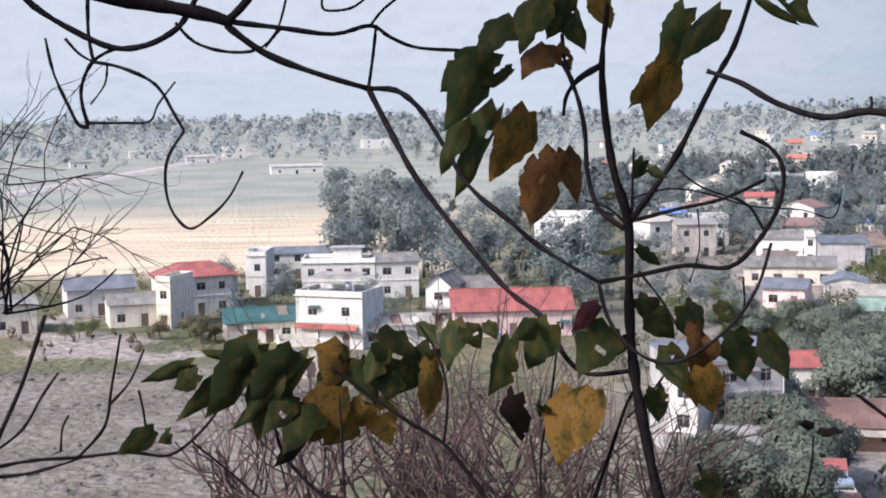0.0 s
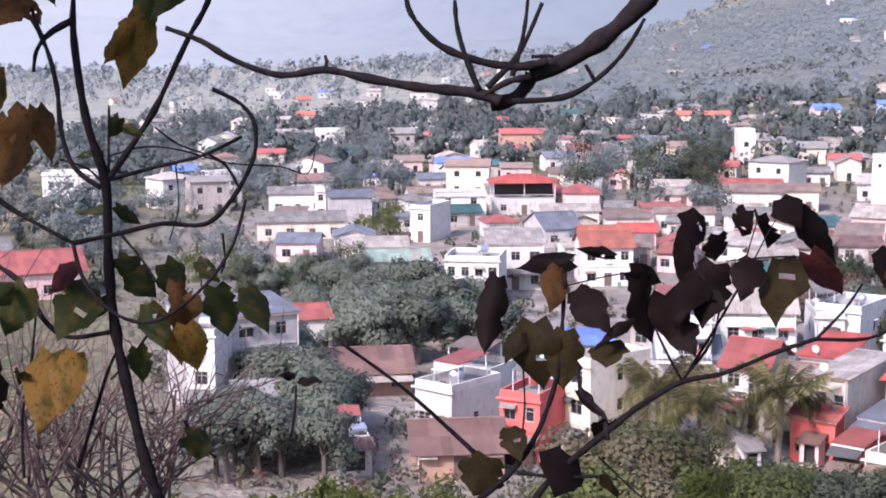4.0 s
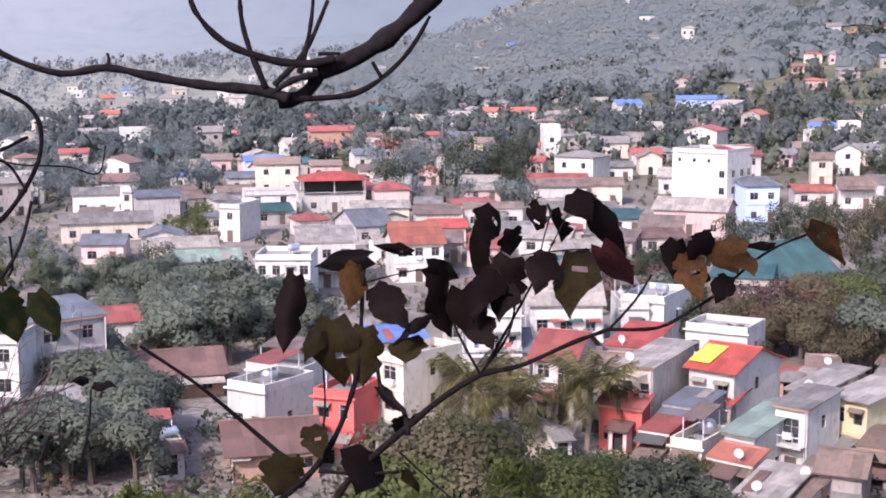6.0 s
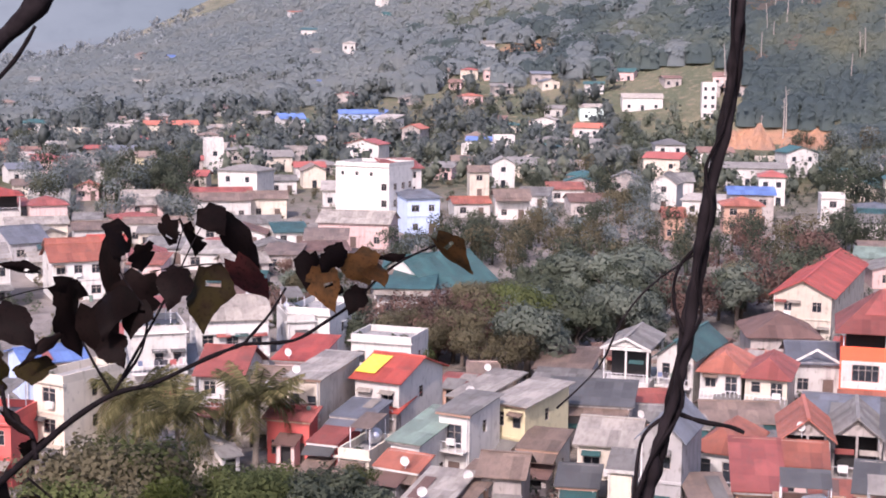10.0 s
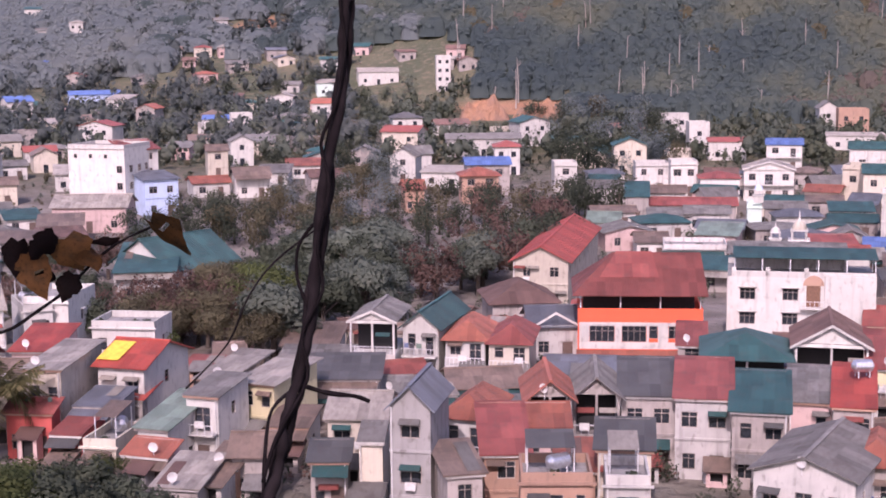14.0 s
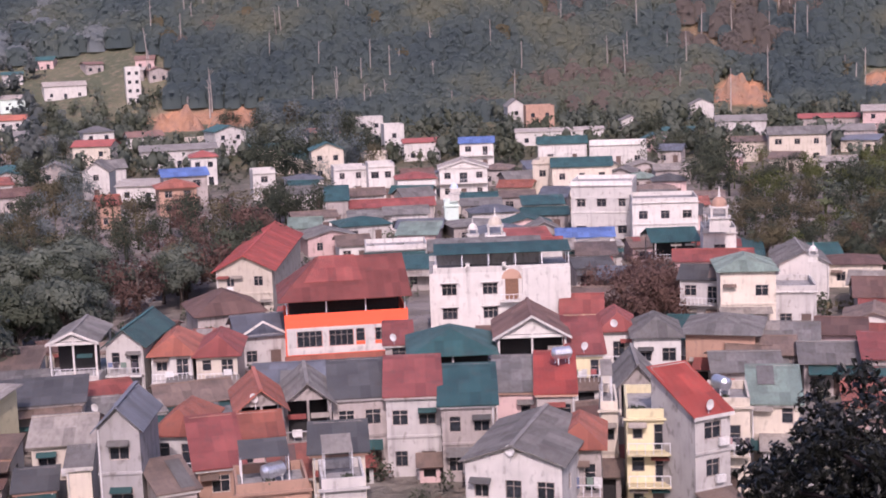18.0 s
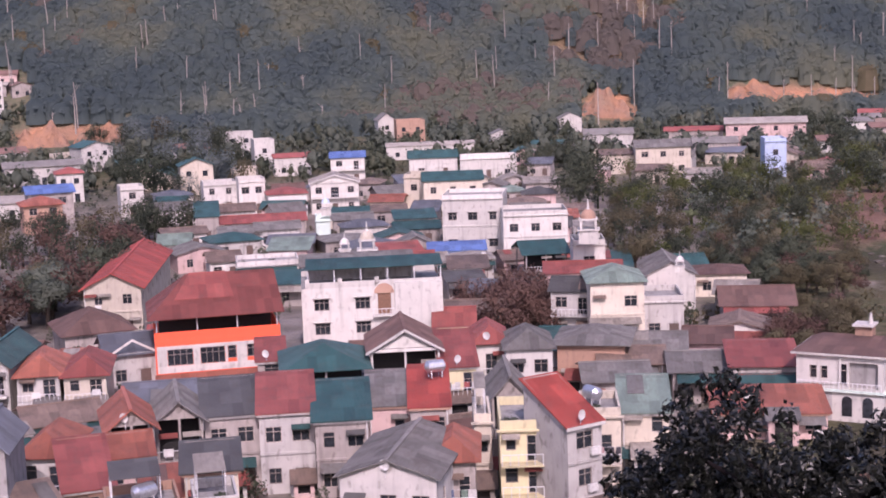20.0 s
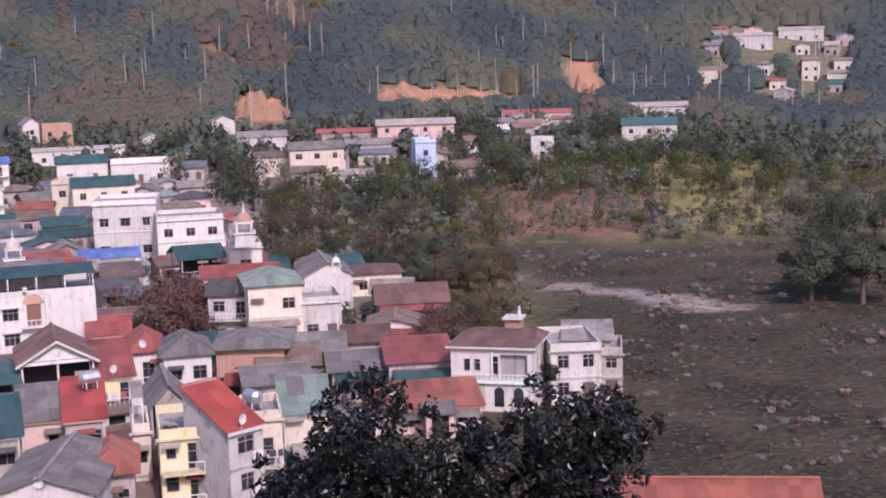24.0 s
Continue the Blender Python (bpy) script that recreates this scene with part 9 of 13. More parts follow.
far_tree("olive", 275.7, 8.8, 4.9)
far_tree("green", 276.1, -8.6, 5.1)
far_tree("russet", 215.1, 173.9, 7.6)
far_tree("olive", 196.4, 195.4, 6.7)
far_tree("olive", 267.2, 73.8, 5.5)
far_tree("green", 271.0, 59.2, 4.8)
far_tree("olive", 277.3, 8.9, 5.5)
far_tree("green", 194.4, 198.5, 6.8)
far_tree("dusty", 43.9, 274.4, 4.7)
far_tree("green", 273.5, 49.6, 7.1)
far_tree("green", 199.7, 193.9, 5.9)
far_tree("green", 185.4, 207.9, 5.6)
far_tree("green", 208.5, 185.1, 9.6)
far_tree("green", 278.6, 10.0, 5.2)
far_tree("green", 269.3, 72.3, 4.6)
far_tree("russet", 217.1, 175.2, 6.6)
far_tree("olive", 278.0, -24.5, 5.8)
far_tree("green", 271.8, 65.8, 6.4)
far_tree("green", 206.9, 188.5, 6.9)
far_tree("green", 278.1, -32.3, 7.7)
far_tree("bright", 79.1, 268.6, 5.7)
far_tree("tall", 11.5, 279.8, 9.1)
far_tree("russet", 223.9, 168.8, 6.7)
far_tree("dusty", 197.5, 199.1, 8.1)
far_tree("green", 227.4, 164.3, 6.7)
far_tree("green", 276.3, 48.6, 4.6)
far_tree("green", 199.8, 196.8, 5.3)
far_tree("green", 269.0, 81.1, 6.5)
far_tree("green", 217.2, 178.7, 7.8)
far_tree("green", 183.7, 213.0, 5.7)
far_tree("dusty", -32.1, 279.5, 6.9)
far_tree("olive", 189.5, 208.2, 7.0)
far_tree("olive", 191.3, 206.7, 8.0)
far_tree("bright", 82.5, 269.7, 4.6)
far_tree("green", 277.0, 56.5, 4.9)
far_tree("tall", 14.2, 283.2, 12.9)
far_tree("green", 229.5, 168.3, 6.6)
far_tree("green", 185.9, 215.5, 7.6)
far_tree("dusty", 49.5, 280.4, 5.4)
far_tree("green", 222.3, 178.1, 8.1)
far_tree("bright", 78.9, 274.0, 5.1)
far_tree("green", 200.4, 202.8, 8.3)
far_tree("olive", 279.2, 60.2, 5.2)
far_tree("green", 237.6, 159.5, 8.5)
far_tree("green", 233.6, 166.9, 7.8)
far_tree("tall", 7.4, 287.1, 12.7)
far_tree("green", 235.5, 164.8, 7.5)
far_tree("olive", 200.4, 206.4, 5.6)
far_tree("olive", 278.3, 72.8, 6.3)
far_tree("olive", 193.7, 212.8, 6.9)
far_tree("olive", 231.3, 171.5, 8.4)
far_tree("olive", 196.6, 210.4, 7.1)
far_tree("russet", 224.8, 180.4, 8.1)
far_tree("green", 281.3, 64.5, 5.7)
far_tree("dusty", 37.5, 286.2, 5.0)
far_tree("green", 278.3, 77.1, 6.1)
far_tree("bright", 78.6, 278.0, 5.2)
far_tree("green", 229.7, 175.3, 6.3)
far_tree("green", 288.0, -25.1, 6.6)
far_tree("green", 236.4, 166.8, 6.1)
far_tree("green", 238.8, 164.4, 6.5)
far_tree("olive", 213.4, 196.3, 7.6)
far_tree("dusty", -46.1, 286.3, 6.5)
far_tree("olive", 209.6, 200.6, 6.6)
far_tree("dusty", 2.5, 290.8, 10.9)
far_tree("dusty", -33.3, 289.0, 6.0)
far_tree("bright", 83.7, 278.7, 4.8)
far_tree("dusty", -19.8, 290.9, 14.0)
far_tree("green", 242.7, 162.0, 6.3)
far_tree("green", 239.8, 166.4, 7.8)
far_tree("olive", 207.9, 205.5, 6.2)
far_tree("olive", 221.8, 191.0, 7.7)
far_tree("bright", 281.2, 82.0, 4.9)
far_tree("tall", -3.7, 293.7, 10.0)
far_tree("bright", 287.5, 62.3, 6.0)
far_tree("green", 245.3, 162.6, 8.4)
far_tree("green", 240.4, 170.3, 6.1)
far_tree("dusty", -44.0, 291.4, 5.8)
far_tree("dusty", 202.0, 214.8, 8.0)
far_tree("green", 224.9, 191.6, 7.9)
far_tree("olive", 292.3, 43.8, 5.2)
far_tree("green", 242.2, 171.1, 6.6)
far_tree("green", 204.4, 214.9, 6.2)
far_tree("green", 287.3, 74.7, 4.6)
far_tree("green", 295.9, -26.3, 4.8)
far_tree("olive", 284.5, 86.4, 5.7)
far_tree("tall", 7.8, 297.3, 13.5)
far_tree("olive", 297.3, -10.0, 5.4)
far_tree("tall", -18.8, 297.1, 12.8)
far_tree("green", 291.0, 63.7, 6.8)
far_tree("bright", 293.0, 54.9, 6.2)
far_tree("green", 294.4, 50.6, 6.6)
far_tree("bright", 287.4, 81.6, 6.8)
far_tree("green", 291.1, 68.0, 7.0)
far_tree("dusty", 21.4, 298.3, 12.3)
far_tree("bright", 286.3, 86.6, 4.7)
far_tree("dusty", -44.9, 295.9, 6.7)
far_tree("green", 212.9, 210.5, 8.6)
far_tree("dusty", 145.4, 262.0, 10.4)
far_tree("bright", 294.8, 53.7, 5.4)
far_tree("green", 290.1, 75.5, 5.1)
far_tree("olive", 204.4, 219.7, 5.3)
far_tree("dusty", -21.2, 299.8, 14.0)
far_tree("bright", 288.5, 85.3, 6.6)
far_tree("bright", 293.4, 68.3, 6.7)
far_tree("bright", 298.0, 47.5, 5.0)
far_tree("dusty", 27.4, 300.6, 8.5)
far_tree("green", 292.9, 75.7, 4.6)
far_tree("tall", -10.5, 302.5, 14.0)
far_tree("green", 294.4, 70.7, 5.5)
far_tree("bright", 86.2, 290.3, 5.9)
far_tree("green", 290.2, 86.7, 5.6)
far_tree("green", 296.4, 67.6, 6.2)
far_tree("round", 288.2, 97.7, 9.2)
far_tree("dusty", -5.5, 304.4, 17.8)
far_tree("green", 248.7, 176.6, 6.8)
far_tree("green", 299.0, 61.4, 6.6)
far_tree("green", 293.7, 84.1, 7.0)
far_tree("green", 208.9, 223.6, 7.4)
far_tree("green", 149.2, 267.5, 9.2)
far_tree("green", 293.2, 88.9, 5.4)
far_tree("dusty", 146.5, 269.4, 8.0)
far_tree("green", 301.5, 57.7, 4.6)
far_tree("green", 250.1, 178.3, 7.0)
far_tree("green", 293.0, 93.2, 9.2)
far_tree("tall", 19.0, 307.1, 10.9)
far_tree("olive", 194.0, 239.4, 6.2)
far_tree("round", 292.5, 97.0, 10.5)
far_tree("bright", 297.1, 82.4, 4.7)
far_tree("green", 300.9, 68.4, 5.5)
far_tree("bright", 299.3, 76.7, 5.9)
far_tree("bright", 307.9, 32.1, 8.4)
far_tree("dusty", 28.2, 309.0, 12.0)
far_tree("dusty", 149.1, 272.2, 7.2)
far_tree("bright", 306.2, 51.8, 4.5)
far_tree("dusty", 222.6, 216.8, 6.5)
far_tree("tall", -22.7, 310.1, 14.4)
far_tree("green", 305.8, 56.7, 4.9)
far_tree("bright", 89.5, 298.5, 4.7)
far_tree("dusty", 227.8, 212.9, 6.8)
far_tree("dusty", 6.9, 311.7, 12.0)
far_tree("green", 299.2, 88.4, 5.6)
far_tree("green", 305.6, 63.8, 4.7)
far_tree("dusty", -11.1, 312.3, 13.0)
far_tree("green", 311.7, -22.3, 5.0)
far_tree("bright", 304.1, 72.7, 5.0)
far_tree("green", 306.2, 65.8, 6.8)
far_tree("green", 309.4, 50.1, 6.2)
far_tree("dusty", 141.3, 280.5, 10.2)
far_tree("bright", 303.0, 86.7, 5.6)
far_tree("green", 315.0, -10.3, 7.7)
far_tree("green", 223.3, 222.5, 6.8)
far_tree("bright", 310.7, 54.3, 5.6)
far_tree("bright", 311.3, 52.5, 5.3)
far_tree("olive", 314.2, -33.0, 6.9)
far_tree("olive", 316.2, -5.0, 5.6)
far_tree("tall", 26.5, 315.2, 10.9)
far_tree("bright", 302.8, 91.3, 6.6)
far_tree("bright", 315.3, 26.6, 8.1)
far_tree("bright", 310.8, 63.5, 6.8)
far_tree("bright", 310.6, 65.7, 4.8)
far_tree("green", 308.3, 75.7, 5.9)
far_tree("bright", 309.2, 73.0, 5.2)
far_tree("dusty", 7.0, 317.8, 10.4)
far_tree("bright", 317.4, 20.1, 8.1)
far_tree("green", 312.2, 60.8, 5.9)
far_tree("green", 194.6, 251.9, 5.6)
far_tree("bright", 303.8, 95.5, 5.9)
far_tree("olive", 229.4, 220.8, 8.4)
far_tree("green", 318.2, 13.2, 7.4)
far_tree("bright", 308.0, 80.9, 5.6)
far_tree("green", 319.1, -3.6, 6.1)
far_tree("green", 303.0, 100.7, 8.5)
far_tree("dusty", -1.3, 320.3, 10.6)
far_tree("bright", 321.0, 2.9, 8.6)
far_tree("olive", 320.4, -23.9, 5.7)
far_tree("bright", 321.2, -6.7, 4.9)
far_tree("green", 312.9, 73.0, 5.0)
far_tree("green", 316.6, 55.7, 6.6)
far_tree("bright", 314.3, 68.4, 5.9)
far_tree("dusty", 135.8, 291.9, 6.9)
far_tree("bright", 317.6, 53.7, 7.0)
far_tree("green", 318.3, 50.5, 6.7)
far_tree("bright", 322.6, 0.0, 9.4)
far_tree("bright", 323.9, -13.4, 7.5)
far_tree("dusty", 47.7, 320.7, 8.1)
far_tree("bright", 324.1, 9.9, 6.6)
far_tree("green", 312.5, 88.4, 6.5)
far_tree("green", 312.0, 90.5, 5.5)
far_tree("green", 324.6, 15.0, 6.4)
far_tree("green", 322.5, 41.4, 6.8)
far_tree("dusty", 41.7, 322.8, 7.8)
far_tree("green", 323.5, 39.2, 5.9)
far_tree("green", 144.3, 292.9, 10.4)
far_tree("tall", -18.8, 326.3, 15.0)
far_tree("olive", 236.0, 226.1, 7.0)
far_tree("bright", 325.3, -33.0, 6.7)
far_tree("bright", 327.2, -2.7, 9.0)
far_tree("round", 311.9, 102.6, 10.9)
far_tree("green", 326.4, 36.4, 7.6)
far_tree("dusty", 240.7, 223.7, 6.4)
far_tree("green", 238.1, 227.2, 6.7)
far_tree("bright", 318.5, 83.5, 6.7)
far_tree("dusty", 2.7, 329.4, 11.3)
far_tree("bright", 329.0, -15.5, 8.2)
far_tree("green", 325.9, 48.2, 6.0)
far_tree("dusty", 38.4, 327.5, 7.8)
far_tree("olive", 330.5, -3.4, 5.5)
far_tree("green", 160.9, 288.8, 8.5)
far_tree("green", 318.9, 87.4, 6.1)
far_tree("round", 313.7, 104.9, 9.0)
far_tree("dusty", 45.3, 327.7, 6.9)
far_tree("green", 315.6, 100.3, 10.9)
far_tree("green", 322.9, 73.6, 6.0)
far_tree("bright", 331.3, 15.2, 8.9)
far_tree("green", 326.8, 58.5, 6.3)
far_tree("bright", 321.3, 83.8, 6.2)
far_tree("tall", 33.0, 330.7, 10.6)
far_tree("dusty", -22.4, 331.9, 11.6)
far_tree("green", 135.1, 305.1, 11.5)
far_tree("green", 243.7, 228.9, 7.7)
far_tree("dusty", 84.1, 324.4, 9.0)
far_tree("round", 318.5, 104.7, 11.7)
far_tree("dusty", 34.1, 333.9, 10.1)
far_tree("dusty", 11.4, 335.6, 12.9)
far_tree("bright", 337.2, 4.3, 9.3)
far_tree("dusty", 247.5, 229.1, 8.9)
far_tree("dusty", -11.9, 337.1, 16.9)
far_tree("dusty", 27.4, 336.2, 13.1)
far_tree("bright", 335.6, 43.4, 5.8)
far_tree("green", 338.5, -4.3, 7.1)
far_tree("green", 151.7, 302.9, 6.8)
far_tree("bright", 332.4, 65.7, 5.0)
far_tree("dusty", 287.3, 180.0, 6.6)
far_tree("dusty", 284.6, 185.2, 6.4)
far_tree("bright", 331.9, 73.3, 7.0)
far_tree("round", 336.8, 49.1, 9.5)
far_tree("dusty", 68.9, 334.2, 9.6)
far_tree("bright", 334.7, 67.8, 5.7)
far_tree("tall", -13.4, 341.5, 15.3)
far_tree("green", 280.4, 195.4, 13.6)
far_tree("dusty", 89.1, 330.0, 9.2)
far_tree("green", 153.3, 305.7, 11.7)
far_tree("green", 336.0, 64.8, 7.0)
far_tree("bright", 341.1, -27.9, 7.3)
far_tree("green", 342.1, -16.0, 9.1)
far_tree("green", 163.4, 301.3, 7.7)
far_tree("tall", -7.5, 342.9, 14.1)
far_tree("dusty", 138.3, 314.1, 10.7)
far_tree("dusty", 158.1, 305.5, 9.9)
far_tree("bright", 337.1, 72.8, 6.4)
far_tree("dusty", 144.1, 313.9, 7.7)
far_tree("green", 167.6, 302.7, 10.3)
far_tree("bright", 342.7, 49.0, 8.3)
far_tree("green", 343.3, 44.8, 7.6)
far_tree("green", 161.6, 306.4, 10.0)
far_tree("green", 284.2, 198.5, 6.5)
far_tree("bright", 344.9, 35.5, 5.8)
far_tree("dusty", 143.1, 316.2, 9.8)
far_tree("bright", 346.1, 26.4, 6.2)
far_tree("bright", 346.1, 30.2, 6.3)
far_tree("round", 330.0, 109.5, 7.7)
far_tree("bright", 346.1, -35.1, 4.8)
far_tree("dusty", -4.2, 348.1, 11.4)
far_tree("dusty", 64.4, 342.7, 9.3)
far_tree("bright", 348.4, 17.8, 6.4)
far_tree("green", 348.2, 26.1, 7.4)
far_tree("green", 168.4, 305.9, 9.9)
far_tree("green", 288.9, 196.2, 7.4)
far_tree("olive", 348.2, -28.1, 5.0)
far_tree("bright", 348.7, 22.8, 7.2)
far_tree("bright", 346.2, 50.1, 8.1)
far_tree("tall", -26.0, 349.3, 15.7)
far_tree("green", 166.5, 308.4, 11.3)
far_tree("dusty", 164.3, 310.0, 7.7)
far_tree("dusty", -14.5, 350.7, 16.0)
far_tree("green", 289.2, 199.2, 6.4)
far_tree("green", 349.6, 33.8, 5.4)
far_tree("dusty", 292.7, 194.2, 6.3)
far_tree("tall", 1.1, 351.5, 9.3)
far_tree("bright", 350.9, -21.2, 6.6)
far_tree("green", 348.5, 46.3, 7.1)
far_tree("green", 239.8, 257.1, 6.8)
far_tree("green", 287.0, 203.1, 9.1)
far_tree("dusty", 69.3, 344.8, 9.5)
far_tree("green", 250.3, 247.0, 9.5)
far_tree("bright", 351.9, 7.2, 7.2)
far_tree("dusty", 145.3, 321.4, 11.2)
far_tree("bright", 338.9, 99.6, 5.8)
far_tree("tall", -11.7, 355.1, 19.6)
far_tree("dusty", 100.0, 341.3, 8.2)
far_tree("dusty", 259.1, 243.8, 8.3)
far_tree("green", 356.1, 0.6, 7.5)
far_tree("round", 337.8, 113.1, 8.9)
far_tree("dusty", 59.1, 351.4, 10.2)
far_tree("green", 255.0, 248.9, 6.9)
far_tree("dusty", 166.5, 315.8, 10.1)
far_tree("dusty", 254.4, 251.3, 6.6)
far_tree("olive", 305.1, 186.7, 8.1)
far_tree("round", 335.0, 125.8, 8.7)
far_tree("green", 357.4, 19.9, 8.0)
far_tree("green", 294.5, 203.5, 6.8)
far_tree("dusty", -4.1, 358.0, 12.0)
far_tree("olive", 304.2, 189.6, 5.2)
far_tree("green", 358.5, -2.7, 8.8)
far_tree("green", 171.6, 315.7, 11.8)
far_tree("dusty", 80.5, 350.5, 10.4)
far_tree("dusty", 149.4, 327.9, 8.0)
far_tree("dusty", 98.4, 346.8, 10.4)
far_tree("dusty", 169.7, 318.5, 10.4)
far_tree("tall", 17.3, 360.5, 13.7)
far_tree("dusty", -21.4, 360.6, 15.6)
far_tree("dusty", 103.2, 346.2, 10.4)
far_tree("dusty", 152.1, 327.9, 7.9)
far_tree("green", 176.9, 315.3, 8.9)
far_tree("green", 361.7, 12.6, 9.2)
far_tree("dusty", 305.3, 195.1, 11.0)
far_tree("tall", -26.5, 361.5, 12.5)
far_tree("green", 360.8, 35.8, 7.1)
far_tree("green", 361.5, -27.4, 7.0)
far_tree("green", 172.8, 319.7, 9.1)
far_tree("bright", 360.9, 47.9, 7.1)
far_tree("green", 303.1, 202.1, 12.2)
far_tree("green", 248.4, 266.8, 6.6)
far_tree("dusty", -12.9, 364.4, 16.2)
far_tree("olive", 310.9, 190.9, 5.5)
far_tree("dusty", 106.6, 349.1, 9.2)
far_tree("green", 365.5, -16.2, 8.7)
far_tree("dusty", -25.5, 365.5, 13.1)
far_tree("green", 267.9, 250.6, 6.0)
far_tree("green", 367.0, 6.1, 8.6)
far_tree("dusty", 177.3, 321.5, 7.0)
far_tree("dusty", 51.2, 363.9, 8.4)
far_tree("dusty", 311.3, 196.5, 9.2)
far_tree("green", 175.2, 323.8, 10.9)
far_tree("round", 363.4, 61.5, 8.5)
far_tree("green", 181.5, 320.9, 9.4)
far_tree("dusty", 8.4, 368.6, 12.4)
far_tree("dusty", 313.1, 194.7, 6.5)
far_tree("green", 164.2, 330.3, 8.3)
far_tree("bright", 365.8, 52.8, 7.1)
far_tree("green", 177.4, 324.6, 7.7)
far_tree("green", 299.4, 217.5, 10.2)
far_tree("dusty", 110.0, 353.6, 7.2)
far_tree("green", 305.6, 210.0, 9.9)
far_tree("olive", 315.3, 195.5, 5.6)
far_tree("dusty", 94.5, 358.8, 6.8)
far_tree("dusty", 104.5, 356.2, 6.0)
far_tree("dusty", 60.2, 366.4, 7.9)
far_tree("dusty", -19.1, 370.9, 16.4)
far_tree("dusty", 108.0, 355.4, 7.8)
far_tree("dusty", 313.9, 198.8, 5.9)
far_tree("dusty", 73.8, 364.4, 6.1)
far_tree("dusty", 168.2, 332.0, 8.0)
far_tree("green", 166.0, 333.6, 9.2)
far_tree("dusty", 176.1, 328.5, 8.1)
far_tree("green", 178.6, 327.3, 10.3)
far_tree("dusty", 160.8, 336.5, 9.6)
far_tree("dusty", 14.2, 372.8, 12.1)
far_tree("green", 274.5, 252.7, 6.7)
far_tree("bright", 373.2, 14.8, 8.3)
far_tree("dusty", 310.8, 208.0, 6.2)
far_tree("green", 370.9, 50.4, 6.9)
far_tree("green", 317.7, 198.1, 7.4)
far_tree("dusty", 71.1, 367.7, 9.9)
far_tree("green", 170.1, 334.0, 7.7)
far_tree("dusty", 97.7, 362.3, 7.9)
far_tree("dusty", 163.6, 337.9, 11.9)
far_tree("bright", 375.0, 26.7, 5.3)
far_tree("dusty", 150.4, 345.2, 11.9)
far_tree("green", 314.7, 207.1, 6.8)
far_tree("dusty", 62.7, 371.6, 10.5)
far_tree("olive", 318.9, 201.6, 5.1)
far_tree("green", 312.9, 211.0, 7.8)
far_tree("green", 374.3, 50.1, 5.8)
far_tree("green", 377.6, -14.5, 8.3)
far_tree("green", 305.7, 222.5, 9.4)
far_tree("bright", 378.4, -11.0, 6.6)
far_tree("green", 173.0, 337.1, 11.1)
far_tree("bright", 377.3, -39.3, 8.8)
far_tree("dusty", -22.2, 378.8, 19.8)
far_tree("dusty", 168.8, 339.9, 9.7)
far_tree("dusty", 9.0, 379.4, 11.6)
far_tree("dusty", 104.8, 364.8, 8.3)
far_tree("round", 358.2, 127.9, 8.2)
far_tree("green", 183.2, 333.4, 9.8)
far_tree("tall", -14.6, 380.2, 11.5)
far_tree("green", 360.0, 123.5, 7.7)
far_tree("tall", -6.0, 380.7, 12.4)
far_tree("dusty", 97.8, 368.6, 8.4)
far_tree("green", 323.2, 203.0, 10.4)
far_tree("dusty", 74.8, 374.4, 8.8)
far_tree("dusty", -18.1, 381.6, 15.1)
far_tree("dusty", 94.3, 370.4, 6.2)
far_tree("green", 381.2, 36.9, 5.6)
far_tree("dusty", 98.0, 370.6, 6.9)
far_tree("green", 383.4, 3.5, 7.7)
far_tree("dusty", 105.9, 369.1, 8.0)
far_tree("green", 316.2, 219.7, 9.1)
far_tree("dusty", 13.1, 385.0, 13.3)
far_tree("dusty", 90.4, 374.8, 7.7)
far_tree("olive", 329.4, 200.4, 5.1)
far_tree("green", 381.3, 58.6, 9.1)
far_tree("bright", 387.4, 14.1, 9.0)
far_tree("round", 383.8, 56.8, 10.1)
far_tree("dusty", 184.8, 341.5, 7.0)
far_tree("tall", 15.4, 388.6, 12.7)
far_tree("green", 331.2, 204.3, 8.2)
far_tree("dusty", 98.8, 376.6, 9.3)
far_tree("dusty", 321.1, 220.4, 11.7)
far_tree("olive", 328.6, 209.3, 5.7)
far_tree("dusty", 83.5, 380.6, 8.5)
far_tree("tall", 31.4, 389.0, 11.0)
far_tree("tall", -22.8, 390.0, 13.2)
far_tree("round", 371.4, 121.8, 8.4)
far_tree("dusty", 49.2, 388.4, 8.2)
far_tree("dusty", 69.6, 385.5, 8.8)
far_tree("dusty", 167.1, 354.9, 7.4)
far_tree("dusty", 25.7, 391.8, 10.0)
far_tree("tall", -29.4, 392.4, 15.9)
far_tree("olive", 335.6, 207.5, 7.2)
far_tree("green", 193.7, 344.7, 9.9)
far_tree("dusty", 332.5, 215.6, 11.3)
far_tree("dusty", 167.0, 360.1, 8.9)
far_tree("green", 323.1, 230.9, 8.4)
far_tree("dusty", 191.9, 348.2, 8.4)
far_tree("dusty", 95.8, 387.2, 8.6)
far_tree("round", 395.1, 57.0, 8.4)
far_tree("dusty", 169.9, 362.0, 7.5)
far_tree("dusty", 278.1, 288.1, 6.9)
far_tree("dusty", 324.0, 235.9, 9.6)
far_tree("round", 379.1, 132.3, 7.9)
far_tree("bright", 401.7, 5.8, 6.7)
far_tree("dusty", 196.1, 350.7, 10.0)
far_tree("green", 401.2, 27.2, 8.3)
far_tree("green", 167.2, 366.9, 7.8)
far_tree("dusty", -15.0, 403.8, 19.0)
far_tree("green", 403.0, -33.9, 7.7)
far_tree("dusty", 85.5, 395.5, 7.5)
far_tree("dusty", -8.5, 405.0, 15.0)
far_tree("round", 399.6, 69.2, 8.3)
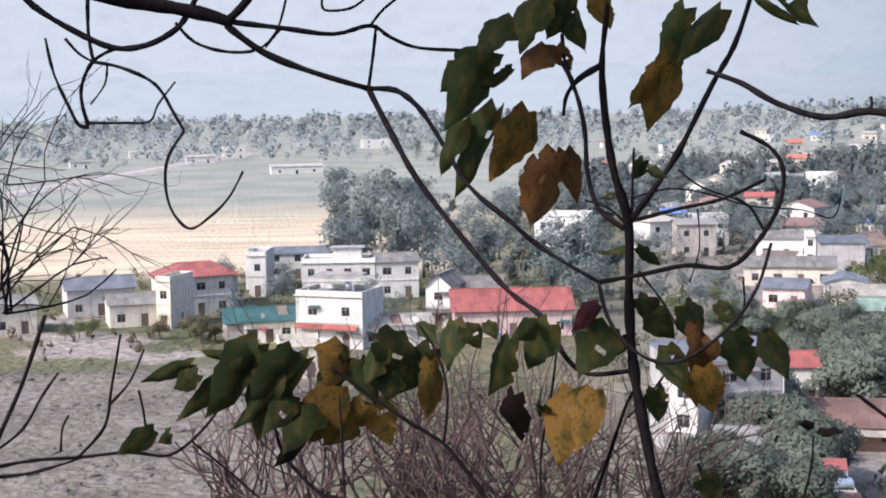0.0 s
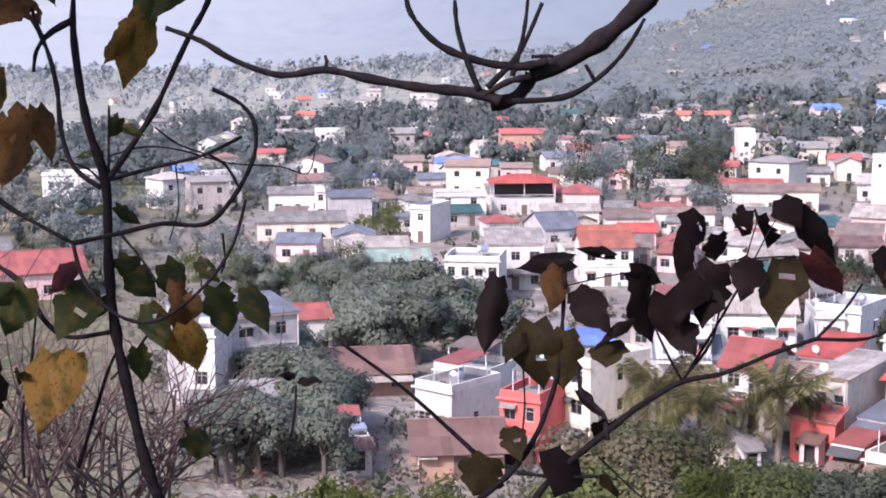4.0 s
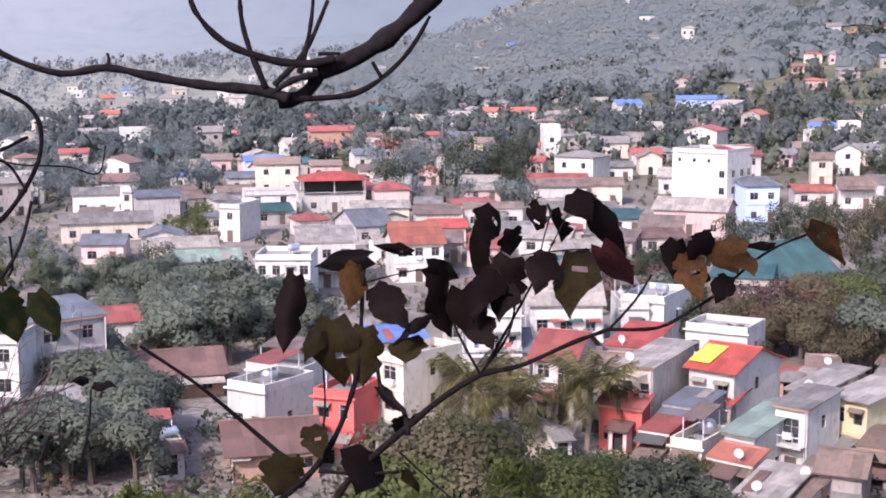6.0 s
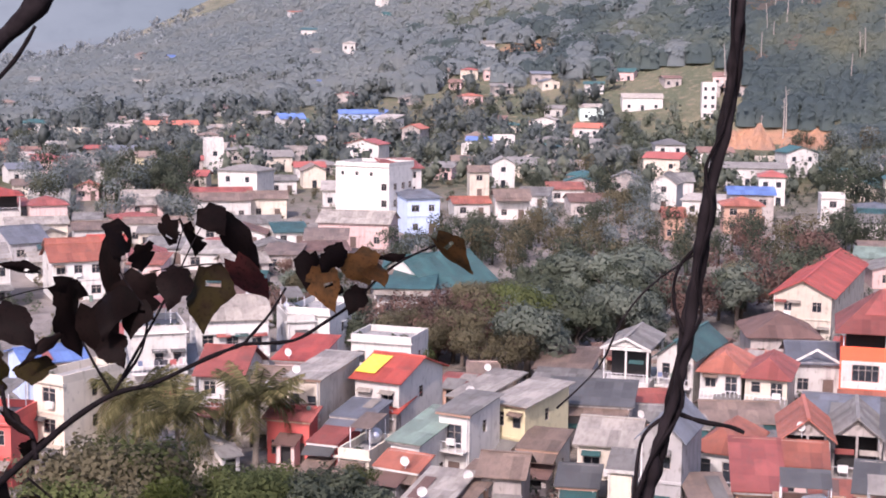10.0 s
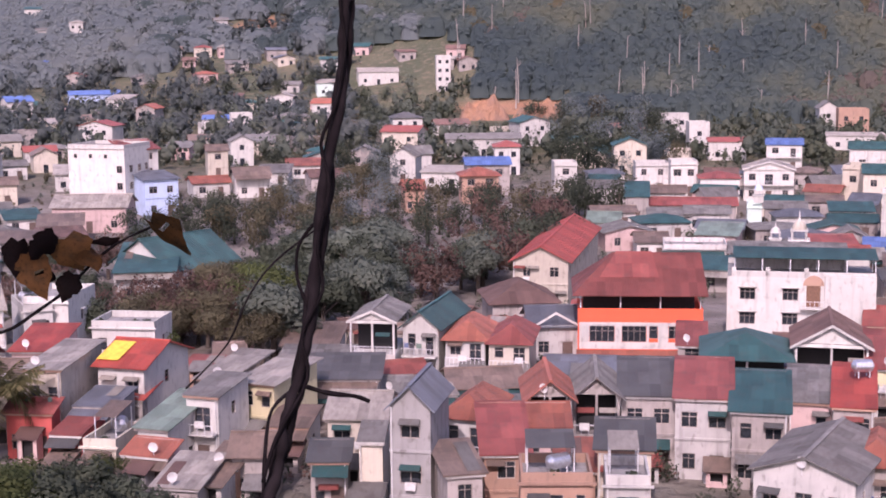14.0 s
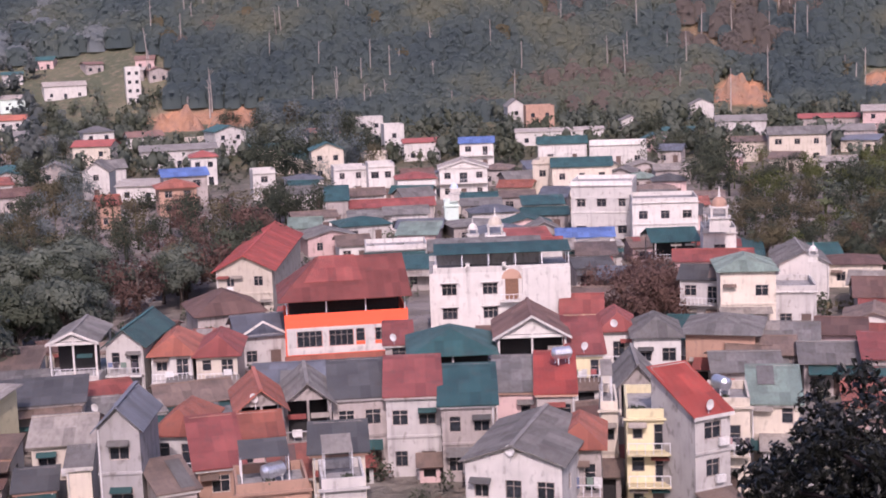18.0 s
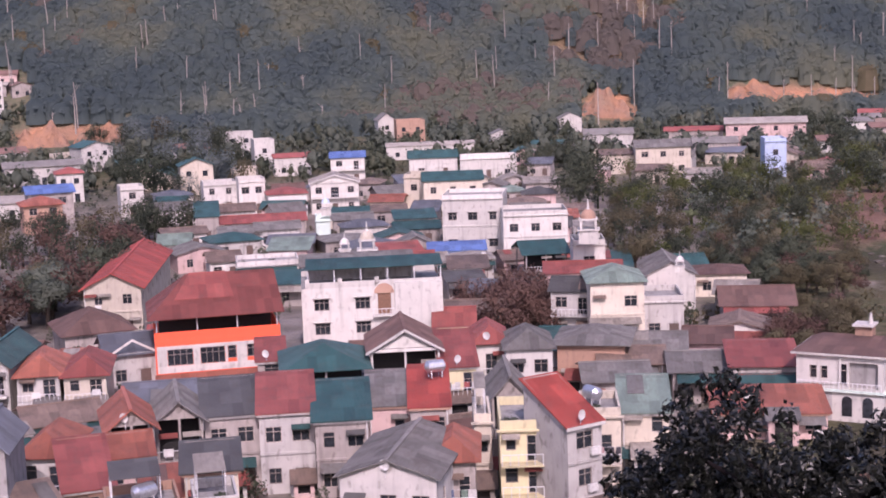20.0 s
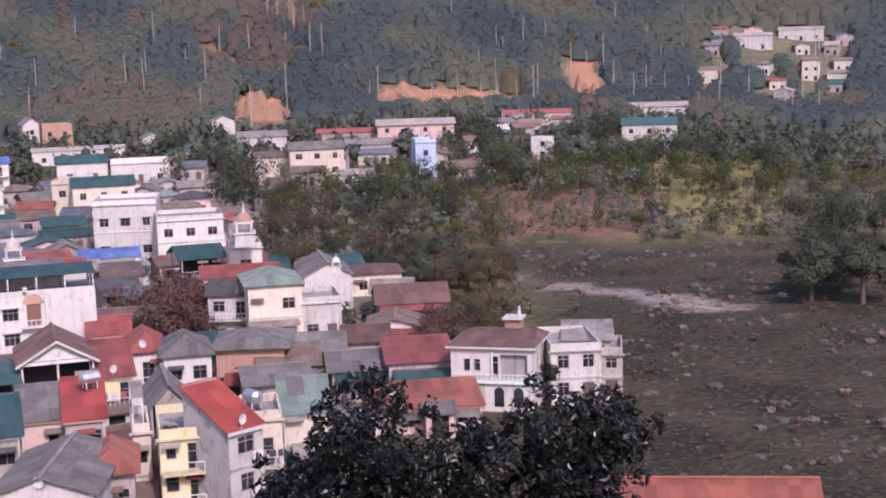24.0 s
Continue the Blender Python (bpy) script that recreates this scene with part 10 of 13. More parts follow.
far_tree("olive", 286.4, 287.2, 8.5)
far_tree("dusty", 81.8, 397.5, 6.8)
far_tree("green", 166.9, 371.0, 11.6)
far_tree("tall", 15.7, 407.5, 12.1)
far_tree("dusty", 102.7, 394.8, 7.7)
far_tree("dusty", 94.1, 397.6, 8.0)
far_tree("green", 348.2, 214.8, 9.1)
far_tree("green", 408.4, 27.1, 8.6)
far_tree("dusty", 86.6, 400.5, 7.0)
far_tree("dusty", 100.2, 398.0, 10.1)
far_tree("dusty", 184.8, 366.9, 7.8)
far_tree("dusty", 114.7, 394.6, 9.5)
far_tree("dusty", 16.9, 411.2, 11.6)
far_tree("green", 194.1, 363.6, 8.3)
far_tree("tall", 0.1, 412.1, 11.2)
far_tree("dusty", 298.4, 285.4, 8.3)
far_tree("round", 386.9, 144.9, 8.0)
far_tree("tall", -8.8, 413.4, 15.0)
far_tree("tall", -22.8, 412.9, 16.1)
far_tree("dusty", 5.1, 413.6, 9.0)
far_tree("green", 190.2, 368.4, 8.7)
far_tree("dusty", 102.2, 403.1, 9.5)
far_tree("green", 338.1, 242.2, 9.0)
far_tree("dusty", 305.4, 283.4, 6.2)
far_tree("green", 197.7, 366.9, 8.0)
far_tree("green", 415.4, 36.6, 6.9)
far_tree("olive", 346.6, 231.9, 5.3)
far_tree("green", 416.2, 28.7, 9.0)
far_tree("green", 352.9, 223.7, 6.8)
far_tree("green", 417.3, -32.2, 7.6)
far_tree("round", 414.0, 62.3, 10.5)
far_tree("dusty", 84.3, 411.3, 7.9)
far_tree("green", 394.5, 146.5, 9.8)
far_tree("tall", -24.7, 420.3, 14.8)
far_tree("dusty", 164.6, 388.1, 9.2)
far_tree("dusty", 90.9, 411.8, 8.3)
far_tree("dusty", 106.8, 408.8, 8.8)
far_tree("dusty", 74.7, 416.1, 7.3)
far_tree("green", 423.3, 27.4, 9.6)
far_tree("green", 424.3, -3.8, 6.5)
far_tree("green", 302.4, 298.0, 7.1)
far_tree("dusty", 165.1, 391.2, 9.4)
far_tree("green", 306.0, 294.6, 6.2)
far_tree("dusty", 308.0, 294.0, 8.5)
far_tree("dusty", 78.7, 418.9, 6.9)
far_tree("dusty", 16.7, 425.9, 12.9)
far_tree("green", 356.3, 235.2, 10.2)
far_tree("green", 343.3, 254.6, 7.1)
far_tree("green", 427.1, -20.2, 6.0)
far_tree("dusty", 66.4, 422.8, 7.0)
far_tree("green", 310.9, 294.2, 8.6)
far_tree("tall", -19.3, 428.8, 18.2)
far_tree("dusty", 203.6, 378.0, 10.0)
far_tree("dusty", 78.6, 422.1, 8.0)
far_tree("dusty", 236.0, 359.4, 7.8)
far_tree("dusty", 112.9, 414.9, 9.2)
far_tree("dusty", 36.6, 429.1, 11.8)
far_tree("dusty", 316.1, 293.3, 7.4)
far_tree("dusty", 297.6, 314.8, 7.5)
far_tree("dusty", -13.7, 433.0, 13.7)
far_tree("dusty", 363.2, 237.0, 11.6)
far_tree("green", 318.0, 295.1, 8.1)
far_tree("green", 316.1, 297.5, 6.1)
far_tree("dusty", 315.7, 299.5, 6.5)
far_tree("dusty", 270.0, 344.3, 8.3)
far_tree("dusty", 178.9, 400.8, 9.0)
far_tree("dusty", 130.1, 419.4, 7.0)
far_tree("green", 316.4, 305.0, 6.8)
far_tree("dusty", -23.4, 439.3, 15.6)
far_tree("dusty", 121.1, 423.4, 9.1)
far_tree("dusty", 194.3, 395.7, 10.8)
far_tree("green", 373.5, 235.1, 9.5)
far_tree("dusty", -10.7, 442.2, 13.0)
far_tree("green", 436.7, 72.4, 8.7)
far_tree("dusty", 217.1, 390.0, 10.4)
far_tree("olive", 322.1, 309.5, 7.6)
far_tree("dusty", 236.6, 380.2, 8.8)
far_tree("green", 446.7, 31.5, 7.7)
far_tree("green", 243.5, 376.1, 6.8)
far_tree("dusty", 185.7, 408.1, 7.2)
far_tree("green", 447.9, 28.3, 7.4)
far_tree("dusty", -19.1, 448.6, 11.5)
far_tree("green", 251.5, 372.3, 8.3)
far_tree("dusty", 110.3, 435.7, 6.2)
far_tree("green", 276.9, 354.3, 6.1)
far_tree("dusty", 126.6, 431.8, 8.3)
far_tree("dusty", -36.5, 450.2, 11.6)
far_tree("dusty", 85.4, 443.7, 10.7)
far_tree("green", 257.2, 371.6, 6.7)
far_tree("dusty", 242.2, 382.3, 7.9)
far_tree("dusty", 70.3, 447.8, 8.6)
far_tree("green", 382.9, 242.5, 9.4)
far_tree("green", 366.5, 267.3, 7.9)
far_tree("round", 447.6, 75.8, 8.2)
far_tree("dusty", -13.9, 455.2, 14.5)
far_tree("dusty", 191.9, 413.1, 11.5)
far_tree("dusty", 247.8, 382.6, 9.0)
far_tree("dusty", 106.4, 443.9, 9.8)
far_tree("dusty", 111.3, 444.0, 6.9)
far_tree("dusty", 90.1, 449.1, 9.0)
far_tree("dusty", 126.9, 440.5, 6.8)
far_tree("dusty", 179.2, 422.8, 10.1)
far_tree("dusty", 119.6, 444.6, 8.1)
far_tree("dusty", 376.0, 265.9, 10.6)
far_tree("dusty", -35.3, 459.7, 12.0)
far_tree("dusty", 63.2, 457.4, 9.3)
far_tree("green", 198.0, 421.4, 8.8)
far_tree("dusty", 114.9, 451.5, 8.0)
far_tree("dusty", 119.3, 451.4, 9.7)
far_tree("dusty", 395.2, 252.9, 12.7)
far_tree("green", 381.4, 275.4, 10.2)
far_tree("dusty", 92.7, 461.9, 10.1)
far_tree("green", 185.2, 434.3, 10.8)
far_tree("green", 376.7, 285.7, 9.7)
far_tree("dusty", -33.5, 472.0, 13.0)
far_tree("dusty", 263.1, 395.1, 6.9)
far_tree("dusty", 330.0, 343.5, 9.1)
far_tree("dusty", 104.4, 465.8, 10.7)
far_tree("dusty", 389.4, 279.5, 9.2)
far_tree("green", 392.3, 278.5, 7.8)
far_tree("olive", 467.1, 119.8, 5.8)
far_tree("dusty", 126.8, 465.3, 7.4)
far_tree("dusty", 90.4, 473.9, 10.7)
far_tree("round", 475.4, 84.8, 7.2)
far_tree("dusty", -11.8, 483.5, 13.6)
far_tree("dusty", 105.3, 472.1, 9.7)
far_tree("dusty", 237.6, 422.1, 6.5)
far_tree("dusty", 88.6, 476.8, 7.5)
far_tree("dusty", -7.6, 485.0, 11.9)
far_tree("dusty", 82.7, 480.0, 9.7)
far_tree("dusty", 265.0, 408.9, 9.6)
far_tree("dusty", 397.1, 285.2, 10.1)
far_tree("dusty", 267.5, 410.3, 8.5)
far_tree("dusty", 211.8, 442.6, 7.1)
far_tree("dusty", 405.2, 277.0, 12.4)
far_tree("dusty", 73.2, 485.5, 10.1)
far_tree("dusty", 110.4, 478.8, 9.4)
far_tree("dusty", -36.9, 490.6, 16.8)
far_tree("olive", 478.5, 121.2, 5.9)
far_tree("dusty", 126.6, 477.2, 10.1)
far_tree("dusty", 112.6, 480.7, 9.5)
far_tree("olive", 480.2, 116.3, 6.6)
far_tree("dusty", 349.0, 350.7, 6.3)
far_tree("green", 287.2, 403.0, 8.7)
far_tree("dusty", 409.4, 279.1, 12.2)
far_tree("green", 269.2, 416.1, 6.6)
far_tree("green", 483.5, 116.4, 7.0)
far_tree("dusty", 136.7, 479.0, 8.6)
far_tree("green", 311.4, 389.2, 10.2)
far_tree("dusty", 91.8, 492.6, 7.2)
far_tree("green", 364.1, 345.0, 7.6)
far_tree("green", 402.6, 301.3, 10.0)
far_tree("dusty", 342.7, 368.6, 8.2)
far_tree("dusty", 116.5, 490.4, 9.3)
far_tree("dusty", 288.4, 415.7, 9.4)
far_tree("dusty", 296.5, 411.3, 8.6)
far_tree("dusty", 91.1, 499.4, 8.5)
far_tree("dusty", 70.6, 503.0, 10.8)
far_tree("green", 307.2, 405.0, 10.3)
far_tree("dusty", 319.9, 399.9, 6.7)
far_tree("green", 351.1, 373.6, 7.9)
far_tree("dusty", 264.5, 439.6, 6.1)
far_tree("russet", 486.0, 173.9, 6.8)
far_tree("dusty", 264.6, 444.0, 8.5)
far_tree("green", 375.0, 357.9, 8.2)
far_tree("green", 283.1, 434.7, 7.6)
far_tree("dusty", 371.6, 362.0, 6.1)
far_tree("olive", 485.3, 184.0, 7.1)
far_tree("olive", 501.5, 134.0, 4.6)
far_tree("dusty", 370.7, 364.0, 6.6)
far_tree("olive", 488.3, 180.4, 5.0)
far_tree("dusty", 256.0, 453.6, 7.6)
far_tree("russet", 487.7, 183.2, 5.9)
far_tree("olive", 507.7, 121.8, 4.9)
far_tree("tall", -21.3, 522.8, 12.9)
far_tree("russet", 494.3, 176.6, 6.5)
far_tree("green", 335.6, 407.5, 10.3)
far_tree("olive", 495.1, 187.1, 4.6)
far_tree("dusty", 285.0, 446.6, 8.0)
far_tree("green", 299.2, 437.7, 6.3)
far_tree("dusty", 386.0, 363.6, 7.1)
far_tree("dusty", 317.4, 424.8, 6.7)
far_tree("green", 331.0, 416.6, 7.9)
far_tree("green", 372.2, 388.3, 8.2)
far_tree("dusty", 307.1, 442.5, 7.7)
far_tree("dusty", 343.5, 415.5, 7.3)
far_tree("dusty", 73.0, 535.2, 10.6)
far_tree("dusty", 152.6, 519.4, 9.8)
far_tree("dusty", 394.9, 371.0, 6.5)
far_tree("dusty", 94.4, 535.7, 9.0)
far_tree("dusty", 354.8, 413.3, 7.7)
far_tree("dusty", 90.0, 538.1, 8.3)
far_tree("green", 291.8, 461.3, 9.5)
far_tree("dusty", 83.3, 542.3, 10.2)
far_tree("dusty", 322.7, 445.2, 6.8)
far_tree("dusty", 356.5, 418.8, 9.1)
far_tree("dusty", 69.6, 546.2, 7.4)
far_tree("dusty", 383.9, 396.8, 7.4)
far_tree("green", 362.9, 417.4, 10.4)
far_tree("dusty", 304.1, 464.6, 8.3)
far_tree("dusty", 241.2, 503.8, 7.4)
far_tree("dusty", 295.8, 474.1, 6.9)
far_tree("dusty", 252.9, 502.5, 6.4)
far_tree("green", 393.2, 402.9, 10.5)
far_tree("green", 385.3, 410.6, 9.1)
far_tree("dusty", 245.5, 507.7, 9.0)
far_tree("dusty", 297.7, 482.0, 8.6)
far_tree("green", 352.1, 445.3, 8.0)
far_tree("green", 369.7, 432.4, 9.6)
far_tree("green", 374.9, 428.3, 6.8)
far_tree("dusty", 322.3, 469.4, 8.3)
far_tree("dusty", 366.3, 437.0, 9.7)
far_tree("dusty", 313.5, 476.5, 8.4)
far_tree("dusty", 94.4, 563.9, 9.0)
far_tree("dusty", 299.2, 487.5, 8.5)
far_tree("dusty", 118.3, 559.7, 10.0)
far_tree("tall", -46.0, 572.0, 11.7)
far_tree("dusty", 403.5, 408.7, 8.4)
far_tree("dusty", 95.9, 569.4, 10.1)
far_tree("green", 405.1, 411.6, 8.1)
far_tree("dusty", 392.8, 424.7, 9.8)
far_tree("dusty", 358.8, 455.0, 9.8)
far_tree("dusty", 255.1, 526.9, 9.3)
far_tree("dusty", 296.1, 506.9, 6.5)
far_tree("dusty", 324.0, 491.6, 7.3)
far_tree("dusty", 315.2, 497.4, 7.8)
far_tree("dusty", 256.1, 531.6, 10.3)
far_tree("dusty", 410.9, 424.3, 8.4)
far_tree("dusty", 248.3, 537.9, 7.5)
far_tree("dusty", 398.9, 441.0, 9.2)
far_tree("dusty", 328.9, 498.7, 10.3)
far_tree("dusty", 317.5, 507.4, 7.6)
far_tree("green", 390.0, 457.9, 7.0)
far_tree("green", 383.0, 464.0, 8.0)
far_tree("dusty", 294.1, 525.4, 7.2)
far_tree("dusty", 280.6, 539.5, 8.0)
far_tree("dusty", 270.3, 545.0, 6.8)
far_tree("dusty", 314.7, 521.1, 9.4)
far_tree("dusty", 159.7, 588.9, 9.8)
far_tree("dusty", 293.1, 535.8, 7.6)
far_tree("dusty", 285.9, 541.3, 6.3)
far_tree("dusty", 376.3, 483.0, 7.4)
far_tree("dusty", 262.7, 553.1, 9.9)
far_tree("dusty", 317.4, 525.9, 8.8)
far_tree("dusty", 310.1, 533.8, 6.5)
far_tree("dusty", 326.2, 525.7, 8.2)
far_tree("dusty", 129.2, 606.6, 6.8)
far_tree("dusty", 96.1, 613.0, 6.9)
far_tree("dusty", 305.6, 542.1, 6.4)
far_tree("dusty", 300.2, 546.5, 7.1)
far_tree("dusty", 119.3, 612.9, 8.7)
far_tree("dusty", 114.5, 616.7, 9.2)
far_tree("dusty", 106.9, 619.3, 8.5)
far_tree("dusty", 335.4, 531.8, 8.6)
far_tree("dusty", 165.7, 607.2, 7.3)
far_tree("dusty", 297.7, 557.0, 7.7)
far_tree("dusty", 350.8, 540.0, 7.1)
far_tree("dusty", 313.8, 562.6, 8.0)
far_tree("dusty", 242.3, 600.1, 10.6)
far_tree("dusty", 101.5, 641.5, 10.6)
far_tree("dusty", 185.2, 629.7, 9.5)
far_tree("dusty", 194.2, 630.7, 8.0)
far_tree("dusty", 88.7, 654.9, 9.5)
far_tree("dusty", 327.5, 574.5, 9.0)
far_tree("dusty", 297.8, 599.4, 9.7)
far_tree("dusty", 244.4, 640.8, 8.1)
far_tree("dusty", 179.3, 663.7, 9.3)
far_tree("dusty", 156.3, 676.3, 10.1)
far_tree("dusty", 134.1, 687.8, 9.3)
far_tree("dusty", 238.9, 660.1, 8.0)
far_tree("dusty", 182.7, 678.9, 10.8)
far_tree("dusty", 270.0, 654.7, 9.8)
far_tree("dusty", 242.3, 688.1, 8.2)
far_tree("dusty", 125.0, 724.9, 9.1)
far_tree("dusty", 272.4, 687.6, 9.9)
far_tree("dusty", 133.1, 728.2, 10.0)
far_tree("dusty", 160.6, 759.2, 9.0)
far_tree("dusty", 337.0, 706.3, 9.6)
far_tree("dusty", -7.8, 789.6, 10.0)
far_tree("dusty", 131.6, 780.9, 8.2)
far_tree("dusty", 277.1, 749.8, 8.0)
far_tree("dusty", 368.0, 722.1, 6.9)
far_tree("dusty", 120.9, 813.9, 7.8)
far_tree("dusty", 117.7, 839.9, 8.5)
far_tree("dusty", 266.9, 809.4, 9.7)
far_tree("dusty", -19.3, 880.2, 11.7)
far_tree("dusty", 223.5, 855.5, 11.2)
far_tree("tall", -7.7, 901.0, 12.7)
far_tree("tall", -19.3, 916.9, 9.7)
far_tree("dusty", 254.6, 881.4, 11.9)
far_tree("dusty", 233.6, 902.3, 8.6)
far_tree("dusty", 262.3, 900.3, 9.4)
far_tree("tall", -21.5, 989.9, 11.3)
far_tree("dusty", 260.5, 997.4, 10.3)
far_tree("tall", -37.3, 1034.9, 13.2)
far_tree("tall", -39.8, 1108.3, 10.5)
far_tree("tall", -72.7, 1110.9, 13.8)
far_tree("tall", -44.7, 1139.2, 11.4)
far_tree("dusty", -48.5, 1151.3, 13.0)
far_tree("dusty", -22.2, 1167.3, 9.5)
far_tree("tall", -33.1, 1240.4, 12.9)
far_tree("dusty", 8.4, 1346.9, 11.4)
far_tree("tall", -5.4, 1372.4, 9.5)
far_tree("dusty", -61.0, 1401.8, 12.1)
far_tree("dusty", -5.6, 1484.6, 9.9)
far_tree("dusty", -51.1, 1561.8, 12.2)
far_tree("tall", -42.1, 1633.5, 14.1)
far_tree("tall", 1.5, 1676.4, 11.4)
far_tree("tall", -68.2, 1698.8, 12.9)
far_tree("dusty", -115.5, 1866.2, 11.8)
far_tree("tall", -159.1, 2462.6, 10.4)
far_tree("dusty", -89.0, 2519.2, 12.0)
far_tree("tall", -135.6, 2640.8, 13.3)
far_tree("tall", -271.9, 4176.0, 11.5)
far_tree("dusty", -353.3, 4478.4, 12.7)
banana_plant(46.5, 220.6, 2.8, 225)
banana_plant(53.5, 232.1, 3.2, 26)
banana_plant(52.8, 229.6, 3.4, 1)
banana_plant(44.6, 233.4, 3.3, 107)
banana_plant(42.3, 216.3, 3.9, 278)
banana_plant(48.6, 239.6, 2.8, 36)
banana_plant(53.5, 231.3, 2.9, 92)
banana_plant(47.7, 225.4, 2.8, 280)
banana_plant(51.6, 234.9, 3.9, 288)
banana_plant(87.6, 294.0, 3.3, 154)
banana_plant(93.4, 306.3, 3.1, 185)
banana_plant(78.8, 285.4, 4.1, 343)
banana_plant(87.5, 294.9, 3.0, 292)
banana_plant(88.6, 301.9, 3.4, 74)
banana_plant(78.1, 284.7, 3.6, 339)
banana_plant(90.5, 292.6, 4.1, 355)
banana_plant(76.2, 279.4, 3.7, 322)
banana_plant(79.7, 285.6, 3.8, 238)
banana_plant(87.3, 296.1, 3.6, 223)
banana_plant(275.5, 69.0, 4.0, 78)
banana_plant(307.3, 76.3, 3.2, 117)
banana_plant(269.0, 53.3, 3.2, 338)
banana_plant(319.7, 78.2, 3.3, 260)
banana_plant(291.9, 73.3, 3.9, 229)
banana_plant(273.3, 68.3, 4.1, 185)
banana_plant(313.1, 65.6, 3.3, 315)
banana_plant(303.0, 70.9, 3.9, 323)
banana_plant(309.5, 67.3, 3.1, 185)
banana_plant(281.9, 53.2, 3.8, 14)
banana_plant(333.0, 70.0, 4.1, 67)
banana_plant(341.4, 72.1, 3.2, 332)
banana_plant(330.5, 71.0, 3.7, 324)
plant_groves()

# ---- plants beside the camera ----
TWIG = plain("dark twig bark", (0.014, 0.011, 0.012), 0.95, 0, 0.4, 60, 0.05)
PINKTWIG = plain("pinkish grey twig bark", (0.115, 0.078, 0.074), 0.95, 0, 0.3, 40, 0.1)


def blade_mat(name, c, spot):
    """Leaf blade with veins and dry blotches, light passing through."""
    m, t, n = material(name, 0.65, 0, 0.08)
    col = mixed(t, noise_of(t, 3.0, 5, low=0.45, high=0.65), c, spot)
    col = mixed(t, noise_of(t, 14, 3, low=0.55, high=0.75), col, shade(spot, 0.5))
    col = mixed(t, 1.0, col, by_object(t, 0.35), "MULTIPLY")
    t.links.new(col, n.inputs["Base Color"])
    tr = t.nodes.new("ShaderNodeBsdfTranslucent")
    t.links.new(col, tr.inputs[0])
    mx = t.nodes.new("ShaderNodeMixShader")
    mx.inputs[0].default_value = 0.45
    t.links.new(n.outputs[0], mx.inputs[1])
    t.links.new(tr.outputs[0], mx.inputs[2])
    t.links.new(mx.outputs[0], t.nodes["Material Output"].inputs[0])
    return m


BLADE = {"g": blade_mat("green leaf", (0.024, 0.033, 0.011), (0.075, 0.055, 0.014)), "y": blade_mat("yellowing leaf", (0.15, 0.08, 0.016), (0.055, 0.048, 0.012)),
         "b": blade_mat("brown leaf", (0.13, 0.06, 0.02), (0.07, 0.04, 0.018)), "m": blade_mat("maroon leaf", (0.09, 0.025, 0.022), (0.05, 0.02, 0.018)),
         # d is near black: backlit shade put into the leaf colour
         "d": blade_mat("leaf darkened as if backlit", (0.014, 0.008, 0.007), (0.010, 0.007, 0.006)), "k": blade_mat("dark olive leaf", (0.03, 0.022, 0.007), (0.022, 0.013, 0.007))}
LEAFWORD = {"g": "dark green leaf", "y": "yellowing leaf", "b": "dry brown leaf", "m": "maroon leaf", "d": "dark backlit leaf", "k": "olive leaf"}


def blade_mesh(kind, col):
    """Heart-shaped blade from base (0,0) to tip (0,1), folded along the midrib, with a gently wavy, here and there eaten edge."""
    rng = np.random.default_rng(kind * 7 + 1)
    V, F = [], []
    n, across = 24, (-1, -0.55, 0, 0.55, 1)
    full = 0.62 + 0.12 * (kind % 3)
    ph = rng.uniform(0, 6.28, 6)
    bites = [(rng.uniform(0.25, 0.85), -1 if rng.uniform() < 0.5 else 1, rng.uniform(0.15, 0.45)) for _ in range(kind % 3)]
    curl, bend = rng.uniform(0.1, 0.32), rng.uniform(0.08, 0.3)
    for i in range(n + 1):
        u = i / n
        w = 0.5 * math.sin(math.pi * min(1.0, u + 0.015) ** full) ** 0.9 * (1 - 0.25 * u) if u < 0.985 else 0.006
        if u < 0.1:
            w = max(w, 0.2 + 1.6 * u)
        for s in across:
            side = 1 if s > 0 else -1
            k = 1 + 0.05 * math.sin(u * 17 + ph[0] + side) + 0.03 * math.sin(u * 41 + ph[1] * side)
            for bu, bs, bd in bites:
                if bs == side:
                    k -= bd * math.exp(-((u - bu) / 0.05) ** 2)
            e = w * k * s
            back = -0.10 * abs(s) * (1 - u / 0.1) if u < 0.1 else 0
            V.append((e, u + back, -curl * abs(e) * (1 + 0.4 * math.sin(u * 5 + ph[2])) + 0.08 * math.sin(u * 3 + ph[3]) - bend * u * u + 0.03 * s * math.sin(u * 11 + ph[4])))
    m = len(across)
    for i in range(n):
        for j in range(m - 1):
            a = i * m + j
            F.append((a, a + 1, a + m + 1, a + m))
    if kind % 4 == 3:
        h = int(rng.integers(5, 15)) * (m - 1) + 1
        for q in sorted((h, h + m - 1), reverse=True):
            del F[q]
    me = mesh_of("leaf", V, F, BLADE[col])
    for q in me.polygons:
        q.use_smooth = True
    return me


BLADES = {}


def leaf(parent, base, tip, wide, col, twist):
    kind = len(parent.children) % 9
    if (kind, col) not in BLADES:
        BLADES[kind, col] = blade_mesh(kind, col)
    base, tip = Vector(base), Vector(tip)
    ax = tip - base
    out = (Vector((0, 0, EYE)) - base).normalized()
    side = ax.cross(out).normalized()
    side = Matrix.Rotation(radians(twist), 3, ax.normalized()) @ side
    nm = side.cross(ax).normalized()
    m = Matrix.Identity(4)
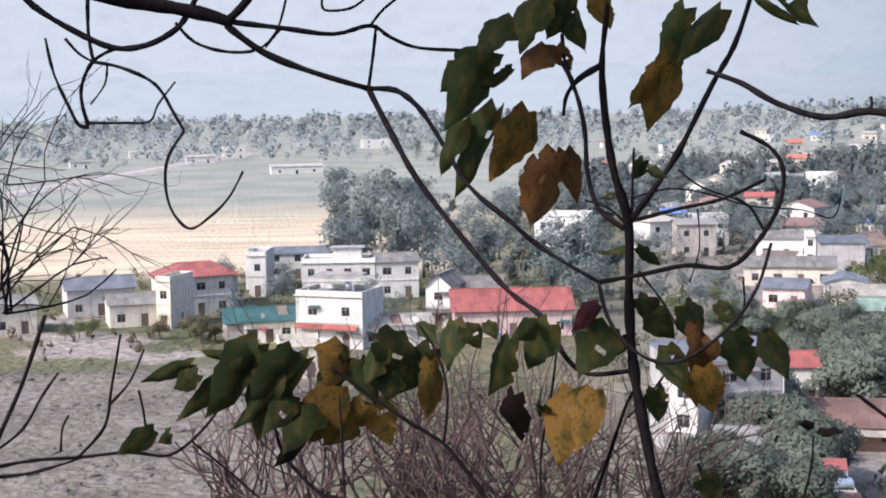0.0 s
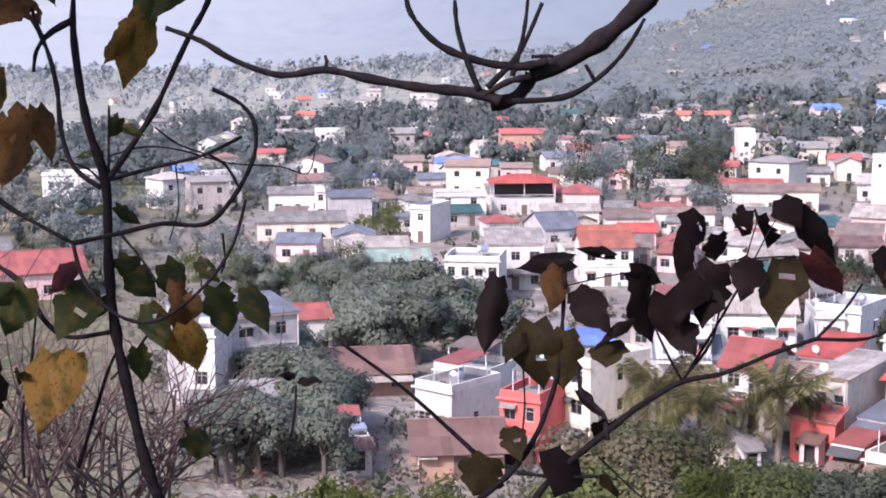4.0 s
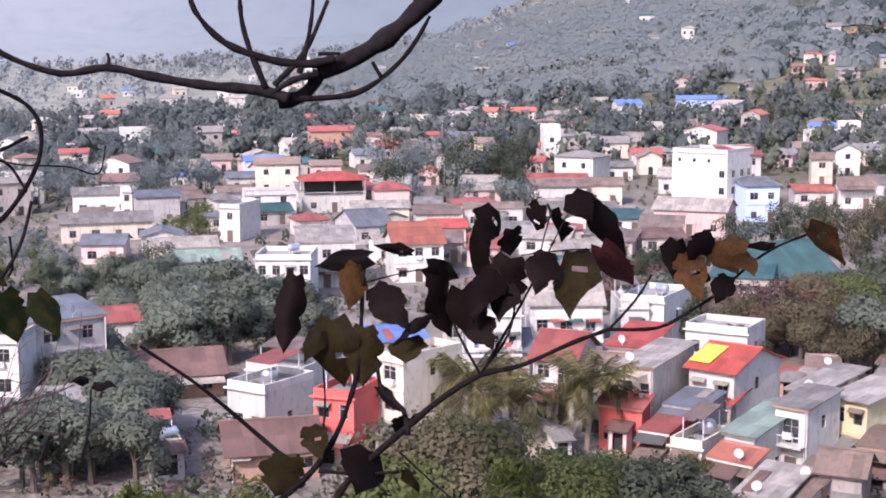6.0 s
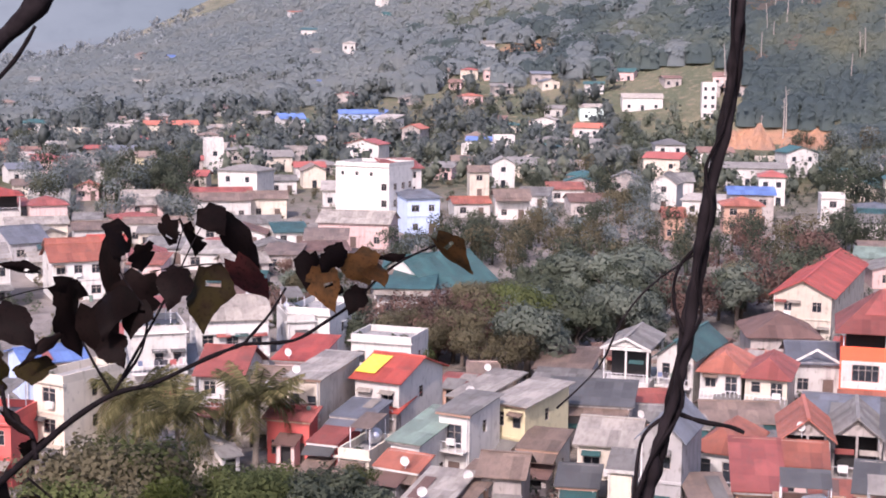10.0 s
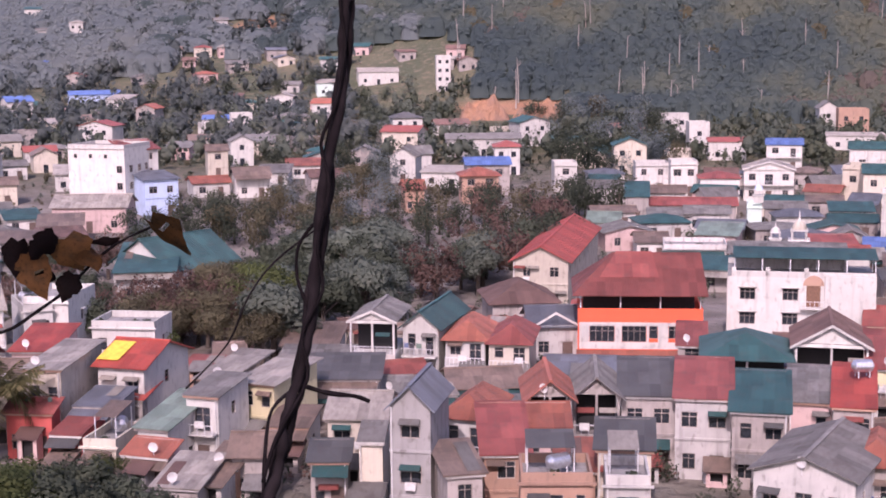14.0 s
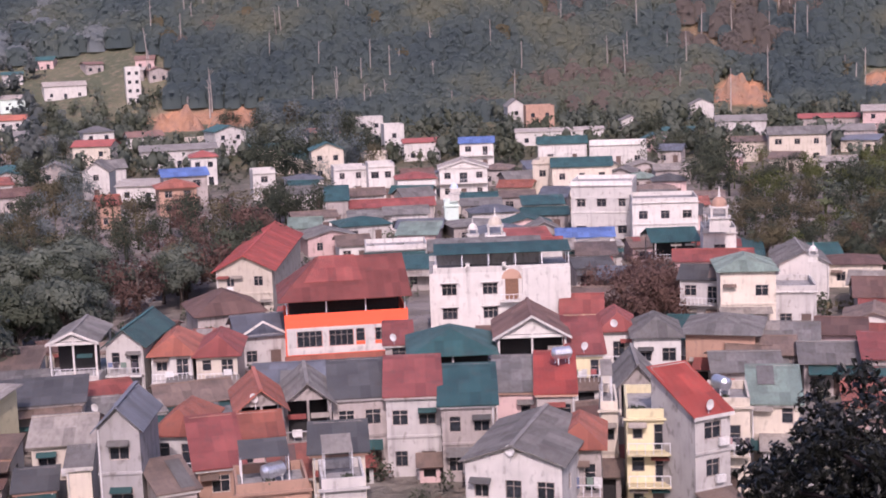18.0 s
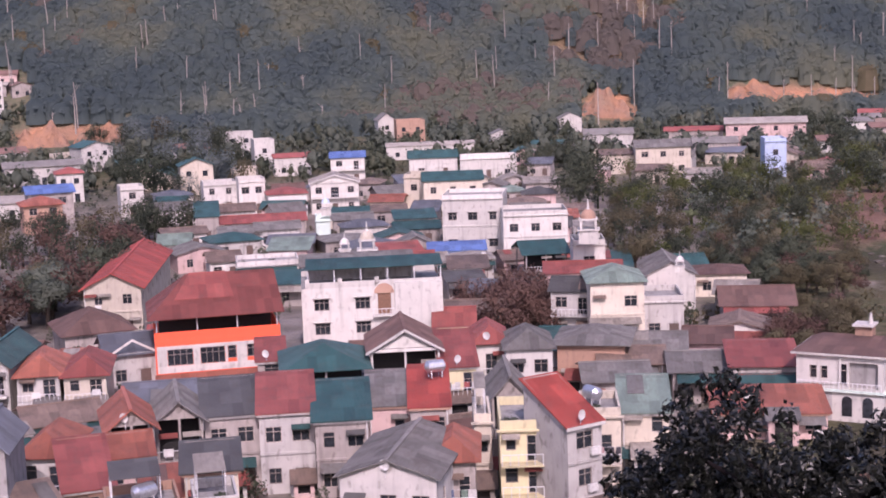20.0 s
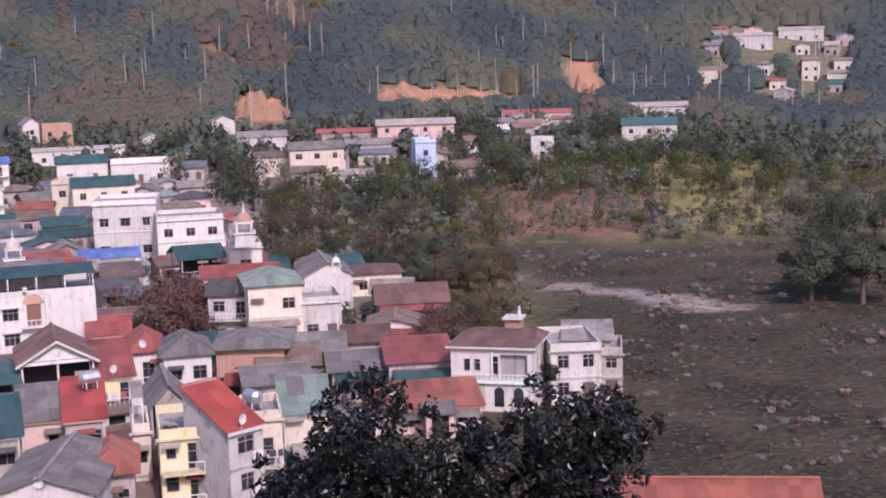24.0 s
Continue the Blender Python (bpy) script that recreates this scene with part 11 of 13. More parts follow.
    for k, v in enumerate((side * wide * 1.1, ax, nm * ax.length)):
        for j in range(3):
            m[j][k] = v[j]
    m.translation = base
    part("leaf", BLADES[kind, col], parent, LEAFWORD[col], m)


sapling = tagged(new("leafy_sapling"), "young tree with dark stems and patchy green and yellow leaves", "tree")
limb("branch", [(0.588, 4.125, 36.810), (0.557, 4.163, 36.920), (0.526, 4.213, 37.096), (0.504, 4.247, 37.244), (0.494, 4.279, 37.425), (0.497, 4.304, 37.638), (0.458, 4.320, 37.791), (0.437, 4.327, 37.944), (0.430, 4.327, 38.081), (0.447, 4.319, 38.246), (0.452, 4.312, 38.335)], 0.0177, 0.0074, TWIG, sapling)
limb("branch", [(0.502, 4.304, 37.650), (0.555, 4.303, 37.722), (0.631, 4.298, 37.835), (0.720, 4.287, 38.015), (0.777, 4.274, 38.119), (0.819, 4.260, 38.250)], 0.0092, 0.0069, TWIG, sapling)
limb("branch", [(0.324, 4.337, 38.083), (0.361, 4.335, 37.999), (0.383, 4.331, 37.899), (0.390, 4.326, 37.777), (0.419, 4.317, 37.685), (0.486, 4.305, 37.630)], 0.0057, 0.0074, TWIG, sapling)
limb("branch", [(0.430, 4.327, 38.073), (0.369, 4.334, 38.037), (0.335, 4.337, 37.992), (0.326, 4.337, 37.938)], 0.0097, 0.0051, TWIG, sapling)
limb("branch", [(0.324, 4.335, 38.159), (0.332, 4.336, 38.083), (0.354, 4.335, 38.022)], 0.0051, 0.0069, TWIG, sapling)
limb("branch", [(-1.142, 4.685, 38.362), (-0.973, 4.730, 38.305), (-0.797, 4.769, 38.271), (-0.675, 4.791, 38.242), (-0.634, 4.798, 38.220)], 0.0270, 0.0142, TWIG, sapling)
limb("branch", [(-0.650, 4.795, 38.228), (-0.598, 4.800, 38.278), (-0.546, 4.802, 38.344)], 0.0167, 0.0103, TWIG, sapling)
limb("branch", [(-0.651, 4.796, 38.220), (-0.537, 4.815, 38.134), (-0.386, 4.832, 38.072), (-0.229, 4.844, 38.023)], 0.0116, 0.0084, TWIG, sapling)
limb("branch", [(-0.650, 4.795, 38.231), (-0.483, 4.818, 38.209), (-0.331, 4.833, 38.189), (-0.219, 4.839, 38.213), (-0.160, 4.843, 38.178), (-0.075, 4.847, 38.144), (0.080, 4.848, 38.133)], 0.0084, 0.0051, TWIG, sapling)
limb("branch", [(-0.219, 4.839, 38.213), (-0.175, 4.838, 38.264), (-0.106, 4.838, 38.314)], 0.0051, 0.0032, TWIG, sapling)
limb("branch", [(-0.229, 4.844, 38.023), (-0.213, 4.843, 38.121), (-0.202, 4.840, 38.206)], 0.0058, 0.0045, TWIG, sapling)
limb("branch", [(-0.229, 4.844, 38.023), (-0.142, 4.722, 38.016), (-0.073, 4.598, 37.966), (-0.017, 4.471, 37.887), (0.067, 4.339, 37.751), (0.168, 4.204, 37.668), (0.248, 4.067, 37.605), (0.377, 3.921, 37.535)], 0.0090, 0.0057, TWIG, sapling)
limb("branch", [(-0.229, 4.844, 38.023), (-0.164, 4.783, 37.898), (-0.080, 4.717, 37.747), (0.068, 4.639, 37.557), (0.180, 4.558, 37.431), (0.272, 4.481, 37.364), (0.329, 4.397, 37.267), (0.385, 4.321, 37.229), (0.486, 4.250, 37.249)], 0.0097, 0.0063, TWIG, sapling)
limb("branch", [(0.377, 3.921, 37.535), (0.487, 3.911, 37.555), (0.589, 3.898, 37.576), (0.689, 3.880, 37.572), (0.755, 3.874, 37.631), (0.809, 3.871, 37.726), (0.817, 3.874, 37.808), (0.786, 3.883, 37.862), (0.718, 3.899, 37.900)], 0.0062, 0.0052, TWIG, sapling)
limb("branch", [(0.377, 3.921, 37.535), (0.396, 3.908, 37.452), (0.442, 3.891, 37.384), (0.509, 3.875, 37.344), (0.583, 3.865, 37.351), (0.685, 3.860, 37.427), (0.753, 3.861, 37.522), (0.788, 3.866, 37.631)], 0.0052, 0.0041, TWIG, sapling)
limb("branch", [(0.502, 4.304, 37.650), (0.629, 4.289, 37.683), (0.748, 4.271, 37.710), (0.857, 4.252, 37.761)], 0.0063, 0.0046, TWIG, sapling)
limb("branch", [(0.720, 3.972, 37.734), (0.760, 3.962, 37.706), (0.792, 3.949, 37.644)], 0.0037, 0.0037, TWIG, sapling)
limb("branch", [(0.510, 4.309, 37.714), (0.600, 4.298, 37.737), (0.689, 4.283, 37.728), (0.820, 4.255, 37.690), (0.949, 4.225, 37.680), (1.026, 4.204, 37.660), (1.048, 4.204, 37.735)], 0.0029, 0.0017, TWIG, sapling)
limb("branch", [(0.631, 4.296, 37.789), (0.689, 4.284, 37.743), (0.777, 4.265, 37.710)], 0.0029, 0.0023, TWIG, sapling)
limb("branch", [(0.506, 4.305, 37.669), (0.510, 4.312, 37.760), (0.514, 4.315, 37.849)], 0.0040, 0.0029, TWIG, sapling)
limb("branch", [(0.494, 4.304, 37.638), (0.449, 4.313, 37.684), (0.381, 4.322, 37.708)], 0.0034, 0.0029, TWIG, sapling)
limb("branch", [(0.681, 4.281, 37.683), (0.684, 4.270, 37.577), (0.656, 4.264, 37.486)], 0.0023, 0.0017, TWIG, sapling)
limb("branch", [(0.522, 4.288, 37.516), (0.580, 4.270, 37.440), (0.623, 4.252, 37.365)], 0.0040, 0.0029, TWIG, sapling)
limb("branch", [(0.796, 4.241, 37.502), (0.798, 4.230, 37.427), (0.786, 4.228, 37.397)], 0.0034, 0.0029, TWIG, sapling)
limb("branch", [(-1.250, 4.656, 38.346), (-1.194, 4.677, 38.278), (-1.089, 4.709, 38.207), (-0.980, 4.737, 38.156), (-0.883, 4.757, 38.163), (-0.797, 4.772, 38.209), (-0.756, 4.776, 38.263), (-0.730, 4.778, 38.312)], 0.0103, 0.0084, TWIG, sapling)
limb("branch", [(-1.044, 4.713, 38.313), (-1.048, 4.719, 38.198), (-1.038, 4.724, 38.118)], 0.0064, 0.0051, TWIG, sapling)
limb("branch", [(-0.972, 4.738, 38.156), (-1.038, 4.724, 38.118), (-1.073, 4.717, 38.049), (-1.075, 4.717, 37.991), (-1.060, 4.720, 37.928)], 0.0058, 0.0058, TWIG, sapling)
limb("branch", [(-1.060, 4.720, 37.935), (-0.957, 4.744, 37.933), (-0.884, 4.760, 37.936), (-0.858, 4.765, 37.986), (-0.806, 4.775, 38.053)], 0.0045, 0.0032, TWIG, sapling)
limb("branch", [(-1.168, 4.689, 38.186), (-1.150, 4.697, 38.083), (-1.108, 4.709, 37.974), (-1.086, 4.714, 37.929), (-1.057, 4.721, 37.923)], 0.0045, 0.0058, TWIG, sapling)
limb("branch", [(-1.038, 4.724, 38.115), (-0.959, 4.743, 38.097), (-0.864, 4.764, 38.046), (-0.810, 4.774, 37.952), (-0.785, 4.778, 37.905)], 0.0058, 0.0045, TWIG, sapling)
limb("branch", [(-0.785, 4.778, 37.905), (-0.835, 4.766, 37.825), (-0.844, 4.760, 37.740), (-0.826, 4.759, 37.663), (-0.777, 4.763, 37.610), (-0.718, 4.776, 37.642), (-0.658, 4.790, 37.701), (-0.614, 4.801, 37.780)], 0.0051, 0.0039, TWIG, sapling)
limb("branch", [(-1.114, 4.703, 38.185), (-1.077, 4.714, 38.140), (-1.038, 4.724, 38.115)], 0.0051, 0.0032, TWIG, sapling)
limb("branch", [(-0.999, 4.734, 38.106), (-1.009, 4.733, 38.048), (-1.051, 4.723, 37.990)], 0.0039, 0.0026, TWIG, sapling)
limb("branch", [(-0.799, 4.771, 38.229), (-0.744, 4.783, 38.170), (-0.654, 4.798, 38.141), (-0.561, 4.811, 38.146), (-0.501, 4.816, 38.201), (-0.466, 4.814, 38.310)], 0.0058, 0.0039, TWIG, sapling)
limb("branch", [(-0.483, 4.818, 38.209), (-0.501, 4.817, 38.193), (-0.536, 4.814, 38.151)], 0.0032, 0.0026, TWIG, sapling)
limb("branch", [(-0.362, 4.824, 38.301), (-0.355, 4.828, 38.262), (-0.278, 4.833, 38.266), (-0.226, 4.834, 38.299)], 0.0045, 0.0039, TWIG, sapling)
limb("branch", [(0.117, 4.384, 36.836), (0.055, 4.411, 36.928), (-0.016, 4.432, 37.013), (-0.119, 4.445, 37.078), (-0.247, 4.459, 37.167), (-0.335, 4.465, 37.233)], 0.0072, 0.0042, TWIG, sapling)
limb("branch", [(-0.016, 4.432, 37.013), (-0.002, 4.462, 37.146), (-0.028, 4.484, 37.257), (-0.080, 4.498, 37.346)], 0.0042, 0.0030, TWIG, sapling)
limb("branch", [(-0.294, 4.376, 36.844), (-0.303, 4.416, 36.997), (-0.307, 4.438, 37.091), (-0.311, 4.451, 37.153)], 0.0042, 0.0030, TWIG, sapling)
limb("branch", [(0.257, 4.378, 36.835), (0.261, 4.419, 36.988), (0.293, 4.452, 37.143), (0.312, 4.475, 37.269)], 0.0042, 0.0030, TWIG, sapling)
limb("branch", [(0.394, 4.275, 36.878), (0.445, 4.306, 37.013), (0.487, 4.328, 37.126), (0.515, 4.336, 37.180)], 0.0064, 0.0041, TWIG, sapling)
limb("branch", [(0.621, 4.336, 37.257), (0.581, 4.330, 37.196), (0.525, 4.324, 37.134), (0.494, 4.322, 37.103)], 0.0041, 0.0029, TWIG, sapling)
limb("branch", [(-1.371, 4.602, 36.918), (-1.247, 4.643, 36.931), (-1.120, 4.678, 36.929), (-0.974, 4.715, 36.934), (-0.858, 4.735, 36.917), (-0.766, 4.768, 36.980), (-0.706, 4.794, 37.053)], 0.0066, 0.0039, TWIG, sapling)
limb("branch", [(-1.370, 4.596, 36.893), (-1.277, 4.625, 36.893), (-1.183, 4.656, 36.909), (-1.104, 4.683, 36.931)], 0.0059, 0.0033, TWIG, sapling)
limb("branch", [(-1.357, 4.622, 36.981), (-1.289, 4.678, 37.140), (-1.251, 4.710, 37.254), (-1.219, 4.736, 37.357)], 0.0072, 0.0059, TWIG, sapling)
limb("branch", [(-1.356, 4.618, 36.965), (-1.280, 4.656, 37.024), (-1.226, 4.692, 37.119), (-1.182, 4.717, 37.182)], 0.0053, 0.0039, TWIG, sapling)
limb("branch", [(-1.120, 4.679, 36.932), (-1.048, 4.716, 37.014), (-1.030, 4.744, 37.122), (-1.003, 4.780, 37.287)], 0.0053, 0.0039, TWIG, sapling)
limb("branch", [(-1.033, 4.735, 37.080), (-0.975, 4.761, 37.144), (-0.934, 4.787, 37.239)], 0.0046, 0.0033, TWIG, sapling)
limb("branch", [(-0.950, 4.761, 37.117), (-0.935, 4.750, 37.049), (-0.928, 4.738, 36.990)], 0.0039, 0.0033, TWIG, sapling)
limb("branch", [(-1.172, 4.669, 36.949), (-1.169, 4.685, 37.015), (-1.151, 4.699, 37.055)], 0.0039, 0.0033, TWIG, sapling)
limb("branch", [(-0.344, 4.758, 36.735), (-0.448, 4.773, 36.822), (-0.517, 4.787, 36.909), (-0.552, 4.807, 37.012), (-0.620, 4.820, 37.118), (-0.689, 4.820, 37.172)], 0.0066, 0.0039, TWIG, sapling)
limb("branch", [(-0.551, 4.739, 36.744), (-0.689, 4.753, 36.867), (-0.774, 4.757, 36.939), (-0.791, 4.758, 36.956)], 0.0039, 0.0026, TWIG, sapling)
limb("branch", [(0.696, 4.362, 36.962), (0.724, 4.341, 36.903), (0.775, 4.319, 36.859)], 0.0054, 0.0036, TWIG, sapling)
limb("branch", [(0.969, 4.279, 36.868), (0.996, 4.298, 36.958), (1.008, 4.318, 37.048)], 0.0042, 0.0030, TWIG, sapling)
limb("branch", [(0.858, 4.304, 36.863), (0.883, 4.315, 36.923), (0.887, 4.317, 36.935)], 0.0042, 0.0030, TWIG, sapling)
leaf(sapling, (0.188, 4.340, 38.214), (0.095, 4.285, 38.108), 0.116, "g", 34)
leaf(sapling, (0.280, 4.332, 38.265), (0.198, 4.255, 38.135), 0.108, "g", 25)
leaf(sapling, (0.332, 4.329, 38.248), (0.407, 4.359, 38.109), 0.090, "g", -27)
leaf(sapling, (0.415, 4.321, 38.261), (0.443, 4.349, 38.154), 0.077, "y", 25)
leaf(sapling, (0.348, 4.326, 38.278), (0.290, 4.279, 38.157), 0.093, "g", -6)
leaf(sapling, (0.279, 4.339, 38.137), (0.209, 4.271, 38.042), 0.093, "b", 25)
leaf(sapling, (0.309, 4.337, 38.126), (0.341, 4.346, 38.052), 0.068, "b", 35)
leaf(sapling, (0.137, 4.346, 38.114), (0.003, 4.344, 37.994), 0.124, "g", -16)
leaf(sapling, (0.110, 4.348, 38.095), (0.011, 4.285, 37.904), 0.127, "g", -16)
leaf(sapling, (0.042, 4.349, 37.928), (-0.018, 4.432, 37.770), 0.074, "g", 31)
leaf(sapling, (0.187, 4.346, 38.067), (0.101, 4.323, 38.002), 0.043, "g", -34)
leaf(sapling, (0.154, 4.347, 37.949), (0.043, 4.379, 37.686), 0.096, "g", -27)
leaf(sapling, (0.223, 4.344, 37.948), (0.160, 4.259, 37.777), 0.131, "y", -30)
leaf(sapling, (0.306, 4.336, 37.836), (0.265, 4.278, 37.641), 0.139, "b", -32)
leaf(sapling, (0.332, 4.334, 37.836), (0.371, 4.400, 37.687), 0.070, "b", -1)
leaf(sapling, (0.253, 4.339, 37.822), (0.210, 4.326, 37.680), 0.071, "b", 14)
leaf(sapling, (0.653, 4.292, 38.218), (0.557, 4.364, 38.058), 0.108, "g", 19)
leaf(sapling, (0.740, 4.277, 38.216), (0.613, 4.279, 38.066), 0.085, "g", 21)
leaf(sapling, (0.617, 4.303, 38.074), (0.566, 4.422, 37.881), 0.114, "y", -18)
leaf(sapling, (0.575, 4.310, 38.060), (0.519, 4.409, 37.922), 0.068, "y", -23)
leaf(sapling, (0.876, 4.248, 38.248), (0.935, 4.124, 38.159), 0.071, "g", 28)
leaf(sapling, (0.840, 4.256, 38.235), (0.907, 4.175, 38.162), 0.031, "g", 20)
leaf(sapling, (0.541, 4.311, 37.816), (0.503, 4.379, 37.738), 0.049, "g", 3)
leaf(sapling, (0.548, 4.308, 37.790), (0.601, 4.280, 37.767), 0.031, "g", 14)
leaf(sapling, (0.492, 4.311, 37.722), (0.409, 4.338, 37.720), 0.023, "g", 33)
leaf(sapling, (0.520, 4.295, 37.580), (0.594, 4.300, 37.526), 0.040, "g", -6)
leaf(sapling, (0.493, 4.297, 37.562), (0.408, 4.403, 37.552), 0.023, "g", -32)
leaf(sapling, (-0.782, 4.706, 37.198), (-0.949, 4.750, 37.137), 0.052, "g", -15)
leaf(sapling, (-0.757, 4.706, 37.174), (-0.849, 4.728, 37.119), 0.073, "g", 6)
leaf(sapling, (-0.665, 4.727, 37.203), (-0.796, 4.823, 37.220), 0.042, "g", -22)
leaf(sapling, (-0.632, 4.730, 37.192), (-0.836, 4.709, 37.004), 0.080, "g", -8)
leaf(sapling, (-0.576, 4.746, 37.240), (-0.685, 4.755, 37.193), 0.111, "g", -1)
leaf(sapling, (-0.564, 4.750, 37.250), (-0.729, 4.630, 37.041), 0.146, "g", -27)
leaf(sapling, (-0.530, 4.747, 37.208), (-0.610, 4.681, 36.968), 0.129, "g", 26)
leaf(sapling, (-0.479, 4.756, 37.230), (-0.544, 4.625, 37.114), 0.132, "g", -27)
leaf(sapling, (-0.428, 4.757, 37.204), (-0.651, 4.664, 36.997), 0.094, "g", -16)
leaf(sapling, (-0.394, 4.741, 37.102), (-0.493, 4.579, 36.957), 0.129, "g", 19)
leaf(sapling, (-0.429, 4.715, 36.999), (-0.541, 4.731, 36.842), 0.056, "d", -20)
leaf(sapling, (-0.312, 4.776, 37.251), (-0.346, 4.642, 37.145), 0.132, "y", -30)
leaf(sapling, (-0.343, 4.748, 37.117), (-0.427, 4.677, 36.966), 0.146, "y", 7)
leaf(sapling, (-0.257, 4.743, 37.064), (-0.391, 4.717, 36.938), 0.115, "y", 0)
leaf(sapling, (-0.264, 4.770, 37.199), (-0.218, 4.744, 37.052), 0.097, "g", -31)
leaf(sapling, (-0.159, 4.789, 37.282), (-0.180, 4.717, 37.145), 0.150, "g", -26)
leaf(sapling, (-0.194, 4.784, 37.259), (-0.259, 4.670, 37.176), 0.087, "g", 33)
leaf(sapling, (-0.086, 4.796, 37.311), (-0.034, 4.676, 37.267), 0.059, "g", -10)
leaf(sapling, (-0.060, 4.781, 37.218), (-0.167, 4.863, 37.062), 0.111, "g", 2)
leaf(sapling, (-0.046, 4.284, 37.278), (-0.045, 4.275, 37.104), 0.077, "y", -16)
leaf(sapling, (-0.232, 4.745, 37.063), (-0.180, 4.760, 36.914), 0.115, "y", 8)
leaf(sapling, (-0.888, 4.648, 37.015), (-0.962, 4.571, 36.960), 0.077, "g", -18)
leaf(sapling, (-0.836, 4.657, 37.007), (-0.920, 4.725, 36.949), 0.052, "g", 13)
leaf(sapling, (0.014, 4.303, 37.389), (-0.003, 4.251, 37.258), 0.093, "g", 31)
leaf(sapling, (0.048, 4.300, 37.373), (0.093, 4.264, 37.323), 0.074, "g", -22)
leaf(sapling, (0.175, 4.291, 37.332), (0.081, 4.295, 37.186), 0.099, "g", 29)
leaf(sapling, (0.253, 4.294, 37.377), (0.173, 4.236, 37.341), 0.065, "g", -5)
leaf(sapling, (0.270, 4.291, 37.368), (0.217, 4.376, 37.228), 0.108, "g", 20)
leaf(sapling, (0.183, 4.263, 37.187), (0.172, 4.341, 37.013), 0.099, "d", 31)
leaf(sapling, (0.336, 4.257, 37.205), (0.286, 4.168, 37.013), 0.142, "y", 8)
leaf(sapling, (0.396, 4.248, 37.190), (0.335, 4.113, 37.100), 0.099, "y", 18)
leaf(sapling, (0.256, 4.253, 37.160), (0.245, 4.352, 37.062), 0.049, "g", 5)
leaf(sapling, (0.423, 4.287, 37.428), (0.330, 4.170, 37.371), 0.059, "m", -18)
leaf(sapling, (0.440, 4.277, 37.370), (0.355, 4.161, 37.275), 0.130, "g", 7)
leaf(sapling, (0.520, 4.278, 37.443), (0.595, 4.247, 37.363), 0.074, "g", 10)
leaf(sapling, (0.550, 4.268, 37.401), (0.621, 4.273, 37.328), 0.083, "g", 0)
leaf(sapling, (0.647, 4.257, 37.423), (0.700, 4.290, 37.320), 0.102, "g", -33)
leaf(sapling, (0.668, 4.245, 37.372), (0.699, 4.230, 37.195), 0.074, "b", -33)
leaf(sapling, (0.643, 4.234, 37.282), (0.694, 4.305, 37.107), 0.083, "y", -3)
leaf(sapling, (0.688, 4.223, 37.261), (0.713, 4.220, 37.119), 0.099, "y", 3)
leaf(sapling, (0.770, 4.225, 37.358), (0.796, 4.215, 37.212), 0.108, "g", 5)
leaf(sapling, (0.851, 4.208, 37.359), (0.887, 4.098, 37.246), 0.083, "g", -12)
leaf(sapling, (0.725, 4.244, 37.429), (0.765, 4.183, 37.383), 0.053, "g", 12)
leaf(sapling, (0.559, 4.232, 37.206), (0.582, 4.283, 37.066), 0.074, "g", -2)
leaf(sapling, (0.965, 4.134, 37.119), (0.912, 4.099, 37.131), 0.028, "d", 13)
leaf(sapling, (0.969, 4.132, 37.115), (1.009, 4.023, 37.124), 0.037, "d", -32)
leaf(sapling, (0.669, 4.159, 36.971), (0.777, 4.234, 36.884), 0.083, "g", -19)
leaf(sapling, (0.592, 4.249, 37.320), (0.626, 4.176, 37.210), 0.085, "g", -7)
leaf(sapling, (0.711, 4.232, 37.336), (0.685, 4.257, 37.239), 0.070, "b", -1)
leaf(sapling, (-0.161, 4.773, 37.190), (-0.177, 4.691, 37.101), 0.104, "g", -12)
leaf(sapling, (-0.316, 4.765, 37.194), (-0.407, 4.773, 37.053), 0.104, "g", -23)
leaf(sapling, (-0.471, 4.732, 37.098), (-0.544, 4.608, 37.022), 0.087, "g", 6)
leaf(sapling, (0.473, 4.270, 37.349), (0.444, 4.361, 37.224), 0.093, "g", -7)
leaf(sapling, (0.107, 4.301, 37.382), (0.136, 4.278, 37.338), 0.046, "g", -14)
bare_limb = tagged(new("overhanging_branch"), "dark bare branch with upturned twigs hanging into view", "branch")
limb("branch", [(0.498, 3.109, 38.036), (0.560, 3.093, 38.012), (0.620, 3.075, 37.975), (0.702, 3.051, 37.947), (0.779, 3.026, 37.957), (0.854, 2.999, 37.941), (0.943, 2.964, 37.924), (1.040, 2.924, 37.913), (1.086, 2.899, 37.897)], 0.0043, 0.0112, TWIG, bare_limb)
limb("branch", [(1.078, 2.933, 37.889), (1.118, 2.919, 37.901), (1.140, 2.912, 37.922), (1.153, 2.907, 37.947)], 0.0122, 0.0165, TWIG, bare_limb)
limb("branch", [(1.150, 2.908, 37.945), (1.185, 2.895, 37.959), (1.234, 2.876, 37.984), (1.282, 2.855, 38.019), (1.318, 2.838, 38.054), (1.347, 2.824, 38.089), (1.391, 2.799, 38.159)], 0.0140, 0.0235, TWIG, bare_limb)
limb("branch", [(1.048, 2.914, 37.918), (1.023, 2.924, 37.986), (1.010, 2.929, 38.038), (1.006, 2.929, 38.085)], 0.0065, 0.0037, TWIG, bare_limb)
limb("branch", [(1.062, 2.909, 37.923), (1.096, 2.896, 37.959), (1.125, 2.885, 38.000), (1.157, 2.871, 38.079)], 0.0061, 0.0037, TWIG, bare_limb)
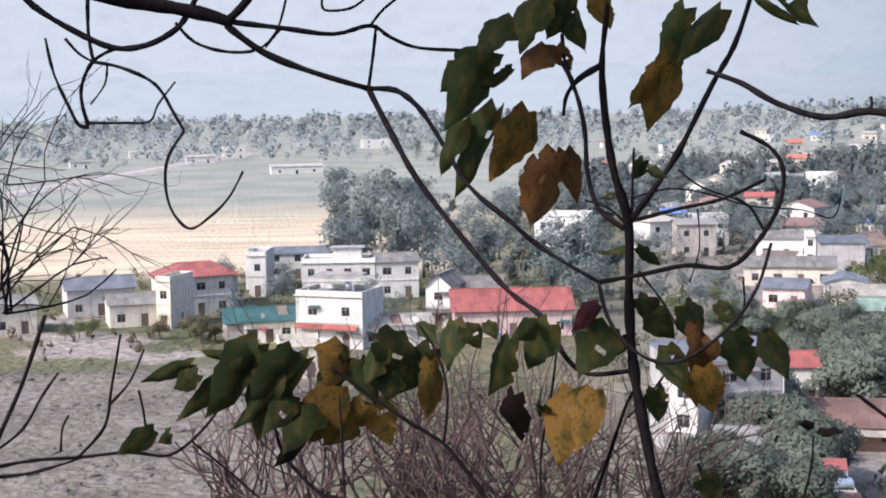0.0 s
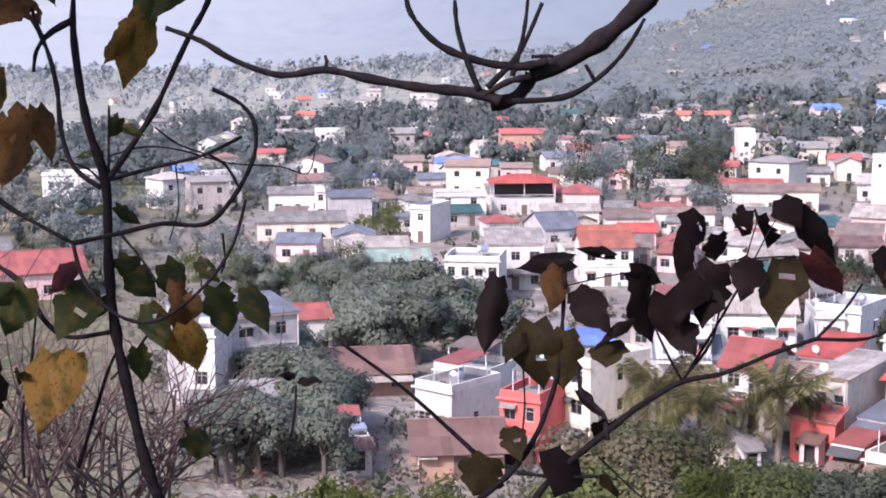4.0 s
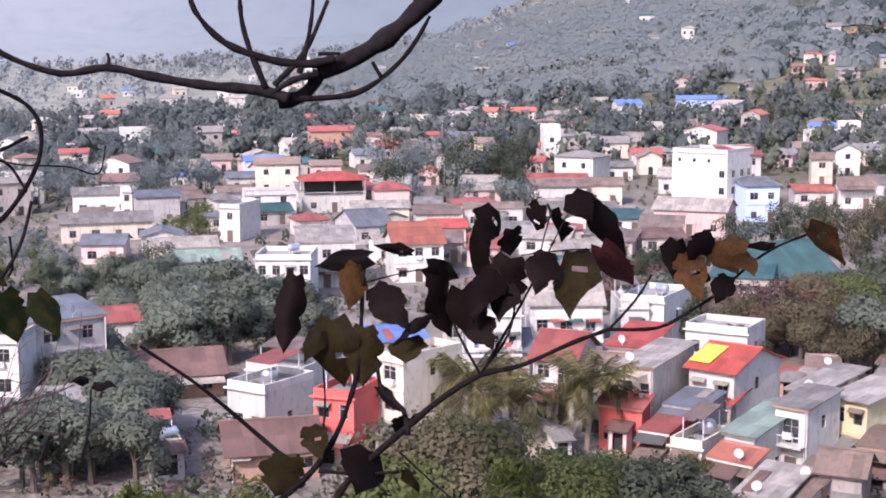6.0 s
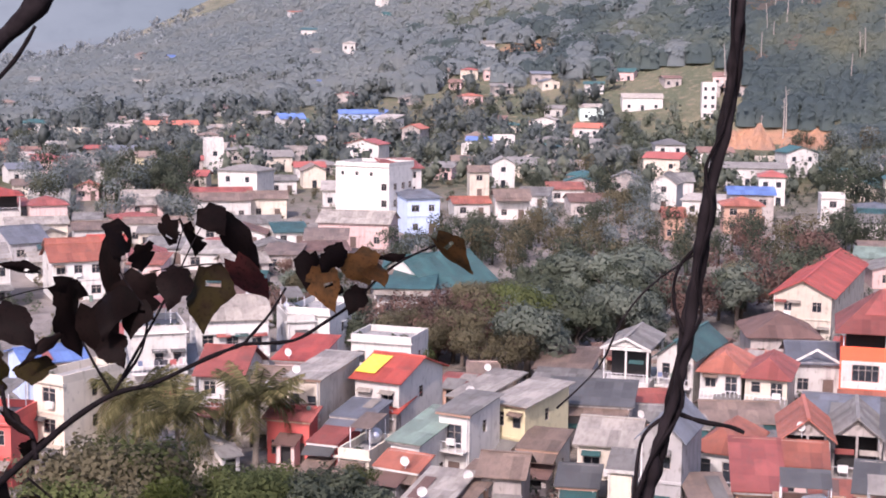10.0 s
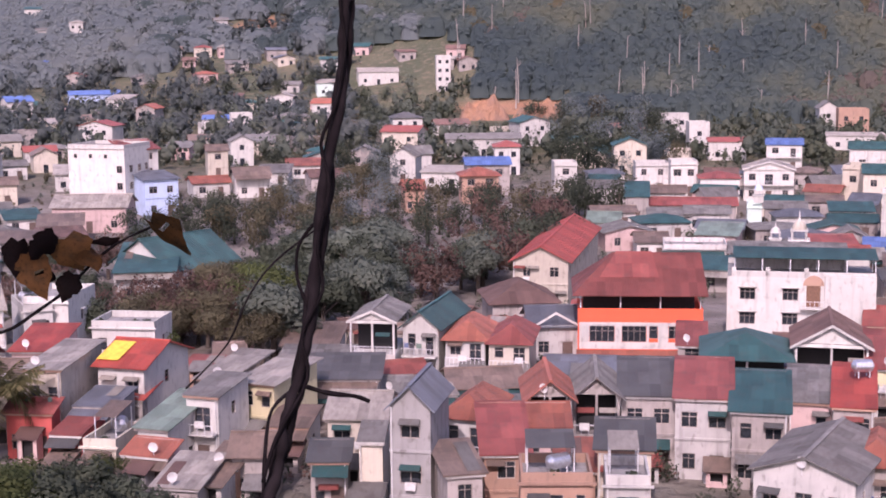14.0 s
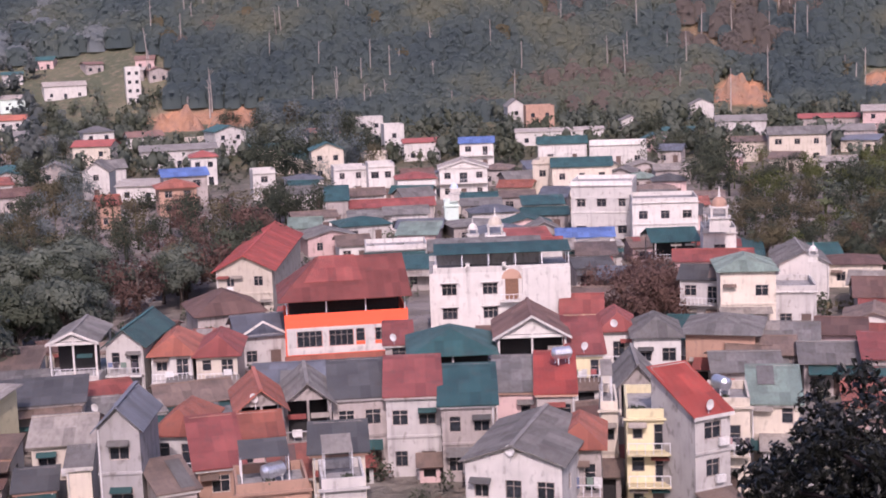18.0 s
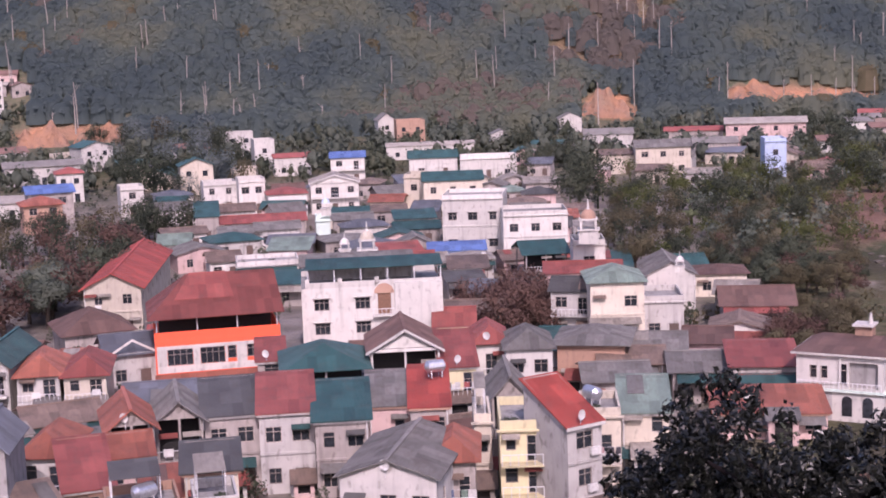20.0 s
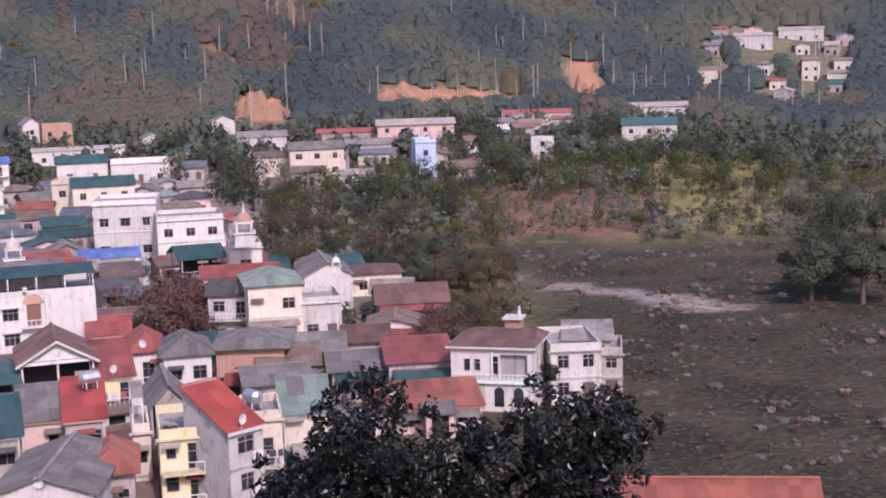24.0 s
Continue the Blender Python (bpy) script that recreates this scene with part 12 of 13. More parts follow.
limb("branch", [(1.106, 2.892, 37.944), (1.120, 2.887, 37.995), (1.129, 2.883, 38.047), (1.133, 2.880, 38.098)], 0.0056, 0.0033, TWIG, bare_limb)
limb("branch", [(0.919, 2.958, 38.111), (0.929, 2.956, 38.060), (0.979, 2.940, 38.002), (1.057, 2.912, 37.970), (1.125, 2.885, 37.962), (1.168, 2.867, 37.972)], 0.0042, 0.0094, TWIG, bare_limb)
limb("branch", [(1.106, 2.891, 37.897), (1.191, 2.855, 37.904), (1.243, 2.833, 37.932), (1.284, 2.814, 37.973), (1.310, 2.801, 38.013), (1.328, 2.792, 38.049)], 0.0065, 0.0037, TWIG, bare_limb)
limb("branch", [(1.247, 2.831, 37.934), (1.231, 2.839, 37.965)], 0.0047, 0.0028, TWIG, bare_limb)
limb("branch", [(0.785, 3.050, 37.957), (0.790, 3.049, 37.969), (0.788, 3.050, 37.984)], 0.0043, 0.0033, TWIG, bare_limb)
limb("branch", [(1.057, 2.910, 37.908), (1.096, 2.896, 37.933), (1.139, 2.879, 37.943)], 0.0056, 0.0065, TWIG, bare_limb)
limb("branch", [(1.139, 2.879, 37.980), (1.177, 2.863, 37.981)], 0.0047, 0.0023, TWIG, bare_limb)
leafy_branch = tagged(new("leafy_shrub"), "shrub with forked stems and dark backlit heart-shaped leaves", "shrub")
limb("branch", [(1.558, 3.972, 36.633), (1.601, 3.991, 36.734), (1.670, 3.990, 36.813), (1.814, 3.964, 36.929), (1.909, 3.941, 37.004), (2.016, 3.904, 37.069), (2.118, 3.857, 37.095), (2.249, 3.797, 37.158), (2.342, 3.750, 37.197)], 0.0115, 0.0058, TWIG, leafy_branch)
limb("branch", [(2.342, 3.750, 37.197), (2.456, 3.676, 37.204), (2.539, 3.630, 37.256), (2.607, 3.592, 37.309), (2.676, 3.554, 37.384), (2.735, 3.517, 37.433), (2.804, 3.467, 37.471)], 0.0052, 0.0035, TWIG, leafy_branch)
limb("branch", [(2.342, 3.750, 37.197), (2.410, 3.723, 37.277), (2.456, 3.708, 37.351)], 0.0046, 0.0035, TWIG, leafy_branch)
limb("branch", [(2.017, 3.905, 37.072), (2.109, 3.891, 37.220), (2.176, 3.878, 37.338)], 0.0046, 0.0035, TWIG, leafy_branch)
limb("branch", [(2.022, 3.904, 37.080), (2.096, 3.890, 37.181), (2.126, 3.897, 37.291)], 0.0040, 0.0029, TWIG, leafy_branch)
limb("branch", [(2.014, 3.907, 37.072), (1.982, 3.942, 37.150), (1.960, 3.967, 37.213)], 0.0040, 0.0029, TWIG, leafy_branch)
limb("branch", [(1.457, 4.047, 36.741), (1.538, 4.038, 36.803), (1.597, 4.036, 36.868), (1.651, 4.041, 36.957), (1.701, 4.054, 37.086), (1.725, 4.077, 37.233), (1.739, 4.095, 37.359)], 0.0092, 0.0058, TWIG, leafy_branch)
limb("branch", [(1.582, 4.042, 36.869), (1.606, 4.067, 36.989), (1.612, 4.092, 37.096)], 0.0040, 0.0029, TWIG, leafy_branch)
limb("branch", [(1.569, 4.031, 36.817), (1.669, 3.988, 36.805), (1.777, 3.943, 36.809)], 0.0058, 0.0046, TWIG, leafy_branch)
limb("branch", [(1.811, 3.958, 36.906), (1.808, 3.980, 36.975), (1.760, 4.015, 37.027), (1.754, 4.037, 37.108)], 0.0081, 0.0052, TWIG, leafy_branch)
limb("branch", [(1.829, 5.020, 36.559), (1.674, 5.118, 36.718), (1.557, 5.181, 36.829), (1.387, 5.256, 36.962)], 0.0094, 0.0058, TWIG, leafy_branch)
limb("branch", [(1.784, 3.957, 36.862), (1.853, 3.900, 36.785), (1.902, 3.859, 36.736)], 0.0035, 0.0023, TWIG, leafy_branch)
limb("branch", [(1.738, 4.090, 37.327), (1.856, 4.044, 37.357), (1.915, 4.018, 37.364)], 0.0023, 0.0017, TWIG, leafy_branch)
limb("branch", [(2.146, 3.906, 37.402), (2.272, 3.836, 37.418), (2.347, 3.790, 37.418)], 0.0023, 0.0017, TWIG, leafy_branch)
limb("branch", [(2.123, 3.899, 37.291), (2.062, 3.954, 37.418), (2.089, 3.953, 37.513)], 0.0023, 0.0017, TWIG, leafy_branch)
limb("branch", [(2.176, 3.878, 37.338), (2.205, 3.881, 37.449), (2.230, 3.877, 37.529)], 0.0023, 0.0017, TWIG, leafy_branch)
limb("branch", [(2.175, 3.877, 37.330), (2.248, 3.860, 37.481), (2.294, 3.844, 37.561)], 0.0023, 0.0017, TWIG, leafy_branch)
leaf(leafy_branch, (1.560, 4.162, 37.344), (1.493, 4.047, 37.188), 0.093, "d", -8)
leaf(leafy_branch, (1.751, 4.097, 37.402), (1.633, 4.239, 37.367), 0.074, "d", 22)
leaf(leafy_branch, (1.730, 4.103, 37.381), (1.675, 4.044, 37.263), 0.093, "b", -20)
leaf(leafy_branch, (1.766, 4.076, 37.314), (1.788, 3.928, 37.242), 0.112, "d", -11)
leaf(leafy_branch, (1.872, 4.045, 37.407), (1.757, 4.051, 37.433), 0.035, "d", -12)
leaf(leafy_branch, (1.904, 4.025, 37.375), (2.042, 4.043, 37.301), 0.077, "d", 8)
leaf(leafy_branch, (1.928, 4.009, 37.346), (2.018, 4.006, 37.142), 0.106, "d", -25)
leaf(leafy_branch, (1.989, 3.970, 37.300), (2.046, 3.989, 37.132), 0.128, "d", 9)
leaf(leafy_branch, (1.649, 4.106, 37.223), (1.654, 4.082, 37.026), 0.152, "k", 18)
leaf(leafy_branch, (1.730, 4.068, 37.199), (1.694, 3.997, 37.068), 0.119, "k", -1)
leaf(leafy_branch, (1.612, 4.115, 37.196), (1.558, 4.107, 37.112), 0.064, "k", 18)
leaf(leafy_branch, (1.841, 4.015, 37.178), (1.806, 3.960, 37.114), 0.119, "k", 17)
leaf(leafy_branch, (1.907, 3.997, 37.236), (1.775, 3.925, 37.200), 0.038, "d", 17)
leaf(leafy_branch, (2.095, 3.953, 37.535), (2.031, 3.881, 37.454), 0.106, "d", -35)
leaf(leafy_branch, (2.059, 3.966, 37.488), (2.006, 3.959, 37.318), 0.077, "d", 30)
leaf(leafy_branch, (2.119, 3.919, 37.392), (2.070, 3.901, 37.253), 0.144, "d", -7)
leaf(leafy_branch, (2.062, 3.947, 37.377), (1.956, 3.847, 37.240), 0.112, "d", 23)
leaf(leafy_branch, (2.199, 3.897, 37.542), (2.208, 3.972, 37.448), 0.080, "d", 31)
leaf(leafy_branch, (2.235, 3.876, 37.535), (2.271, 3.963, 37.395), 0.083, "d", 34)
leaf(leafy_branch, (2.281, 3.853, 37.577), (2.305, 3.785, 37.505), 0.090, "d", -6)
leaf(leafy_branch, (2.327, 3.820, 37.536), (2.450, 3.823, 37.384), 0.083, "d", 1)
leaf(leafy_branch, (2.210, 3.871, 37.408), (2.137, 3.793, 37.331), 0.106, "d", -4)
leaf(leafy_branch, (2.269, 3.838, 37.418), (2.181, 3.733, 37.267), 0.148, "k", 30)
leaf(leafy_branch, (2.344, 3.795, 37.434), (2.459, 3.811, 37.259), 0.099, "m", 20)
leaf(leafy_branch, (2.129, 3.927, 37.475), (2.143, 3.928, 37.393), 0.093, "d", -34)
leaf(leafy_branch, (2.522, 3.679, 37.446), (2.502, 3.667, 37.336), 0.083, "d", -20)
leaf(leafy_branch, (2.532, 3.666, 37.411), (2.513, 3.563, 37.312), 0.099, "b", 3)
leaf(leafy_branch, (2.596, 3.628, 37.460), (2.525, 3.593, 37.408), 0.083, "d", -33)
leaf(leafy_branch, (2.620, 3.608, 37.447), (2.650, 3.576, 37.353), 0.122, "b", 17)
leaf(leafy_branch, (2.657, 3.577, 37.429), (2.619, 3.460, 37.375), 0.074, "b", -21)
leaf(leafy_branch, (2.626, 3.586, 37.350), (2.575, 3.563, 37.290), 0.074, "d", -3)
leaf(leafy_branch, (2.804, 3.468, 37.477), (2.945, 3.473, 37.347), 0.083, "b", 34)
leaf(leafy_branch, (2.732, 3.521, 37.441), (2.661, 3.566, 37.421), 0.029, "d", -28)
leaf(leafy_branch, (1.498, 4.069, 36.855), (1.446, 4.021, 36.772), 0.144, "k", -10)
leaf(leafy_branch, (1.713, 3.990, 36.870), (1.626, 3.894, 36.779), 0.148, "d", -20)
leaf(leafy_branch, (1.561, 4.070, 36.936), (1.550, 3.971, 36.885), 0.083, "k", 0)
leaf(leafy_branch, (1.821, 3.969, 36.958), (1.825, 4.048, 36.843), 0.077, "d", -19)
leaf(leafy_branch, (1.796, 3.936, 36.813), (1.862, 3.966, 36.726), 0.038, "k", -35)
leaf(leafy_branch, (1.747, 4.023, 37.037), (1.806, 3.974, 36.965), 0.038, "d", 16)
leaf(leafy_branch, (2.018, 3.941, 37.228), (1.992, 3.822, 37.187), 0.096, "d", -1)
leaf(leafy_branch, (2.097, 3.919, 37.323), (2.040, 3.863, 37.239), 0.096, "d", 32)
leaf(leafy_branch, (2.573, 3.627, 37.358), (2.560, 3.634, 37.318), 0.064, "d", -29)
vine = tagged(new("hanging_vine"), "dark twisted woody vine hanging close to the camera", "vine")
limb("branch", [(0.885, 0.824, 38.053), (0.886, 0.824, 38.047), (0.886, 0.824, 38.040), (0.886, 0.824, 38.034), (0.886, 0.825, 38.024), (0.885, 0.826, 38.015), (0.885, 0.827, 38.005), (0.884, 0.828, 37.994), (0.884, 0.828, 37.983), (0.884, 0.828, 37.973), (0.882, 0.829, 37.957), (0.879, 0.831, 37.942), (0.876, 0.833, 37.927), (0.873, 0.834, 37.915), (0.871, 0.835, 37.903), (0.869, 0.835, 37.891), (0.866, 0.835, 37.873), (0.863, 0.834, 37.855), (0.860, 0.833, 37.838), (0.856, 0.833, 37.825), (0.852, 0.833, 37.812), (0.848, 0.834, 37.799), (0.844, 0.835, 37.791), (0.841, 0.835, 37.782), (0.837, 0.836, 37.774), (0.835, 0.835, 37.764), (0.832, 0.834, 37.755), (0.828, 0.833, 37.745), (0.825, 0.834, 37.739), (0.822, 0.834, 37.733), (0.818, 0.835, 37.727)], 0.0026, 0.0036, TWIG, vine)
limb("branch", [(0.889, 0.825, 38.053), (0.888, 0.826, 38.047), (0.887, 0.828, 38.040), (0.887, 0.829, 38.034), (0.887, 0.829, 38.024), (0.888, 0.829, 38.015), (0.889, 0.827, 38.005), (0.889, 0.827, 37.994), (0.888, 0.828, 37.983), (0.887, 0.829, 37.973), (0.883, 0.833, 37.957), (0.880, 0.835, 37.942), (0.877, 0.837, 37.926), (0.875, 0.837, 37.914), (0.875, 0.836, 37.902), (0.874, 0.835, 37.890), (0.871, 0.835, 37.873), (0.866, 0.835, 37.855), (0.862, 0.836, 37.838), (0.857, 0.837, 37.824), (0.853, 0.838, 37.811), (0.849, 0.837, 37.798), (0.847, 0.837, 37.790), (0.845, 0.836, 37.782), (0.842, 0.835, 37.773), (0.839, 0.835, 37.763), (0.834, 0.836, 37.754), (0.829, 0.838, 37.744), (0.826, 0.838, 37.738), (0.823, 0.839, 37.732), (0.820, 0.838, 37.726)], 0.0021, 0.0029, TWIG, vine)
limb("branch", [(0.889, 0.831, 38.053), (0.889, 0.831, 38.047), (0.889, 0.831, 38.041), (0.891, 0.829, 38.034), (0.892, 0.828, 38.025), (0.893, 0.828, 38.015), (0.892, 0.829, 38.005), (0.890, 0.831, 37.994), (0.888, 0.833, 37.983), (0.887, 0.835, 37.972), (0.885, 0.836, 37.957), (0.883, 0.836, 37.942), (0.882, 0.837, 37.926), (0.881, 0.836, 37.914), (0.879, 0.836, 37.902), (0.876, 0.838, 37.890), (0.871, 0.840, 37.872), (0.866, 0.841, 37.854), (0.862, 0.840, 37.837), (0.860, 0.839, 37.824), (0.858, 0.838, 37.811), (0.855, 0.836, 37.798), (0.852, 0.836, 37.789), (0.848, 0.838, 37.781), (0.843, 0.840, 37.772), (0.838, 0.841, 37.762), (0.834, 0.841, 37.753), (0.831, 0.840, 37.743), (0.830, 0.839, 37.737), (0.828, 0.838, 37.731), (0.826, 0.837, 37.725)], 0.0018, 0.0025, TWIG, vine)
limb("branch", [(0.879, 0.824, 38.043), (0.880, 0.825, 38.015), (0.881, 0.823, 37.992), (0.877, 0.827, 37.960), (0.870, 0.833, 37.937), (0.871, 0.828, 37.911), (0.863, 0.831, 37.878), (0.862, 0.826, 37.852), (0.850, 0.832, 37.826), (0.848, 0.826, 37.801), (0.830, 0.834, 37.769), (0.819, 0.835, 37.744)], 0.0011, 0.0012, TWIG, vine)
limb("branch", [(0.872, 0.837, 37.893), (0.862, 0.845, 37.877), (0.859, 0.844, 37.857), (0.861, 0.836, 37.838)], 0.0011, 0.0011, TWIG, vine)
limb("branch", [(0.849, 0.836, 37.795), (0.837, 0.845, 37.782), (0.830, 0.844, 37.760), (0.823, 0.839, 37.735)], 0.0010, 0.0012, TWIG, vine)
limb("branch", [(0.882, 0.850, 37.884), (0.863, 0.868, 37.864), (0.849, 0.877, 37.843), (0.837, 0.883, 37.816), (0.815, 0.896, 37.791)], 0.0007, 0.0006, TWIG, vine)
limb("branch", [(0.850, 0.835, 37.796), (0.860, 0.822, 37.791), (0.870, 0.809, 37.789), (0.875, 0.802, 37.786)], 0.0017, 0.0012, TWIG, vine)


def bare_shrub(base, spread, count, seed, mat, r, label, lean):
    """A leafless shrub: forking twigs that rise and spread from one foot."""
    rng = np.random.default_rng(seed)
    ob = tagged(new("bare_shrub"), label, "shrub", "bare shrubs")
    b = Vector(base)
    sideways = Vector((b.y, -b.x, 0)).normalized()
    for k in range(count):
        V, F = [], []

        def grow(p, way, length, rad, depth):
            pts = [p]
            for _ in range(3):
                way = (way + Vector(rng.normal(size=3)) * 0.22 + Vector((0, 0, 0.06))).normalized()
                pts.append(pts[-1] + way * length / 3)
            tube_geo(pts, rad, rad * 0.55, 5, V, F, sub=2)
            if depth:
                for j in range(2 + int(rng.integers(2))):
                    q = pts[1 + int(rng.integers(3))]
                    grow(q, (way + Vector(rng.normal(size=3)) * 0.55).normalized(), length * rng.uniform(0.5, 0.8), rad * 0.55, depth - 1)
        tilt = rng.uniform(-1, 1) * 0.8 + radians(lean)
        way = (Vector((0, 0, 1)) * math.cos(tilt) + sideways * math.sin(tilt) + Vector(rng.normal(size=3)) * 0.12).normalized()
        grow(b + sideways * rng.uniform(-0.25, 0.25) * spread, way, spread * rng.uniform(0.45, 0.7), r, 2)
        part("stem", mesh_of("stem", V, F, mat), ob)


def slope_bush(c, r, seed):
    """The top of a bush with narrow yellow-green leaves, rooted in the slope just below."""
    rng = np.random.default_rng(70 + seed)
    ob = tagged(new("slope_bush"), "yellow-green bush with narrow leaves on the slope", "bush", "bushes on the slope")
    x, y, z = c
    g = float(land(x, y))
    for k in range(4):
        e = (x + rng.uniform(-1, 1) * r, y + rng.uniform(-1, 1) * r, z)
        part("stem", mesh_of("stem", *tube_geo([(x, y, g - 0.2), ((x + e[0]) / 2, (y + e[1]) / 2, g * 0.4 + z * 0.6), e], 0.014, 0.005, 5), TWIG), ob)
    cs = [(x + rng.normal() * r * 0.8, y + rng.normal() * r * 0.8, z + rng.uniform(-1.6, 0.35) * r) for _ in range(9)]
    v, f = leaf_cloud(rng, cs, [r * rng.uniform(0.4, 0.7) for _ in cs], 900, 0.07, 1.0, 0.3, 0.13)
    part("leaves", cloud_mesh("leaves", v, f, LEAVES["fresh"], False), ob)


def dark_tree(lobes):
    """The top of a tree on the slope below, dense with dark glossy leaves, its trunk rising from the ground."""
    rng = np.random.default_rng(8)
    ob = tagged(new("broadleaf_tree"), "dark leafy tree top on the slope just below the camera", "tree")
    c = np.array([q[:3] for q in lobes])
    mid = c.mean(axis=0)
    foot = (mid[0], mid[1], float(land(mid[0], mid[1])) - 0.5)
    V, F = tube_geo([foot, (mid[0] + 0.1, mid[1], foot[2] * 0.5 + mid[2] * 0.5), tuple(mid)], 0.12, 0.05, 8)
    part("trunk", mesh_of("trunk", V, F, TWIG), ob)
    for q in lobes:
        V, F = tube_geo([tuple(mid - np.array((0, 0, 0.6))), tuple((mid + np.array(q[:3])) / 2 - np.array((0, 0, 0.2))), q[:3]], 0.03, 0.008, 6)
        part("limb", mesh_of("limb", V, F, TWIG), ob)
    cs, rs = [], []
    for q in lobes:
        cs.append(q[:3])
        rs.append(q[3] * 0.72)
        for _ in range(16):
            d = Vector(rng.normal(size=3)).normalized()
            cs.append(tuple(Vector(q[:3]) + d * q[3] * rng.uniform(0.75, 1.18)))
            rs.append(q[3] * rng.uniform(0.14, 0.3))
    v, f = leaf_cloud(rng, cs, rs, 15000, 0.05, 1.0, 0.5, 0.24, 0.1)
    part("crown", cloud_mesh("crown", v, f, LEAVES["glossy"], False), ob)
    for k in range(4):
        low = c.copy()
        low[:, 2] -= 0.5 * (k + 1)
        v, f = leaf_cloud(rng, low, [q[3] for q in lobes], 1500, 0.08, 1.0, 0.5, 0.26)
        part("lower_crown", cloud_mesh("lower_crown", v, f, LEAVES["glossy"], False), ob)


def unseen_shade_tree():
    """An unseen tree added behind and above the camera to shade the near plants; the bare limb would be its own."""
    rng = np.random.default_rng(9)
    ob = tagged(new("broadleaf_tree"), "unseen tree added above the camera to shade the near plants", "tree")
    g = float(land(-2.4, -2.2))
    V, F = tube_geo([(-2.4, -2.2, g - 0.5), (-2.2, -2.0, g + 3), (-1.6, -1.4, g + 6)], 0.22, 0.12, 10)
    part("trunk", mesh_of("trunk", V, F, BARK), ob)
    cs = [(-2, 0, 44), (0, 2.5, 44.2), (2.5, 3.5, 44), (3, 0.5, 44), (0, -1.5, 44.5), (-2, 4, 44.3), (4.5, 2, 44), (0.5, 5.5, 44), (-4, 2, 43.5), (5, -1, 43.5)]
    v, f = leaf_cloud(rng, cs, [1.7] * len(cs), 3600, 0.28, 0.6)
    part("crown", cloud_mesh("crown", v, f, LEAVES["green"]), ob)


unseen_shade_tree()
bare_shrub((-0.400, 6.661, 36.111), 0.94, 32, 1, PINKTWIG, 0.0077, "leafless shrub with thin pinkish-grey twigs", 0)
bare_shrub((-1.000, 6.973, 35.973), 0.88, 21, 2, PINKTWIG, 0.0081, "leafless shrub with thin pinkish-grey twigs", 0)
bare_shrub((0.242, 6.453, 36.088), 0.99, 36, 3, PINKTWIG, 0.0074, "leafless shrub with thin pinkish-grey twigs", 0)
bare_shrub((0.738, 6.777, 35.900), 0.95, 36, 4, PINKTWIG, 0.0079, "leafless shrub with thin pinkish-grey twigs", 0)
bare_shrub((-0.114, 7.412, 35.794), 0.77, 26, 6, PINKTWIG, 0.0086, "leafless shrub with thin pinkish-grey twigs", 0)
bare_shrub((-1.643, 5.228, 37.285), 0.75, 15, 5, TWIG, 0.0050, "bare dark twigs of a leafless bush", 22)
bare_shrub((-1.619, 5.280, 37.721), 0.60, 10, 7, TWIG, 0.0030, "bare dark twigs of a leafless bush", 30)
slope_bush((1.057, 8.379, 35.417), 0.16, 1)
slope_bush((1.501, 7.803, 35.493), 0.2, 2)
slope_bush((2.360, 8.388, 35.262), 0.2, 3)
slope_bush((2.558, 7.720, 35.422), 0.18, 4)
slope_bush((3.720, 7.673, 35.363), 0.22, 5)
slope_bush((4.480, 7.943, 35.261), 0.2, 6)
slope_bush((-0.105, 8.353, 35.472), 0.2, 7)
slope_bush((1.995, 8.694, 35.270), 0.16, 8)
dark_tree([(8.71, 2.08, 35.61, 0.35), (8.78, 2.44, 35.29, 0.28), (8.13, 2.46, 35.40, 0.24), (8.42, 1.59, 35.50, 0.31), (8.64, 0.88, 35.67, 0.33), (8.52, 1.20, 35.41, 0.38), (8.61, 0.52, 35.65, 0.23), (9.02, 1.99, 35.16, 0.38), (9.12, 0.79, 35.23, 0.31), (8.35, 2.17, 35.61, 0.21), (8.85, 1.38, 35.55, 0.14), (8.84, 0.69, 35.77, 0.17)])

# ---- distance ----
def far_ridge(name, r, az0, az1, low, high, wave, left, right, seed, label, window=0):
    """A hazy ridge far behind everything: a glowing backdrop with the valley's haze painted into its vertex colours,
    paler towards the sunlit plain.
    """
    rng = np.random.default_rng(seed)
    deg = np.linspace(az0, az1, 300)
    az = np.radians(deg)
    ph = rng.uniform(0, 6.28, 6)
    crest = high + wave * sum(math.pow(0.6, k) * np.sin(az * (5 + 7 * k) + ph[k]) for k in range(6)) + rng.uniform(-1, 1, 300) * wave * 0.12
    if window:
        crest = low + (crest - low) * ease(az0, az0 + window, deg)
    rows, n = 8, len(az)
    V = [(math.sin(a) * r * (1 + 0.12 * j / rows), math.cos(a) * r * (1 + 0.12 * j / rows), low + (crest[i] - low) * j / rows) for j in range(rows + 1) for i, a in enumerate(az)]
    F = [(j * n + i, j * n + i + 1, (j + 1) * n + i + 1, (j + 1) * n + i) for j in range(rows) for i in range(n - 1)]
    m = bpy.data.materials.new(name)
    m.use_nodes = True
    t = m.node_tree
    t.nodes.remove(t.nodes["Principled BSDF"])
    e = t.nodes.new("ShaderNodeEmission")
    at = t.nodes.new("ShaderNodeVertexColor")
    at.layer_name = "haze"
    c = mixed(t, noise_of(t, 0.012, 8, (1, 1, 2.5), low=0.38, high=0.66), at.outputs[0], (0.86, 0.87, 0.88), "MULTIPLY")
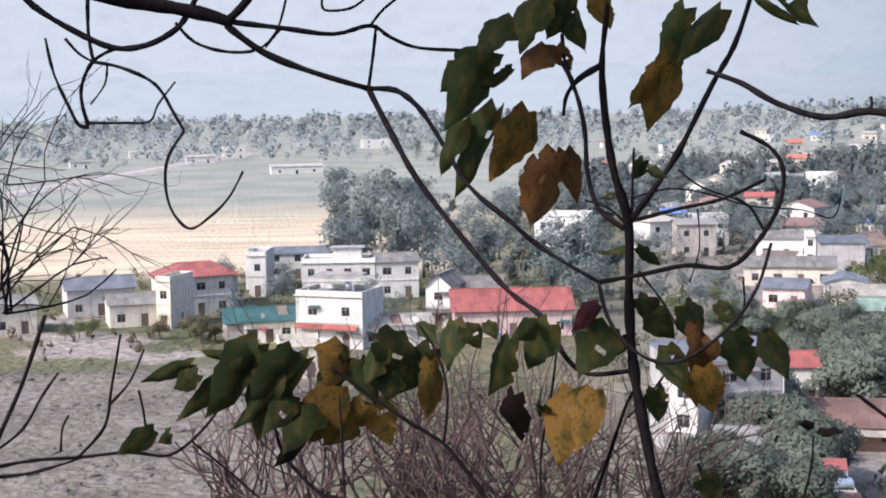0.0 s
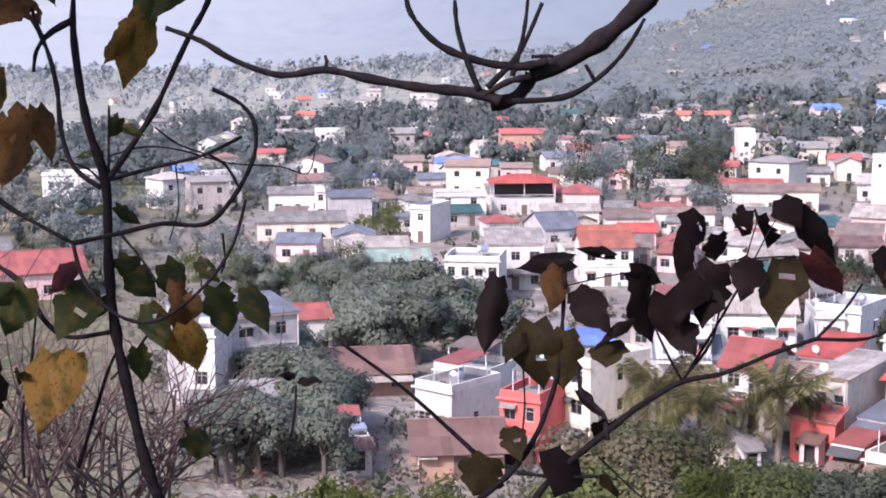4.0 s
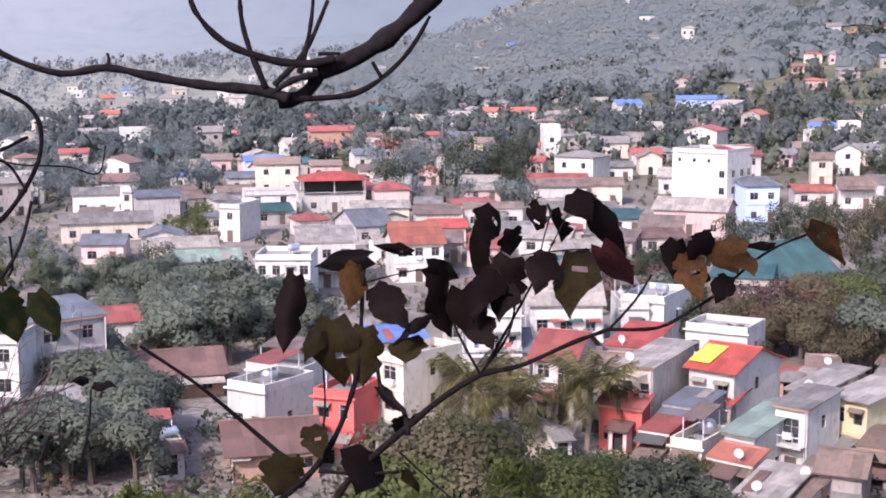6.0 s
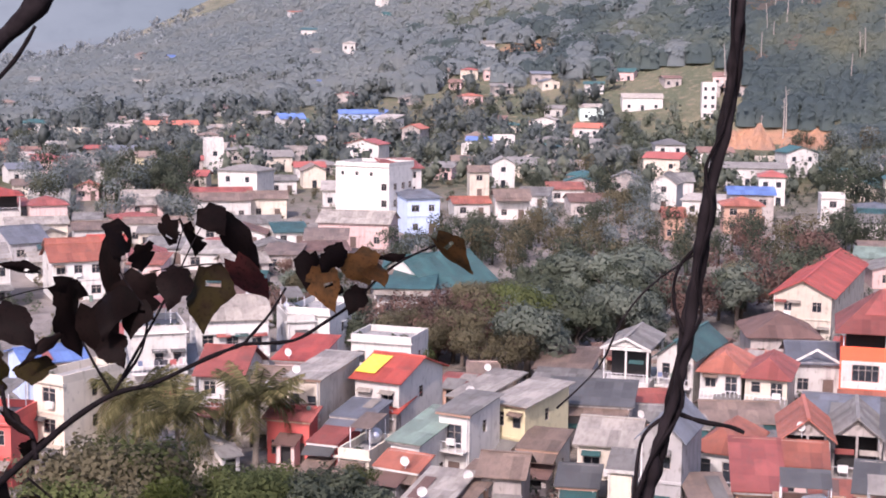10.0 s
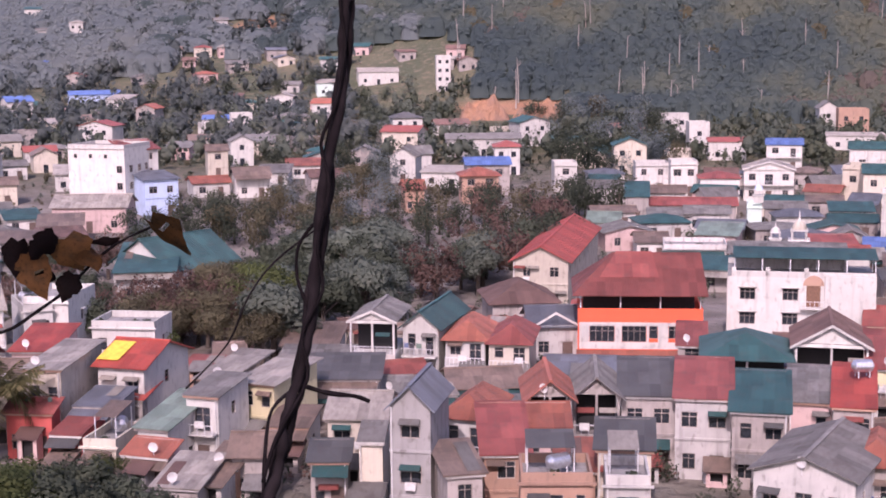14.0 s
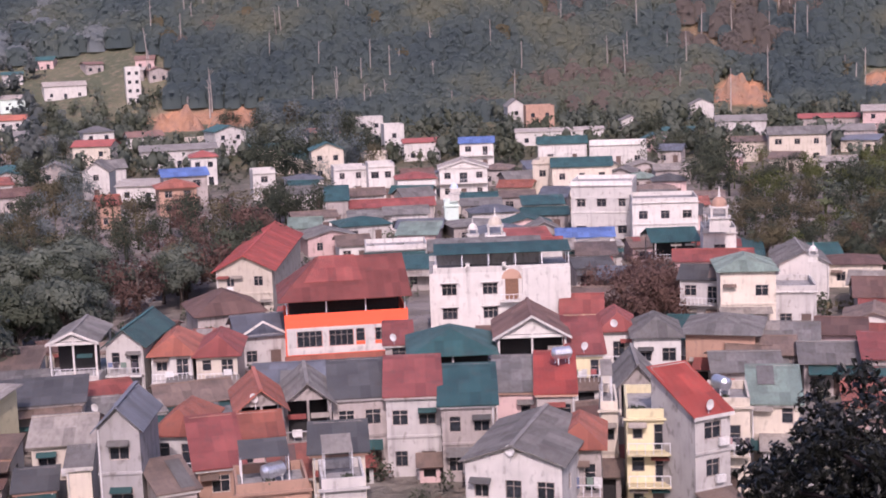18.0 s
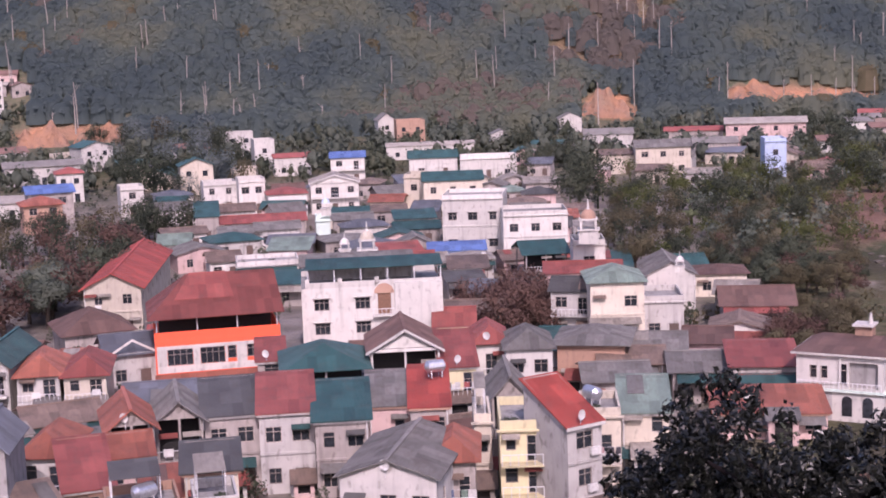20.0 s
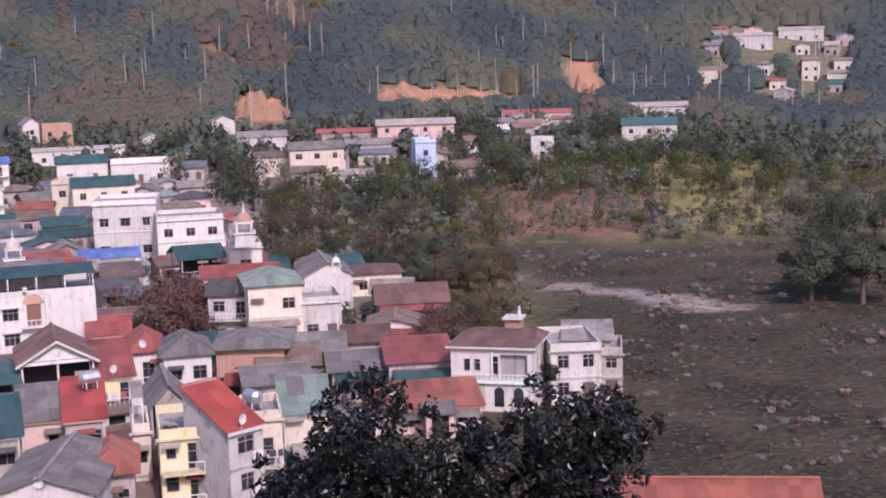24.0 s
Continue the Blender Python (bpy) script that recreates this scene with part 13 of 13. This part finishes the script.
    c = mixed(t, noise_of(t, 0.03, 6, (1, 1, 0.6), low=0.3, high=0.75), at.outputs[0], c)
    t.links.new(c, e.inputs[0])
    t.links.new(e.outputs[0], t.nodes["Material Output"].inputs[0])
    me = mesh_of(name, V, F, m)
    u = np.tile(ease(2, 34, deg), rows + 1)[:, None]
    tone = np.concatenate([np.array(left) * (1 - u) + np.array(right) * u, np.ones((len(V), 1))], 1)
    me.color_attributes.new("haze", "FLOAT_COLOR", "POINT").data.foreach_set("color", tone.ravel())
    tagged(part(name, me), label, "backdrop", kind="structure")


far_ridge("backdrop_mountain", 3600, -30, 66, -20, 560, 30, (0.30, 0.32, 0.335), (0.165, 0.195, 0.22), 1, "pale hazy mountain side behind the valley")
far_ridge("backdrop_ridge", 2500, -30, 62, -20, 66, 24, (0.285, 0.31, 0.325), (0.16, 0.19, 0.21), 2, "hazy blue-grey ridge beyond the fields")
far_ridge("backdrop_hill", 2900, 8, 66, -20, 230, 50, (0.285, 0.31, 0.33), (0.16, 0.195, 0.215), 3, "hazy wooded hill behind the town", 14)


def core_shape():
    """A small closed hull of quads: a ring-built egg."""
    V, F = [], []
    for j in range(5):
        p = math.pi * (0.06 + 0.88 * j / 4)
        for k in range(6):
            q = 2 * math.pi * (k + 0.5 * (j % 2)) / 6
            V.append((math.sin(p) * math.cos(q), math.sin(p) * math.sin(q), math.cos(p)))
    for j in range(4):
        for k in range(6):
            n = (k + 1) % 6
            F.append((j * 6 + k, (j + 1) * 6 + k, (j + 1) * 6 + n, j * 6 + n))
    F += [(0, 1, 2, 5), (2, 3, 4, 5)]
    return np.array(V), np.array(F)


CORE, CORE_FACES = core_shape()


def woods(name, label, seed, count, r0, r1, a0, a1, high, leaves, quads, size, keep=None):
    """Many small crowns over a stretch of land, one object."""
    rng = np.random.default_rng(seed)
    VV, FF, base = [], [], 0
    made = 0
    feet = np.array(FOOT)
    while made < count:
        r = math.sqrt(rng.uniform(r0 * r0, r1 * r1))
        a = math.radians(rng.uniform(a0, a1))
        x, y = r * math.sin(a), r * math.cos(a)
        if keep is not None and not keep(x, y, r, math.degrees(a)):
            count -= 0.2
            continue
        reach = high * 0.5
        if np.any((feet[:, 0] - x) ** 2 + (feet[:, 1] - y) ** 2 < (feet[:, 2] + reach) ** 2):
            count -= 0.2
            continue
        h = high * (0.55 + 0.95 * rng.uniform() ** 1.6)
        z = float(land(x, y))
        cs = [(x + rng.uniform(-0.25, 0.25) * h, y + rng.uniform(-0.25, 0.25) * h, z + h * u) for u in (0.35, 0.55, 0.75)]
        v, f = leaf_cloud(rng, cs, [h * 0.38, h * 0.33, h * 0.24], quads, size * h / high, 0.9)
        if r0 > 350:
            v[:, 3:] = v[:, 3:] * 0.5 + (0, 0, 0.6)
            v[:, 3:] /= np.linalg.norm(v[:, 3:], axis=1)[:, None]
        VV.append(v)
        FF.append(f + base)
        base += len(v)
        # the shaded inside of the crown
        if high < 5 or r0 > 800:
            made += 1
            continue
        c = CORE * (1 + rng.uniform(-0.4, 0.4, (len(CORE), 1))) * np.array([0.18, 0.18, 0.25]) * h
        VV.append(np.concatenate([c + (x, y, z + h * 0.48), CORE], 1))
        FF.append(CORE_FACES + base)
        base += len(CORE)
        made += 1
    ob = part(name, cloud_mesh(name, np.concatenate(VV), np.concatenate(FF), LEAVES[leaves]))
    return tagged(ob, label, "trees", kind="stuff")


def off_field(x, y, r, a):
    return a > 3 + 3 * math.sin(r * 0.02) or r > 930


def off_scar(x, y, r, a):
    # clear of the bare earth, and of a strip towards the camera to keep it in view
    for bx, by, bw, bh in BANKS:
        s = math.hypot(bx, by)
        if abs(x * by - y * bx) / s < bw * 0.6 and -45 < (x * bx + y * by) / s - s < 12:
            return False
    for sx, sy, sr, sk in SCARS:
        s = math.hypot(sx, sy)
        along, across = (x * sx + y * sy) / s - s, abs(x * sy - y * sx) / s
        if sk > 0.9 and across < sr * 1.1 and -32 < along < 3:
            return False
        if across < sr * 0.8 and -sr * 0.7 - 10 * sk < along < sr * 0.7 and (sk > 0.9 or math.sin(x * 3.7) * math.sin(y * 2.9) < 0.1):
            return False
    return True


def small_house(rng, x, y):
    """A low far house with a pitched sheet roof."""
    walls, tops = ("white", "cream", "cream", "pale", "old", "white"), ("grey", "rust", "maroon", "pale", "grey", "brown", "teal", "orange", "pale", "blue")
    fl = 2 if rng.uniform() < 0.3 else 1
    turn = -math.degrees(math.atan2(x, y)) + rng.uniform(-35, 35)
    return far_house(x, y, turn, rng.uniform(6, 11), rng.uniform(6, 9), 3.4 * fl + rng.uniform(0, 0.8), ("gx", "gx", "gy", "hip", "shed")[int(rng.integers(5))] if rng.uniform() < 0.85 else "flat",
                 walls[int(rng.integers(6))], tops[int(rng.integers(10))], fl, 2, rng.uniform(0.9, 1.7), 0.5)


def far_town(count, r0, r1, a0, a1, seed):
    rng = np.random.default_rng(seed)
    made = tries = 0
    while made < count and tries < 4000:
        tries += 1
        r, a = math.sqrt(rng.uniform(r0 * r0, r1 * r1)), math.radians(rng.uniform(a0, a1))
        x, y = r * math.sin(a), r * math.cos(a)
        if min((fx - x) ** 2 + (fy - y) ** 2 - (fr + 9) ** 2 for fx, fy, fr in FOOT) > 0 and off_scar(x, y, r, 0):
            small_house(rng, x, y)
            made += 1


far_town(62, 330, 560, 8, 46, 31)
far_town(62, 560, 1050, 6, 44, 32)
far_town(16, 330, 470, 44, 62, 33)
build_far_houses()
def canopy(seed, step, r0, r1, a0, a1, high, quads, size, kinds, choose, keep):
    """A closed roof of tree crowns over a slope: domes of leaf sprays on a rolling sheet of foliage, one object for each kind of tree."""
    rng = np.random.default_rng(seed)
    rows = []
    for r in np.arange(r0, r1, step):
        n = int(r * math.radians(a1 - a0) / step)
        a = np.radians(a0 + (a1 - a0) * (np.arange(n) + rng.uniform(0, 1, n)) / n)
        rr = r + rng.uniform(-0.5, 0.5, n) * step
        rows.append(np.stack([rr * np.sin(a), rr * np.cos(a)], 1))
    p = np.concatenate(rows)
    deg = np.degrees(np.arctan2(p[:, 0], p[:, 1]))
    feet = np.array(FOOT)
    feet = feet[np.hypot(feet[:, 0], feet[:, 1]) > r0 - 40]
    ok = np.array([keep(x, y, math.hypot(x, y), a) for (x, y), a in zip(p, deg)])
    for fx, fy, fr in feet:
        ok &= np.hypot(p[:, 0] - fx, p[:, 1] - fy) > fr + step * 0.8
        toward = (p[:, 0] * fx + p[:, 1] * fy) / math.hypot(fx, fy) - math.hypot(fx, fy)
        ok &= ~((np.abs(p[:, 0] * fy - p[:, 1] * fx) / math.hypot(fx, fy) < fr) & (toward < 0) & (toward > -30))
    p, deg = p[ok], deg[ok]
    ground = land(p[:, 0], p[:, 1])
    h = high * (0.8 + 0.34 * rng.uniform(size=len(p)) + 0.16 * rough(p[:, 0], p[:, 1], 25))
    kind = choose(rng, p[:, 0], p[:, 1], deg)
    for k, (name, label, leaves) in enumerate(kinds):
        sel = np.nonzero(kind == k)[0]
        if not len(sel):
            continue
        c = np.repeat(np.stack([p[sel, 0], p[sel, 1], ground[sel] + h[sel] * 0.58], 1), quads, 0)
        rad = np.repeat(np.stack([step * rng.uniform(0.7, 1.15, len(sel))] * 2 + [h[sel] * 0.42], 1), quads, 0)
        m = len(c)
        d = rng.normal(size=(m, 3))
        d[:, 2] = np.abs(d[:, 2]) * 1.1 - 0.55
        d /= np.linalg.norm(d, axis=1)[:, None]
        pos = c + d * rad * rng.uniform(0.82, 1.08, (m, 1))
        nm = d + rng.normal(size=(m, 3)) * 0.4 + (0, 0, 0.4)
        nm /= np.linalg.norm(nm, axis=1)[:, None]
        down = -c / np.linalg.norm(c[:, :2], axis=1)[:, None] * (1, 1, 0)
        nm[(nm * (down + (0, 0, 0.3))).sum(1) < 0] *= -1
        ax = np.cross(nm, rng.normal(size=(m, 3)))
        ax /= np.linalg.norm(ax, axis=1)[:, None]
        sd = np.cross(nm, ax)
        L = size * rng.uniform(0.6, 1.3, (m, 1))
        q = np.stack([pos - ax * L * 0.55, pos - sd * L * 0.42, pos + ax * L * 0.55, pos + sd * L * 0.42], 1)
        out = d * 0.32 + down * 0.3 + (0, 0, 0.6)
        out /= np.linalg.norm(out, axis=1)[:, None]
        v = np.concatenate([q, np.repeat(out[:, None, :], 4, 1)], -1).reshape(-1, 6)
        f = np.arange(m * 4).reshape(-1, 4)
        # the leafy mass under the sprays of each crown
        ring = np.array([(math.cos(t), math.sin(t), 0.0) for t in np.arange(8) * math.pi / 4])
        hull = np.concatenate([ring * 0.98 + (0, 0, -1.7), ring * 0.8 + (0, 0, 0.35), ring * 0.35 + (0, 0, 0.82)])
        hf = [(j * 8 + i, j * 8 + (i + 1) % 8, j * 8 + 8 + (i + 1) % 8, j * 8 + 8 + i) for j in range(2) for i in range(8)] + [(16, 17, 18, 19), (16, 19, 20, 23), (20, 21, 22, 23)]
        hv = (c[::quads, None, :] + hull[None] * rad[::quads, None, :] * (0.86, 0.86, 0.84)).reshape(-1, 3)
        hn = hull * 0.2 + (0, 0, 0.8)
        hn = np.tile(hn / np.linalg.norm(hn, axis=1)[:, None], (len(sel), 1))
        hfs = (np.array(hf)[None] + 24 * np.arange(len(sel))[:, None, None]).reshape(-1, 4) + len(v)
        me = cloud_mesh(name, np.concatenate([v, np.concatenate([hv, hn], 1)]), np.concatenate([f, hfs]), LEAVES[leaves])
        tagged(part(name, me), label, "trees", kind="stuff")


def hill_kinds(rng, x, y, deg):
    """Mostly dark green; brown where the slope is dry or half bare, some olive."""
    u = rng.uniform(size=len(x))
    dry = np.zeros(len(x))
    for sx, sy, sr, sk in SCARS:
        if sk < 0.9:
            dry = np.maximum(dry, 1 - ease(0.7, 1.25, np.hypot(x - sx, y - sy) / sr))
    dry = np.maximum(dry, 0.4 * ease(0.4, 0.65, rough(x + 90, y, 70)))
    return np.where(u < dry * 0.85, 1, np.where(u > 0.985, 2, 0))


HILL = [("hillside_woods", "dense dark green woods on the hillside behind the town", "hill"), ("dry_hillside_woods", "dry brown trees on the hillside", "brown"), ("olive_hillside_woods", "dull olive trees scattered over the hillside", "olive")]
SLOPE = [("far_slope_woods", "trees with haze-pale leaves climbing the far end of the hillside", "slope"), ("near_slope_woods", "darker trees where the hillside comes near", "hill")]
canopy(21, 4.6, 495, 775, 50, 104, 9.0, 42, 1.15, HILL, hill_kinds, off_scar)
# painted haze: pale-leaved crowns give way to darker ones as azimuth grows
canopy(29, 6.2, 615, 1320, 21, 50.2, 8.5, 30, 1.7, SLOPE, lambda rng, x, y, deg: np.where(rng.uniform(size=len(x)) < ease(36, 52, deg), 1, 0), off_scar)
woods("foothill_gardens", "mixed garden trees between the last houses and the hill", 34, 1300, 370, 560, 26, 98, 6, "dusty", 56, 0.82, off_scar)
woods("foothill_thickets", "dark green thickets at the foot of the hill", 35, 800, 370, 560, 46, 98, 5, "green", 70, 0.7, off_scar)
woods("valley_woods", "haze-paled trees between the farther houses", 23, 1500, 400, 700, 3, 46, 8, "soft", 60, 1.05, off_field)
woods("plain_woods", "haze-pale rows of trees beyond the fields", 24, 1100, 850, 1700, -22, 30, 10, "mist", 60, 1.5)
woods("horizon_woods", "haze-pale bands of trees along the far edge of the plain", 44, 800, 1300, 2400, -24, 30, 15, "mist", 30, 3.3)
woods("yard_brush", "bushes and rank growth in the back yards", 39, 420, 60, 140, 14, 84, 2.4, "green", 90, 0.26)
woods("yard_weeds", "dry brown brush in the back yards", 40, 420, 60, 140, 10, 84, 1.7, "russet", 60, 0.22)
woods("undergrowth", "low green undergrowth between houses and gardens", 25, 1700, 112, 430, 6, 76, 2.2, "green", 44, 0.4)
woods("dry_undergrowth", "low dry brush and rubbish ground between houses", 36, 900, 100, 430, 6, 80, 1.8, "olive", 40, 0.36)
woods("river_scrub", "low scrub along the river bank", 26, 900, 150, 430, 74, 100, 2.0, "olive", 40, 0.38, lambda x, y, r, a: river(x, y) < 0.25)
woods("river_thickets", "haze-paled green thickets on the plain beyond the river", 37, 520, 240, 460, 76, 102, 4.5, "dusty", 80, 0.55, lambda x, y, r, a: river(x, y) < 0.15 and not (87 < a < 93 and 275 < r < 400))
woods("plain_brush", "yellow-green brush and tall grass beyond the river", 45, 420, 262, 440, 80, 102, 3.0, "bright", 60, 0.45, lambda x, y, r, a: river(x, y) < 0.15 and not (88 < a < 92 and 285 < r < 390))
woods("bed_scrub", "small dry bushes scattered over the stony river bed", 38, 190, 105, 260, 80, 100, 1.1, "russet", 40, 0.24, lambda x, y, r, a: river(x, y) > 0.6)
woods("left_scrub", "low dry scrub along the river bank", 27, 260, 215, 330, -20, 6, 1.8, "olive", 36, 0.4, lambda x, y, r, a: river(x, y) < 0.3)


def bare_trunks(name, label, seed, count, r0, r1, a0, a1):
    """Pale straight trunks of tall trees standing out of the woods, with a few short boughs."""
    rng = np.random.default_rng(seed)
    V, F = [], []
    for _ in range(count):
        r, a = math.sqrt(rng.uniform(r0 * r0, r1 * r1)), math.radians(rng.uniform(a0, a1))
        x, y = r * math.sin(a), r * math.cos(a)
        z, h = float(land(x, y)), rng.uniform(10, 19)
        tube_geo([(x, y, z - 0.5), (x + rng.uniform(-0.5, 0.5), y, z + h * 0.5), (x + rng.uniform(-1, 1), y, z + h)], 0.27, 0.1, 5, V, F, sub=2)
        for k in range(4):
            u = rng.uniform(0.6, 0.95)
            w = rng.uniform(-2.2, 2.2)
            tube_geo([(x, y, z + h * u), (x + w, y + rng.uniform(-1, 1), z + h * u + abs(w) * 0.9)], 0.08, 0.04, 4, V, F, sub=1)
    tagged(part(name, mesh_of(name, V, F, PALEBARK)), label, "trees", kind="stuff")


bare_trunks("pale_trunks", "pale bare trunks of tall trees in the woods", 41, 150, 500, 660, 50, 102)


def boulders(name, label, seed, count, r0, r1, a0, a1, lo, hi):
    """Rounded river stones lying on the bed."""
    rng = np.random.default_rng(seed)
    bm = bmesh.new()
    bmesh.ops.create_icosphere(bm, subdivisions=1, radius=1)
    base = np.array([v.co[:] for v in bm.verts])
    tri = np.array([[v.index for v in f.verts] for f in bm.faces])
    bm.free()
    VV, FF = [], []
    while len(VV) < count:
        r, a = math.sqrt(rng.uniform(r0 * r0, r1 * r1)), math.radians(rng.uniform(a0, a1))
        x, y = r * math.sin(a), r * math.cos(a)
        if river(x, y) < 0.5 or rough(x, y, 11) + rng.uniform(-0.5, 0.5) < 0:
            count -= 0.3
            continue
        s = lo * (hi / lo) ** (rng.uniform() ** 2.2)
        v = base * (1 + rng.uniform(-0.22, 0.22, (len(base), 1))) * s * np.array([rng.uniform(0.8, 1.5), rng.uniform(0.7, 1.2), rng.uniform(0.45, 0.8)])
        t = rng.uniform(0, 6.28)
        v = np.stack([v[:, 0] * math.cos(t) - v[:, 1] * math.sin(t), v[:, 0] * math.sin(t) + v[:, 1] * math.cos(t), v[:, 2]], 1)
        FF.append(tri + len(VV) * len(base))
        VV.append(v + (x, y, float(land(x, y)) + 0.1 * s))
    me = bpy.data.meshes.new(name)
    me.from_pydata(np.concatenate(VV).tolist(), [], np.concatenate(FF).tolist())
    m, t, n = material("river stone", 0.8, 0, 0.25)
    g = t.nodes.new("ShaderNodeNewGeometry")
    c = mixed(t, g.outputs["Random Per Island"], (0.055, 0.046, 0.038), (0.16, 0.145, 0.125))
    t.links.new(mixed(t, noise_of(t, 2.5, 5), c, (0.05, 0.045, 0.035)), n.inputs["Base Color"])
    me.materials.append(m)
    tagged(part(name, me), label, "stones", kind="stuff")


boulders("river_stones", "grey and brown stones strewn over the river bed", 42, 1500, 105, 262, 79, 101, 0.14, 0.9)
boulders("left_river_stones", "pale stones on the river bank", 43, 500, 120, 235, -18, 0, 0.15, 0.7)


def road(x0, y0, x1, y1, wide):
    """A raised pale road across the fields."""
    a, b = Vector((x0, y0, 0)), Vector((x1, y1, 0))
    n = (b - a).cross(Vector((0, 0, 1))).normalized()
    V, F = [], []
    for k in range(41):
        p = a + (b - a) * (k / 40)
        z = float(land(p.x, p.y))
        for off, dz in ((-wide * 1.2, -0.4), (-wide / 2, 1.1), (wide / 2, 1.1), (wide * 1.2, -0.4)):
            V.append((p.x + n.x * off, p.y + n.y * off, z + dz))
    F = [(k * 4 + j, k * 4 + j + 1, k * 4 + j + 5, k * 4 + j + 4) for k in range(40) for j in range(3)]
    tagged(part("road", mesh_of("road", V, F, plain("pale road dust", (0.42, 0.37, 0.33), 0.95, 0, 0.2, 0.2))), "pale raised road across dry fields", "road", kind="structure")


road(-183, 567, -137, 1007, 6)


def earth_bank(x, y, wide, high, seed):
    """A bank cut into the foot of the hill: a steep lumpy face of bare orange earth, falling back to the slope."""
    rng = np.random.default_rng(seed)
    r = math.hypot(x, y)
    out, side = Vector((x / r, y / r, 0)), Vector((y / r, -x / r, 0))
    n, rows = 25, 9
    V = []
    ph = rng.uniform(0, 6.28, 4)
    for i in range(n):
        u = i / (n - 1) * 2 - 1
        k = max(0.0, 1 - abs(u) ** 3) * (0.8 + 0.2 * math.sin(u * 5 + ph[0]) + 0.12 * math.sin(u * 13 + ph[1]))
        for j in range(rows):
            v = j / (rows - 1)
            back = v * high * 0.55 + 0.5 * math.sin(u * 9 + v * 4 + ph[2]) * rng.uniform(0.4, 1.2)
            p = Vector((x, y, 0)) + side * (u * wide / 2) + out * back
            V.append((p.x, p.y, float(land(p.x, p.y)) - 0.5 + (high * k + 0.5) * v))
        p = Vector((x, y, 0)) + side * (u * wide / 2) + out * (high * 0.55 + 9)
        V.append((p.x, p.y, float(land(p.x, p.y)) - 0.6))
    m = rows + 1
    F = [(i * m + j, (i + 1) * m + j, (i + 1) * m + j + 1, i * m + j + 1) for i in range(n - 1) for j in range(m - 1)]
    me = mesh_of("earth_bank", V, F, EARTH)
    tagged(part("earth_bank", me), "cut bank of bare orange earth at the hill foot", "earth bank", kind="structure")


def earth_mat():
    m, t, n = material("bare orange earth", 0.95, 0, 0.1)
    c = mixed(t, noise_of(t, 0.25, 6, (1, 1, 0.5)), (0.336, 0.180, 0.108), (0.240, 0.148, 0.108))
    c = mixed(t, noise_of(t, 0.12, 5, low=0.5, high=0.65), c, (0.240, 0.164, 0.117))
    t.links.new(c, n.inputs["Base Color"])
    bumped(t, n, noise_of(t, 0.8, 6), 0.8, 0.4)
    return m


EARTH = earth_mat()
for k, (bx, by, bw, bh) in enumerate(BANKS):
    earth_bank(bx, by, bw, bh, 60 + k)
